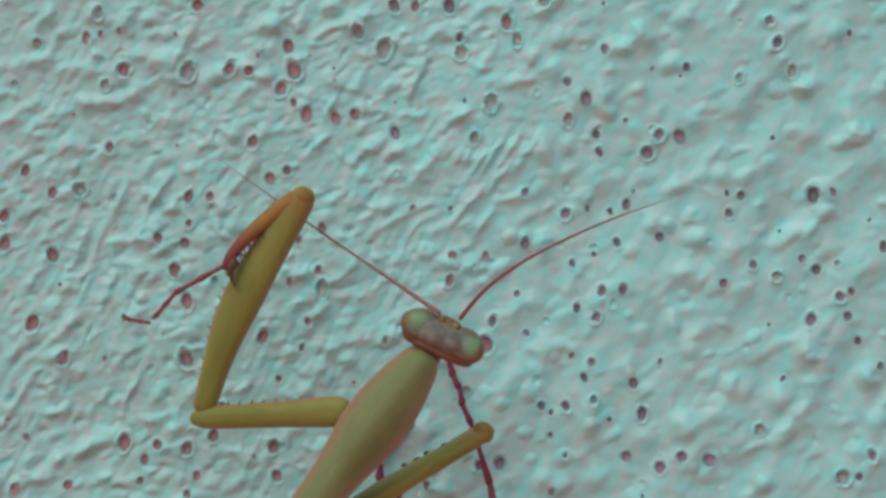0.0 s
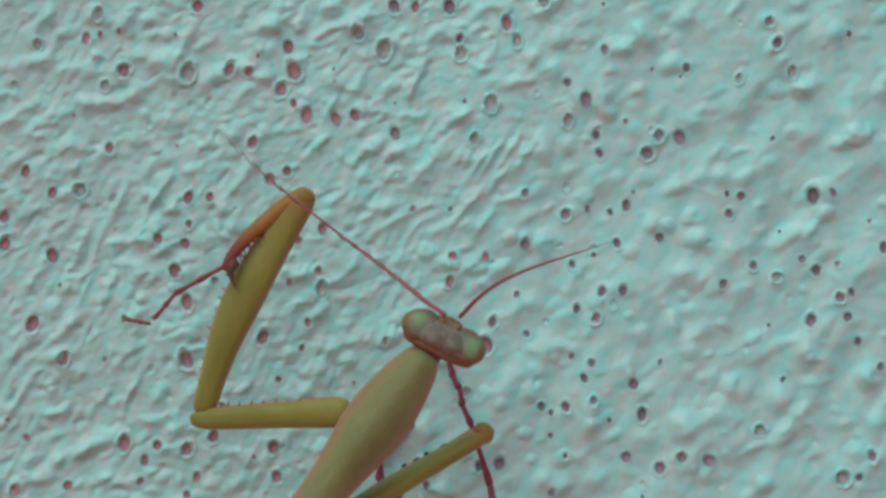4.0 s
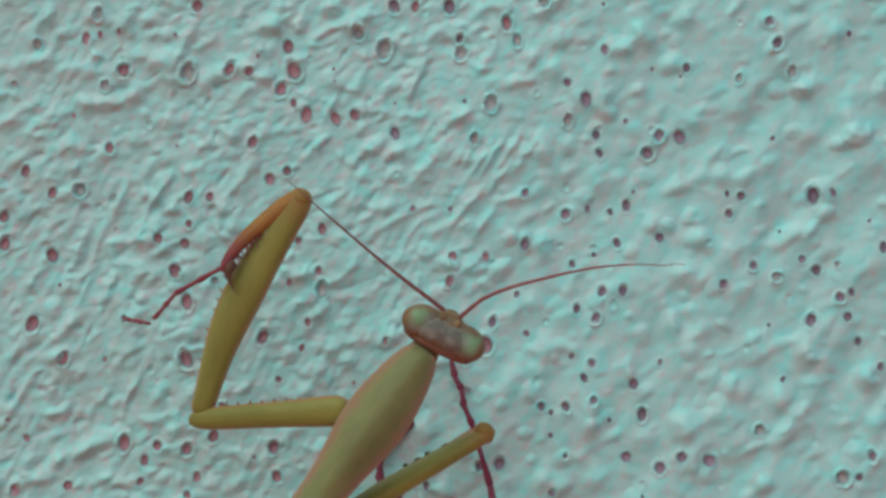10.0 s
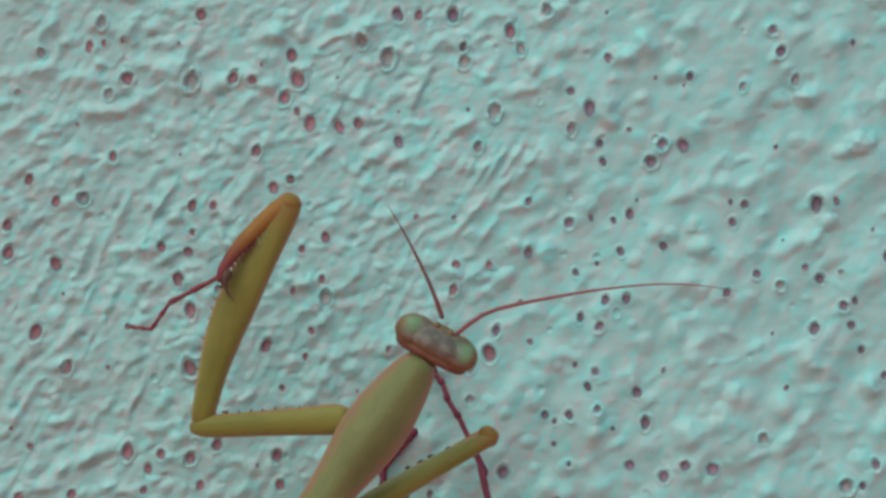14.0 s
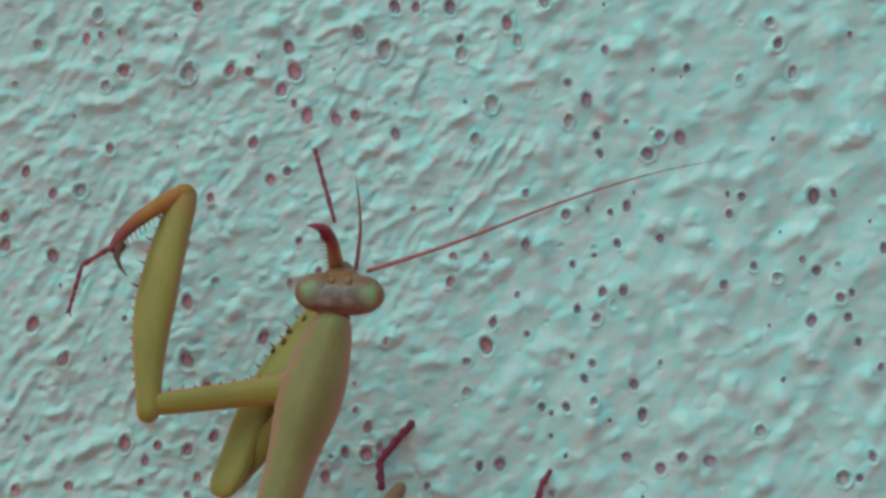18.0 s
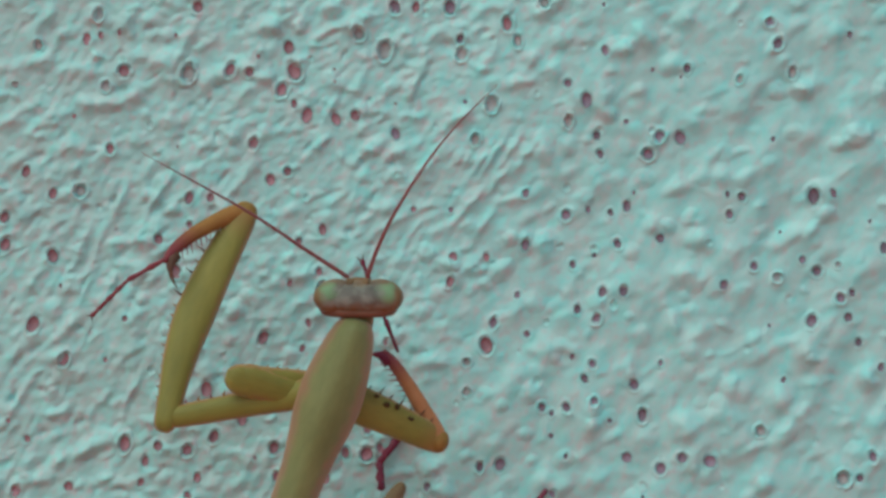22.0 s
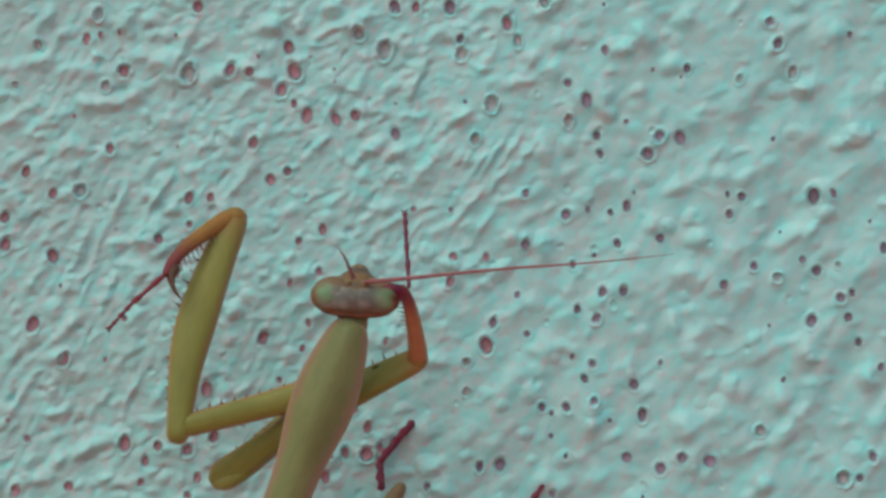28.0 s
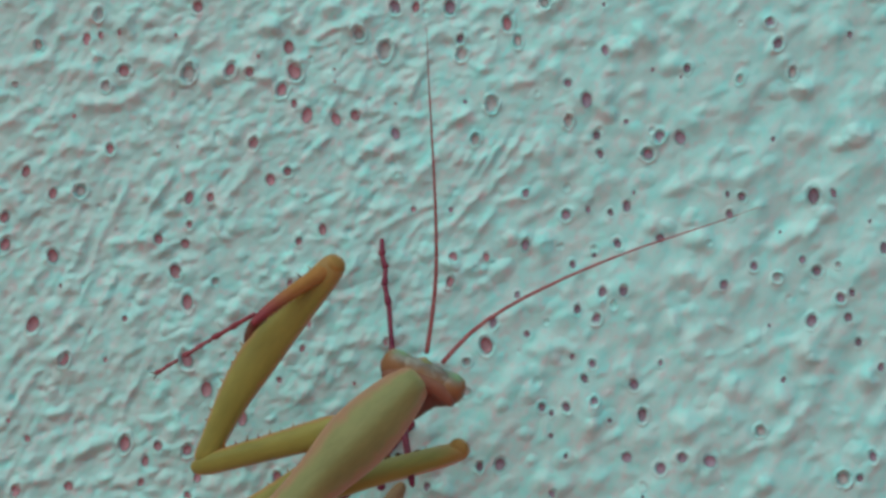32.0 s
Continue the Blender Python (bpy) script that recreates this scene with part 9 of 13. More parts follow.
    walk(limb['antenna_l_8'], [
        (0.0, seg(7.52, -1.01, 26.81, 6.33, -1.00, 27.62)), (1.0, seg(9.57, -1.05, 25.41, 8.53, -1.00, 26.04)),
        (2.0, seg(9.41, -1.04, 25.48, 8.35, -1.00, 26.12)), (3.0, seg(7.32, -1.01, 26.66, 6.09, -0.99, 27.48)),
        (6.0, seg(8.21, -17.99, 28.51, 7.33, -19.26, 29.25)), (8.0, seg(8.46, -18.70, 28.27, 7.68, -20.06, 28.99)),
        (9.0, seg(9.74, -20.49, 27.00, 9.15, -22.06, 27.56)), (11.0, seg(9.78, -20.54, 26.93, 9.19, -22.12, 27.48)),
        (12.5, seg(10.29, -20.80, 27.11, 9.73, -22.41, 27.63)), (13.0, seg(10.47, -20.97, 27.37, 9.93, -22.60, 27.85)),
        (13.5, seg(12.53, -21.55, 27.87, 12.26, -23.24, 28.45)), (14.0, seg(13.11, -22.10, 26.80, 12.89, -23.85, 27.27)),
        (14.5, seg(12.86, -22.88, 24.99, 12.75, -24.72, 25.19)), (15.0, seg(11.95, -22.89, 25.63, 11.89, -24.73, 25.84)),
        (15.5, seg(11.04, -22.88, 26.27, 11.02, -24.72, 26.49)), (16.0, seg(10.13, -22.87, 26.91, 10.17, -24.71, 27.14)),
        (16.5, seg(9.21, -22.85, 27.55, 9.30, -24.69, 27.79)), (17.0, seg(9.57, -22.49, 28.71, 9.63, -24.29, 29.08)),
        (17.5, seg(9.76, -22.51, 28.59, 9.82, -24.31, 28.96)), (18.0, seg(9.49, -22.54, 28.67, 9.55, -24.34, 29.03)),
        (18.5, seg(10.14, -22.59, 28.48, 10.19, -24.40, 28.82)), (18.8, seg(8.29, -22.26, 29.33, 8.20, -24.03, 29.74)),
        (19.0, seg(8.30, -22.06, 29.68, 8.17, -23.81, 30.14)), (19.5, seg(8.15, -20.57, 29.63, 8.01, -22.26, 30.23)),
        (20.0, seg(7.79, -16.37, 33.33, 7.55, -17.56, 34.51)), (20.5, seg(7.54, -16.10, 33.41, 7.33, -17.26, 34.63)),
        (21.0, seg(4.24, -18.00, 32.27, 3.65, -19.35, 33.12)), (21.5, seg(3.88, -20.20, 30.39, 3.41, -21.76, 30.99)),
        (22.0, seg(1.83, -19.47, 29.35, 1.10, -20.92, 29.84)), (22.5, seg(1.42, -19.44, 28.85, 0.64, -20.89, 29.27)),
        (23.0, seg(1.00, -19.36, 28.35, 0.18, -20.80, 28.70)), (23.5, seg(2.10, -20.76, 27.13, 1.46, -22.36, 27.37)),
        (24.0, seg(3.18, -21.75, 25.92, 2.72, -23.47, 26.05)), (24.4, seg(3.06, -21.66, 25.48, 2.57, -23.37, 25.57)),
        (24.9, seg(2.91, -21.51, 24.95, 2.38, -23.20, 24.97)), (25.3, seg(2.79, -21.36, 24.51, 2.23, -23.03, 24.49)),
        (25.9, seg(3.86, -22.01, 24.66, 3.44, -23.75, 24.65)), (26.4, seg(4.75, -22.42, 24.78, 4.45, -24.21, 24.78)),
        (26.9, seg(5.64, -22.73, 24.89, 5.45, -24.55, 24.90)), (27.5, seg(6.69, -22.96, 25.03, 6.64, -24.80, 25.05)),
        (28.0, seg(8.64, -22.99, 25.97, 8.67, -24.85, 26.10)), (28.5, seg(9.28, -22.73, 27.10, 9.24, -24.55, 27.38)),
        (28.8, seg(9.49, -22.34, 27.27, 9.38, -24.12, 27.68)), (29.0, seg(9.23, -19.05, 30.95, 8.93, -20.45, 31.92)),
        (29.3, seg(10.50, -19.32, 29.79, 10.40, -20.82, 30.72)), (29.6, seg(10.83, -18.12, 30.06, 10.75, -19.53, 31.10)),
        (30.0, seg(11.37, -14.09, 31.85, 11.37, -15.01, 33.29)), (30.3, seg(13.12, -12.99, 31.77, 13.18, -13.77, 33.29)),
        (30.5, seg(14.71, -16.26, 29.74, 14.84, -17.47, 30.98)), (31.0, seg(14.38, -15.43, 29.88, 14.35, -16.52, 31.21)),
        (31.5, seg(14.40, -15.02, 30.21, 14.36, -16.06, 31.57)), (32.0, seg(14.43, -14.59, 30.54, 14.37, -15.57, 31.94))])
    walk(limb['antenna_l_9'], [
        (0.0, seg(6.33, -1.00, 27.62, 5.15, -0.99, 28.45)), (1.0, seg(8.53, -1.00, 26.04, 7.47, -0.99, 26.65)),
        (2.0, seg(8.35, -1.00, 26.12, 7.28, -0.99, 26.75)), (3.0, seg(6.09, -0.99, 27.48, 4.88, -0.99, 28.32)),
        (6.0, seg(7.33, -19.26, 29.25, 6.48, -20.54, 29.99)), (8.0, seg(7.68, -20.06, 28.99, 6.92, -21.43, 29.71)),
        (9.0, seg(9.15, -22.06, 27.56, 8.58, -23.64, 28.12)), (11.0, seg(9.19, -22.12, 27.48, 8.61, -23.71, 28.03)),
        (12.5, seg(9.73, -22.41, 27.63, 9.18, -24.03, 28.14)), (13.0, seg(9.93, -22.60, 27.85, 9.39, -24.24, 28.32)),
        (13.5, seg(12.26, -23.24, 28.45, 11.99, -24.94, 29.01)), (14.0, seg(12.89, -23.85, 27.27, 12.68, -25.61, 27.73)),
        (14.5, seg(12.75, -24.72, 25.19, 12.63, -26.56, 25.38)), (15.0, seg(11.89, -24.73, 25.84, 11.82, -26.57, 26.03)),
        (15.5, seg(11.02, -24.72, 26.49, 11.01, -26.57, 26.69)), (16.0, seg(10.17, -24.71, 27.14, 10.21, -26.55, 27.35)),
        (16.5, seg(9.30, -24.69, 27.79, 9.40, -26.52, 28.01)), (17.0, seg(9.63, -24.29, 29.08, 9.69, -26.09, 29.45)),
        (17.5, seg(9.82, -24.31, 28.96, 9.87, -26.12, 29.32)), (18.0, seg(9.55, -24.34, 29.03, 9.60, -26.15, 29.38)),
        (18.5, seg(10.19, -24.40, 28.82, 10.22, -26.21, 29.15)), (18.8, seg(8.20, -24.03, 29.74, 8.10, -25.81, 30.14)),
        (19.0, seg(8.17, -23.81, 30.14, 8.05, -25.57, 30.58)), (19.5, seg(8.01, -22.26, 30.23, 7.85, -23.96, 30.81)),
        (20.0, seg(7.55, -17.56, 34.51, 7.27, -18.77, 35.67)), (20.5, seg(7.33, -17.26, 34.63, 7.10, -18.44, 35.83)),
        (21.0, seg(3.65, -19.35, 33.12, 3.07, -20.71, 33.96)), (21.5, seg(3.41, -21.76, 30.99, 2.95, -23.33, 31.58)),
        (22.0, seg(1.10, -20.92, 29.84, 0.36, -22.38, 30.30)), (22.5, seg(0.64, -20.89, 29.27, -0.14, -22.34, 29.67)),
        (23.0, seg(0.18, -20.80, 28.70, -0.64, -22.24, 29.03)), (23.5, seg(1.46, -22.36, 27.37, 0.84, -23.97, 27.60)),
        (24.0, seg(2.72, -23.47, 26.05, 2.27, -25.18, 26.18)), (24.4, seg(2.57, -23.37, 25.57, 2.09, -25.07, 25.65)),
        (24.9, seg(2.38, -23.20, 24.97, 1.87, -24.89, 24.99)), (25.3, seg(2.23, -23.03, 24.49, 1.69, -24.71, 24.46)),
        (25.9, seg(3.44, -23.75, 24.65, 3.04, -25.49, 24.63)), (26.4, seg(4.45, -24.21, 24.78, 4.16, -25.99, 24.77)),
        (26.9, seg(5.45, -24.55, 24.90, 5.26, -26.37, 24.91)), (27.5, seg(6.64, -24.80, 25.05, 6.58, -26.65, 25.08)),
        (28.0, seg(8.67, -24.85, 26.10, 8.70, -26.70, 26.23)), (28.5, seg(9.24, -24.55, 27.38, 9.20, -26.38, 27.66)),
        (28.8, seg(9.38, -24.12, 27.68, 9.27, -25.91, 28.08)), (29.0, seg(8.93, -20.45, 31.92, 8.62, -21.86, 32.88)),
        (29.3, seg(10.40, -20.82, 30.72, 10.31, -22.33, 31.62)), (29.6, seg(10.75, -19.53, 31.10, 10.67, -20.94, 32.12)),
        (30.0, seg(11.37, -15.01, 33.29, 11.36, -15.94, 34.72)), (30.3, seg(13.18, -13.77, 33.29, 13.24, -14.55, 34.80)),
        (30.5, seg(14.84, -17.47, 30.98, 14.95, -18.68, 32.21)), (31.0, seg(14.35, -16.52, 31.21, 14.33, -17.62, 32.53)),
        (31.5, seg(14.36, -16.06, 31.57, 14.31, -17.12, 32.93)), (32.0, seg(14.37, -15.57, 31.94, 14.30, -16.57, 33.34))])
    walk(limb['antenna_l_10'], [
        (0.0, seg(5.15, -0.99, 28.45, 3.97, -1.00, 29.27)), (1.0, seg(7.47, -0.99, 26.65, 6.42, -1.00, 27.26)),
        (2.0, seg(7.28, -0.99, 26.75, 6.21, -1.00, 27.38)), (3.0, seg(4.88, -0.99, 28.32, 3.70, -1.00, 29.20)),
        (6.0, seg(6.48, -20.54, 29.99, 5.65, -21.83, 30.75)), (8.0, seg(6.92, -21.43, 29.71, 6.19, -22.81, 30.43)),
        (9.0, seg(8.58, -23.64, 28.12, 8.02, -25.23, 28.67)), (11.0, seg(8.61, -23.71, 28.03, 8.05, -25.30, 28.56)),
        (12.5, seg(9.18, -24.03, 28.14, 8.64, -25.65, 28.63)), (13.0, seg(9.39, -24.24, 28.32, 8.86, -25.88, 28.79)),
        (13.5, seg(11.99, -24.94, 29.01, 11.71, -26.64, 29.55)), (14.0, seg(12.68, -25.61, 27.73, 12.48, -27.37, 28.17)),
        (14.5, seg(12.63, -26.56, 25.38, 12.51, -28.40, 25.55)), (15.0, seg(11.82, -26.57, 26.03, 11.75, -28.42, 26.21)),
        (15.5, seg(11.01, -26.57, 26.69, 10.99, -28.41, 26.89)), (16.0, seg(10.21, -26.55, 27.35, 10.24, -28.39, 27.56)),
        (16.5, seg(9.40, -26.52, 28.01, 9.48, -28.36, 28.23)), (17.0, seg(9.69, -26.09, 29.45, 9.75, -27.89, 29.81)),
        (17.5, seg(9.87, -26.12, 29.32, 9.91, -27.92, 29.67)), (18.0, seg(9.60, -26.15, 29.38, 9.64, -27.95, 29.72)),
        (18.5, seg(10.22, -26.21, 29.15, 10.25, -28.03, 29.48)), (18.8, seg(8.10, -25.81, 30.14, 8.01, -27.59, 30.53)),
        (19.0, seg(8.05, -25.57, 30.58, 7.93, -27.32, 31.02)), (19.5, seg(7.85, -23.96, 30.81, 7.70, -25.66, 31.37)),
        (20.0, seg(7.27, -18.77, 35.67, 6.93, -20.00, 36.80)), (20.5, seg(7.10, -18.44, 35.83, 6.88, -19.62, 37.03)),
        (21.0, seg(3.07, -20.71, 33.96, 2.50, -22.07, 34.79)), (21.5, seg(2.95, -23.33, 31.58, 2.49, -24.91, 32.14)),
        (22.0, seg(0.36, -22.38, 30.30, -0.37, -23.86, 30.75)), (22.5, seg(-0.14, -22.34, 29.67, -0.91, -23.81, 30.05)),
        (23.0, seg(-0.64, -22.24, 29.03, -1.44, -23.70, 29.34)), (23.5, seg(0.84, -23.97, 27.60, 0.23, -25.59, 27.82)),
        (24.0, seg(2.27, -25.18, 26.18, 1.84, -26.90, 26.31)), (24.4, seg(2.09, -25.07, 25.65, 1.63, -26.78, 25.73)),
        (24.9, seg(1.87, -24.89, 24.99, 1.37, -26.58, 25.01)), (25.3, seg(1.69, -24.71, 24.46, 1.16, -26.39, 24.44)),
        (25.9, seg(3.04, -25.49, 24.63, 2.65, -27.24, 24.62)), (26.4, seg(4.16, -25.99, 24.77, 3.87, -27.78, 24.77)),
        (26.9, seg(5.26, -26.37, 24.91, 5.09, -28.19, 24.91)), (27.5, seg(6.58, -26.65, 25.08, 6.53, -28.50, 25.09)),
        (28.0, seg(8.70, -26.70, 26.23, 8.72, -28.55, 26.35)), (28.5, seg(9.20, -26.38, 27.66, 9.16, -28.20, 27.91)),
        (28.8, seg(9.27, -25.91, 28.08, 9.15, -27.70, 28.46)), (29.0, seg(8.62, -21.86, 32.88, 8.39, -23.29, 33.84)),
        (29.3, seg(10.31, -22.33, 31.62, 10.23, -23.85, 32.51)), (29.6, seg(10.67, -20.94, 32.12, 10.59, -22.37, 33.13)),
        (30.0, seg(11.36, -15.94, 34.72, 11.35, -16.88, 36.14)), (30.3, seg(13.24, -14.55, 34.80, 13.31, -15.35, 36.32)),
        (30.5, seg(14.95, -18.68, 32.21, 15.05, -19.91, 33.42)), (31.0, seg(14.33, -17.62, 32.53, 14.29, -18.74, 33.84)),
        (31.5, seg(14.31, -17.12, 32.93, 14.26, -18.18, 34.28)), (32.0, seg(14.30, -16.57, 33.34, 14.22, -17.57, 34.72))])
    walk(limb['antenna_l_11'], [
        (0.0, seg(3.97, -1.00, 29.27, 2.80, -1.00, 30.11)), (1.0, seg(6.42, -1.00, 27.26, 5.37, -1.00, 27.88)),
        (2.0, seg(6.21, -1.00, 27.38, 5.16, -1.00, 28.04)), (3.0, seg(3.70, -1.00, 29.20, 2.57, -1.00, 30.15)),
        (6.0, seg(5.65, -21.83, 30.75, 4.86, -23.13, 31.52)), (8.0, seg(6.19, -22.81, 30.43, 5.46, -24.19, 31.15)),
        (9.0, seg(8.02, -25.23, 28.67, 7.47, -26.83, 29.21)), (11.0, seg(8.05, -25.30, 28.56, 7.50, -26.90, 29.08)),
        (12.5, seg(8.64, -25.65, 28.63, 8.10, -27.28, 29.11)), (13.0, seg(8.86, -25.88, 28.79, 8.34, -27.53, 29.24)),
        (13.5, seg(11.71, -26.64, 29.55, 11.41, -28.36, 30.04)), (14.0, seg(12.48, -27.37, 28.17, 12.27, -29.14, 28.60)),
        (14.5, seg(12.51, -28.40, 25.55, 12.38, -30.24, 25.70)), (15.0, seg(11.75, -28.42, 26.21, 11.67, -30.26, 26.39)),
        (15.5, seg(10.99, -28.41, 26.89, 10.97, -30.25, 27.07)), (16.0, seg(10.24, -28.39, 27.56, 10.27, -30.24, 27.76)),
        (16.5, seg(9.48, -28.36, 28.23, 9.57, -30.20, 28.45)), (17.0, seg(9.75, -27.89, 29.81, 9.81, -29.70, 30.15)),
        (17.5, seg(9.91, -27.92, 29.67, 9.96, -29.73, 30.01)), (18.0, seg(9.64, -27.95, 29.72, 9.68, -29.76, 30.06)),
        (18.5, seg(10.25, -28.03, 29.48, 10.27, -29.84, 29.79)), (18.8, seg(8.01, -27.59, 30.53, 7.92, -29.37, 30.91)),
        (19.0, seg(7.93, -27.32, 31.02, 7.82, -29.09, 31.44)), (19.5, seg(7.70, -25.66, 31.37, 7.55, -27.37, 31.92)),
        (20.0, seg(6.93, -20.00, 36.80, 6.55, -21.23, 37.90)), (20.5, seg(6.88, -19.62, 37.03, 6.65, -20.82, 38.21)),
        (21.0, seg(2.50, -22.07, 34.79, 1.95, -23.45, 35.62)), (21.5, seg(2.49, -24.91, 32.14, 2.02, -26.50, 32.68)),
        (22.0, seg(-0.37, -23.86, 30.75, -1.09, -25.34, 31.18)), (22.5, seg(-0.91, -23.81, 30.05, -1.66, -25.29, 30.42)),
        (23.0, seg(-1.44, -23.70, 29.34, -2.23, -25.17, 29.65)), (23.5, seg(0.23, -25.59, 27.82, -0.36, -27.21, 28.03)),
        (24.0, seg(1.84, -26.90, 26.31, 1.42, -28.63, 26.43)), (24.4, seg(1.63, -26.78, 25.73, 1.18, -28.50, 25.81)),
        (24.9, seg(1.37, -26.58, 25.01, 0.89, -28.28, 25.04)), (25.3, seg(1.16, -26.39, 24.44, 0.65, -28.07, 24.41)),
        (25.9, seg(2.65, -27.24, 24.62, 2.27, -28.99, 24.61)), (26.4, seg(3.87, -27.78, 24.77, 3.60, -29.58, 24.77)),
        (26.9, seg(5.09, -28.19, 24.91, 4.92, -30.01, 24.92)), (27.5, seg(6.53, -28.50, 25.09, 6.47, -30.34, 25.11)),
        (28.0, seg(8.72, -28.55, 26.35, 8.75, -30.40, 26.47)), (28.5, seg(9.16, -28.20, 27.91, 9.11, -30.03, 28.16)),
        (28.8, seg(9.15, -27.70, 28.46, 9.05, -29.49, 28.83)), (29.0, seg(8.39, -23.29, 33.84, 8.23, -24.72, 34.80)),
        (29.3, seg(10.23, -23.85, 32.51, 10.16, -25.38, 33.39)), (29.6, seg(10.59, -22.37, 33.13, 10.51, -23.80, 34.13)),
        (30.0, seg(11.35, -16.88, 36.14, 11.33, -17.83, 37.56)), (30.3, seg(13.31, -15.35, 36.32, 13.37, -16.15, 37.82)),
        (30.5, seg(15.05, -19.91, 33.42, 15.14, -21.15, 34.63)), (31.0, seg(14.29, -18.74, 33.84, 14.26, -19.87, 35.14)),
        (31.5, seg(14.26, -18.18, 34.28, 14.20, -19.25, 35.62)), (32.0, seg(14.22, -17.57, 34.72, 14.15, -18.59, 36.10))])
    walk(limb['antenna_l_12'], [
        (0.0, seg(2.80, -1.00, 30.11, 1.64, -1.00, 30.95)), (1.0, seg(5.37, -1.00, 27.88, 4.35, -1.00, 28.54)),
        (2.0, seg(5.16, -1.00, 28.04, 4.13, -1.00, 28.74)), (3.0, seg(2.57, -1.00, 30.15, 1.50, -1.00, 31.17)),
        (6.0, seg(4.86, -23.13, 31.52, 4.08, -24.44, 32.29)), (8.0, seg(5.46, -24.19, 31.15, 4.73, -25.60, 31.83)),
        (9.0, seg(7.47, -26.83, 29.21, 6.94, -28.43, 29.75)), (11.0, seg(7.50, -26.90, 29.08, 6.95, -28.51, 29.59)),
        (12.5, seg(8.10, -27.28, 29.11, 7.58, -28.92, 29.57)), (13.0, seg(8.34, -27.53, 29.24, 7.83, -29.18, 29.67)),
        (13.5, seg(11.41, -28.36, 30.04, 11.04, -30.08, 30.46)), (14.0, seg(12.27, -29.14, 28.60, 12.06, -30.90, 29.02)),
        (14.5, seg(12.38, -30.24, 25.70, 12.25, -32.09, 25.85)), (15.0, seg(11.67, -30.26, 26.39, 11.60, -32.10, 26.55)),
        (15.5, seg(10.97, -30.25, 27.07, 10.95, -32.09, 27.25)), (16.0, seg(10.27, -30.24, 27.76, 10.30, -32.08, 27.96)),
        (16.5, seg(9.57, -30.20, 28.45, 9.65, -32.04, 28.65)), (17.0, seg(9.81, -29.70, 30.15, 9.87, -31.50, 30.49)),
        (17.5, seg(9.96, -29.73, 30.01, 10.00, -31.54, 30.34)), (18.0, seg(9.68, -29.76, 30.06, 9.71, -31.58, 30.37)),
        (18.5, seg(10.27, -29.84, 29.79, 10.28, -31.66, 30.09)), (18.8, seg(7.92, -29.37, 30.91, 7.83, -31.15, 31.27)),
        (19.0, seg(7.82, -29.09, 31.44, 7.71, -30.85, 31.84)), (19.5, seg(7.55, -27.37, 31.92, 7.40, -29.08, 32.45)),
        (20.0, seg(6.55, -21.23, 37.90, 6.16, -22.47, 39.00)), (20.5, seg(6.65, -20.82, 38.21, 6.45, -22.02, 39.39)),
        (21.0, seg(1.95, -23.45, 35.62, 1.41, -24.84, 36.43)), (21.5, seg(2.02, -26.50, 32.68, 1.55, -28.09, 33.19)),
        (22.0, seg(-1.09, -25.34, 31.18, -1.79, -26.82, 31.62)), (22.5, seg(-1.66, -25.29, 30.42, -2.39, -26.78, 30.78)),
        (23.0, seg(-2.23, -25.17, 29.65, -3.00, -26.65, 29.94)), (23.5, seg(-0.36, -27.21, 28.03, -0.94, -28.83, 28.23)),
        (24.0, seg(1.42, -28.63, 26.43, 1.01, -30.36, 26.55)), (24.4, seg(1.18, -28.50, 25.81, 0.75, -30.22, 25.89)),
        (24.9, seg(0.89, -28.28, 25.04, 0.42, -29.99, 25.06)), (25.3, seg(0.65, -28.07, 24.41, 0.16, -29.76, 24.39)),
        (25.9, seg(2.27, -28.99, 24.61, 1.91, -30.74, 24.60)), (26.4, seg(3.60, -29.58, 24.77, 3.35, -31.37, 24.77)),
        (26.9, seg(4.92, -30.01, 24.92, 4.76, -31.84, 24.93)), (27.5, seg(6.47, -30.34, 25.11, 6.43, -32.19, 25.12)),
        (28.0, seg(8.75, -30.40, 26.47, 8.77, -32.25, 26.58)), (28.5, seg(9.11, -30.03, 28.16, 9.06, -31.86, 28.40)),
        (28.8, seg(9.05, -29.49, 28.83, 8.95, -31.28, 29.20)), (29.0, seg(8.23, -24.72, 34.80, 8.20, -26.16, 35.76)),
        (29.3, seg(10.16, -25.38, 33.39, 10.10, -26.92, 34.25)), (29.6, seg(10.51, -23.80, 34.13, 10.44, -25.25, 35.11)),
        (30.0, seg(11.33, -17.83, 37.56, 11.32, -18.78, 38.97)), (30.3, seg(13.37, -16.15, 37.82, 13.44, -16.95, 39.33)),
        (30.5, seg(15.14, -21.15, 34.63, 15.21, -22.39, 35.82)), (31.0, seg(14.26, -19.87, 35.14, 14.23, -21.01, 36.43)),
        (31.5, seg(14.20, -19.25, 35.62, 14.15, -20.34, 36.95)), (32.0, seg(14.15, -18.59, 36.10, 14.07, -19.61, 37.47))])
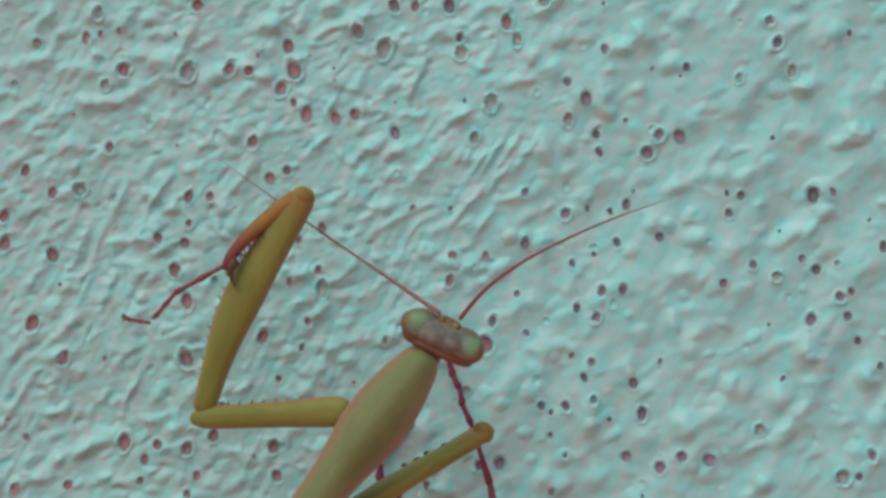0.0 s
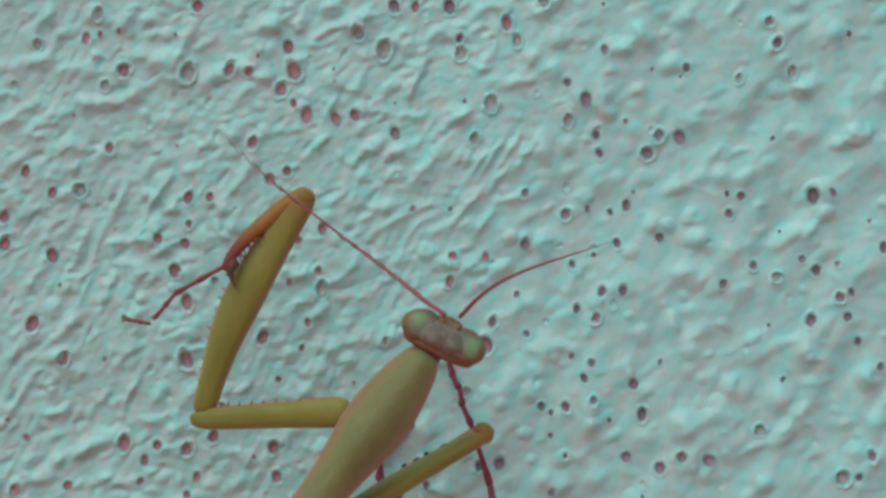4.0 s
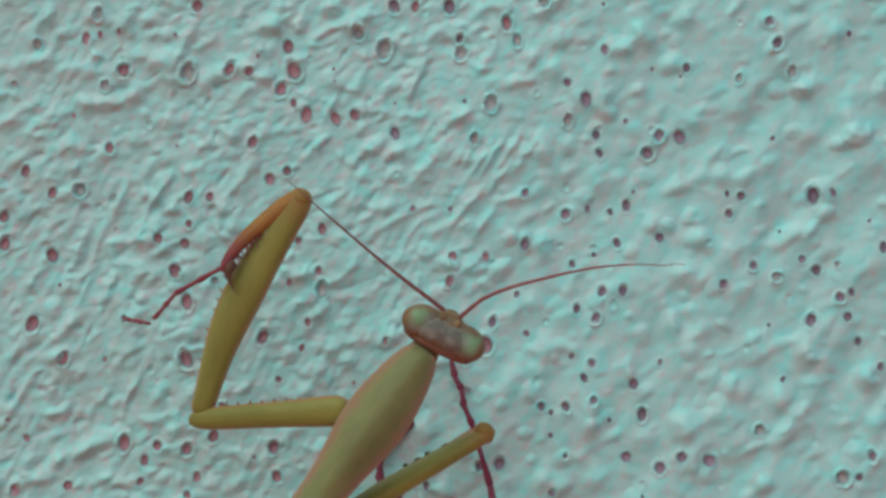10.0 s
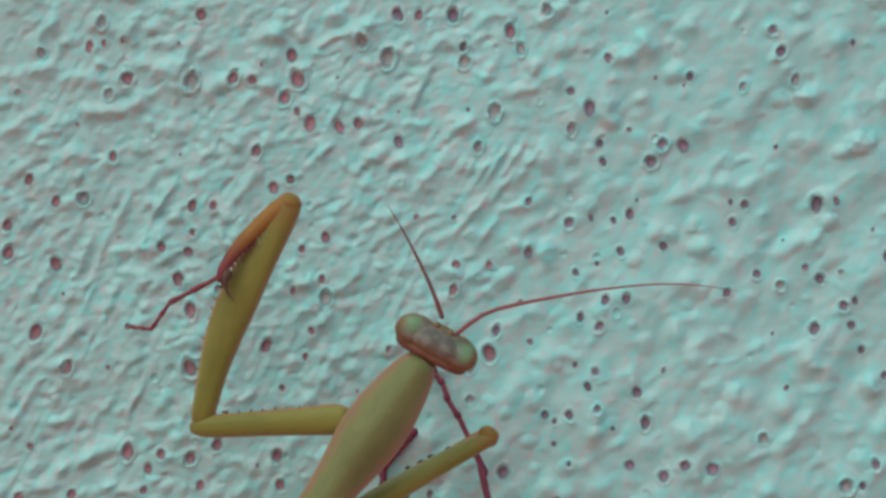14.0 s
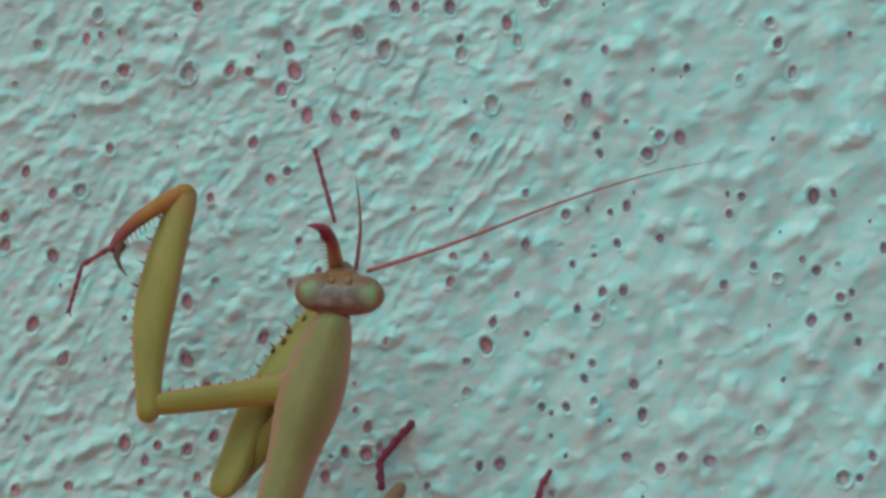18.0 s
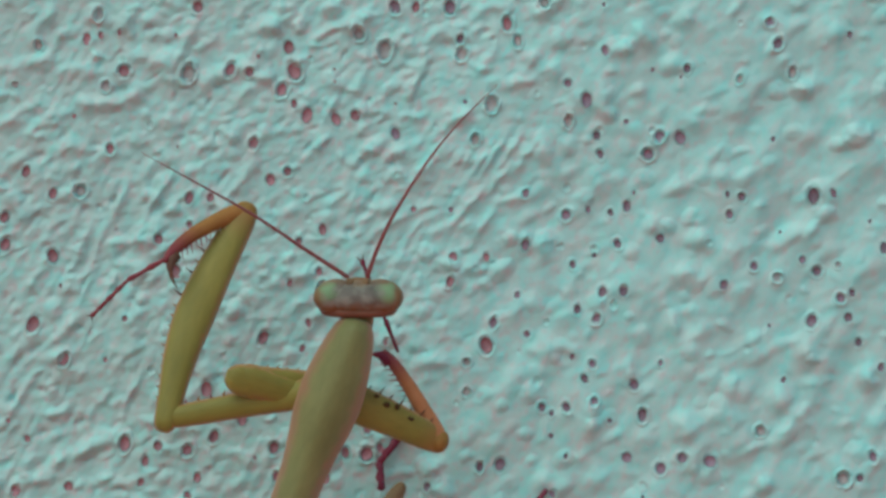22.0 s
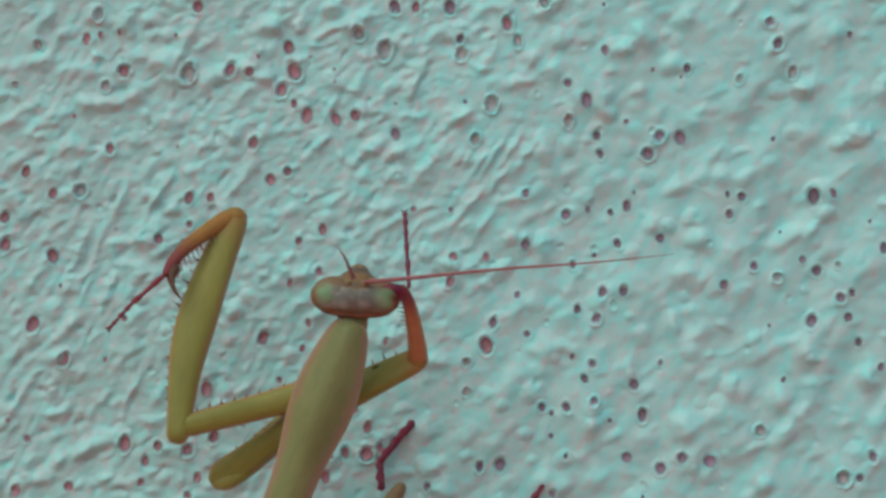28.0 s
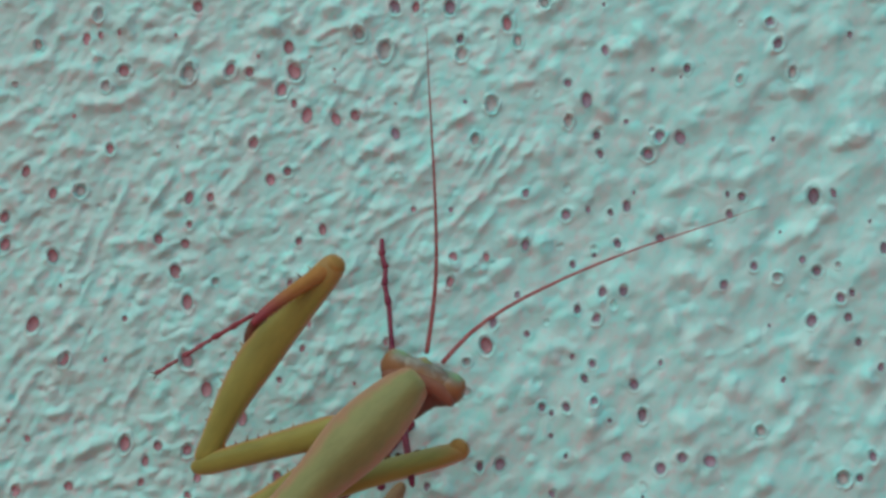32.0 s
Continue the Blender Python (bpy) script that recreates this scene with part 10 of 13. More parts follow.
    walk(limb['antenna_l_13'], [
        (0.0, seg(1.64, -1.00, 30.95, 0.47, -1.00, 31.79)), (1.0, seg(4.35, -1.00, 28.54, 3.36, -1.00, 29.25)),
        (2.0, seg(4.13, -1.00, 28.74, 3.14, -1.00, 29.48)), (3.0, seg(1.50, -1.00, 31.17, 0.50, -1.00, 32.25)),
        (6.0, seg(4.08, -24.44, 32.29, 3.31, -25.77, 33.05)), (8.0, seg(4.73, -25.60, 31.83, 3.98, -27.01, 32.48)),
        (9.0, seg(6.94, -28.43, 29.75, 6.42, -30.04, 30.28)), (11.0, seg(6.95, -28.51, 29.59, 6.42, -30.13, 30.09)),
        (12.5, seg(7.58, -28.92, 29.57, 7.04, -30.57, 29.99)), (13.0, seg(7.83, -29.18, 29.67, 7.31, -30.85, 30.05)),
        (13.5, seg(11.04, -30.08, 30.46, 10.61, -31.81, 30.73)), (14.0, seg(12.06, -30.90, 29.02, 11.85, -32.68, 29.42)),
        (14.5, seg(12.25, -32.09, 25.85, 12.12, -33.93, 25.99)), (15.0, seg(11.60, -32.10, 26.55, 11.53, -33.95, 26.71)),
        (15.5, seg(10.95, -32.09, 27.25, 10.93, -33.94, 27.43)), (16.0, seg(10.30, -32.08, 27.96, 10.33, -33.92, 28.15)),
        (16.5, seg(9.65, -32.04, 28.65, 9.74, -33.88, 28.86)), (17.0, seg(9.87, -31.50, 30.49, 9.93, -33.31, 30.82)),
        (17.5, seg(10.00, -31.54, 30.34, 10.05, -33.35, 30.66)), (18.0, seg(9.71, -31.58, 30.37, 9.74, -33.39, 30.68)),
        (18.5, seg(10.28, -31.66, 30.09, 10.29, -33.48, 30.38)), (18.8, seg(7.83, -31.15, 31.27, 7.75, -32.94, 31.63)),
        (19.0, seg(7.71, -30.85, 31.84, 7.61, -32.62, 32.24)), (19.5, seg(7.40, -29.08, 32.45, 7.25, -30.80, 32.97)),
        (20.0, seg(6.16, -22.47, 39.00, 5.79, -23.73, 40.08)), (20.5, seg(6.45, -22.02, 39.39, 6.26, -23.24, 40.56)),
        (21.0, seg(1.41, -24.84, 36.43, 0.90, -26.24, 37.25)), (21.5, seg(1.55, -28.09, 33.19, 1.07, -29.70, 33.66)),
        (22.0, seg(-1.79, -26.82, 31.62, -2.47, -28.32, 32.05)), (22.5, seg(-2.39, -26.78, 30.78, -3.11, -28.27, 31.14)),
        (23.0, seg(-3.00, -26.65, 29.94, -3.76, -28.13, 30.23)), (23.5, seg(-0.94, -28.83, 28.23, -1.50, -30.47, 28.43)),
        (24.0, seg(1.01, -30.36, 26.55, 0.62, -32.09, 26.67)), (24.4, seg(0.75, -30.22, 25.89, 0.34, -31.94, 25.97)),
        (24.9, seg(0.42, -29.99, 25.06, -0.03, -31.69, 25.08)), (25.3, seg(0.16, -29.76, 24.39, -0.32, -31.45, 24.37)),
        (25.9, seg(1.91, -30.74, 24.60, 1.56, -32.50, 24.59)), (26.4, seg(3.35, -31.37, 24.77, 3.10, -33.16, 24.76)),
        (26.9, seg(4.76, -31.84, 24.93, 4.61, -33.66, 24.93)), (27.5, seg(6.43, -32.19, 25.12, 6.39, -34.04, 25.13)),
        (28.0, seg(8.77, -32.25, 26.58, 8.79, -34.10, 26.69)), (28.5, seg(9.06, -31.86, 28.40, 9.01, -33.69, 28.63)),
        (28.8, seg(8.95, -31.28, 29.20, 8.88, -33.08, 29.56)), (29.0, seg(8.20, -26.16, 35.76, 8.26, -27.61, 36.72)),
        (29.3, seg(10.10, -26.92, 34.25, 10.05, -28.47, 35.09)), (29.6, seg(10.44, -25.25, 35.11, 10.37, -26.70, 36.07)),
        (30.0, seg(11.32, -18.78, 38.97, 11.30, -19.75, 40.38)), (30.3, seg(13.44, -16.95, 39.33, 13.51, -17.77, 40.83)),
        (30.5, seg(15.21, -22.39, 35.82, 15.28, -23.65, 37.01)), (31.0, seg(14.23, -21.01, 36.43, 14.19, -22.15, 37.71)),
        (31.5, seg(14.15, -20.34, 36.95, 14.10, -21.43, 38.27)), (32.0, seg(14.07, -19.61, 37.47, 14.00, -20.65, 38.84))])
    walk(limb['antenna_l_14'], [
        (0.0, seg(0.47, -1.00, 31.79, -0.70, -1.00, 32.63)), (1.0, seg(3.36, -1.00, 29.25, 2.37, -1.00, 29.97)),
        (2.0, seg(3.14, -1.00, 29.48, 2.16, -1.00, 30.23)), (3.0, seg(0.50, -1.00, 32.25, -0.48, -1.00, 33.36)),
        (6.0, seg(3.31, -25.77, 33.05, 2.53, -27.10, 33.78)), (8.0, seg(3.98, -27.01, 32.48, 3.21, -28.43, 33.07)),
        (9.0, seg(6.42, -30.04, 30.28, 5.94, -31.66, 30.81)), (11.0, seg(6.42, -30.13, 30.09, 5.89, -31.75, 30.56)),
        (12.5, seg(7.04, -30.57, 29.99, 6.49, -32.22, 30.34)), (13.0, seg(7.31, -30.85, 30.05, 6.76, -32.52, 30.33)),
        (13.5, seg(10.61, -31.81, 30.73, 10.11, -33.55, 30.72)), (14.0, seg(11.85, -32.68, 29.42, 11.62, -34.45, 29.79)),
        (14.5, seg(12.12, -33.93, 25.99, 12.00, -35.78, 26.12)), (15.0, seg(11.53, -33.95, 26.71, 11.46, -35.79, 26.86)),
        (15.5, seg(10.93, -33.94, 27.43, 10.92, -35.78, 27.59)), (16.0, seg(10.33, -33.92, 28.15, 10.37, -35.77, 28.32)),
        (16.5, seg(9.74, -33.88, 28.86, 9.82, -35.72, 29.05)), (17.0, seg(9.93, -33.31, 30.82, 9.99, -35.12, 31.14)),
        (17.5, seg(10.05, -33.35, 30.66, 10.10, -35.17, 30.97)), (18.0, seg(9.74, -33.39, 30.68, 9.78, -35.20, 30.98)),
        (18.5, seg(10.29, -33.48, 30.38, 10.31, -35.30, 30.66)), (18.8, seg(7.75, -32.94, 31.63, 7.67, -34.73, 31.97)),
        (19.0, seg(7.61, -32.62, 32.24, 7.51, -34.39, 32.62)), (19.5, seg(7.25, -30.80, 32.97, 7.10, -32.52, 33.47)),
        (20.0, seg(5.79, -23.73, 40.08, 5.51, -25.00, 41.17)), (20.5, seg(6.26, -23.24, 40.56, 6.10, -24.47, 41.72)),
        (21.0, seg(0.90, -26.24, 37.25, 0.44, -27.65, 38.07)), (21.5, seg(1.07, -29.70, 33.66, 0.59, -31.31, 34.11)),
        (22.0, seg(-2.47, -28.32, 32.05, -3.14, -29.83, 32.47)), (22.5, seg(-3.11, -28.27, 31.14, -3.81, -29.78, 31.48)),
        (23.0, seg(-3.76, -28.13, 30.23, -4.50, -29.63, 30.51)), (23.5, seg(-1.50, -30.47, 28.43, -2.05, -32.11, 28.61)),
        (24.0, seg(0.62, -32.09, 26.67, 0.25, -33.82, 26.78)), (24.4, seg(0.34, -31.94, 25.97, -0.06, -33.67, 26.04)),
        (24.9, seg(-0.03, -31.69, 25.08, -0.46, -33.41, 25.10)), (25.3, seg(-0.32, -31.45, 24.37, -0.79, -33.15, 24.35)),
        (25.9, seg(1.56, -32.50, 24.59, 1.23, -34.26, 24.58)), (26.4, seg(3.10, -33.16, 24.76, 2.87, -34.96, 24.76)),
        (26.9, seg(4.61, -33.66, 24.93, 4.47, -35.48, 24.93)), (27.5, seg(6.39, -34.04, 25.13, 6.36, -35.88, 25.15)),
        (28.0, seg(8.79, -34.10, 26.69, 8.82, -35.96, 26.79)), (28.5, seg(9.01, -33.69, 28.63, 8.97, -35.52, 28.86)),
        (28.8, seg(8.88, -33.08, 29.56, 8.83, -34.87, 29.92)), (29.0, seg(8.26, -27.61, 36.72, 8.36, -29.06, 37.66)),
        (29.3, seg(10.05, -28.47, 35.09, 9.99, -30.02, 35.92)), (29.6, seg(10.37, -26.70, 36.07, 10.29, -28.17, 37.02)),
        (30.0, seg(11.30, -19.75, 40.38, 11.28, -20.73, 41.78)), (30.3, seg(13.51, -17.77, 40.83, 13.60, -18.59, 42.33)),
        (30.5, seg(15.28, -23.65, 37.01, 15.34, -24.92, 38.18)), (31.0, seg(14.19, -22.15, 37.71, 14.15, -23.31, 38.99)),
        (31.5, seg(14.10, -21.43, 38.27, 14.05, -22.54, 39.58)), (32.0, seg(14.00, -20.65, 38.84, 13.95, -21.69, 40.20))])
    walk(limb['antenna_l_15'], [
        (0.0, seg(-0.70, -1.00, 32.63, -1.86, -1.00, 33.48)), (1.0, seg(2.37, -1.00, 29.97, 1.40, -1.00, 30.70)),
        (2.0, seg(2.16, -1.00, 30.23, 1.18, -1.00, 31.00)), (3.0, seg(-0.48, -1.00, 33.36, -1.43, -1.00, 34.48)),
        (6.0, seg(2.53, -27.10, 33.78, 1.75, -28.44, 34.50)), (8.0, seg(3.21, -28.43, 33.07, 2.43, -29.86, 33.63)),
        (9.0, seg(5.94, -31.66, 30.81, 5.46, -33.28, 31.34)), (11.0, seg(5.89, -31.75, 30.56, 5.37, -33.38, 31.02)),
        (12.5, seg(6.49, -32.22, 30.34, 5.92, -33.88, 30.66)), (13.0, seg(6.76, -32.52, 30.33, 6.20, -34.20, 30.57)),
        (13.5, seg(10.11, -33.55, 30.72, 9.57, -35.27, 30.59)), (14.0, seg(11.62, -34.45, 29.79, 11.39, -36.23, 30.15)),
        (14.5, seg(12.00, -35.78, 26.12, 11.88, -37.62, 26.26)), (15.0, seg(11.46, -35.79, 26.86, 11.39, -37.64, 27.01)),
        (15.5, seg(10.92, -35.78, 27.59, 10.90, -37.63, 27.75)), (16.0, seg(10.37, -35.77, 28.32, 10.40, -37.61, 28.50)),
        (16.5, seg(9.82, -35.72, 29.05, 9.90, -37.56, 29.25)), (17.0, seg(9.99, -35.12, 31.14, 10.05, -36.93, 31.45)),
        (17.5, seg(10.10, -35.17, 30.97, 10.15, -36.98, 31.28)), (18.0, seg(9.78, -35.20, 30.98, 9.81, -37.02, 31.28)),
        (18.5, seg(10.31, -35.30, 30.66, 10.32, -37.12, 30.94)), (18.8, seg(7.67, -34.73, 31.97, 7.60, -36.52, 32.31)),
        (19.0, seg(7.51, -34.39, 32.62, 7.41, -36.16, 33.00)), (19.5, seg(7.10, -32.52, 33.47, 6.95, -34.25, 33.96)),
        (20.0, seg(5.51, -25.00, 41.17, 5.27, -26.27, 42.27)), (20.5, seg(6.10, -24.47, 41.72, 5.96, -25.70, 42.88)),
        (21.0, seg(0.44, -27.65, 38.07, -0.01, -29.06, 38.90)), (21.5, seg(0.59, -31.31, 34.11, 0.11, -32.92, 34.55)),
        (22.0, seg(-3.14, -29.83, 32.47, -3.80, -31.34, 32.89)), (22.5, seg(-3.81, -29.78, 31.48, -4.51, -31.29, 31.83)),
        (23.0, seg(-4.50, -29.63, 30.51, -5.24, -31.13, 30.78)), (23.5, seg(-2.05, -32.11, 28.61, -2.59, -33.75, 28.80)),
        (24.0, seg(0.25, -33.82, 26.78, -0.12, -35.56, 26.90)), (24.4, seg(-0.06, -33.67, 26.04, -0.46, -35.40, 26.11)),
        (24.9, seg(-0.46, -33.41, 25.10, -0.89, -35.12, 25.13)), (25.3, seg(-0.79, -33.15, 24.35, -1.24, -34.85, 24.33)),
        (25.9, seg(1.23, -34.26, 24.58, 0.90, -36.02, 24.57)), (26.4, seg(2.87, -34.96, 24.76, 2.64, -36.76, 24.76)),
        (26.9, seg(4.47, -35.48, 24.93, 4.33, -37.31, 24.94)), (27.5, seg(6.36, -35.88, 25.15, 6.33, -37.73, 25.16)),
        (28.0, seg(8.82, -35.96, 26.79, 8.84, -37.81, 26.90)), (28.5, seg(8.97, -35.52, 28.86, 8.92, -37.35, 29.08)),
        (28.8, seg(8.83, -34.87, 29.92, 8.79, -36.67, 30.28)), (29.0, seg(8.36, -29.06, 37.66, 8.48, -30.52, 38.59)),
        (29.3, seg(9.99, -30.02, 35.92, 9.94, -31.58, 36.74)), (29.6, seg(10.29, -28.17, 37.02, 10.22, -29.64, 37.96)),
        (30.0, seg(11.28, -20.73, 41.78, 11.25, -21.71, 43.17)), (30.3, seg(13.60, -18.59, 42.33, 13.69, -19.41, 43.82)),
        (30.5, seg(15.34, -24.92, 38.18, 15.40, -26.20, 39.35)), (31.0, seg(14.15, -23.31, 38.99, 14.11, -24.48, 40.25)),
        (31.5, seg(14.05, -22.54, 39.58, 14.01, -23.65, 40.89)), (32.0, seg(13.95, -21.69, 40.20, 13.91, -22.74, 41.55))])
    walk(limb['antenna_r_0'], [
        (0.0, seg(16.32, -8.20, 21.69, 16.95, -9.54, 22.57)), (1.0, seg(16.32, -8.20, 21.81, 16.95, -9.61, 22.60)),
        (2.0, seg(16.32, -8.20, 21.81, 17.05, -9.51, 22.66)), (3.0, seg(16.32, -8.20, 21.90, 16.82, -9.81, 22.51)),
        (6.0, seg(16.32, -8.20, 21.90, 16.87, -9.76, 22.55)), (8.0, seg(16.32, -8.20, 21.90, 16.98, -9.67, 22.58)),
        (9.0, seg(16.32, -8.20, 21.90, 17.03, -9.61, 22.62)), (11.0, seg(16.32, -8.20, 21.81, 17.10, -9.59, 22.48)),
        (12.5, seg(16.32, -8.20, 21.81, 17.13, -9.50, 22.57)), (13.0, seg(16.09, -8.20, 22.00, 16.96, -9.36, 22.87)),
        (13.5, seg(15.65, -8.20, 21.44, 16.69, -9.22, 22.27)), (14.0, seg(15.76, -8.20, 21.27, 16.64, -9.41, 22.05)),
        (14.5, seg(14.20, -8.20, 21.81, 15.24, -9.23, 22.61)), (15.0, seg(12.96, -8.20, 22.65, 14.04, -9.28, 23.36)),
        (15.5, seg(11.71, -8.20, 23.49, 12.83, -9.31, 24.10)), (16.0, seg(10.47, -8.20, 24.33, 11.64, -9.33, 24.85)),
        (16.5, seg(9.23, -8.20, 25.17, 10.43, -9.35, 25.59)), (17.0, seg(9.43, -8.20, 25.26, 11.20, -8.20, 25.83)),
        (17.5, seg(9.43, -8.20, 25.34, 11.18, -8.20, 25.89)), (18.0, seg(9.43, -8.20, 25.26, 10.95, -8.78, 25.73)),
        (18.5, seg(9.85, -8.20, 25.34, 11.44, -8.65, 25.75)), (18.8, seg(9.43, -8.20, 25.05, 10.57, -9.45, 25.43)),
        (19.0, seg(9.85, -8.20, 25.05, 10.80, -9.58, 25.58)), (19.5, seg(10.23, -7.25, 24.20, 10.74, -8.79, 24.96)),
        (20.0, seg(10.31, -7.17, 23.37, 10.69, -8.68, 24.25)), (20.5, seg(9.40, -7.17, 23.37, 9.76, -8.44, 24.50)),
        (21.0, seg(9.91, -7.61, 24.42, 10.39, -8.56, 25.74)), (21.5, seg(9.43, -7.98, 25.05, 9.96, -9.29, 26.06)),
        (22.0, seg(9.43, -8.20, 24.84, 9.81, -9.61, 25.82)), (22.5, seg(9.33, -8.20, 24.84, 9.63, -9.60, 25.85)),
        (23.0, seg(9.23, -8.20, 24.84, 9.45, -9.58, 25.89)), (23.5, seg(9.33, -8.20, 24.88, 9.49, -9.75, 25.75)),
        (24.0, seg(9.43, -8.20, 24.92, 9.52, -9.88, 25.60)), (24.4, seg(9.31, -8.20, 24.96, 9.52, -9.90, 25.59)),
        (24.9, seg(9.15, -8.20, 25.01, 9.51, -9.90, 25.57)), (25.3, seg(9.02, -8.20, 25.05, 9.50, -9.89, 25.57)),
        (25.9, seg(9.13, -8.20, 24.91, 9.73, -9.88, 25.29)), (26.4, seg(9.23, -8.20, 24.80, 9.92, -9.86, 25.07)),
        (26.9, seg(9.32, -8.20, 24.69, 10.10, -9.82, 24.85)), (27.5, seg(9.43, -8.20, 24.55, 10.32, -9.76, 24.58)),
        (28.0, seg(9.23, -8.20, 24.43, 10.58, -9.24, 24.57)), (28.5, seg(9.85, -8.20, 24.01, 10.99, -9.47, 24.30)),
        (28.8, seg(10.06, -8.20, 23.26, 11.34, -9.29, 23.53)), (29.0, seg(11.42, -8.20, 22.27, 12.53, -9.15, 23.11)),
        (29.3, seg(12.12, -7.65, 21.50, 12.71, -9.21, 22.16)), (29.6, seg(12.40, -7.25, 21.28, 12.87, -8.86, 21.96)),
        (30.0, seg(11.81, -6.99, 19.89, 13.06, -6.99, 21.34)), (30.3, seg(13.15, -6.99, 20.23, 14.65, -6.99, 21.48)),
        (30.5, seg(14.20, -6.99, 18.76, 15.05, -8.04, 19.81)), (31.0, seg(14.91, -6.99, 18.72, 15.75, -7.96, 19.84)),
        (31.5, seg(14.93, -6.99, 18.60, 15.85, -7.84, 19.74)), (32.0, seg(14.95, -6.99, 18.47, 15.96, -7.69, 19.63))])
    walk(limb['antenna_r_1'], [
        (0.0, seg(16.95, -9.54, 22.57, 17.61, -10.90, 23.42)), (1.0, seg(16.95, -9.61, 22.60, 17.61, -11.04, 23.36)),
        (2.0, seg(17.05, -9.51, 22.66, 17.79, -10.82, 23.48)), (3.0, seg(16.82, -9.81, 22.51, 17.33, -11.41, 23.10)),
        (6.0, seg(16.87, -9.76, 22.55, 17.43, -11.33, 23.18)), (8.0, seg(16.98, -9.67, 22.58, 17.66, -11.15, 23.23)),
        (9.0, seg(17.03, -9.61, 22.62, 17.77, -11.03, 23.29)), (11.0, seg(17.10, -9.59, 22.48, 17.91, -10.98, 23.10)),
        (12.5, seg(17.13, -9.50, 22.57, 17.98, -10.80, 23.28)), (13.0, seg(16.96, -9.36, 22.87, 17.87, -10.52, 23.69)),
        (13.5, seg(16.69, -9.22, 22.27, 17.76, -10.24, 23.05)), (14.0, seg(16.64, -9.41, 22.05, 17.58, -10.61, 22.76)),
        (14.5, seg(15.24, -9.23, 22.61, 16.34, -10.26, 23.34)), (15.0, seg(14.04, -9.28, 23.36, 15.16, -10.35, 24.01)),
        (15.5, seg(12.83, -9.31, 24.10, 13.98, -10.42, 24.68)), (16.0, seg(11.64, -9.33, 24.85, 12.81, -10.47, 25.35)),
        (16.5, seg(10.43, -9.35, 25.59, 11.64, -10.50, 26.02)), (17.0, seg(11.20, -8.20, 25.83, 12.96, -8.20, 26.42)),
        (17.5, seg(11.18, -8.20, 25.89, 12.92, -8.20, 26.44)), (18.0, seg(10.95, -8.78, 25.73, 12.47, -9.37, 26.20)),
        (18.5, seg(11.44, -8.65, 25.75, 13.03, -9.10, 26.17)), (18.8, seg(10.57, -9.45, 25.43, 11.71, -10.70, 25.79)),
        (19.0, seg(10.80, -9.58, 25.58, 11.74, -10.96, 26.10)), (19.5, seg(10.74, -8.79, 24.96, 11.27, -10.34, 25.69)),
        (20.0, seg(10.69, -8.68, 24.25, 11.10, -10.19, 25.11)), (20.5, seg(9.76, -8.44, 24.50, 10.17, -9.71, 25.62)),
        (21.0, seg(10.39, -8.56, 25.74, 10.91, -9.52, 27.04)), (21.5, seg(9.96, -9.29, 26.06, 10.49, -10.60, 27.07)),
        (22.0, seg(9.81, -9.61, 25.82, 10.21, -11.02, 26.78)), (22.5, seg(9.63, -9.60, 25.85, 9.97, -11.00, 26.85)),
        (23.0, seg(9.45, -9.58, 25.89, 9.73, -10.97, 26.92)), (23.5, seg(9.49, -9.75, 25.75, 9.70, -11.31, 26.60)),
        (24.0, seg(9.52, -9.88, 25.60, 9.64, -11.57, 26.28)), (24.4, seg(9.52, -9.90, 25.59, 9.75, -11.60, 26.21)),
        (24.9, seg(9.51, -9.90, 25.57, 9.88, -11.60, 26.13)), (25.3, seg(9.50, -9.89, 25.57, 9.98, -11.57, 26.07)),
        (25.9, seg(9.73, -9.88, 25.29, 10.32, -11.56, 25.67)), (26.4, seg(9.92, -9.86, 25.07, 10.60, -11.52, 25.34)),
        (26.9, seg(10.10, -9.82, 24.85, 10.88, -11.45, 25.01)), (27.5, seg(10.32, -9.76, 24.58, 11.21, -11.31, 24.62)),
        (28.0, seg(10.58, -9.24, 24.57, 11.92, -10.27, 24.71)), (28.5, seg(10.99, -9.47, 24.30, 12.13, -10.75, 24.60)),
        (28.8, seg(11.34, -9.29, 23.53, 12.63, -10.39, 23.80)), (29.0, seg(12.53, -9.15, 23.11, 13.68, -10.09, 23.90)),
        (29.3, seg(12.71, -9.21, 22.16, 13.31, -10.78, 22.81)), (29.6, seg(12.87, -8.86, 21.96, 13.35, -10.47, 22.63)),
        (30.0, seg(13.06, -6.99, 21.34, 14.35, -6.99, 22.74)), (30.3, seg(14.65, -6.99, 21.48, 16.16, -6.99, 22.72)),
        (30.5, seg(15.05, -8.04, 19.81, 15.93, -9.10, 20.82)), (31.0, seg(15.75, -7.96, 19.84, 16.62, -8.93, 20.92)),
        (31.5, seg(15.85, -7.84, 19.74, 16.82, -8.68, 20.84)), (32.0, seg(15.96, -7.69, 19.63, 17.03, -8.39, 20.75))])
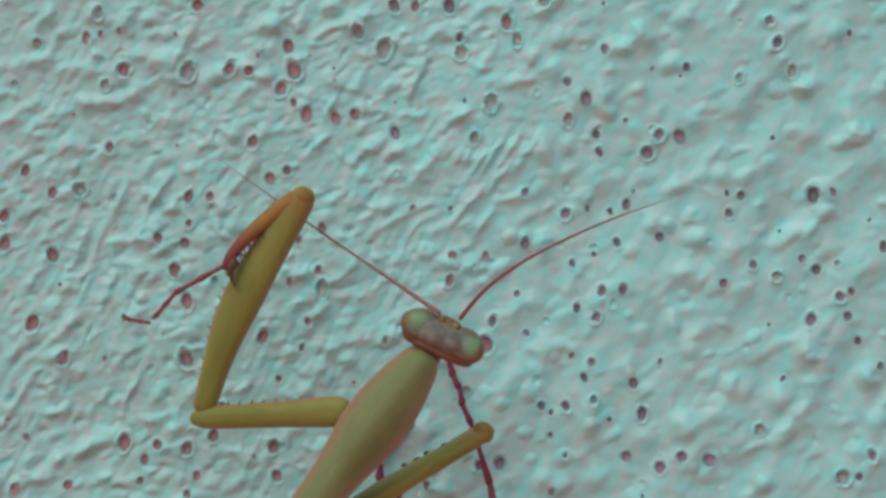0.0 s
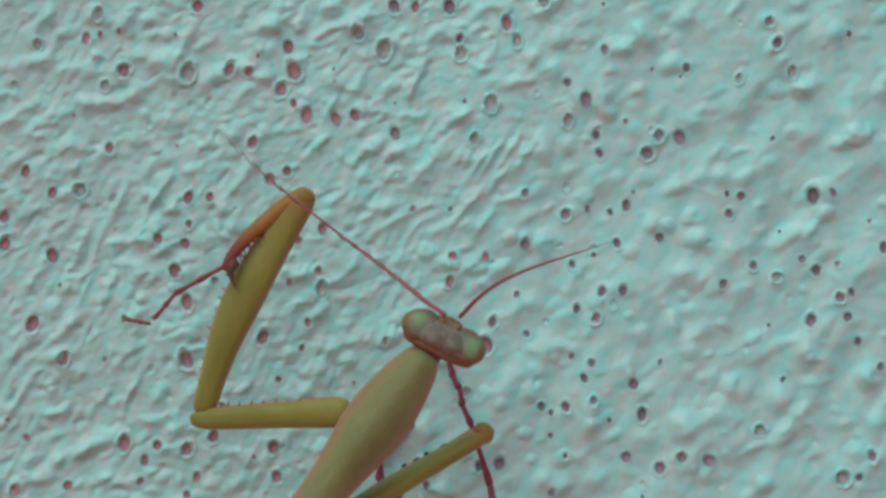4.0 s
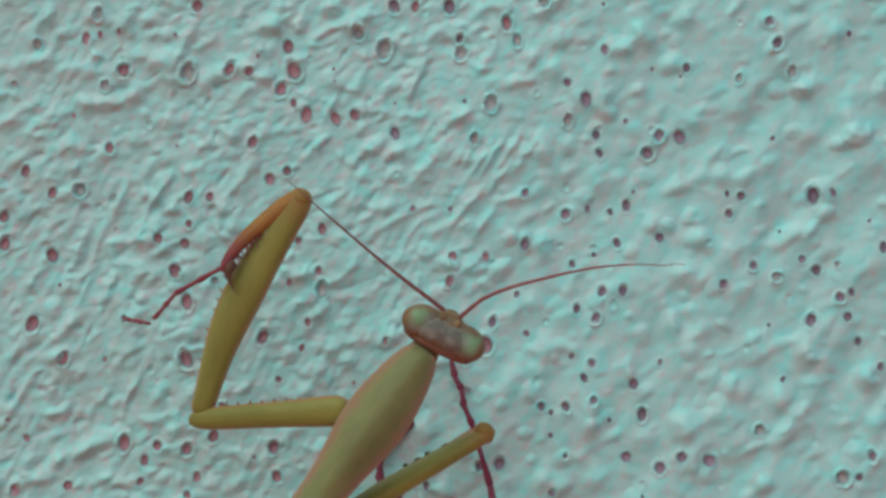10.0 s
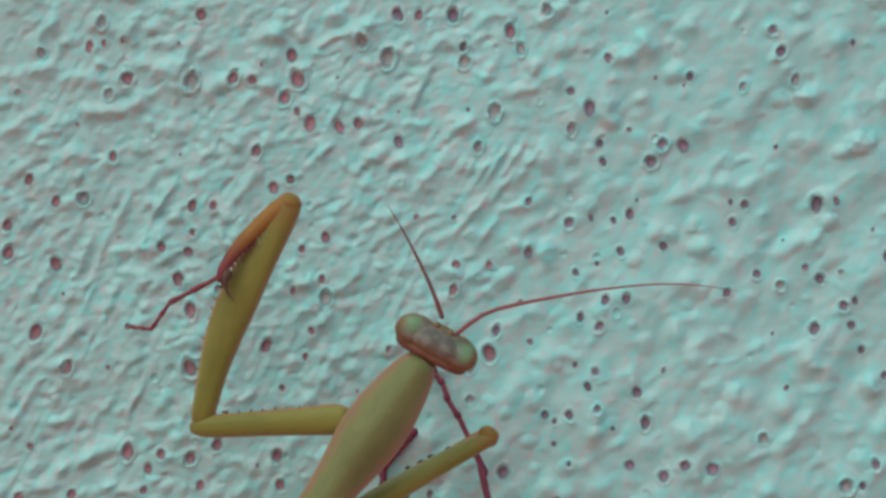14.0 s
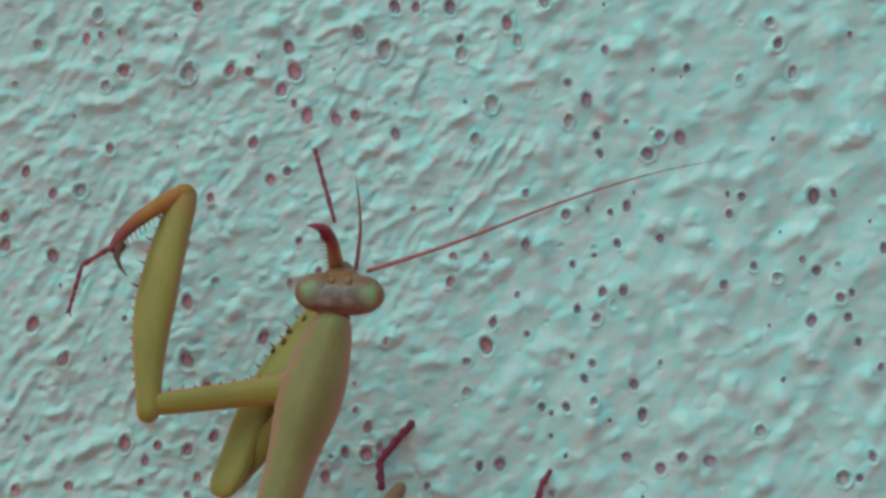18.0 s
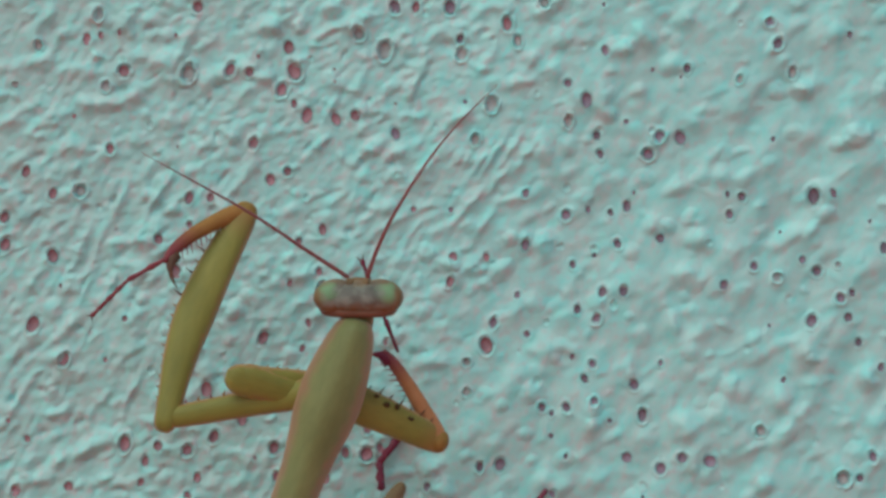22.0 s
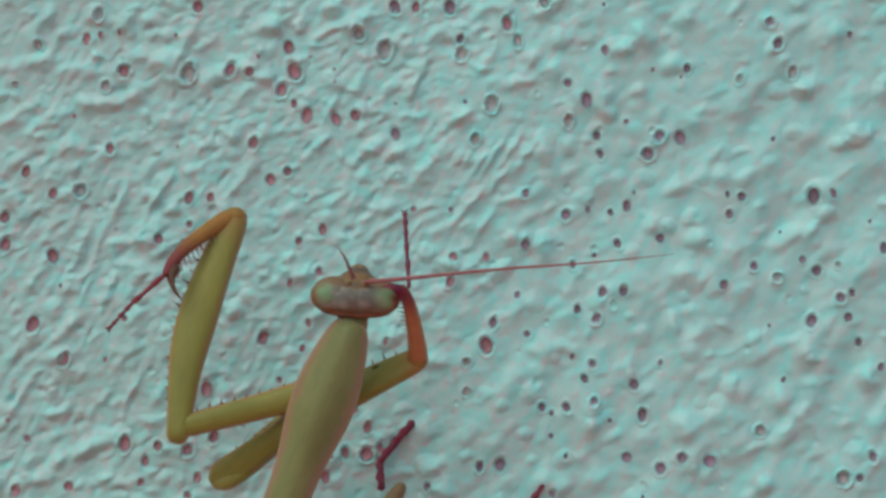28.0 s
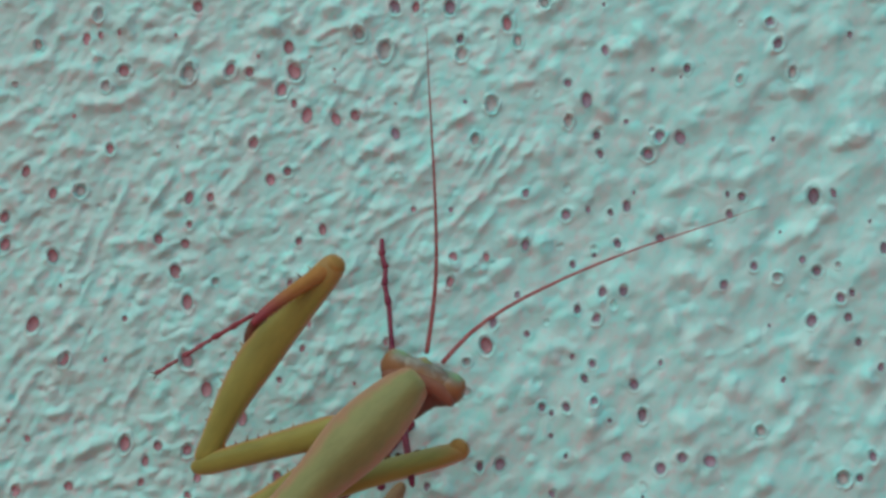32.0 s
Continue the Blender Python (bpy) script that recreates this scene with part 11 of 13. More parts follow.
    walk(limb['antenna_r_2'], [
        (0.0, seg(17.61, -10.90, 23.42, 18.36, -12.26, 24.18)), (1.0, seg(17.61, -11.04, 23.36, 18.36, -12.47, 24.00)),
        (2.0, seg(17.79, -10.82, 23.48, 18.61, -12.14, 24.21)), (3.0, seg(17.33, -11.41, 23.10, 17.88, -13.03, 23.63)),
        (6.0, seg(17.43, -11.33, 23.18, 18.02, -12.90, 23.75)), (8.0, seg(17.66, -11.15, 23.23, 18.42, -12.64, 23.75)),
        (9.0, seg(17.77, -11.03, 23.29, 18.60, -12.47, 23.80)), (11.0, seg(17.91, -10.98, 23.10, 18.80, -12.39, 23.56)),
        (12.5, seg(17.98, -10.80, 23.28, 18.93, -12.11, 23.82)), (13.0, seg(17.87, -10.52, 23.69, 18.92, -11.69, 24.31)),
        (13.5, seg(17.76, -10.24, 23.05, 18.92, -11.27, 23.68)), (14.0, seg(17.58, -10.61, 22.76, 18.67, -11.80, 23.23)),
        (14.5, seg(16.34, -10.26, 23.34, 17.63, -11.23, 23.75)), (15.0, seg(15.16, -10.35, 24.01, 16.42, -11.38, 24.42)),
        (15.5, seg(13.98, -10.42, 24.68, 15.22, -11.50, 25.09)), (16.0, seg(12.81, -10.47, 25.35, 14.02, -11.60, 25.77)),
        (16.5, seg(11.64, -10.50, 26.02, 12.83, -11.66, 26.43)), (17.0, seg(12.96, -8.20, 26.42, 14.72, -8.20, 27.02)),
        (17.5, seg(12.92, -8.20, 26.44, 14.66, -8.20, 27.01)), (18.0, seg(12.47, -9.37, 26.20, 13.98, -9.96, 26.69)),
        (18.5, seg(13.03, -9.10, 26.17, 14.61, -9.56, 26.63)), (18.8, seg(11.71, -10.70, 25.79, 12.85, -11.97, 26.13)),
        (19.0, seg(11.74, -10.96, 26.10, 12.68, -12.35, 26.60)), (19.5, seg(11.27, -10.34, 25.69, 11.88, -11.90, 26.34)),
        (20.0, seg(11.10, -10.19, 25.11, 11.56, -11.71, 25.92)), (20.5, seg(10.17, -9.71, 25.62, 10.70, -10.99, 26.67)),
        (21.0, seg(10.91, -9.52, 27.04, 11.61, -10.47, 28.25)), (21.5, seg(10.49, -10.60, 27.07, 11.06, -11.93, 28.04)),
        (22.0, seg(10.21, -11.02, 26.78, 10.65, -12.45, 27.71)), (22.5, seg(9.97, -11.00, 26.85, 10.40, -12.41, 27.80)),
        (23.0, seg(9.73, -10.97, 26.92, 10.16, -12.36, 27.89)), (23.5, seg(9.70, -11.31, 26.60, 10.00, -12.88, 27.41)),
        (24.0, seg(9.64, -11.57, 26.28, 9.82, -13.27, 26.92)), (24.4, seg(9.75, -11.60, 26.21, 10.02, -13.30, 26.81)),
        (24.9, seg(9.88, -11.60, 26.13, 10.27, -13.30, 26.66)), (25.3, seg(9.98, -11.57, 26.07, 10.46, -13.27, 26.55)),
        (25.9, seg(10.32, -11.56, 25.67, 10.91, -13.25, 26.03)), (26.4, seg(10.60, -11.52, 25.34, 11.28, -13.19, 25.60)),
        (26.9, seg(10.88, -11.45, 25.01, 11.65, -13.07, 25.17)), (27.5, seg(11.21, -11.31, 24.62, 12.09, -12.88, 24.65)),
        (28.0, seg(11.92, -10.27, 24.71, 13.25, -11.32, 24.85)), (28.5, seg(12.13, -10.75, 24.60, 13.25, -12.05, 24.88)),
        (28.8, seg(12.63, -10.39, 23.80, 13.91, -11.49, 24.03)), (29.0, seg(13.68, -10.09, 23.90, 14.95, -11.02, 24.52)),
        (29.3, seg(13.31, -10.78, 22.81, 13.93, -12.35, 23.41)), (29.6, seg(13.35, -10.47, 22.63, 13.87, -12.09, 23.24)),
        (30.0, seg(14.35, -6.99, 22.74, 15.78, -6.99, 24.01)), (30.3, seg(16.16, -6.99, 22.72, 17.71, -6.99, 23.91)),
        (30.5, seg(15.93, -9.10, 20.82, 16.93, -10.16, 21.71)), (31.0, seg(16.62, -8.93, 20.92, 17.62, -9.91, 21.88)),
        (31.5, seg(16.82, -8.68, 20.84, 17.92, -9.54, 21.80)), (32.0, seg(17.03, -8.39, 20.75, 18.24, -9.07, 21.72))])
    walk(limb['antenna_r_3'], [
        (0.0, seg(18.36, -12.26, 24.18, 19.16, -13.63, 24.86)), (1.0, seg(18.36, -12.47, 24.00, 19.17, -13.91, 24.56)),
        (2.0, seg(18.61, -12.14, 24.21, 19.47, -13.48, 24.86)), (3.0, seg(17.88, -13.03, 23.63, 18.46, -14.65, 24.11)),
        (6.0, seg(18.02, -12.90, 23.75, 18.65, -14.49, 24.26)), (8.0, seg(18.42, -12.64, 23.75, 19.22, -14.14, 24.18)),
        (9.0, seg(18.60, -12.47, 23.80, 19.49, -13.91, 24.20)), (11.0, seg(18.80, -12.39, 23.56, 19.74, -13.79, 23.93)),
        (12.5, seg(18.93, -12.11, 23.82, 19.94, -13.43, 24.26)), (13.0, seg(18.92, -11.69, 24.31, 20.03, -12.87, 24.79)),
        (13.5, seg(18.92, -11.27, 23.68, 20.13, -12.30, 24.19)), (14.0, seg(18.67, -11.80, 23.23, 19.85, -12.97, 23.56)),
        (14.5, seg(17.63, -11.23, 23.75, 18.99, -12.16, 23.98)), (15.0, seg(16.42, -11.38, 24.42, 17.74, -12.39, 24.70)),
        (15.5, seg(15.22, -11.50, 25.09, 16.49, -12.57, 25.42)), (16.0, seg(14.02, -11.60, 25.77, 15.25, -12.72, 26.14)),
        (16.5, seg(12.83, -11.66, 26.43, 14.02, -12.83, 26.85)), (17.0, seg(14.72, -8.20, 27.02, 16.47, -8.20, 27.64)),
        (17.5, seg(14.66, -8.20, 27.01, 16.40, -8.20, 27.59)), (18.0, seg(13.98, -9.96, 26.69, 15.48, -10.56, 27.20)),
        (18.5, seg(14.61, -9.56, 26.63, 16.18, -10.02, 27.11)), (18.8, seg(12.85, -11.97, 26.13, 13.98, -13.24, 26.45)),
        (19.0, seg(12.68, -12.35, 26.60, 13.62, -13.75, 27.08)), (19.5, seg(11.88, -11.90, 26.34, 12.52, -13.45, 26.94)),
        (20.0, seg(11.56, -11.71, 25.92, 12.07, -13.23, 26.70)), (20.5, seg(10.70, -10.99, 26.67, 11.30, -12.27, 27.68)),
        (21.0, seg(11.61, -10.47, 28.25, 12.40, -11.42, 29.41)), (21.5, seg(11.06, -11.93, 28.04, 11.66, -13.26, 28.99)),
        (22.0, seg(10.65, -12.45, 27.71, 11.14, -13.88, 28.61)), (22.5, seg(10.40, -12.41, 27.80, 10.91, -13.83, 28.70)),
        (23.0, seg(10.16, -12.36, 27.89, 10.69, -13.76, 28.80)), (23.5, seg(10.00, -12.88, 27.41, 10.39, -14.45, 28.17)),
        (24.0, seg(9.82, -13.27, 26.92, 10.07, -14.96, 27.53)), (24.4, seg(10.02, -13.30, 26.81, 10.35, -15.00, 27.37)),
        (24.9, seg(10.27, -13.30, 26.66, 10.69, -15.00, 27.17)), (25.3, seg(10.46, -13.27, 26.55, 10.96, -14.97, 27.00)),
        (25.9, seg(10.91, -13.25, 26.03, 11.51, -14.93, 26.37)), (26.4, seg(11.28, -13.19, 25.60, 11.96, -14.85, 25.84)),
        (26.9, seg(11.65, -13.07, 25.17, 12.41, -14.71, 25.32)), (27.5, seg(12.09, -12.88, 24.65, 12.95, -14.46, 24.69)),
        (28.0, seg(13.25, -11.32, 24.85, 14.58, -12.38, 25.00)), (28.5, seg(13.25, -12.05, 24.88, 14.37, -13.35, 25.16)),
        (28.8, seg(13.91, -11.49, 24.03, 15.18, -12.60, 24.26)), (29.0, seg(14.95, -11.02, 24.52, 16.28, -11.93, 25.02)),
        (29.3, seg(13.93, -12.35, 23.41, 14.57, -13.94, 23.97)), (29.6, seg(13.87, -12.09, 23.24, 14.42, -13.72, 23.81)),
        (30.0, seg(15.78, -6.99, 24.01, 17.28, -6.99, 25.19)), (30.3, seg(17.71, -6.99, 23.91, 19.29, -6.99, 25.06)),
        (30.5, seg(16.93, -10.16, 21.71, 18.00, -11.23, 22.51)), (31.0, seg(17.62, -9.91, 21.88, 18.70, -10.89, 22.74)),
        (31.5, seg(17.92, -9.54, 21.80, 19.11, -10.39, 22.65)), (32.0, seg(18.24, -9.07, 21.72, 19.54, -9.74, 22.57))])
    walk(limb['antenna_r_4'], [
        (0.0, seg(19.16, -13.63, 24.86, 19.99, -15.01, 25.48)), (1.0, seg(19.17, -13.91, 24.56, 19.98, -15.35, 25.07)),
        (2.0, seg(19.47, -13.48, 24.86, 20.38, -14.82, 25.42)), (3.0, seg(18.46, -14.65, 24.11, 19.07, -16.29, 24.52)),
        (6.0, seg(18.65, -14.49, 24.26, 19.29, -16.08, 24.72)), (8.0, seg(19.22, -14.14, 24.18, 20.03, -15.64, 24.56)),
        (9.0, seg(19.49, -13.91, 24.20, 20.38, -15.35, 24.54)), (11.0, seg(19.74, -13.79, 23.93, 20.67, -15.21, 24.25)),
        (12.5, seg(19.94, -13.43, 24.26, 20.94, -14.75, 24.66)), (13.0, seg(20.03, -12.87, 24.79, 21.16, -14.05, 25.23)),
        (13.5, seg(20.13, -12.30, 24.19, 21.36, -13.35, 24.66)), (14.0, seg(19.85, -12.97, 23.56, 21.02, -14.14, 23.85)),
        (14.5, seg(18.99, -12.16, 23.98, 20.36, -13.10, 24.20)), (15.0, seg(17.74, -12.39, 24.70, 19.06, -13.40, 24.97)),
        (15.5, seg(16.49, -12.57, 25.42, 17.76, -13.65, 25.74)), (16.0, seg(15.25, -12.72, 26.14, 16.47, -13.86, 26.51)),
        (16.5, seg(14.02, -12.83, 26.85, 15.19, -14.01, 27.27)), (17.0, seg(16.47, -8.20, 27.64, 18.21, -8.20, 28.29)),
        (17.5, seg(16.40, -8.20, 27.59, 18.13, -8.20, 28.18)), (18.0, seg(15.48, -10.56, 27.20, 16.97, -11.16, 27.75)),
        (18.5, seg(16.18, -10.02, 27.11, 17.73, -10.48, 27.62)), (18.8, seg(13.98, -13.24, 26.45, 15.10, -14.52, 26.77)),
        (19.0, seg(13.62, -13.75, 27.08, 14.57, -15.17, 27.53)), (19.5, seg(12.52, -13.45, 26.94, 13.18, -15.02, 27.51)),
        (20.0, seg(12.07, -13.23, 26.70, 12.59, -14.76, 27.46)), (20.5, seg(11.30, -12.27, 27.68, 11.92, -13.56, 28.68)),
        (21.0, seg(12.40, -11.42, 29.41, 13.22, -12.38, 30.54)), (21.5, seg(11.66, -13.26, 28.99, 12.27, -14.60, 29.90)),
        (22.0, seg(11.14, -13.88, 28.61, 11.65, -15.32, 29.47)), (22.5, seg(10.91, -13.83, 28.70, 11.45, -15.25, 29.57)),
        (23.0, seg(10.69, -13.76, 28.80, 11.26, -15.17, 29.68)), (23.5, seg(10.39, -14.45, 28.17, 10.85, -16.03, 28.89)),
        (24.0, seg(10.07, -14.96, 27.53, 10.42, -16.66, 28.09)), (24.4, seg(10.35, -15.00, 27.37, 10.75, -16.71, 27.88)),
        (24.9, seg(10.69, -15.00, 27.17, 11.15, -16.71, 27.63)), (25.3, seg(10.96, -14.97, 27.00, 11.48, -16.67, 27.42)),
        (25.9, seg(11.51, -14.93, 26.37, 12.11, -16.63, 26.69)), (26.4, seg(11.96, -14.85, 25.84, 12.64, -16.52, 26.08)),
        (26.9, seg(12.41, -14.71, 25.32, 13.17, -16.34, 25.48)), (27.5, seg(12.95, -14.46, 24.69, 13.79, -16.04, 24.75)),
        (28.0, seg(14.58, -12.38, 25.00, 15.90, -13.45, 25.14)), (28.5, seg(14.37, -13.35, 25.16, 15.47, -14.66, 25.44)),
        (28.8, seg(15.18, -12.60, 24.26, 16.45, -13.72, 24.46)), (29.0, seg(16.28, -11.93, 25.02, 17.62, -12.85, 25.48)),
        (29.3, seg(14.57, -13.94, 23.97, 15.25, -15.53, 24.45)), (29.6, seg(14.42, -13.72, 23.81, 14.99, -15.35, 24.33)),
        (30.0, seg(17.28, -6.99, 25.19, 18.83, -6.99, 26.31)), (30.3, seg(19.29, -6.99, 25.06, 20.89, -6.99, 26.17)),
        (30.5, seg(18.00, -11.23, 22.51, 19.07, -12.30, 23.29)), (31.0, seg(18.70, -10.89, 22.74, 19.83, -11.89, 23.53)),
        (31.5, seg(19.11, -10.39, 22.65, 20.34, -11.25, 23.44)), (32.0, seg(19.54, -9.74, 22.57, 20.88, -10.42, 23.36))])
    walk(limb['antenna_r_5'], [
        (0.0, seg(19.99, -15.01, 25.48, 20.84, -16.41, 26.05)), (1.0, seg(19.98, -15.35, 25.07, 20.82, -16.81, 25.53)),
        (2.0, seg(20.38, -14.82, 25.42, 21.32, -16.18, 25.91)), (3.0, seg(19.07, -16.29, 24.52, 19.69, -17.92, 24.87)),
        (6.0, seg(19.29, -16.08, 24.72, 19.95, -17.68, 25.12)), (8.0, seg(20.03, -15.64, 24.56, 20.84, -17.16, 24.88)),
        (9.0, seg(20.38, -15.35, 24.54, 21.28, -16.81, 24.84)), (11.0, seg(20.67, -15.21, 24.25, 21.61, -16.63, 24.52)),
        (12.5, seg(20.94, -14.75, 24.66, 21.95, -16.08, 25.01)), (13.0, seg(21.16, -14.05, 25.23, 22.30, -15.23, 25.60)),
        (13.5, seg(21.36, -13.35, 24.66, 22.59, -14.40, 25.07)), (14.0, seg(21.02, -14.14, 23.85, 22.20, -15.32, 24.10)),
        (14.5, seg(20.36, -13.10, 24.20, 21.72, -14.04, 24.38)), (15.0, seg(19.06, -13.40, 24.97, 20.37, -14.42, 25.22)),
        (15.5, seg(17.76, -13.65, 25.74, 19.02, -14.74, 26.04)), (16.0, seg(16.47, -13.86, 26.51, 17.69, -15.00, 26.87)),
        (16.5, seg(15.19, -14.01, 27.27, 16.36, -15.20, 27.69)), (17.0, seg(18.21, -8.20, 28.29, 19.95, -8.20, 28.95)),
        (17.5, seg(18.13, -8.20, 28.18, 19.86, -8.20, 28.79)), (18.0, seg(16.97, -11.16, 27.75, 18.45, -11.77, 28.32)),
        (18.5, seg(17.73, -10.48, 27.62, 19.28, -10.94, 28.17)), (18.8, seg(15.10, -14.52, 26.77, 16.21, -15.81, 27.09)),
        (19.0, seg(14.57, -15.17, 27.53, 15.51, -16.59, 27.94)), (19.5, seg(13.18, -15.02, 27.51, 13.85, -16.59, 28.05)),
        (20.0, seg(12.59, -14.76, 27.46, 13.14, -16.30, 28.17)), (20.5, seg(11.92, -13.56, 28.68, 12.57, -14.86, 29.64)),
        (21.0, seg(13.22, -12.38, 30.54, 14.08, -13.34, 31.64)), (21.5, seg(12.27, -14.60, 29.90, 12.91, -15.95, 30.79)),
        (22.0, seg(11.65, -15.32, 29.47, 12.20, -16.77, 30.31)), (22.5, seg(11.45, -15.25, 29.57, 12.03, -16.68, 30.41)),
        (23.0, seg(11.26, -15.17, 29.68, 11.87, -16.58, 30.52)), (23.5, seg(10.85, -16.03, 28.89, 11.36, -17.61, 29.56)),
        (24.0, seg(10.42, -16.66, 28.09, 10.84, -18.36, 28.60)), (24.4, seg(10.75, -16.71, 27.88, 11.20, -18.41, 28.35)),
        (24.9, seg(11.15, -16.71, 27.63, 11.65, -18.41, 28.04)), (25.3, seg(11.48, -16.67, 27.42, 12.01, -18.37, 27.80)),
        (25.9, seg(12.11, -16.63, 26.69, 12.72, -18.32, 26.99)), (26.4, seg(12.64, -16.52, 26.08, 13.32, -18.19, 26.31)),
        (26.9, seg(13.17, -16.34, 25.48, 13.91, -17.98, 25.63)), (27.5, seg(13.79, -16.04, 24.75, 14.62, -17.63, 24.82)),
        (28.0, seg(15.90, -13.45, 25.14, 17.22, -14.52, 25.29)), (28.5, seg(15.47, -14.66, 25.44, 16.57, -15.97, 25.70)),
        (28.8, seg(16.45, -13.72, 24.46, 17.71, -14.86, 24.66)), (29.0, seg(17.62, -12.85, 25.48, 18.97, -13.77, 25.89)),
        (29.3, seg(15.25, -15.53, 24.45, 15.94, -17.13, 24.89)), (29.6, seg(14.99, -15.35, 24.33, 15.58, -16.99, 24.82)),
        (30.0, seg(18.83, -6.99, 26.31, 20.43, -6.99, 27.36)), (30.3, seg(20.89, -6.99, 26.17, 22.53, -6.99, 27.23)),
        (30.5, seg(19.07, -12.30, 23.29, 20.15, -13.39, 24.05)), (31.0, seg(19.83, -11.89, 23.53, 21.00, -12.89, 24.24)),
        (31.5, seg(20.34, -11.25, 23.44, 21.60, -12.11, 24.15)), (32.0, seg(20.88, -10.42, 23.36, 22.25, -11.10, 24.07))])
    walk(limb['antenna_r_6'], [
        (0.0, seg(20.84, -16.41, 26.05, 21.71, -17.81, 26.57)), (1.0, seg(20.82, -16.81, 25.53, 21.66, -18.27, 25.95)),
        (2.0, seg(21.32, -16.18, 25.91, 22.26, -17.54, 26.35)), (3.0, seg(19.69, -17.92, 24.87, 20.32, -19.57, 25.19)),
        (6.0, seg(19.95, -17.68, 25.12, 20.62, -19.28, 25.49)), (8.0, seg(20.84, -17.16, 24.88, 21.65, -18.68, 25.19)),
        (9.0, seg(21.28, -16.81, 24.84, 22.16, -18.28, 25.13)), (11.0, seg(21.61, -16.63, 24.52, 22.54, -18.07, 24.78)),
        (12.5, seg(21.95, -16.08, 25.01, 22.96, -17.43, 25.35)), (13.0, seg(22.30, -15.23, 25.60, 23.45, -16.43, 25.93)),
        (13.5, seg(22.59, -14.40, 25.07, 23.84, -15.46, 25.44)), (14.0, seg(22.20, -15.32, 24.10, 23.36, -16.51, 24.35)),
        (14.5, seg(21.72, -14.04, 24.38, 23.09, -14.99, 24.56)), (15.0, seg(20.37, -14.42, 25.22, 21.68, -15.46, 25.46)),
        (15.5, seg(19.02, -14.74, 26.04, 20.28, -15.84, 26.35)), (16.0, seg(17.69, -15.00, 26.87, 18.89, -16.16, 27.23)),
        (16.5, seg(16.36, -15.20, 27.69, 17.51, -16.40, 28.12)), (17.0, seg(19.95, -8.20, 28.95, 21.69, -8.20, 29.60)),
        (17.5, seg(19.86, -8.20, 28.79, 21.59, -8.20, 29.40)), (18.0, seg(18.45, -11.77, 28.32, 19.92, -12.37, 28.89)),
        (18.5, seg(19.28, -10.94, 28.17, 20.83, -11.40, 28.71)), (18.8, seg(16.21, -15.81, 27.09, 17.30, -17.11, 27.42)),
        (19.0, seg(15.51, -16.59, 27.94, 16.44, -18.02, 28.35)), (19.5, seg(13.85, -16.59, 28.05, 14.51, -18.17, 28.57)),
        (20.0, seg(13.14, -16.30, 28.17, 13.71, -17.85, 28.85)), (20.5, seg(12.57, -14.86, 29.64, 13.23, -16.17, 30.57)),
        (21.0, seg(14.08, -13.34, 31.64, 14.96, -14.31, 32.72)), (21.5, seg(12.91, -15.95, 30.79, 13.56, -17.31, 31.66)),
        (22.0, seg(12.20, -16.77, 30.31, 12.75, -18.22, 31.12)), (22.5, seg(12.03, -16.68, 30.41, 12.61, -18.12, 31.23)),
        (23.0, seg(11.87, -16.58, 30.52, 12.47, -18.00, 31.34)), (23.5, seg(11.36, -17.61, 29.56, 11.88, -19.19, 30.20)),
        (24.0, seg(10.84, -18.36, 28.60, 11.29, -20.06, 29.06)), (24.4, seg(11.20, -18.41, 28.35, 11.67, -20.12, 28.78)),
        (24.9, seg(11.65, -18.41, 28.04, 12.15, -20.13, 28.43)), (25.3, seg(12.01, -18.37, 27.80, 12.54, -20.09, 28.15)),
        (25.9, seg(12.72, -18.32, 26.99, 13.33, -20.01, 27.27)), (26.4, seg(13.32, -18.19, 26.31, 13.99, -19.87, 26.53)),
        (26.9, seg(13.91, -17.98, 25.63, 14.65, -19.63, 25.80)), (27.5, seg(14.62, -17.63, 24.82, 15.43, -19.22, 24.91)),
        (28.0, seg(17.22, -14.52, 25.29, 18.52, -15.60, 25.42)), (28.5, seg(16.57, -15.97, 25.70, 17.66, -17.30, 25.94)),
        (28.8, seg(17.71, -14.86, 24.66, 18.97, -16.00, 24.86)), (29.0, seg(18.97, -13.77, 25.89, 20.32, -14.70, 26.28)),
        (29.3, seg(15.94, -17.13, 24.89, 16.64, -18.73, 25.29)), (29.6, seg(15.58, -16.99, 24.82, 16.16, -18.64, 25.29)),
        (30.0, seg(20.43, -6.99, 27.36, 22.07, -6.99, 28.33)), (30.3, seg(22.53, -6.99, 27.23, 24.21, -6.99, 28.22)),
        (30.5, seg(20.15, -13.39, 24.05, 21.23, -14.48, 24.80)), (31.0, seg(21.00, -12.89, 24.24, 22.18, -13.90, 24.93)),
        (31.5, seg(21.60, -12.11, 24.15, 22.88, -12.98, 24.84)), (32.0, seg(22.25, -11.10, 24.07, 23.64, -11.79, 24.76))])
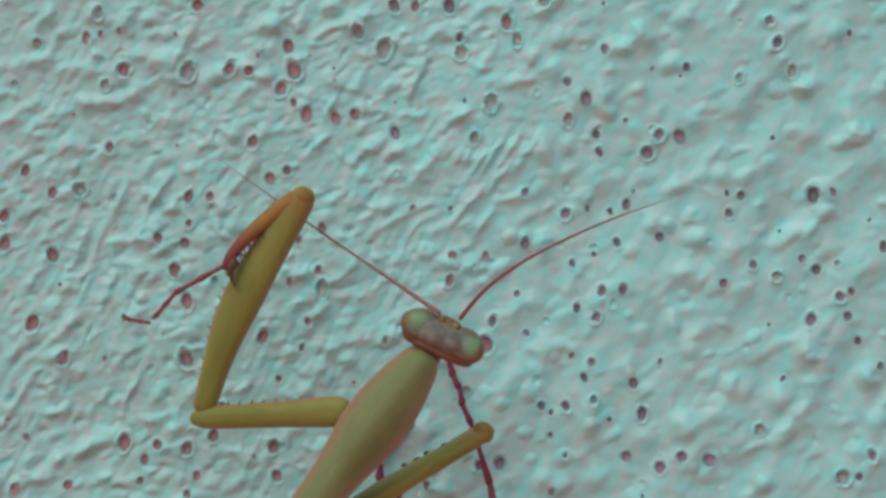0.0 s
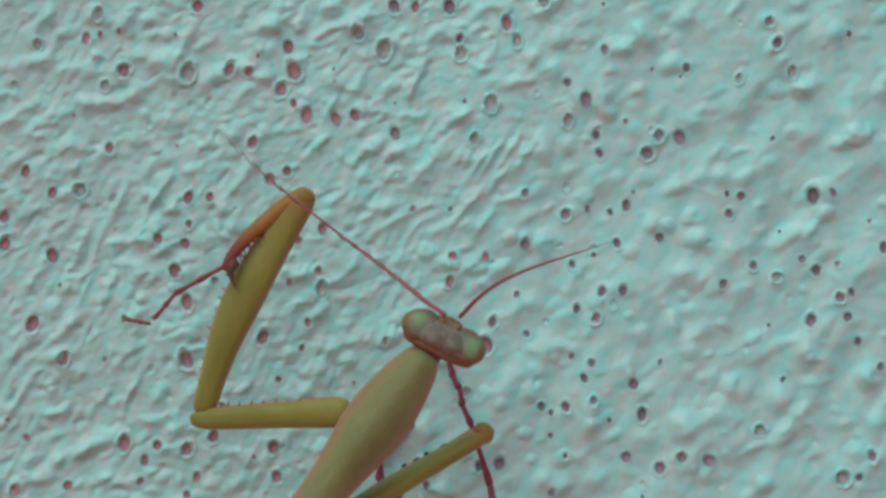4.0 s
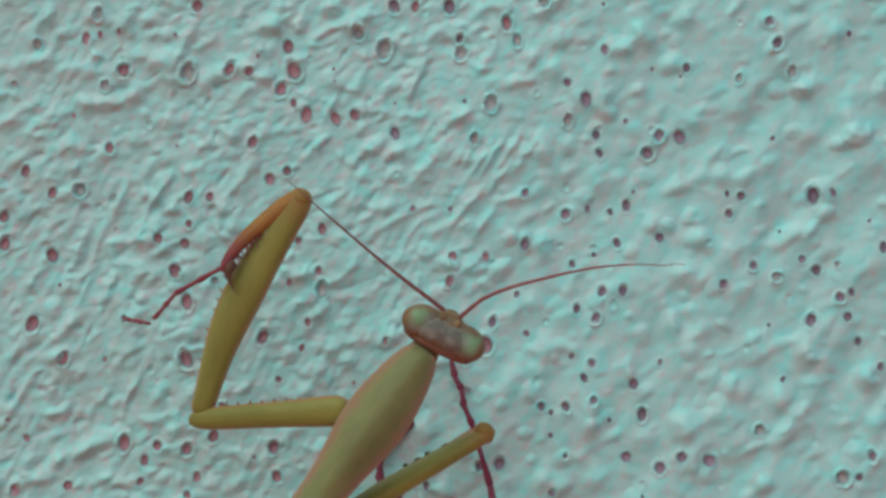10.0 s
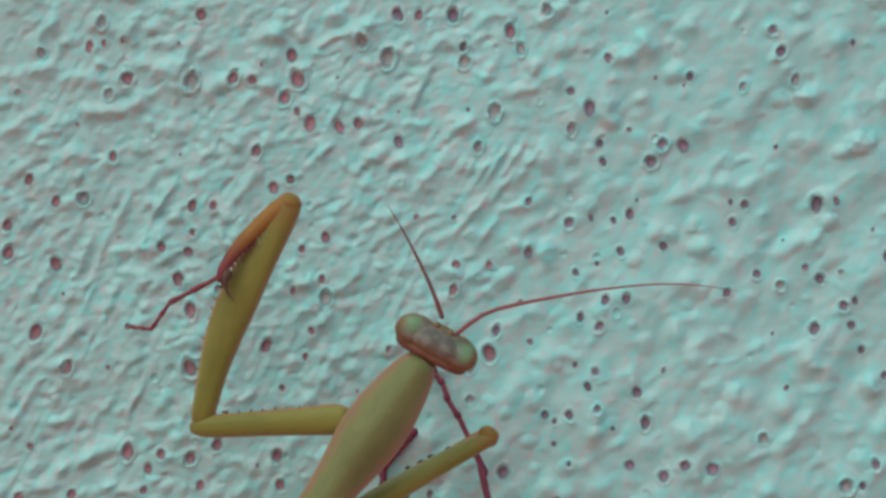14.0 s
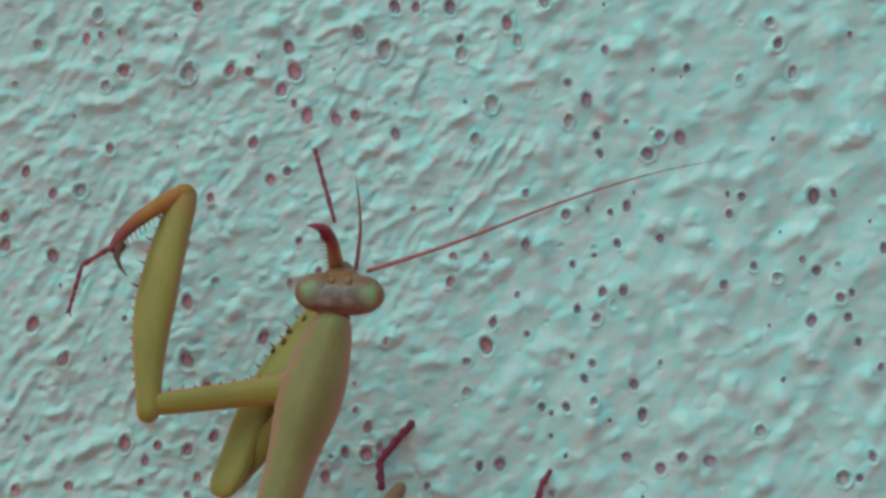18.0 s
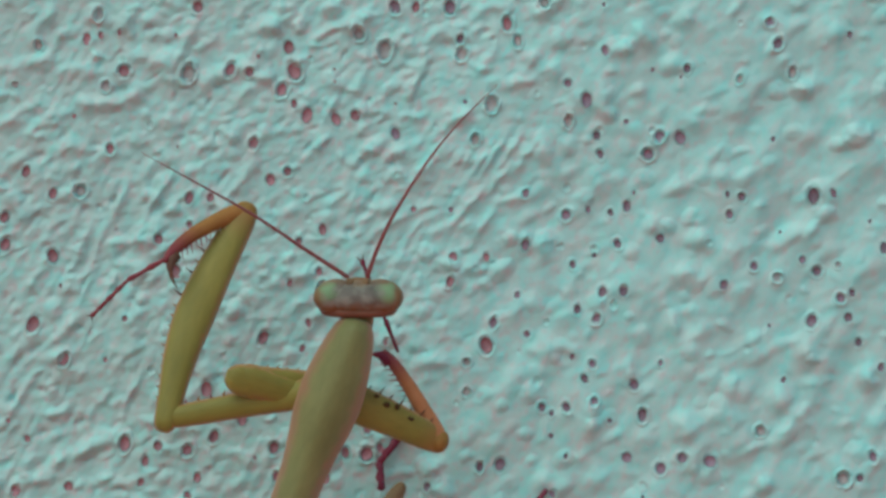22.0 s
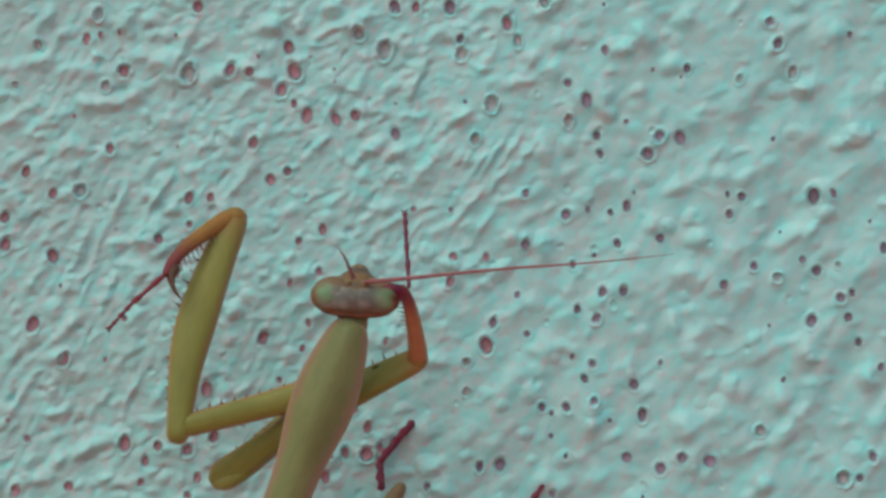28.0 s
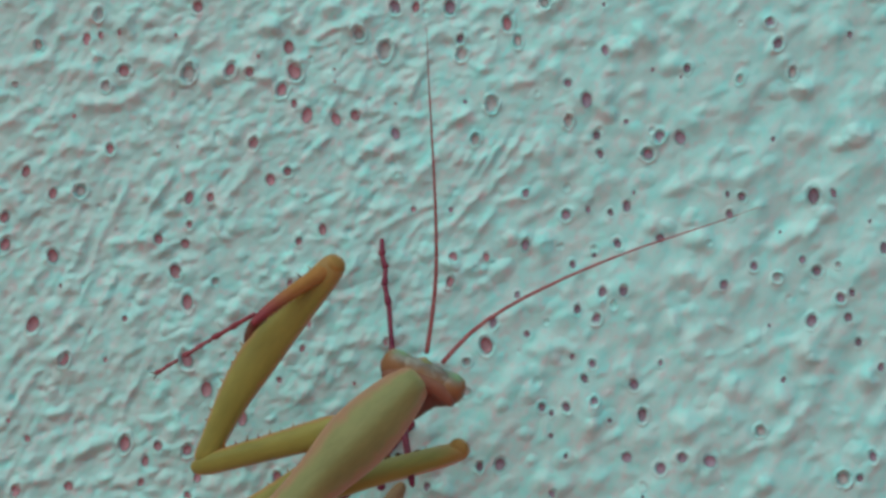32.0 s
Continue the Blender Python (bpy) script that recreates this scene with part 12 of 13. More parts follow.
    walk(limb['antenna_r_7'], [
        (0.0, seg(21.71, -17.81, 26.57, 22.58, -19.22, 27.06)), (1.0, seg(21.66, -18.27, 25.95, 22.50, -19.75, 26.32)),
        (2.0, seg(22.26, -17.54, 26.35, 23.21, -18.92, 26.74)), (3.0, seg(20.32, -19.57, 25.19, 20.94, -21.22, 25.47)),
        (6.0, seg(20.62, -19.28, 25.49, 21.29, -20.90, 25.81)), (8.0, seg(21.65, -18.68, 25.19, 22.45, -20.21, 25.48)),
        (9.0, seg(22.16, -18.28, 25.13, 23.03, -19.75, 25.41)), (11.0, seg(22.54, -18.07, 24.78, 23.45, -19.51, 25.01)),
        (12.5, seg(22.96, -17.43, 25.35, 23.96, -18.78, 25.65)), (13.0, seg(23.45, -16.43, 25.93, 24.59, -17.64, 26.20)),
        (13.5, seg(23.84, -15.46, 25.44, 25.08, -16.52, 25.77)), (14.0, seg(23.36, -16.51, 24.35, 24.52, -17.72, 24.58)),
        (14.5, seg(23.09, -14.99, 24.56, 24.45, -15.94, 24.72)), (15.0, seg(21.68, -15.46, 25.46, 22.97, -16.50, 25.70)),
        (15.5, seg(20.28, -15.84, 26.35, 21.52, -16.95, 26.65)), (16.0, seg(18.89, -16.16, 27.23, 20.08, -17.32, 27.61)),
        (16.5, seg(17.51, -16.40, 28.12, 18.65, -17.61, 28.55)), (17.0, seg(21.69, -8.20, 29.60, 23.43, -8.20, 30.23)),
        (17.5, seg(21.59, -8.20, 29.40, 23.31, -8.20, 30.01)), (18.0, seg(19.92, -12.37, 28.89, 21.39, -12.99, 29.47)),
        (18.5, seg(20.83, -11.40, 28.71, 22.37, -11.87, 29.26)), (18.8, seg(17.30, -17.11, 27.42, 18.38, -18.43, 27.75)),
        (19.0, seg(16.44, -18.02, 28.35, 17.35, -19.46, 28.76)), (19.5, seg(14.51, -18.17, 28.57, 15.17, -19.76, 29.07)),
        (20.0, seg(13.71, -17.85, 28.85, 14.31, -19.41, 29.49)), (20.5, seg(13.23, -16.17, 30.57, 13.92, -17.49, 31.47)),
        (21.0, seg(14.96, -14.31, 32.72, 15.85, -15.29, 33.77)), (21.5, seg(13.56, -17.31, 31.66, 14.22, -18.68, 32.50)),
        (22.0, seg(12.75, -18.22, 31.12, 13.32, -19.69, 31.90)), (22.5, seg(12.61, -18.12, 31.23, 13.20, -19.57, 32.02)),
        (23.0, seg(12.47, -18.00, 31.34, 13.08, -19.43, 32.15)), (23.5, seg(11.88, -19.19, 30.20, 12.42, -20.78, 30.81)),
        (24.0, seg(11.29, -20.06, 29.06, 11.76, -21.77, 29.49)), (24.4, seg(11.67, -20.12, 28.78, 12.16, -21.83, 29.18)),
        (24.9, seg(12.15, -20.13, 28.43, 12.67, -21.84, 28.79)), (25.3, seg(12.54, -20.09, 28.15, 13.07, -21.80, 28.48)),
        (25.9, seg(13.33, -20.01, 27.27, 13.94, -21.71, 27.53)), (26.4, seg(13.99, -19.87, 26.53, 14.65, -21.54, 26.75)),
        (26.9, seg(14.65, -19.63, 25.80, 15.37, -21.27, 25.96)), (27.5, seg(15.43, -19.22, 24.91, 16.24, -20.83, 25.01)),
        (28.0, seg(18.52, -15.60, 25.42, 19.82, -16.70, 25.55)), (28.5, seg(17.66, -17.30, 25.94, 18.74, -18.64, 26.17)),
        (28.8, seg(18.97, -16.00, 24.86, 20.21, -17.15, 25.07)), (29.0, seg(20.32, -14.70, 26.28, 21.67, -15.64, 26.64)),
        (29.3, seg(16.64, -18.73, 25.29, 17.33, -20.34, 25.67)), (29.6, seg(16.16, -18.64, 25.29, 16.73, -20.30, 25.75)),
        (30.0, seg(22.07, -6.99, 28.33, 23.74, -6.99, 29.27)), (30.3, seg(24.21, -6.99, 28.22, 25.92, -6.99, 29.16)),
        (30.5, seg(21.23, -14.48, 24.80, 22.30, -15.58, 25.55)), (31.0, seg(22.18, -13.90, 24.93, 23.37, -14.92, 25.59)),
        (31.5, seg(22.88, -12.98, 24.84, 24.18, -13.85, 25.49)), (32.0, seg(23.64, -11.79, 24.76, 25.05, -12.48, 25.40))])
    walk(limb['antenna_r_8'], [
        (0.0, seg(22.58, -19.22, 27.06, 23.44, -20.64, 27.51)), (1.0, seg(22.50, -19.75, 26.32, 23.34, -21.24, 26.66)),
        (2.0, seg(23.21, -18.92, 26.74, 24.17, -20.31, 27.09)), (3.0, seg(20.94, -21.22, 25.47, 21.56, -22.88, 25.72)),
        (6.0, seg(21.29, -20.90, 25.81, 21.95, -22.52, 26.11)), (8.0, seg(22.45, -20.21, 25.48, 23.24, -21.76, 25.75)),
        (9.0, seg(23.03, -19.75, 25.41, 23.88, -21.24, 25.67)), (11.0, seg(23.45, -19.51, 25.01, 24.36, -20.97, 25.20)),
        (12.5, seg(23.96, -18.78, 25.65, 24.96, -20.15, 25.89)), (13.0, seg(24.59, -17.64, 26.20, 25.74, -18.86, 26.44)),
        (13.5, seg(25.08, -16.52, 25.77, 26.33, -17.61, 26.06)), (14.0, seg(24.52, -17.72, 24.58, 25.67, -18.93, 24.78)),
        (14.5, seg(24.45, -15.94, 24.72, 25.80, -16.91, 24.86)), (15.0, seg(22.97, -16.50, 25.70, 24.27, -17.56, 25.91)),
        (15.5, seg(21.52, -16.95, 26.65, 22.76, -18.08, 26.94)), (16.0, seg(20.08, -17.32, 27.61, 21.26, -18.51, 27.97)),
        (16.5, seg(18.65, -17.61, 28.55, 19.77, -18.83, 29.00)), (17.0, seg(23.43, -8.20, 30.23, 25.19, -8.20, 30.84)),
        (17.5, seg(23.31, -8.20, 30.01, 25.03, -8.20, 30.63)), (18.0, seg(21.39, -12.99, 29.47, 22.87, -13.60, 30.02)),
        (18.5, seg(22.37, -11.87, 29.26, 23.91, -12.34, 29.81)), (18.8, seg(18.38, -18.43, 27.75, 19.45, -19.75, 28.08)),
        (19.0, seg(17.35, -19.46, 28.76, 18.24, -20.91, 29.20)), (19.5, seg(15.17, -19.76, 29.07, 15.82, -21.36, 29.56)),
        (20.0, seg(14.31, -19.41, 29.49, 14.92, -20.97, 30.10)), (20.5, seg(13.92, -17.49, 31.47, 14.67, -18.82, 32.30)),
        (21.0, seg(15.85, -15.29, 33.77, 16.76, -16.28, 34.81)), (21.5, seg(14.22, -18.68, 32.50, 14.89, -20.06, 33.31)),
        (22.0, seg(13.32, -19.69, 31.90, 13.90, -21.17, 32.66)), (22.5, seg(13.20, -19.57, 32.02, 13.79, -21.03, 32.80)),
        (23.0, seg(13.08, -19.43, 32.15, 13.68, -20.87, 32.94)), (23.5, seg(12.42, -20.78, 30.81, 12.96, -22.38, 31.41)),
        (24.0, seg(11.76, -21.77, 29.49, 12.23, -23.48, 29.89)), (24.4, seg(12.16, -21.83, 29.18, 12.65, -23.54, 29.56)),
        (24.9, seg(12.67, -21.84, 28.79, 13.18, -23.56, 29.13)), (25.3, seg(13.07, -21.80, 28.48, 13.60, -23.52, 28.80)),
        (25.9, seg(13.94, -21.71, 27.53, 14.53, -23.42, 27.78)), (26.4, seg(14.65, -21.54, 26.75, 15.31, -23.23, 26.94)),
        (26.9, seg(15.37, -21.27, 25.96, 16.08, -22.93, 26.10)), (27.5, seg(16.24, -20.83, 25.01, 17.02, -22.44, 25.08)),
        (28.0, seg(19.82, -16.70, 25.55, 21.12, -17.80, 25.66)), (28.5, seg(18.74, -18.64, 26.17, 19.81, -19.99, 26.37)),
        (28.8, seg(20.21, -17.15, 25.07, 21.44, -18.31, 25.30)), (29.0, seg(21.67, -15.64, 26.64, 23.02, -16.59, 27.00)),
        (29.3, seg(17.33, -20.34, 25.67, 18.02, -21.96, 26.03)), (29.6, seg(16.73, -20.30, 25.75, 17.29, -21.96, 26.21)),
        (30.0, seg(23.74, -6.99, 29.27, 25.39, -6.99, 30.23)), (30.3, seg(25.92, -6.99, 29.16, 27.67, -6.99, 30.04)),
        (30.5, seg(22.30, -15.58, 25.55, 23.38, -16.69, 26.27)), (31.0, seg(23.37, -14.92, 25.59, 24.55, -15.95, 26.24)),
        (31.5, seg(24.18, -13.85, 25.49, 25.47, -14.74, 26.12)), (32.0, seg(25.05, -12.48, 25.40, 26.47, -13.18, 26.02))])
    walk(limb['antenna_r_9'], [
        (0.0, seg(23.44, -20.64, 27.51, 24.31, -22.08, 27.94)), (1.0, seg(23.34, -21.24, 26.66, 24.18, -22.73, 26.96)),
        (2.0, seg(24.17, -20.31, 27.09, 25.12, -21.71, 27.38)), (3.0, seg(21.56, -22.88, 25.72, 22.17, -24.55, 25.95)),
        (6.0, seg(21.95, -22.52, 26.11, 22.61, -24.15, 26.39)), (8.0, seg(23.24, -21.76, 25.75, 24.02, -23.30, 25.99)),
        (9.0, seg(23.88, -21.24, 25.67, 24.73, -22.73, 25.92)), (11.0, seg(24.36, -20.97, 25.20, 25.26, -22.44, 25.34)),
        (12.5, seg(24.96, -20.15, 25.89, 25.95, -21.53, 26.07)), (13.0, seg(25.74, -18.86, 26.44, 26.87, -20.10, 26.59)),
        (13.5, seg(26.33, -17.61, 26.06, 27.57, -18.70, 26.31)), (14.0, seg(25.67, -18.93, 24.78, 26.81, -20.16, 24.96)),
        (14.5, seg(25.80, -16.91, 24.86, 27.15, -17.89, 24.97)), (15.0, seg(24.27, -17.56, 25.91, 25.55, -18.63, 26.11)),
        (15.5, seg(22.76, -18.08, 26.94, 23.98, -19.22, 27.22)), (16.0, seg(21.26, -18.51, 27.97, 22.42, -19.70, 28.34)),
        (16.5, seg(19.77, -18.83, 29.00, 20.88, -20.06, 29.45)), (17.0, seg(25.19, -8.20, 30.84, 26.95, -8.20, 31.42)),
        (17.5, seg(25.03, -8.20, 30.63, 26.76, -8.20, 31.26)), (18.0, seg(22.87, -13.60, 30.02, 24.36, -14.22, 30.54)),
        (18.5, seg(23.91, -12.34, 29.81, 25.46, -12.81, 30.34)), (18.8, seg(19.45, -19.75, 28.08, 20.51, -21.09, 28.39)),
        (19.0, seg(18.24, -20.91, 29.20, 19.11, -22.36, 29.64)), (19.5, seg(15.82, -21.36, 29.56, 16.47, -22.96, 30.02)),
        (20.0, seg(14.92, -20.97, 30.10, 15.55, -22.54, 30.68)), (20.5, seg(14.67, -18.82, 32.30, 15.46, -20.16, 33.09)),
        (21.0, seg(16.76, -16.28, 34.81, 17.68, -17.28, 35.82)), (21.5, seg(14.89, -20.06, 33.31, 15.58, -21.45, 34.10)),
        (22.0, seg(13.90, -21.17, 32.66, 14.49, -22.65, 33.40)), (22.5, seg(13.79, -21.03, 32.80, 14.39, -22.49, 33.55)),
        (23.0, seg(13.68, -20.87, 32.94, 14.28, -22.32, 33.71)), (23.5, seg(12.96, -22.38, 31.41, 13.50, -23.99, 31.98)),
        (24.0, seg(12.23, -23.48, 29.89, 12.71, -25.19, 30.27)), (24.4, seg(12.65, -23.54, 29.56, 13.15, -25.26, 29.91)),
        (24.9, seg(13.18, -23.56, 29.13, 13.69, -25.28, 29.45)), (25.3, seg(13.60, -23.52, 28.80, 14.13, -25.24, 29.09)),
        (25.9, seg(14.53, -23.42, 27.78, 15.12, -25.12, 28.01)), (26.4, seg(15.31, -23.23, 26.94, 15.96, -24.91, 27.12)),
        (26.9, seg(16.08, -22.93, 26.10, 16.79, -24.59, 26.22)), (27.5, seg(17.02, -22.44, 25.08, 17.80, -24.06, 25.14)),
        (28.0, seg(21.12, -17.80, 25.66, 22.40, -18.92, 25.75)), (28.5, seg(19.81, -19.99, 26.37, 20.87, -21.36, 26.55)),
        (28.8, seg(21.44, -18.31, 25.30, 22.65, -19.49, 25.53)), (29.0, seg(23.02, -16.59, 27.00, 24.37, -17.55, 27.34)),
        (29.3, seg(18.02, -21.96, 26.03, 18.70, -23.59, 26.37)), (29.6, seg(17.29, -21.96, 26.21, 17.84, -23.62, 26.66)),
        (30.0, seg(25.39, -6.99, 30.23, 27.07, -6.99, 31.15)), (30.3, seg(27.67, -6.99, 30.04, 29.42, -6.99, 30.89)),
        (30.5, seg(23.38, -16.69, 26.27, 24.46, -17.82, 26.97)), (31.0, seg(24.55, -15.95, 26.24, 25.74, -16.99, 26.88)),
        (31.5, seg(25.47, -14.74, 26.12, 26.77, -15.64, 26.73)), (32.0, seg(26.47, -13.18, 26.02, 27.89, -13.89, 26.60))])
    walk(limb['antenna_r_10'], [
        (0.0, seg(24.31, -22.08, 27.94, 25.17, -23.52, 28.34)), (1.0, seg(24.18, -22.73, 26.96, 25.00, -24.24, 27.24)),
        (2.0, seg(25.12, -21.71, 27.38, 26.06, -23.11, 27.67)), (3.0, seg(22.17, -24.55, 25.95, 22.76, -26.22, 26.16)),
        (6.0, seg(22.61, -24.15, 26.39, 23.25, -25.78, 26.65)), (8.0, seg(24.02, -23.30, 25.99, 24.79, -24.86, 26.20)),
        (9.0, seg(24.73, -22.73, 25.92, 25.57, -24.24, 26.13)), (11.0, seg(25.26, -22.44, 25.34, 26.15, -23.92, 25.41)),
        (12.5, seg(25.95, -21.53, 26.07, 26.94, -22.92, 26.14)), (13.0, seg(26.87, -20.10, 26.59, 27.99, -21.37, 26.49)),
        (13.5, seg(27.57, -18.70, 26.31, 28.82, -19.80, 26.48)), (14.0, seg(26.81, -20.16, 24.96, 27.95, -21.39, 25.10)),
        (14.5, seg(27.15, -17.89, 24.97, 28.50, -18.87, 25.04)), (15.0, seg(25.55, -18.63, 26.11, 26.83, -19.71, 26.26)),
        (15.5, seg(23.98, -19.22, 27.22, 25.19, -20.38, 27.47)), (16.0, seg(22.42, -19.70, 28.34, 23.59, -20.90, 28.67)),
        (16.5, seg(20.88, -20.06, 29.45, 21.99, -21.31, 29.86)), (17.0, seg(26.95, -8.20, 31.42, 28.73, -8.20, 31.98)),
        (17.5, seg(26.76, -8.20, 31.26, 28.48, -8.20, 31.88)), (18.0, seg(24.36, -14.22, 30.54, 25.85, -14.85, 31.04)),
        (18.5, seg(25.46, -12.81, 30.34, 27.01, -13.28, 30.88)), (18.8, seg(20.51, -21.09, 28.39, 21.56, -22.44, 28.68)),
        (19.0, seg(19.11, -22.36, 29.64, 19.98, -23.83, 30.04)), (19.5, seg(16.47, -22.96, 30.02, 17.11, -24.57, 30.47)),
        (20.0, seg(15.55, -22.54, 30.68, 16.16, -24.12, 31.25)), (20.5, seg(15.46, -20.16, 33.09, 16.26, -21.51, 33.84)),
        (21.0, seg(17.68, -17.28, 35.82, 18.62, -18.29, 36.81)), (21.5, seg(15.58, -21.45, 34.10, 16.26, -22.85, 34.87)),
        (22.0, seg(14.49, -22.65, 33.40, 15.10, -24.14, 34.09)), (22.5, seg(14.39, -22.49, 33.55, 15.01, -23.97, 34.27)),
        (23.0, seg(14.28, -22.32, 33.71, 14.91, -23.78, 34.44)), (23.5, seg(13.50, -23.99, 31.98, 14.05, -25.60, 32.52)),
        (24.0, seg(12.71, -25.19, 30.27, 13.19, -26.91, 30.63)), (24.4, seg(13.15, -25.26, 29.91, 13.64, -26.99, 30.24)),
        (24.9, seg(13.69, -25.28, 29.45, 14.21, -27.01, 29.74)), (25.3, seg(14.13, -25.24, 29.09, 14.66, -26.97, 29.34)),
        (25.9, seg(15.12, -25.12, 28.01, 15.71, -26.84, 28.20)), (26.4, seg(15.96, -24.91, 27.12, 16.60, -26.61, 27.27)),
        (26.9, seg(16.79, -24.59, 26.22, 17.48, -26.26, 26.32)), (27.5, seg(17.80, -24.06, 25.14, 18.55, -25.68, 25.17)),
        (28.0, seg(22.40, -18.92, 25.75, 23.68, -20.04, 25.85)), (28.5, seg(20.87, -21.36, 26.55, 21.92, -22.73, 26.73)),
        (28.8, seg(22.65, -19.49, 25.53, 23.86, -20.67, 25.75)), (29.0, seg(24.37, -17.55, 27.34, 25.71, -18.52, 27.68)),
        (29.3, seg(18.70, -23.59, 26.37, 19.37, -25.23, 26.70)), (29.6, seg(17.84, -23.62, 26.66, 18.37, -25.29, 27.11)),
        (30.0, seg(27.07, -6.99, 31.15, 28.79, -6.99, 31.97)), (30.3, seg(29.42, -6.99, 30.89, 31.18, -6.99, 31.75)),
        (30.5, seg(24.46, -17.82, 26.97, 25.56, -18.95, 27.62)), (31.0, seg(25.74, -16.99, 26.88, 26.92, -18.04, 27.50)),
        (31.5, seg(26.77, -15.64, 26.73, 28.08, -16.54, 27.31)), (32.0, seg(27.89, -13.89, 26.60, 29.33, -14.60, 27.14))])
    walk(limb['antenna_r_11'], [
        (0.0, seg(25.17, -23.52, 28.34, 26.02, -24.97, 28.72)), (1.0, seg(25.00, -24.24, 27.24, 25.82, -25.75, 27.50)),
        (2.0, seg(26.06, -23.11, 27.67, 27.00, -24.53, 27.93)), (3.0, seg(22.76, -26.22, 26.16, 23.35, -27.90, 26.37)),
        (6.0, seg(23.25, -25.78, 26.65, 23.89, -27.43, 26.90)), (8.0, seg(24.79, -24.86, 26.20, 25.55, -26.43, 26.38)),
        (9.0, seg(25.57, -24.24, 26.13, 26.41, -25.75, 26.31)), (11.0, seg(26.15, -23.92, 25.41, 27.03, -25.40, 25.41)),
        (12.5, seg(26.94, -22.92, 26.14, 27.91, -24.32, 26.08)), (13.0, seg(27.99, -21.37, 26.49, 29.05, -22.64, 26.19)),
        (13.5, seg(28.82, -19.80, 26.48, 30.06, -20.92, 26.57)), (14.0, seg(27.95, -21.39, 25.10, 29.08, -22.64, 25.20)),
        (14.5, seg(28.50, -18.87, 25.04, 29.84, -19.87, 25.07)), (15.0, seg(26.83, -19.71, 26.26, 28.10, -20.80, 26.39)),
        (15.5, seg(25.19, -20.38, 27.47, 26.41, -21.54, 27.69)), (16.0, seg(23.59, -20.90, 28.67, 24.75, -22.12, 28.97)),
        (16.5, seg(21.99, -21.31, 29.86, 23.10, -22.56, 30.25)), (17.0, seg(28.73, -8.20, 31.98, 30.50, -8.20, 32.52)),
        (17.5, seg(28.48, -8.20, 31.88, 30.20, -8.20, 32.49)), (18.0, seg(25.85, -14.85, 31.04, 27.36, -15.48, 31.51)),
        (18.5, seg(27.01, -13.28, 30.88, 28.56, -13.76, 31.40)), (18.8, seg(21.56, -22.44, 28.68, 22.60, -23.79, 28.95)),
        (19.0, seg(19.98, -23.83, 30.04, 20.85, -25.31, 30.40)), (19.5, seg(17.11, -24.57, 30.47, 17.74, -26.19, 30.91)),
        (20.0, seg(16.16, -24.12, 31.25, 16.77, -25.70, 31.79)), (20.5, seg(16.26, -21.51, 33.84, 17.07, -22.86, 34.57)),
        (21.0, seg(18.62, -18.29, 36.81, 19.58, -19.31, 37.77)), (21.5, seg(16.26, -22.85, 34.87, 16.96, -24.26, 35.61)),
        (22.0, seg(15.10, -24.14, 34.09, 15.73, -25.64, 34.75)), (22.5, seg(15.01, -23.97, 34.27, 15.66, -25.46, 34.94)),
        (23.0, seg(14.91, -23.78, 34.44, 15.58, -25.25, 35.13)), (23.5, seg(14.05, -25.60, 32.52, 14.62, -27.23, 33.02)),
        (24.0, seg(13.19, -26.91, 30.63, 13.67, -28.64, 30.97)), (24.4, seg(13.64, -26.99, 30.24, 14.14, -28.72, 30.54)),
        (24.9, seg(14.21, -27.01, 29.74, 14.72, -28.74, 30.00)), (25.3, seg(14.66, -26.97, 29.34, 15.19, -28.71, 29.57)),
        (25.9, seg(15.71, -26.84, 28.20, 16.29, -28.56, 28.38)), (26.4, seg(16.60, -26.61, 27.27, 17.22, -28.31, 27.39)),
        (26.9, seg(17.48, -26.26, 26.32, 18.16, -27.93, 26.39)), (27.5, seg(18.55, -25.68, 25.17, 19.29, -27.32, 25.19)),
        (28.0, seg(23.68, -20.04, 25.85, 24.94, -21.18, 25.96)), (28.5, seg(21.92, -22.73, 26.73, 22.96, -24.11, 26.89)),
        (28.8, seg(23.86, -20.67, 25.75, 25.07, -21.87, 25.95)), (29.0, seg(25.71, -18.52, 27.68, 27.04, -19.50, 28.00)),
        (29.3, seg(19.37, -25.23, 26.70, 20.02, -26.87, 27.01)), (29.6, seg(18.37, -25.29, 27.11, 18.88, -26.97, 27.55)),
        (30.0, seg(28.79, -6.99, 31.97, 30.55, -6.99, 32.71)), (30.3, seg(31.18, -6.99, 31.75, 32.94, -6.99, 32.59)),
        (30.5, seg(25.56, -18.95, 27.62, 26.67, -20.10, 28.23)), (31.0, seg(26.92, -18.04, 27.50, 28.09, -19.10, 28.12)),
        (31.5, seg(28.08, -16.54, 27.31, 29.38, -17.46, 27.87)), (32.0, seg(29.33, -14.60, 27.14, 30.79, -15.31, 27.64))])
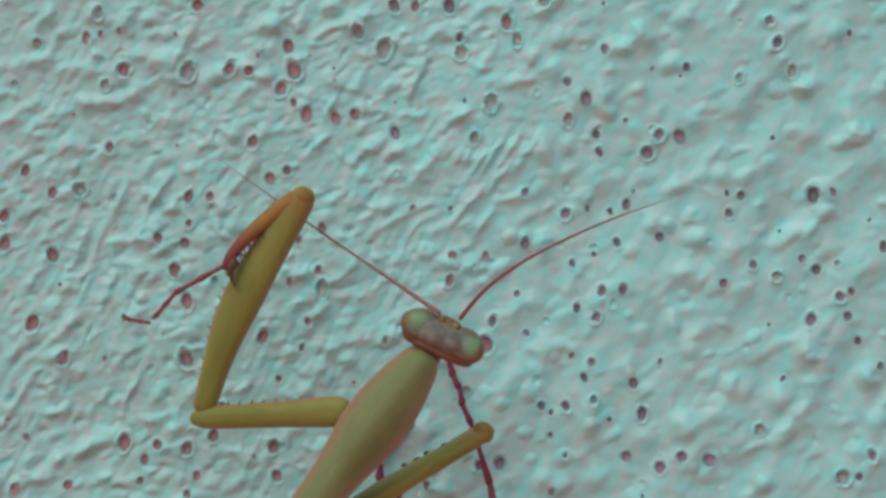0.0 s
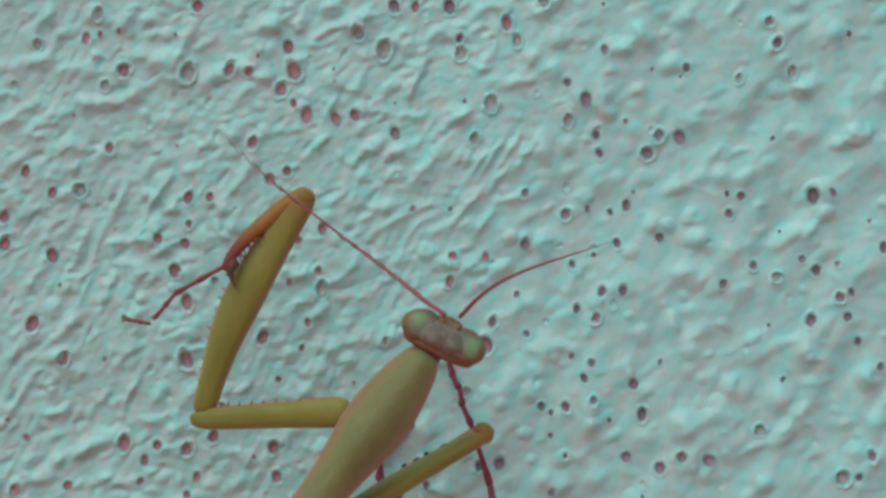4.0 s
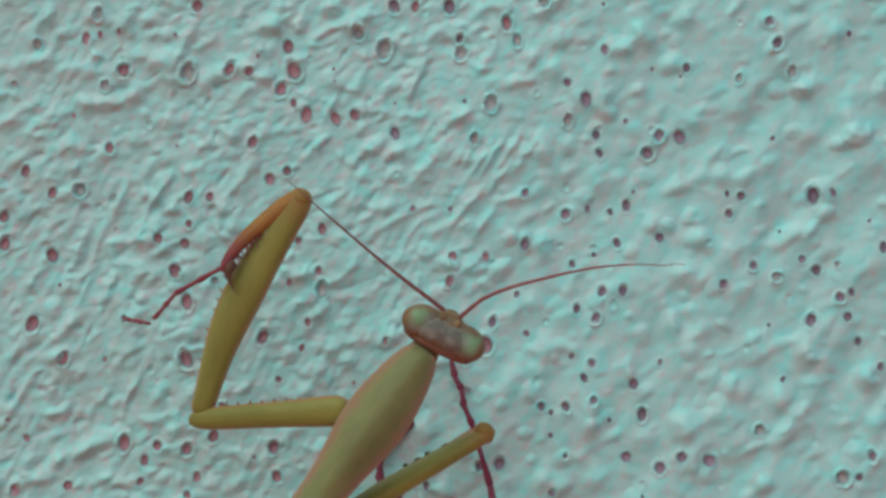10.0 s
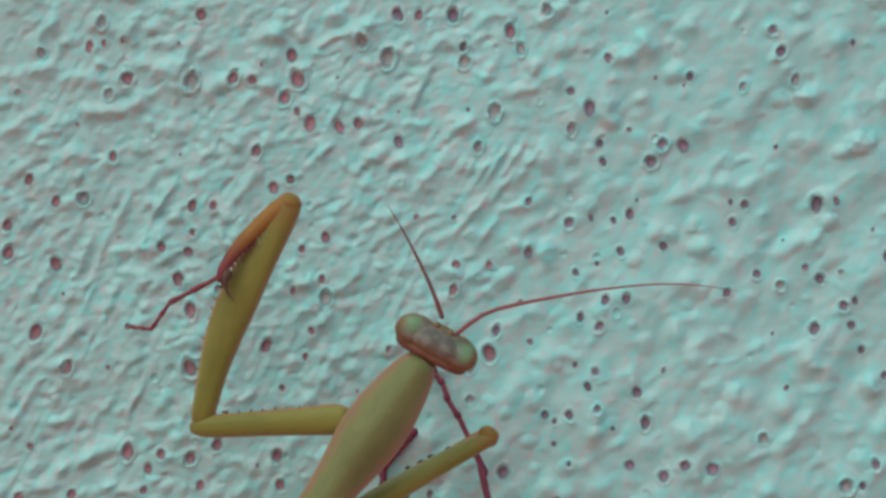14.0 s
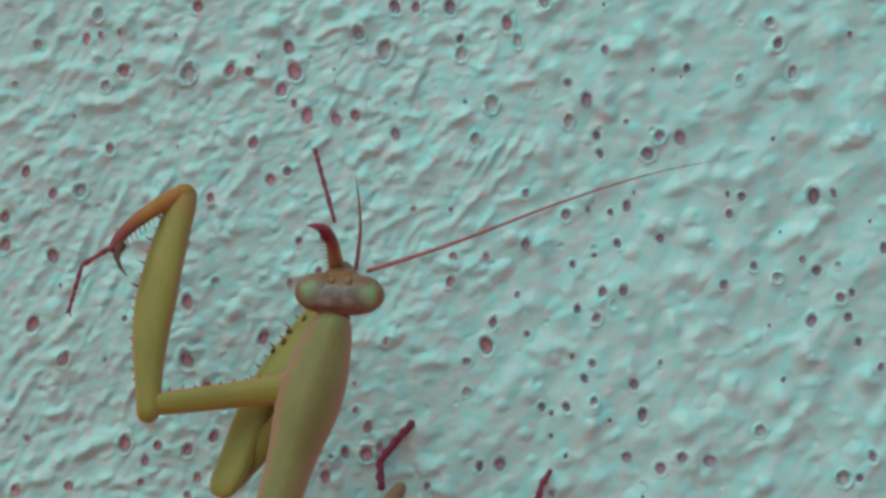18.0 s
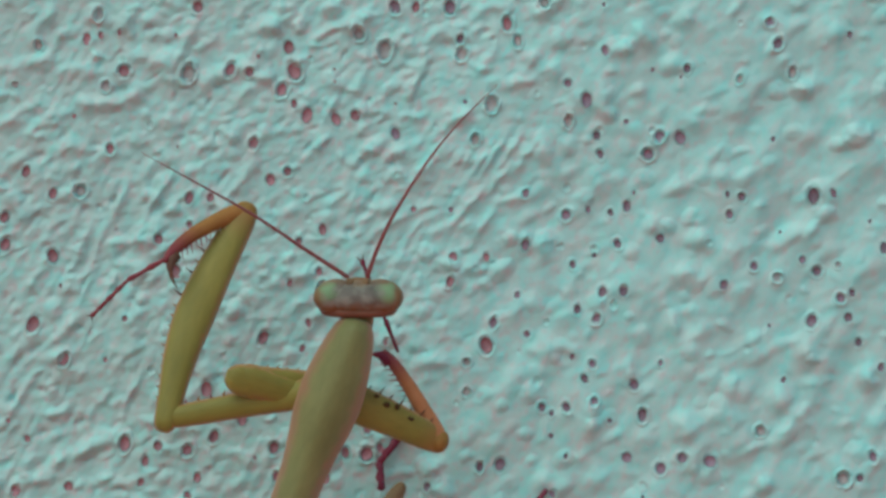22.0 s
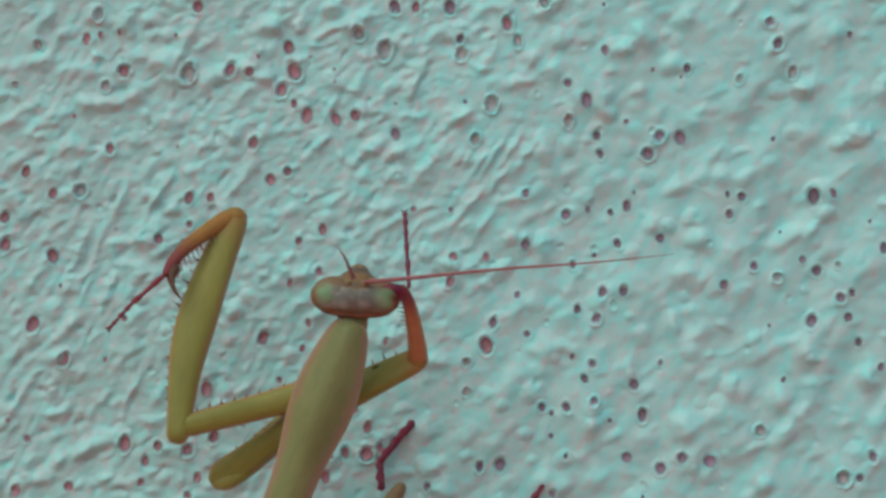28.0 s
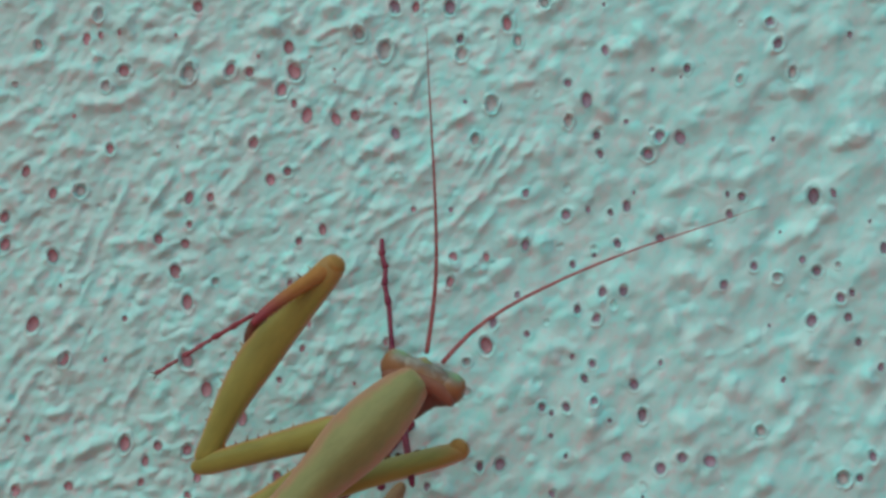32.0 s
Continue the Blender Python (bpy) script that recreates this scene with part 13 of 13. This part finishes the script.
    walk(limb['antenna_r_12'], [
        (0.0, seg(26.02, -24.97, 28.72, 26.87, -26.44, 29.07)), (1.0, seg(25.82, -25.75, 27.50, 26.62, -27.28, 27.74)),
        (2.0, seg(27.00, -24.53, 27.93, 27.91, -25.96, 28.20)), (3.0, seg(23.35, -27.90, 26.37, 23.92, -29.58, 26.59)),
        (6.0, seg(23.89, -27.43, 26.90, 24.50, -29.08, 27.15)), (8.0, seg(25.55, -26.43, 26.38, 26.30, -28.01, 26.53)),
        (9.0, seg(26.41, -25.75, 26.31, 27.23, -27.28, 26.44)), (11.0, seg(27.03, -25.40, 25.41, 27.89, -26.90, 25.35)),
        (12.5, seg(27.91, -24.32, 26.08, 28.83, -25.74, 25.83)), (13.0, seg(29.05, -22.64, 26.19, 30.02, -23.92, 25.66)),
        (13.5, seg(30.06, -20.92, 26.57, 31.28, -22.06, 26.43)), (14.0, seg(29.08, -22.64, 25.20, 30.20, -23.90, 25.22)),
        (14.5, seg(29.84, -19.87, 25.07, 31.17, -20.88, 25.09)), (15.0, seg(28.10, -20.80, 26.39, 29.37, -21.90, 26.49)),
        (15.5, seg(26.41, -21.54, 27.69, 27.62, -22.71, 27.87)), (16.0, seg(24.75, -22.12, 28.97, 25.90, -23.35, 29.23)),
        (16.5, seg(23.10, -22.56, 30.25, 24.21, -23.83, 30.59)), (17.0, seg(30.50, -8.20, 32.52, 32.28, -8.20, 33.06)),
        (17.5, seg(30.20, -8.20, 32.49, 31.94, -8.20, 33.06)), (18.0, seg(27.36, -15.48, 31.51, 28.86, -16.12, 31.94)),
        (18.5, seg(28.56, -13.76, 31.40, 30.13, -14.25, 31.85)), (18.8, seg(22.60, -23.79, 28.95, 23.63, -25.16, 29.21)),
        (19.0, seg(20.85, -25.31, 30.40, 21.73, -26.80, 30.68)), (19.5, seg(17.74, -26.19, 30.91, 18.35, -27.82, 31.35)),
        (20.0, seg(16.77, -25.70, 31.79, 17.36, -27.30, 32.33)), (20.5, seg(17.07, -22.86, 34.57, 17.88, -24.23, 35.28)),
        (21.0, seg(19.58, -19.31, 37.77, 20.56, -20.34, 38.69)), (21.5, seg(16.96, -24.26, 35.61, 17.66, -25.68, 36.33)),
        (22.0, seg(15.73, -25.64, 34.75, 16.38, -27.15, 35.37)), (22.5, seg(15.66, -25.46, 34.94, 16.34, -26.95, 35.55)),
        (23.0, seg(15.58, -25.25, 35.13, 16.29, -26.73, 35.74)), (23.5, seg(14.62, -27.23, 33.02, 15.21, -28.85, 33.48)),
        (24.0, seg(13.67, -28.64, 30.97, 14.15, -30.36, 31.29)), (24.4, seg(14.14, -28.72, 30.54, 14.63, -30.45, 30.83)),
        (24.9, seg(14.72, -28.74, 30.00, 15.23, -30.48, 30.24)), (25.3, seg(15.19, -28.71, 29.57, 15.71, -30.44, 29.78)),
        (25.9, seg(16.29, -28.56, 28.38, 16.87, -30.28, 28.53)), (26.4, seg(17.22, -28.31, 27.39, 17.85, -30.01, 27.49)),
        (26.9, seg(18.16, -27.93, 26.39, 18.83, -29.61, 26.45)), (27.5, seg(19.29, -27.32, 25.19, 20.02, -28.96, 25.19)),
        (28.0, seg(24.94, -21.18, 25.96, 26.20, -22.33, 26.09)), (28.5, seg(22.96, -24.11, 26.89, 23.98, -25.51, 27.04)),
        (28.8, seg(25.07, -21.87, 25.95, 26.26, -23.07, 26.12)), (29.0, seg(27.04, -19.50, 28.00, 28.38, -20.49, 28.29)),
        (29.3, seg(20.02, -26.87, 27.01, 20.66, -28.52, 27.33)), (29.6, seg(18.88, -26.97, 27.55, 19.37, -28.65, 27.99)),
        (30.0, seg(30.55, -6.99, 32.71, 32.35, -6.99, 33.35)), (30.3, seg(32.94, -6.99, 32.59, 34.72, -6.99, 33.40)),
        (30.5, seg(26.67, -20.10, 28.23, 27.79, -21.26, 28.80)), (31.0, seg(28.09, -19.10, 28.12, 29.27, -20.17, 28.71)),
        (31.5, seg(29.38, -17.46, 27.87, 30.69, -18.39, 28.42)), (32.0, seg(30.79, -15.31, 27.64, 32.23, -16.03, 28.14))])
    walk(limb['antenna_r_13'], [
        (0.0, seg(26.87, -26.44, 29.07, 27.71, -27.92, 29.39)), (1.0, seg(26.62, -27.28, 27.74, 27.41, -28.81, 27.98)),
        (2.0, seg(27.91, -25.96, 28.20, 28.81, -27.40, 28.47)), (3.0, seg(23.92, -29.58, 26.59, 24.47, -31.27, 26.80)),
        (6.0, seg(24.50, -29.08, 27.15, 25.10, -30.73, 27.38)), (8.0, seg(26.30, -28.01, 26.53, 27.04, -29.59, 26.65)),
        (9.0, seg(27.23, -27.28, 26.44, 28.03, -28.81, 26.53)), (11.0, seg(27.89, -26.90, 25.35, 28.73, -28.40, 25.25)),
        (12.5, seg(28.83, -25.74, 25.83, 29.70, -27.16, 25.44)), (13.0, seg(30.02, -23.92, 25.66, 30.87, -25.20, 24.95)),
        (13.5, seg(31.28, -22.06, 26.43, 32.47, -23.20, 26.12)), (14.0, seg(30.20, -23.90, 25.22, 31.30, -25.18, 25.17)),
        (14.5, seg(31.17, -20.88, 25.09, 32.49, -21.89, 25.07)), (15.0, seg(29.37, -21.90, 26.49, 30.64, -23.01, 26.55)),
        (15.5, seg(27.62, -22.71, 27.87, 28.83, -23.90, 28.01)), (16.0, seg(25.90, -23.35, 29.23, 27.06, -24.59, 29.45)),
        (16.5, seg(24.21, -23.83, 30.59, 25.32, -25.10, 30.89)), (17.0, seg(32.28, -8.20, 33.06, 34.07, -8.20, 33.58)),
        (17.5, seg(31.94, -8.20, 33.06, 33.69, -8.20, 33.60)), (18.0, seg(28.86, -16.12, 31.94, 30.38, -16.76, 32.33)),
        (18.5, seg(30.13, -14.25, 31.85, 31.72, -14.74, 32.22)), (18.8, seg(23.63, -25.16, 29.21, 24.65, -26.54, 29.46)),
        (19.0, seg(21.73, -26.80, 30.68, 22.62, -28.30, 30.91)), (19.5, seg(18.35, -27.82, 31.35, 18.94, -29.46, 31.79)),
        (20.0, seg(17.36, -27.30, 32.33, 17.94, -28.90, 32.86)), (20.5, seg(17.88, -24.23, 35.28, 18.67, -25.61, 35.98)),
        (21.0, seg(20.56, -20.34, 38.69, 21.57, -21.38, 39.57)), (21.5, seg(17.66, -25.68, 36.33, 18.37, -27.11, 37.01)),
        (22.0, seg(16.38, -27.15, 35.37, 17.05, -28.67, 35.96)), (22.5, seg(16.34, -26.95, 35.55, 17.04, -28.45, 36.12)),
        (23.0, seg(16.29, -26.73, 35.74, 17.04, -28.21, 36.29)), (23.5, seg(15.21, -28.85, 33.48, 15.81, -30.48, 33.90)),
        (24.0, seg(14.15, -30.36, 31.29, 14.62, -32.10, 31.60)), (24.4, seg(14.63, -30.45, 30.83, 15.12, -32.19, 31.10)),
        (24.9, seg(15.23, -30.48, 30.24, 15.74, -32.22, 30.47)), (25.3, seg(15.71, -30.44, 29.78, 16.23, -32.19, 29.97)),
        (25.9, seg(16.87, -30.28, 28.53, 17.44, -32.01, 28.67)), (26.4, seg(17.85, -30.01, 27.49, 18.46, -31.72, 27.58)),
        (26.9, seg(18.83, -29.61, 26.45, 19.48, -31.29, 26.50)), (27.5, seg(20.02, -28.96, 25.19, 20.73, -30.61, 25.19)),
        (28.0, seg(26.20, -22.33, 26.09, 27.44, -23.49, 26.23)), (28.5, seg(23.98, -25.51, 27.04, 24.99, -26.91, 27.18)),
        (28.8, seg(26.26, -23.07, 26.12, 27.45, -24.29, 26.27)), (29.0, seg(28.38, -20.49, 28.29, 29.72, -21.48, 28.56)),
        (29.3, seg(20.66, -28.52, 27.33, 21.28, -30.17, 27.64)), (29.6, seg(19.37, -28.65, 27.99, 19.85, -30.34, 28.44)),
        (30.0, seg(32.35, -6.99, 33.35, 34.17, -6.99, 33.94)), (30.3, seg(34.72, -6.99, 33.40, 36.54, -6.99, 34.11)),
        (30.5, seg(27.79, -21.26, 28.80, 28.90, -22.43, 29.35)), (31.0, seg(29.27, -20.17, 28.71, 30.44, -21.25, 29.30)),
        (31.5, seg(30.69, -18.39, 28.42, 32.00, -19.32, 28.97)), (32.0, seg(32.23, -16.03, 28.14, 33.68, -16.76, 28.64))])
    walk(limb['antenna_r_14'], [
        (0.0, seg(27.71, -27.92, 29.39, 28.54, -29.40, 29.69)), (1.0, seg(27.41, -28.81, 27.98, 28.19, -30.35, 28.21)),
        (2.0, seg(28.81, -27.40, 28.47, 29.70, -28.85, 28.74)), (3.0, seg(24.47, -31.27, 26.80, 25.00, -32.96, 27.00)),
        (6.0, seg(25.10, -30.73, 27.38, 25.69, -32.39, 27.61)), (8.0, seg(27.04, -29.59, 26.65, 27.76, -31.18, 26.77)),
        (9.0, seg(28.03, -28.81, 26.53, 28.83, -30.35, 26.62)), (11.0, seg(28.73, -28.40, 25.25, 29.56, -29.92, 25.15)),
        (12.5, seg(29.70, -27.16, 25.44, 30.49, -28.59, 24.94)), (13.0, seg(30.87, -25.20, 24.95, 31.55, -26.48, 24.09)),
        (13.5, seg(32.47, -23.20, 26.12, 33.60, -24.35, 25.68)), (14.0, seg(31.30, -25.18, 25.17, 32.39, -26.46, 25.04)),
        (14.5, seg(32.49, -21.89, 25.07, 33.81, -22.92, 25.01)), (15.0, seg(30.64, -23.01, 26.55, 31.89, -24.13, 26.58)),
        (15.5, seg(28.83, -23.90, 28.01, 30.03, -25.09, 28.12)), (16.0, seg(27.06, -24.59, 29.45, 28.21, -25.84, 29.65)),
        (16.5, seg(25.32, -25.10, 30.89, 26.42, -26.39, 31.17)), (17.0, seg(34.07, -8.20, 33.58, 35.85, -8.20, 34.09)),
        (17.5, seg(33.69, -8.20, 33.60, 35.45, -8.20, 34.10)), (18.0, seg(30.38, -16.76, 32.33, 31.92, -17.41, 32.64)),
        (18.5, seg(31.72, -14.74, 32.22, 33.33, -15.24, 32.46)), (18.8, seg(24.65, -26.54, 29.46, 25.65, -27.93, 29.70)),
        (19.0, seg(22.62, -28.30, 30.91, 23.49, -29.81, 31.11)), (19.5, seg(18.94, -29.46, 31.79, 19.51, -31.10, 32.22)),
        (20.0, seg(17.94, -28.90, 32.86, 18.50, -30.52, 33.38)), (20.5, seg(18.67, -25.61, 35.98, 19.46, -27.00, 36.66)),
        (21.0, seg(21.57, -21.38, 39.57, 22.59, -22.42, 40.43)), (21.5, seg(18.37, -27.11, 37.01, 19.10, -28.55, 37.66)),
        (22.0, seg(17.05, -28.67, 35.96, 17.71, -30.20, 36.53)), (22.5, seg(17.04, -28.45, 36.12, 17.75, -29.96, 36.66)),
        (23.0, seg(17.04, -28.21, 36.29, 17.79, -29.71, 36.81)), (23.5, seg(15.81, -30.48, 33.90, 16.42, -32.12, 34.29)),
        (24.0, seg(14.62, -32.10, 31.60, 15.08, -33.83, 31.89)), (24.4, seg(15.12, -32.19, 31.10, 15.60, -33.93, 31.35)),
        (24.9, seg(15.74, -32.22, 30.47, 16.23, -33.96, 30.68)), (25.3, seg(16.23, -32.19, 29.97, 16.74, -33.93, 30.14)),
        (25.9, seg(17.44, -32.01, 28.67, 18.00, -33.74, 28.79)), (26.4, seg(18.46, -31.72, 27.58, 19.06, -33.43, 27.67)),
        (26.9, seg(19.48, -31.29, 26.50, 20.12, -32.99, 26.54)), (27.5, seg(20.73, -30.61, 25.19, 21.42, -32.26, 25.19)),
        (28.0, seg(27.44, -23.49, 26.23, 28.67, -24.65, 26.38)), (28.5, seg(24.99, -26.91, 27.18, 25.98, -28.33, 27.31)),
        (28.8, seg(27.45, -24.29, 26.27, 28.62, -25.52, 26.41)), (29.0, seg(29.72, -21.48, 28.56, 31.05, -22.49, 28.77)),
        (29.3, seg(21.28, -30.17, 27.64, 21.89, -31.84, 27.97)), (29.6, seg(19.85, -30.34, 28.44, 20.29, -32.04, 28.88)),
        (30.0, seg(34.17, -6.99, 33.94, 35.99, -6.99, 34.51)), (30.3, seg(36.54, -6.99, 34.11, 38.42, -6.99, 34.63)),
        (30.5, seg(28.90, -22.43, 29.35, 30.01, -23.61, 29.89)), (31.0, seg(30.44, -21.25, 29.30, 31.61, -22.34, 29.88)),
        (31.5, seg(32.00, -19.32, 28.97, 33.29, -20.26, 29.52)), (32.0, seg(33.68, -16.76, 28.64, 35.11, -17.50, 29.17))])
    walk(limb['antenna_r_15'], [
        (0.0, seg(28.54, -29.40, 29.69, 29.37, -30.89, 29.98)), (1.0, seg(28.19, -30.35, 28.21, 28.95, -31.90, 28.44)),
        (2.0, seg(29.70, -28.85, 28.74, 30.58, -30.30, 29.00)), (3.0, seg(25.00, -32.96, 27.00, 25.53, -34.66, 27.21)),
        (6.0, seg(25.69, -32.39, 27.61, 26.27, -34.06, 27.83)), (8.0, seg(27.76, -31.18, 26.77, 28.47, -32.78, 26.87)),
        (9.0, seg(28.83, -30.35, 26.62, 29.61, -31.90, 26.69)), (11.0, seg(29.56, -29.92, 25.15, 30.37, -31.44, 25.04)),
        (12.5, seg(30.49, -28.59, 24.94, 31.25, -30.02, 24.38)), (13.0, seg(31.55, -26.48, 24.09, 32.16, -27.75, 23.16)),
        (13.5, seg(33.60, -24.35, 25.68, 34.71, -25.50, 25.18)), (14.0, seg(32.39, -26.46, 25.04, 33.46, -27.75, 24.88)),
        (14.5, seg(33.81, -22.92, 25.01, 35.12, -23.95, 24.93)), (15.0, seg(31.89, -24.13, 26.58, 33.14, -25.26, 26.59)),
        (15.5, seg(30.03, -25.09, 28.12, 31.22, -26.29, 28.22)), (16.0, seg(28.21, -25.84, 29.65, 29.35, -27.09, 29.83)),
        (16.5, seg(26.42, -26.39, 31.17, 27.52, -27.68, 31.43)), (17.0, seg(35.85, -8.20, 34.09, 37.64, -8.20, 34.59)),
        (17.5, seg(35.45, -8.20, 34.10, 37.22, -8.20, 34.59)), (18.0, seg(31.92, -17.41, 32.64, 33.46, -18.06, 32.92)),
        (18.5, seg(33.33, -15.24, 32.46, 34.95, -15.73, 32.63)), (18.8, seg(25.65, -27.93, 29.70, 26.65, -29.33, 29.94)),
        (19.0, seg(23.49, -29.81, 31.11, 24.36, -31.32, 31.30)), (19.5, seg(19.51, -31.10, 32.22, 20.08, -32.74, 32.65)),
        (20.0, seg(18.50, -30.52, 33.38, 19.06, -32.13, 33.90)), (20.5, seg(19.46, -27.00, 36.66, 20.25, -28.40, 37.34)),
        (21.0, seg(22.59, -22.42, 40.43, 23.62, -23.47, 41.28)), (21.5, seg(19.10, -28.55, 37.66, 19.83, -29.99, 38.29)),
        (22.0, seg(17.71, -30.20, 36.53, 18.37, -31.73, 37.08)), (22.5, seg(17.75, -29.96, 36.66, 18.46, -31.48, 37.19)),
        (23.0, seg(17.79, -29.71, 36.81, 18.56, -31.20, 37.30)), (23.5, seg(16.42, -32.12, 34.29, 17.02, -33.76, 34.67)),
        (24.0, seg(15.08, -33.83, 31.89, 15.54, -35.57, 32.18)), (24.4, seg(15.60, -33.93, 31.35, 16.07, -35.67, 31.60)),
        (24.9, seg(16.23, -33.96, 30.68, 16.72, -35.71, 30.88)), (25.3, seg(16.74, -33.93, 30.14, 17.24, -35.68, 30.30)),
        (25.9, seg(18.00, -33.74, 28.79, 18.55, -35.47, 28.91)), (26.4, seg(19.06, -33.43, 27.67, 19.65, -35.15, 27.75)),
        (26.9, seg(20.12, -32.99, 26.54, 20.75, -34.68, 26.59)), (27.5, seg(21.42, -32.26, 25.19, 22.11, -33.92, 25.18)),
        (28.0, seg(28.67, -24.65, 26.38, 29.89, -25.83, 26.54)), (28.5, seg(25.98, -28.33, 27.31, 26.97, -29.75, 27.44)),
        (28.8, seg(28.62, -25.52, 26.41, 29.79, -26.76, 26.54)), (29.0, seg(31.05, -22.49, 28.77, 32.39, -23.50, 28.96)),
        (29.3, seg(21.89, -31.84, 27.97, 22.48, -33.50, 28.29)), (29.6, seg(20.29, -32.04, 28.88, 20.73, -33.74, 29.32)),
        (30.0, seg(35.99, -6.99, 34.51, 37.82, -6.99, 35.07)), (30.3, seg(38.42, -6.99, 34.63, 40.32, -6.99, 35.07)),
        (30.5, seg(30.01, -23.61, 29.89, 31.12, -24.80, 30.42)), (31.0, seg(31.61, -22.34, 29.88, 32.77, -23.44, 30.45)),
        (31.5, seg(33.29, -20.26, 29.52, 34.58, -21.20, 30.08)), (32.0, seg(35.11, -17.50, 29.17, 36.54, -18.24, 29.70))])


motions()
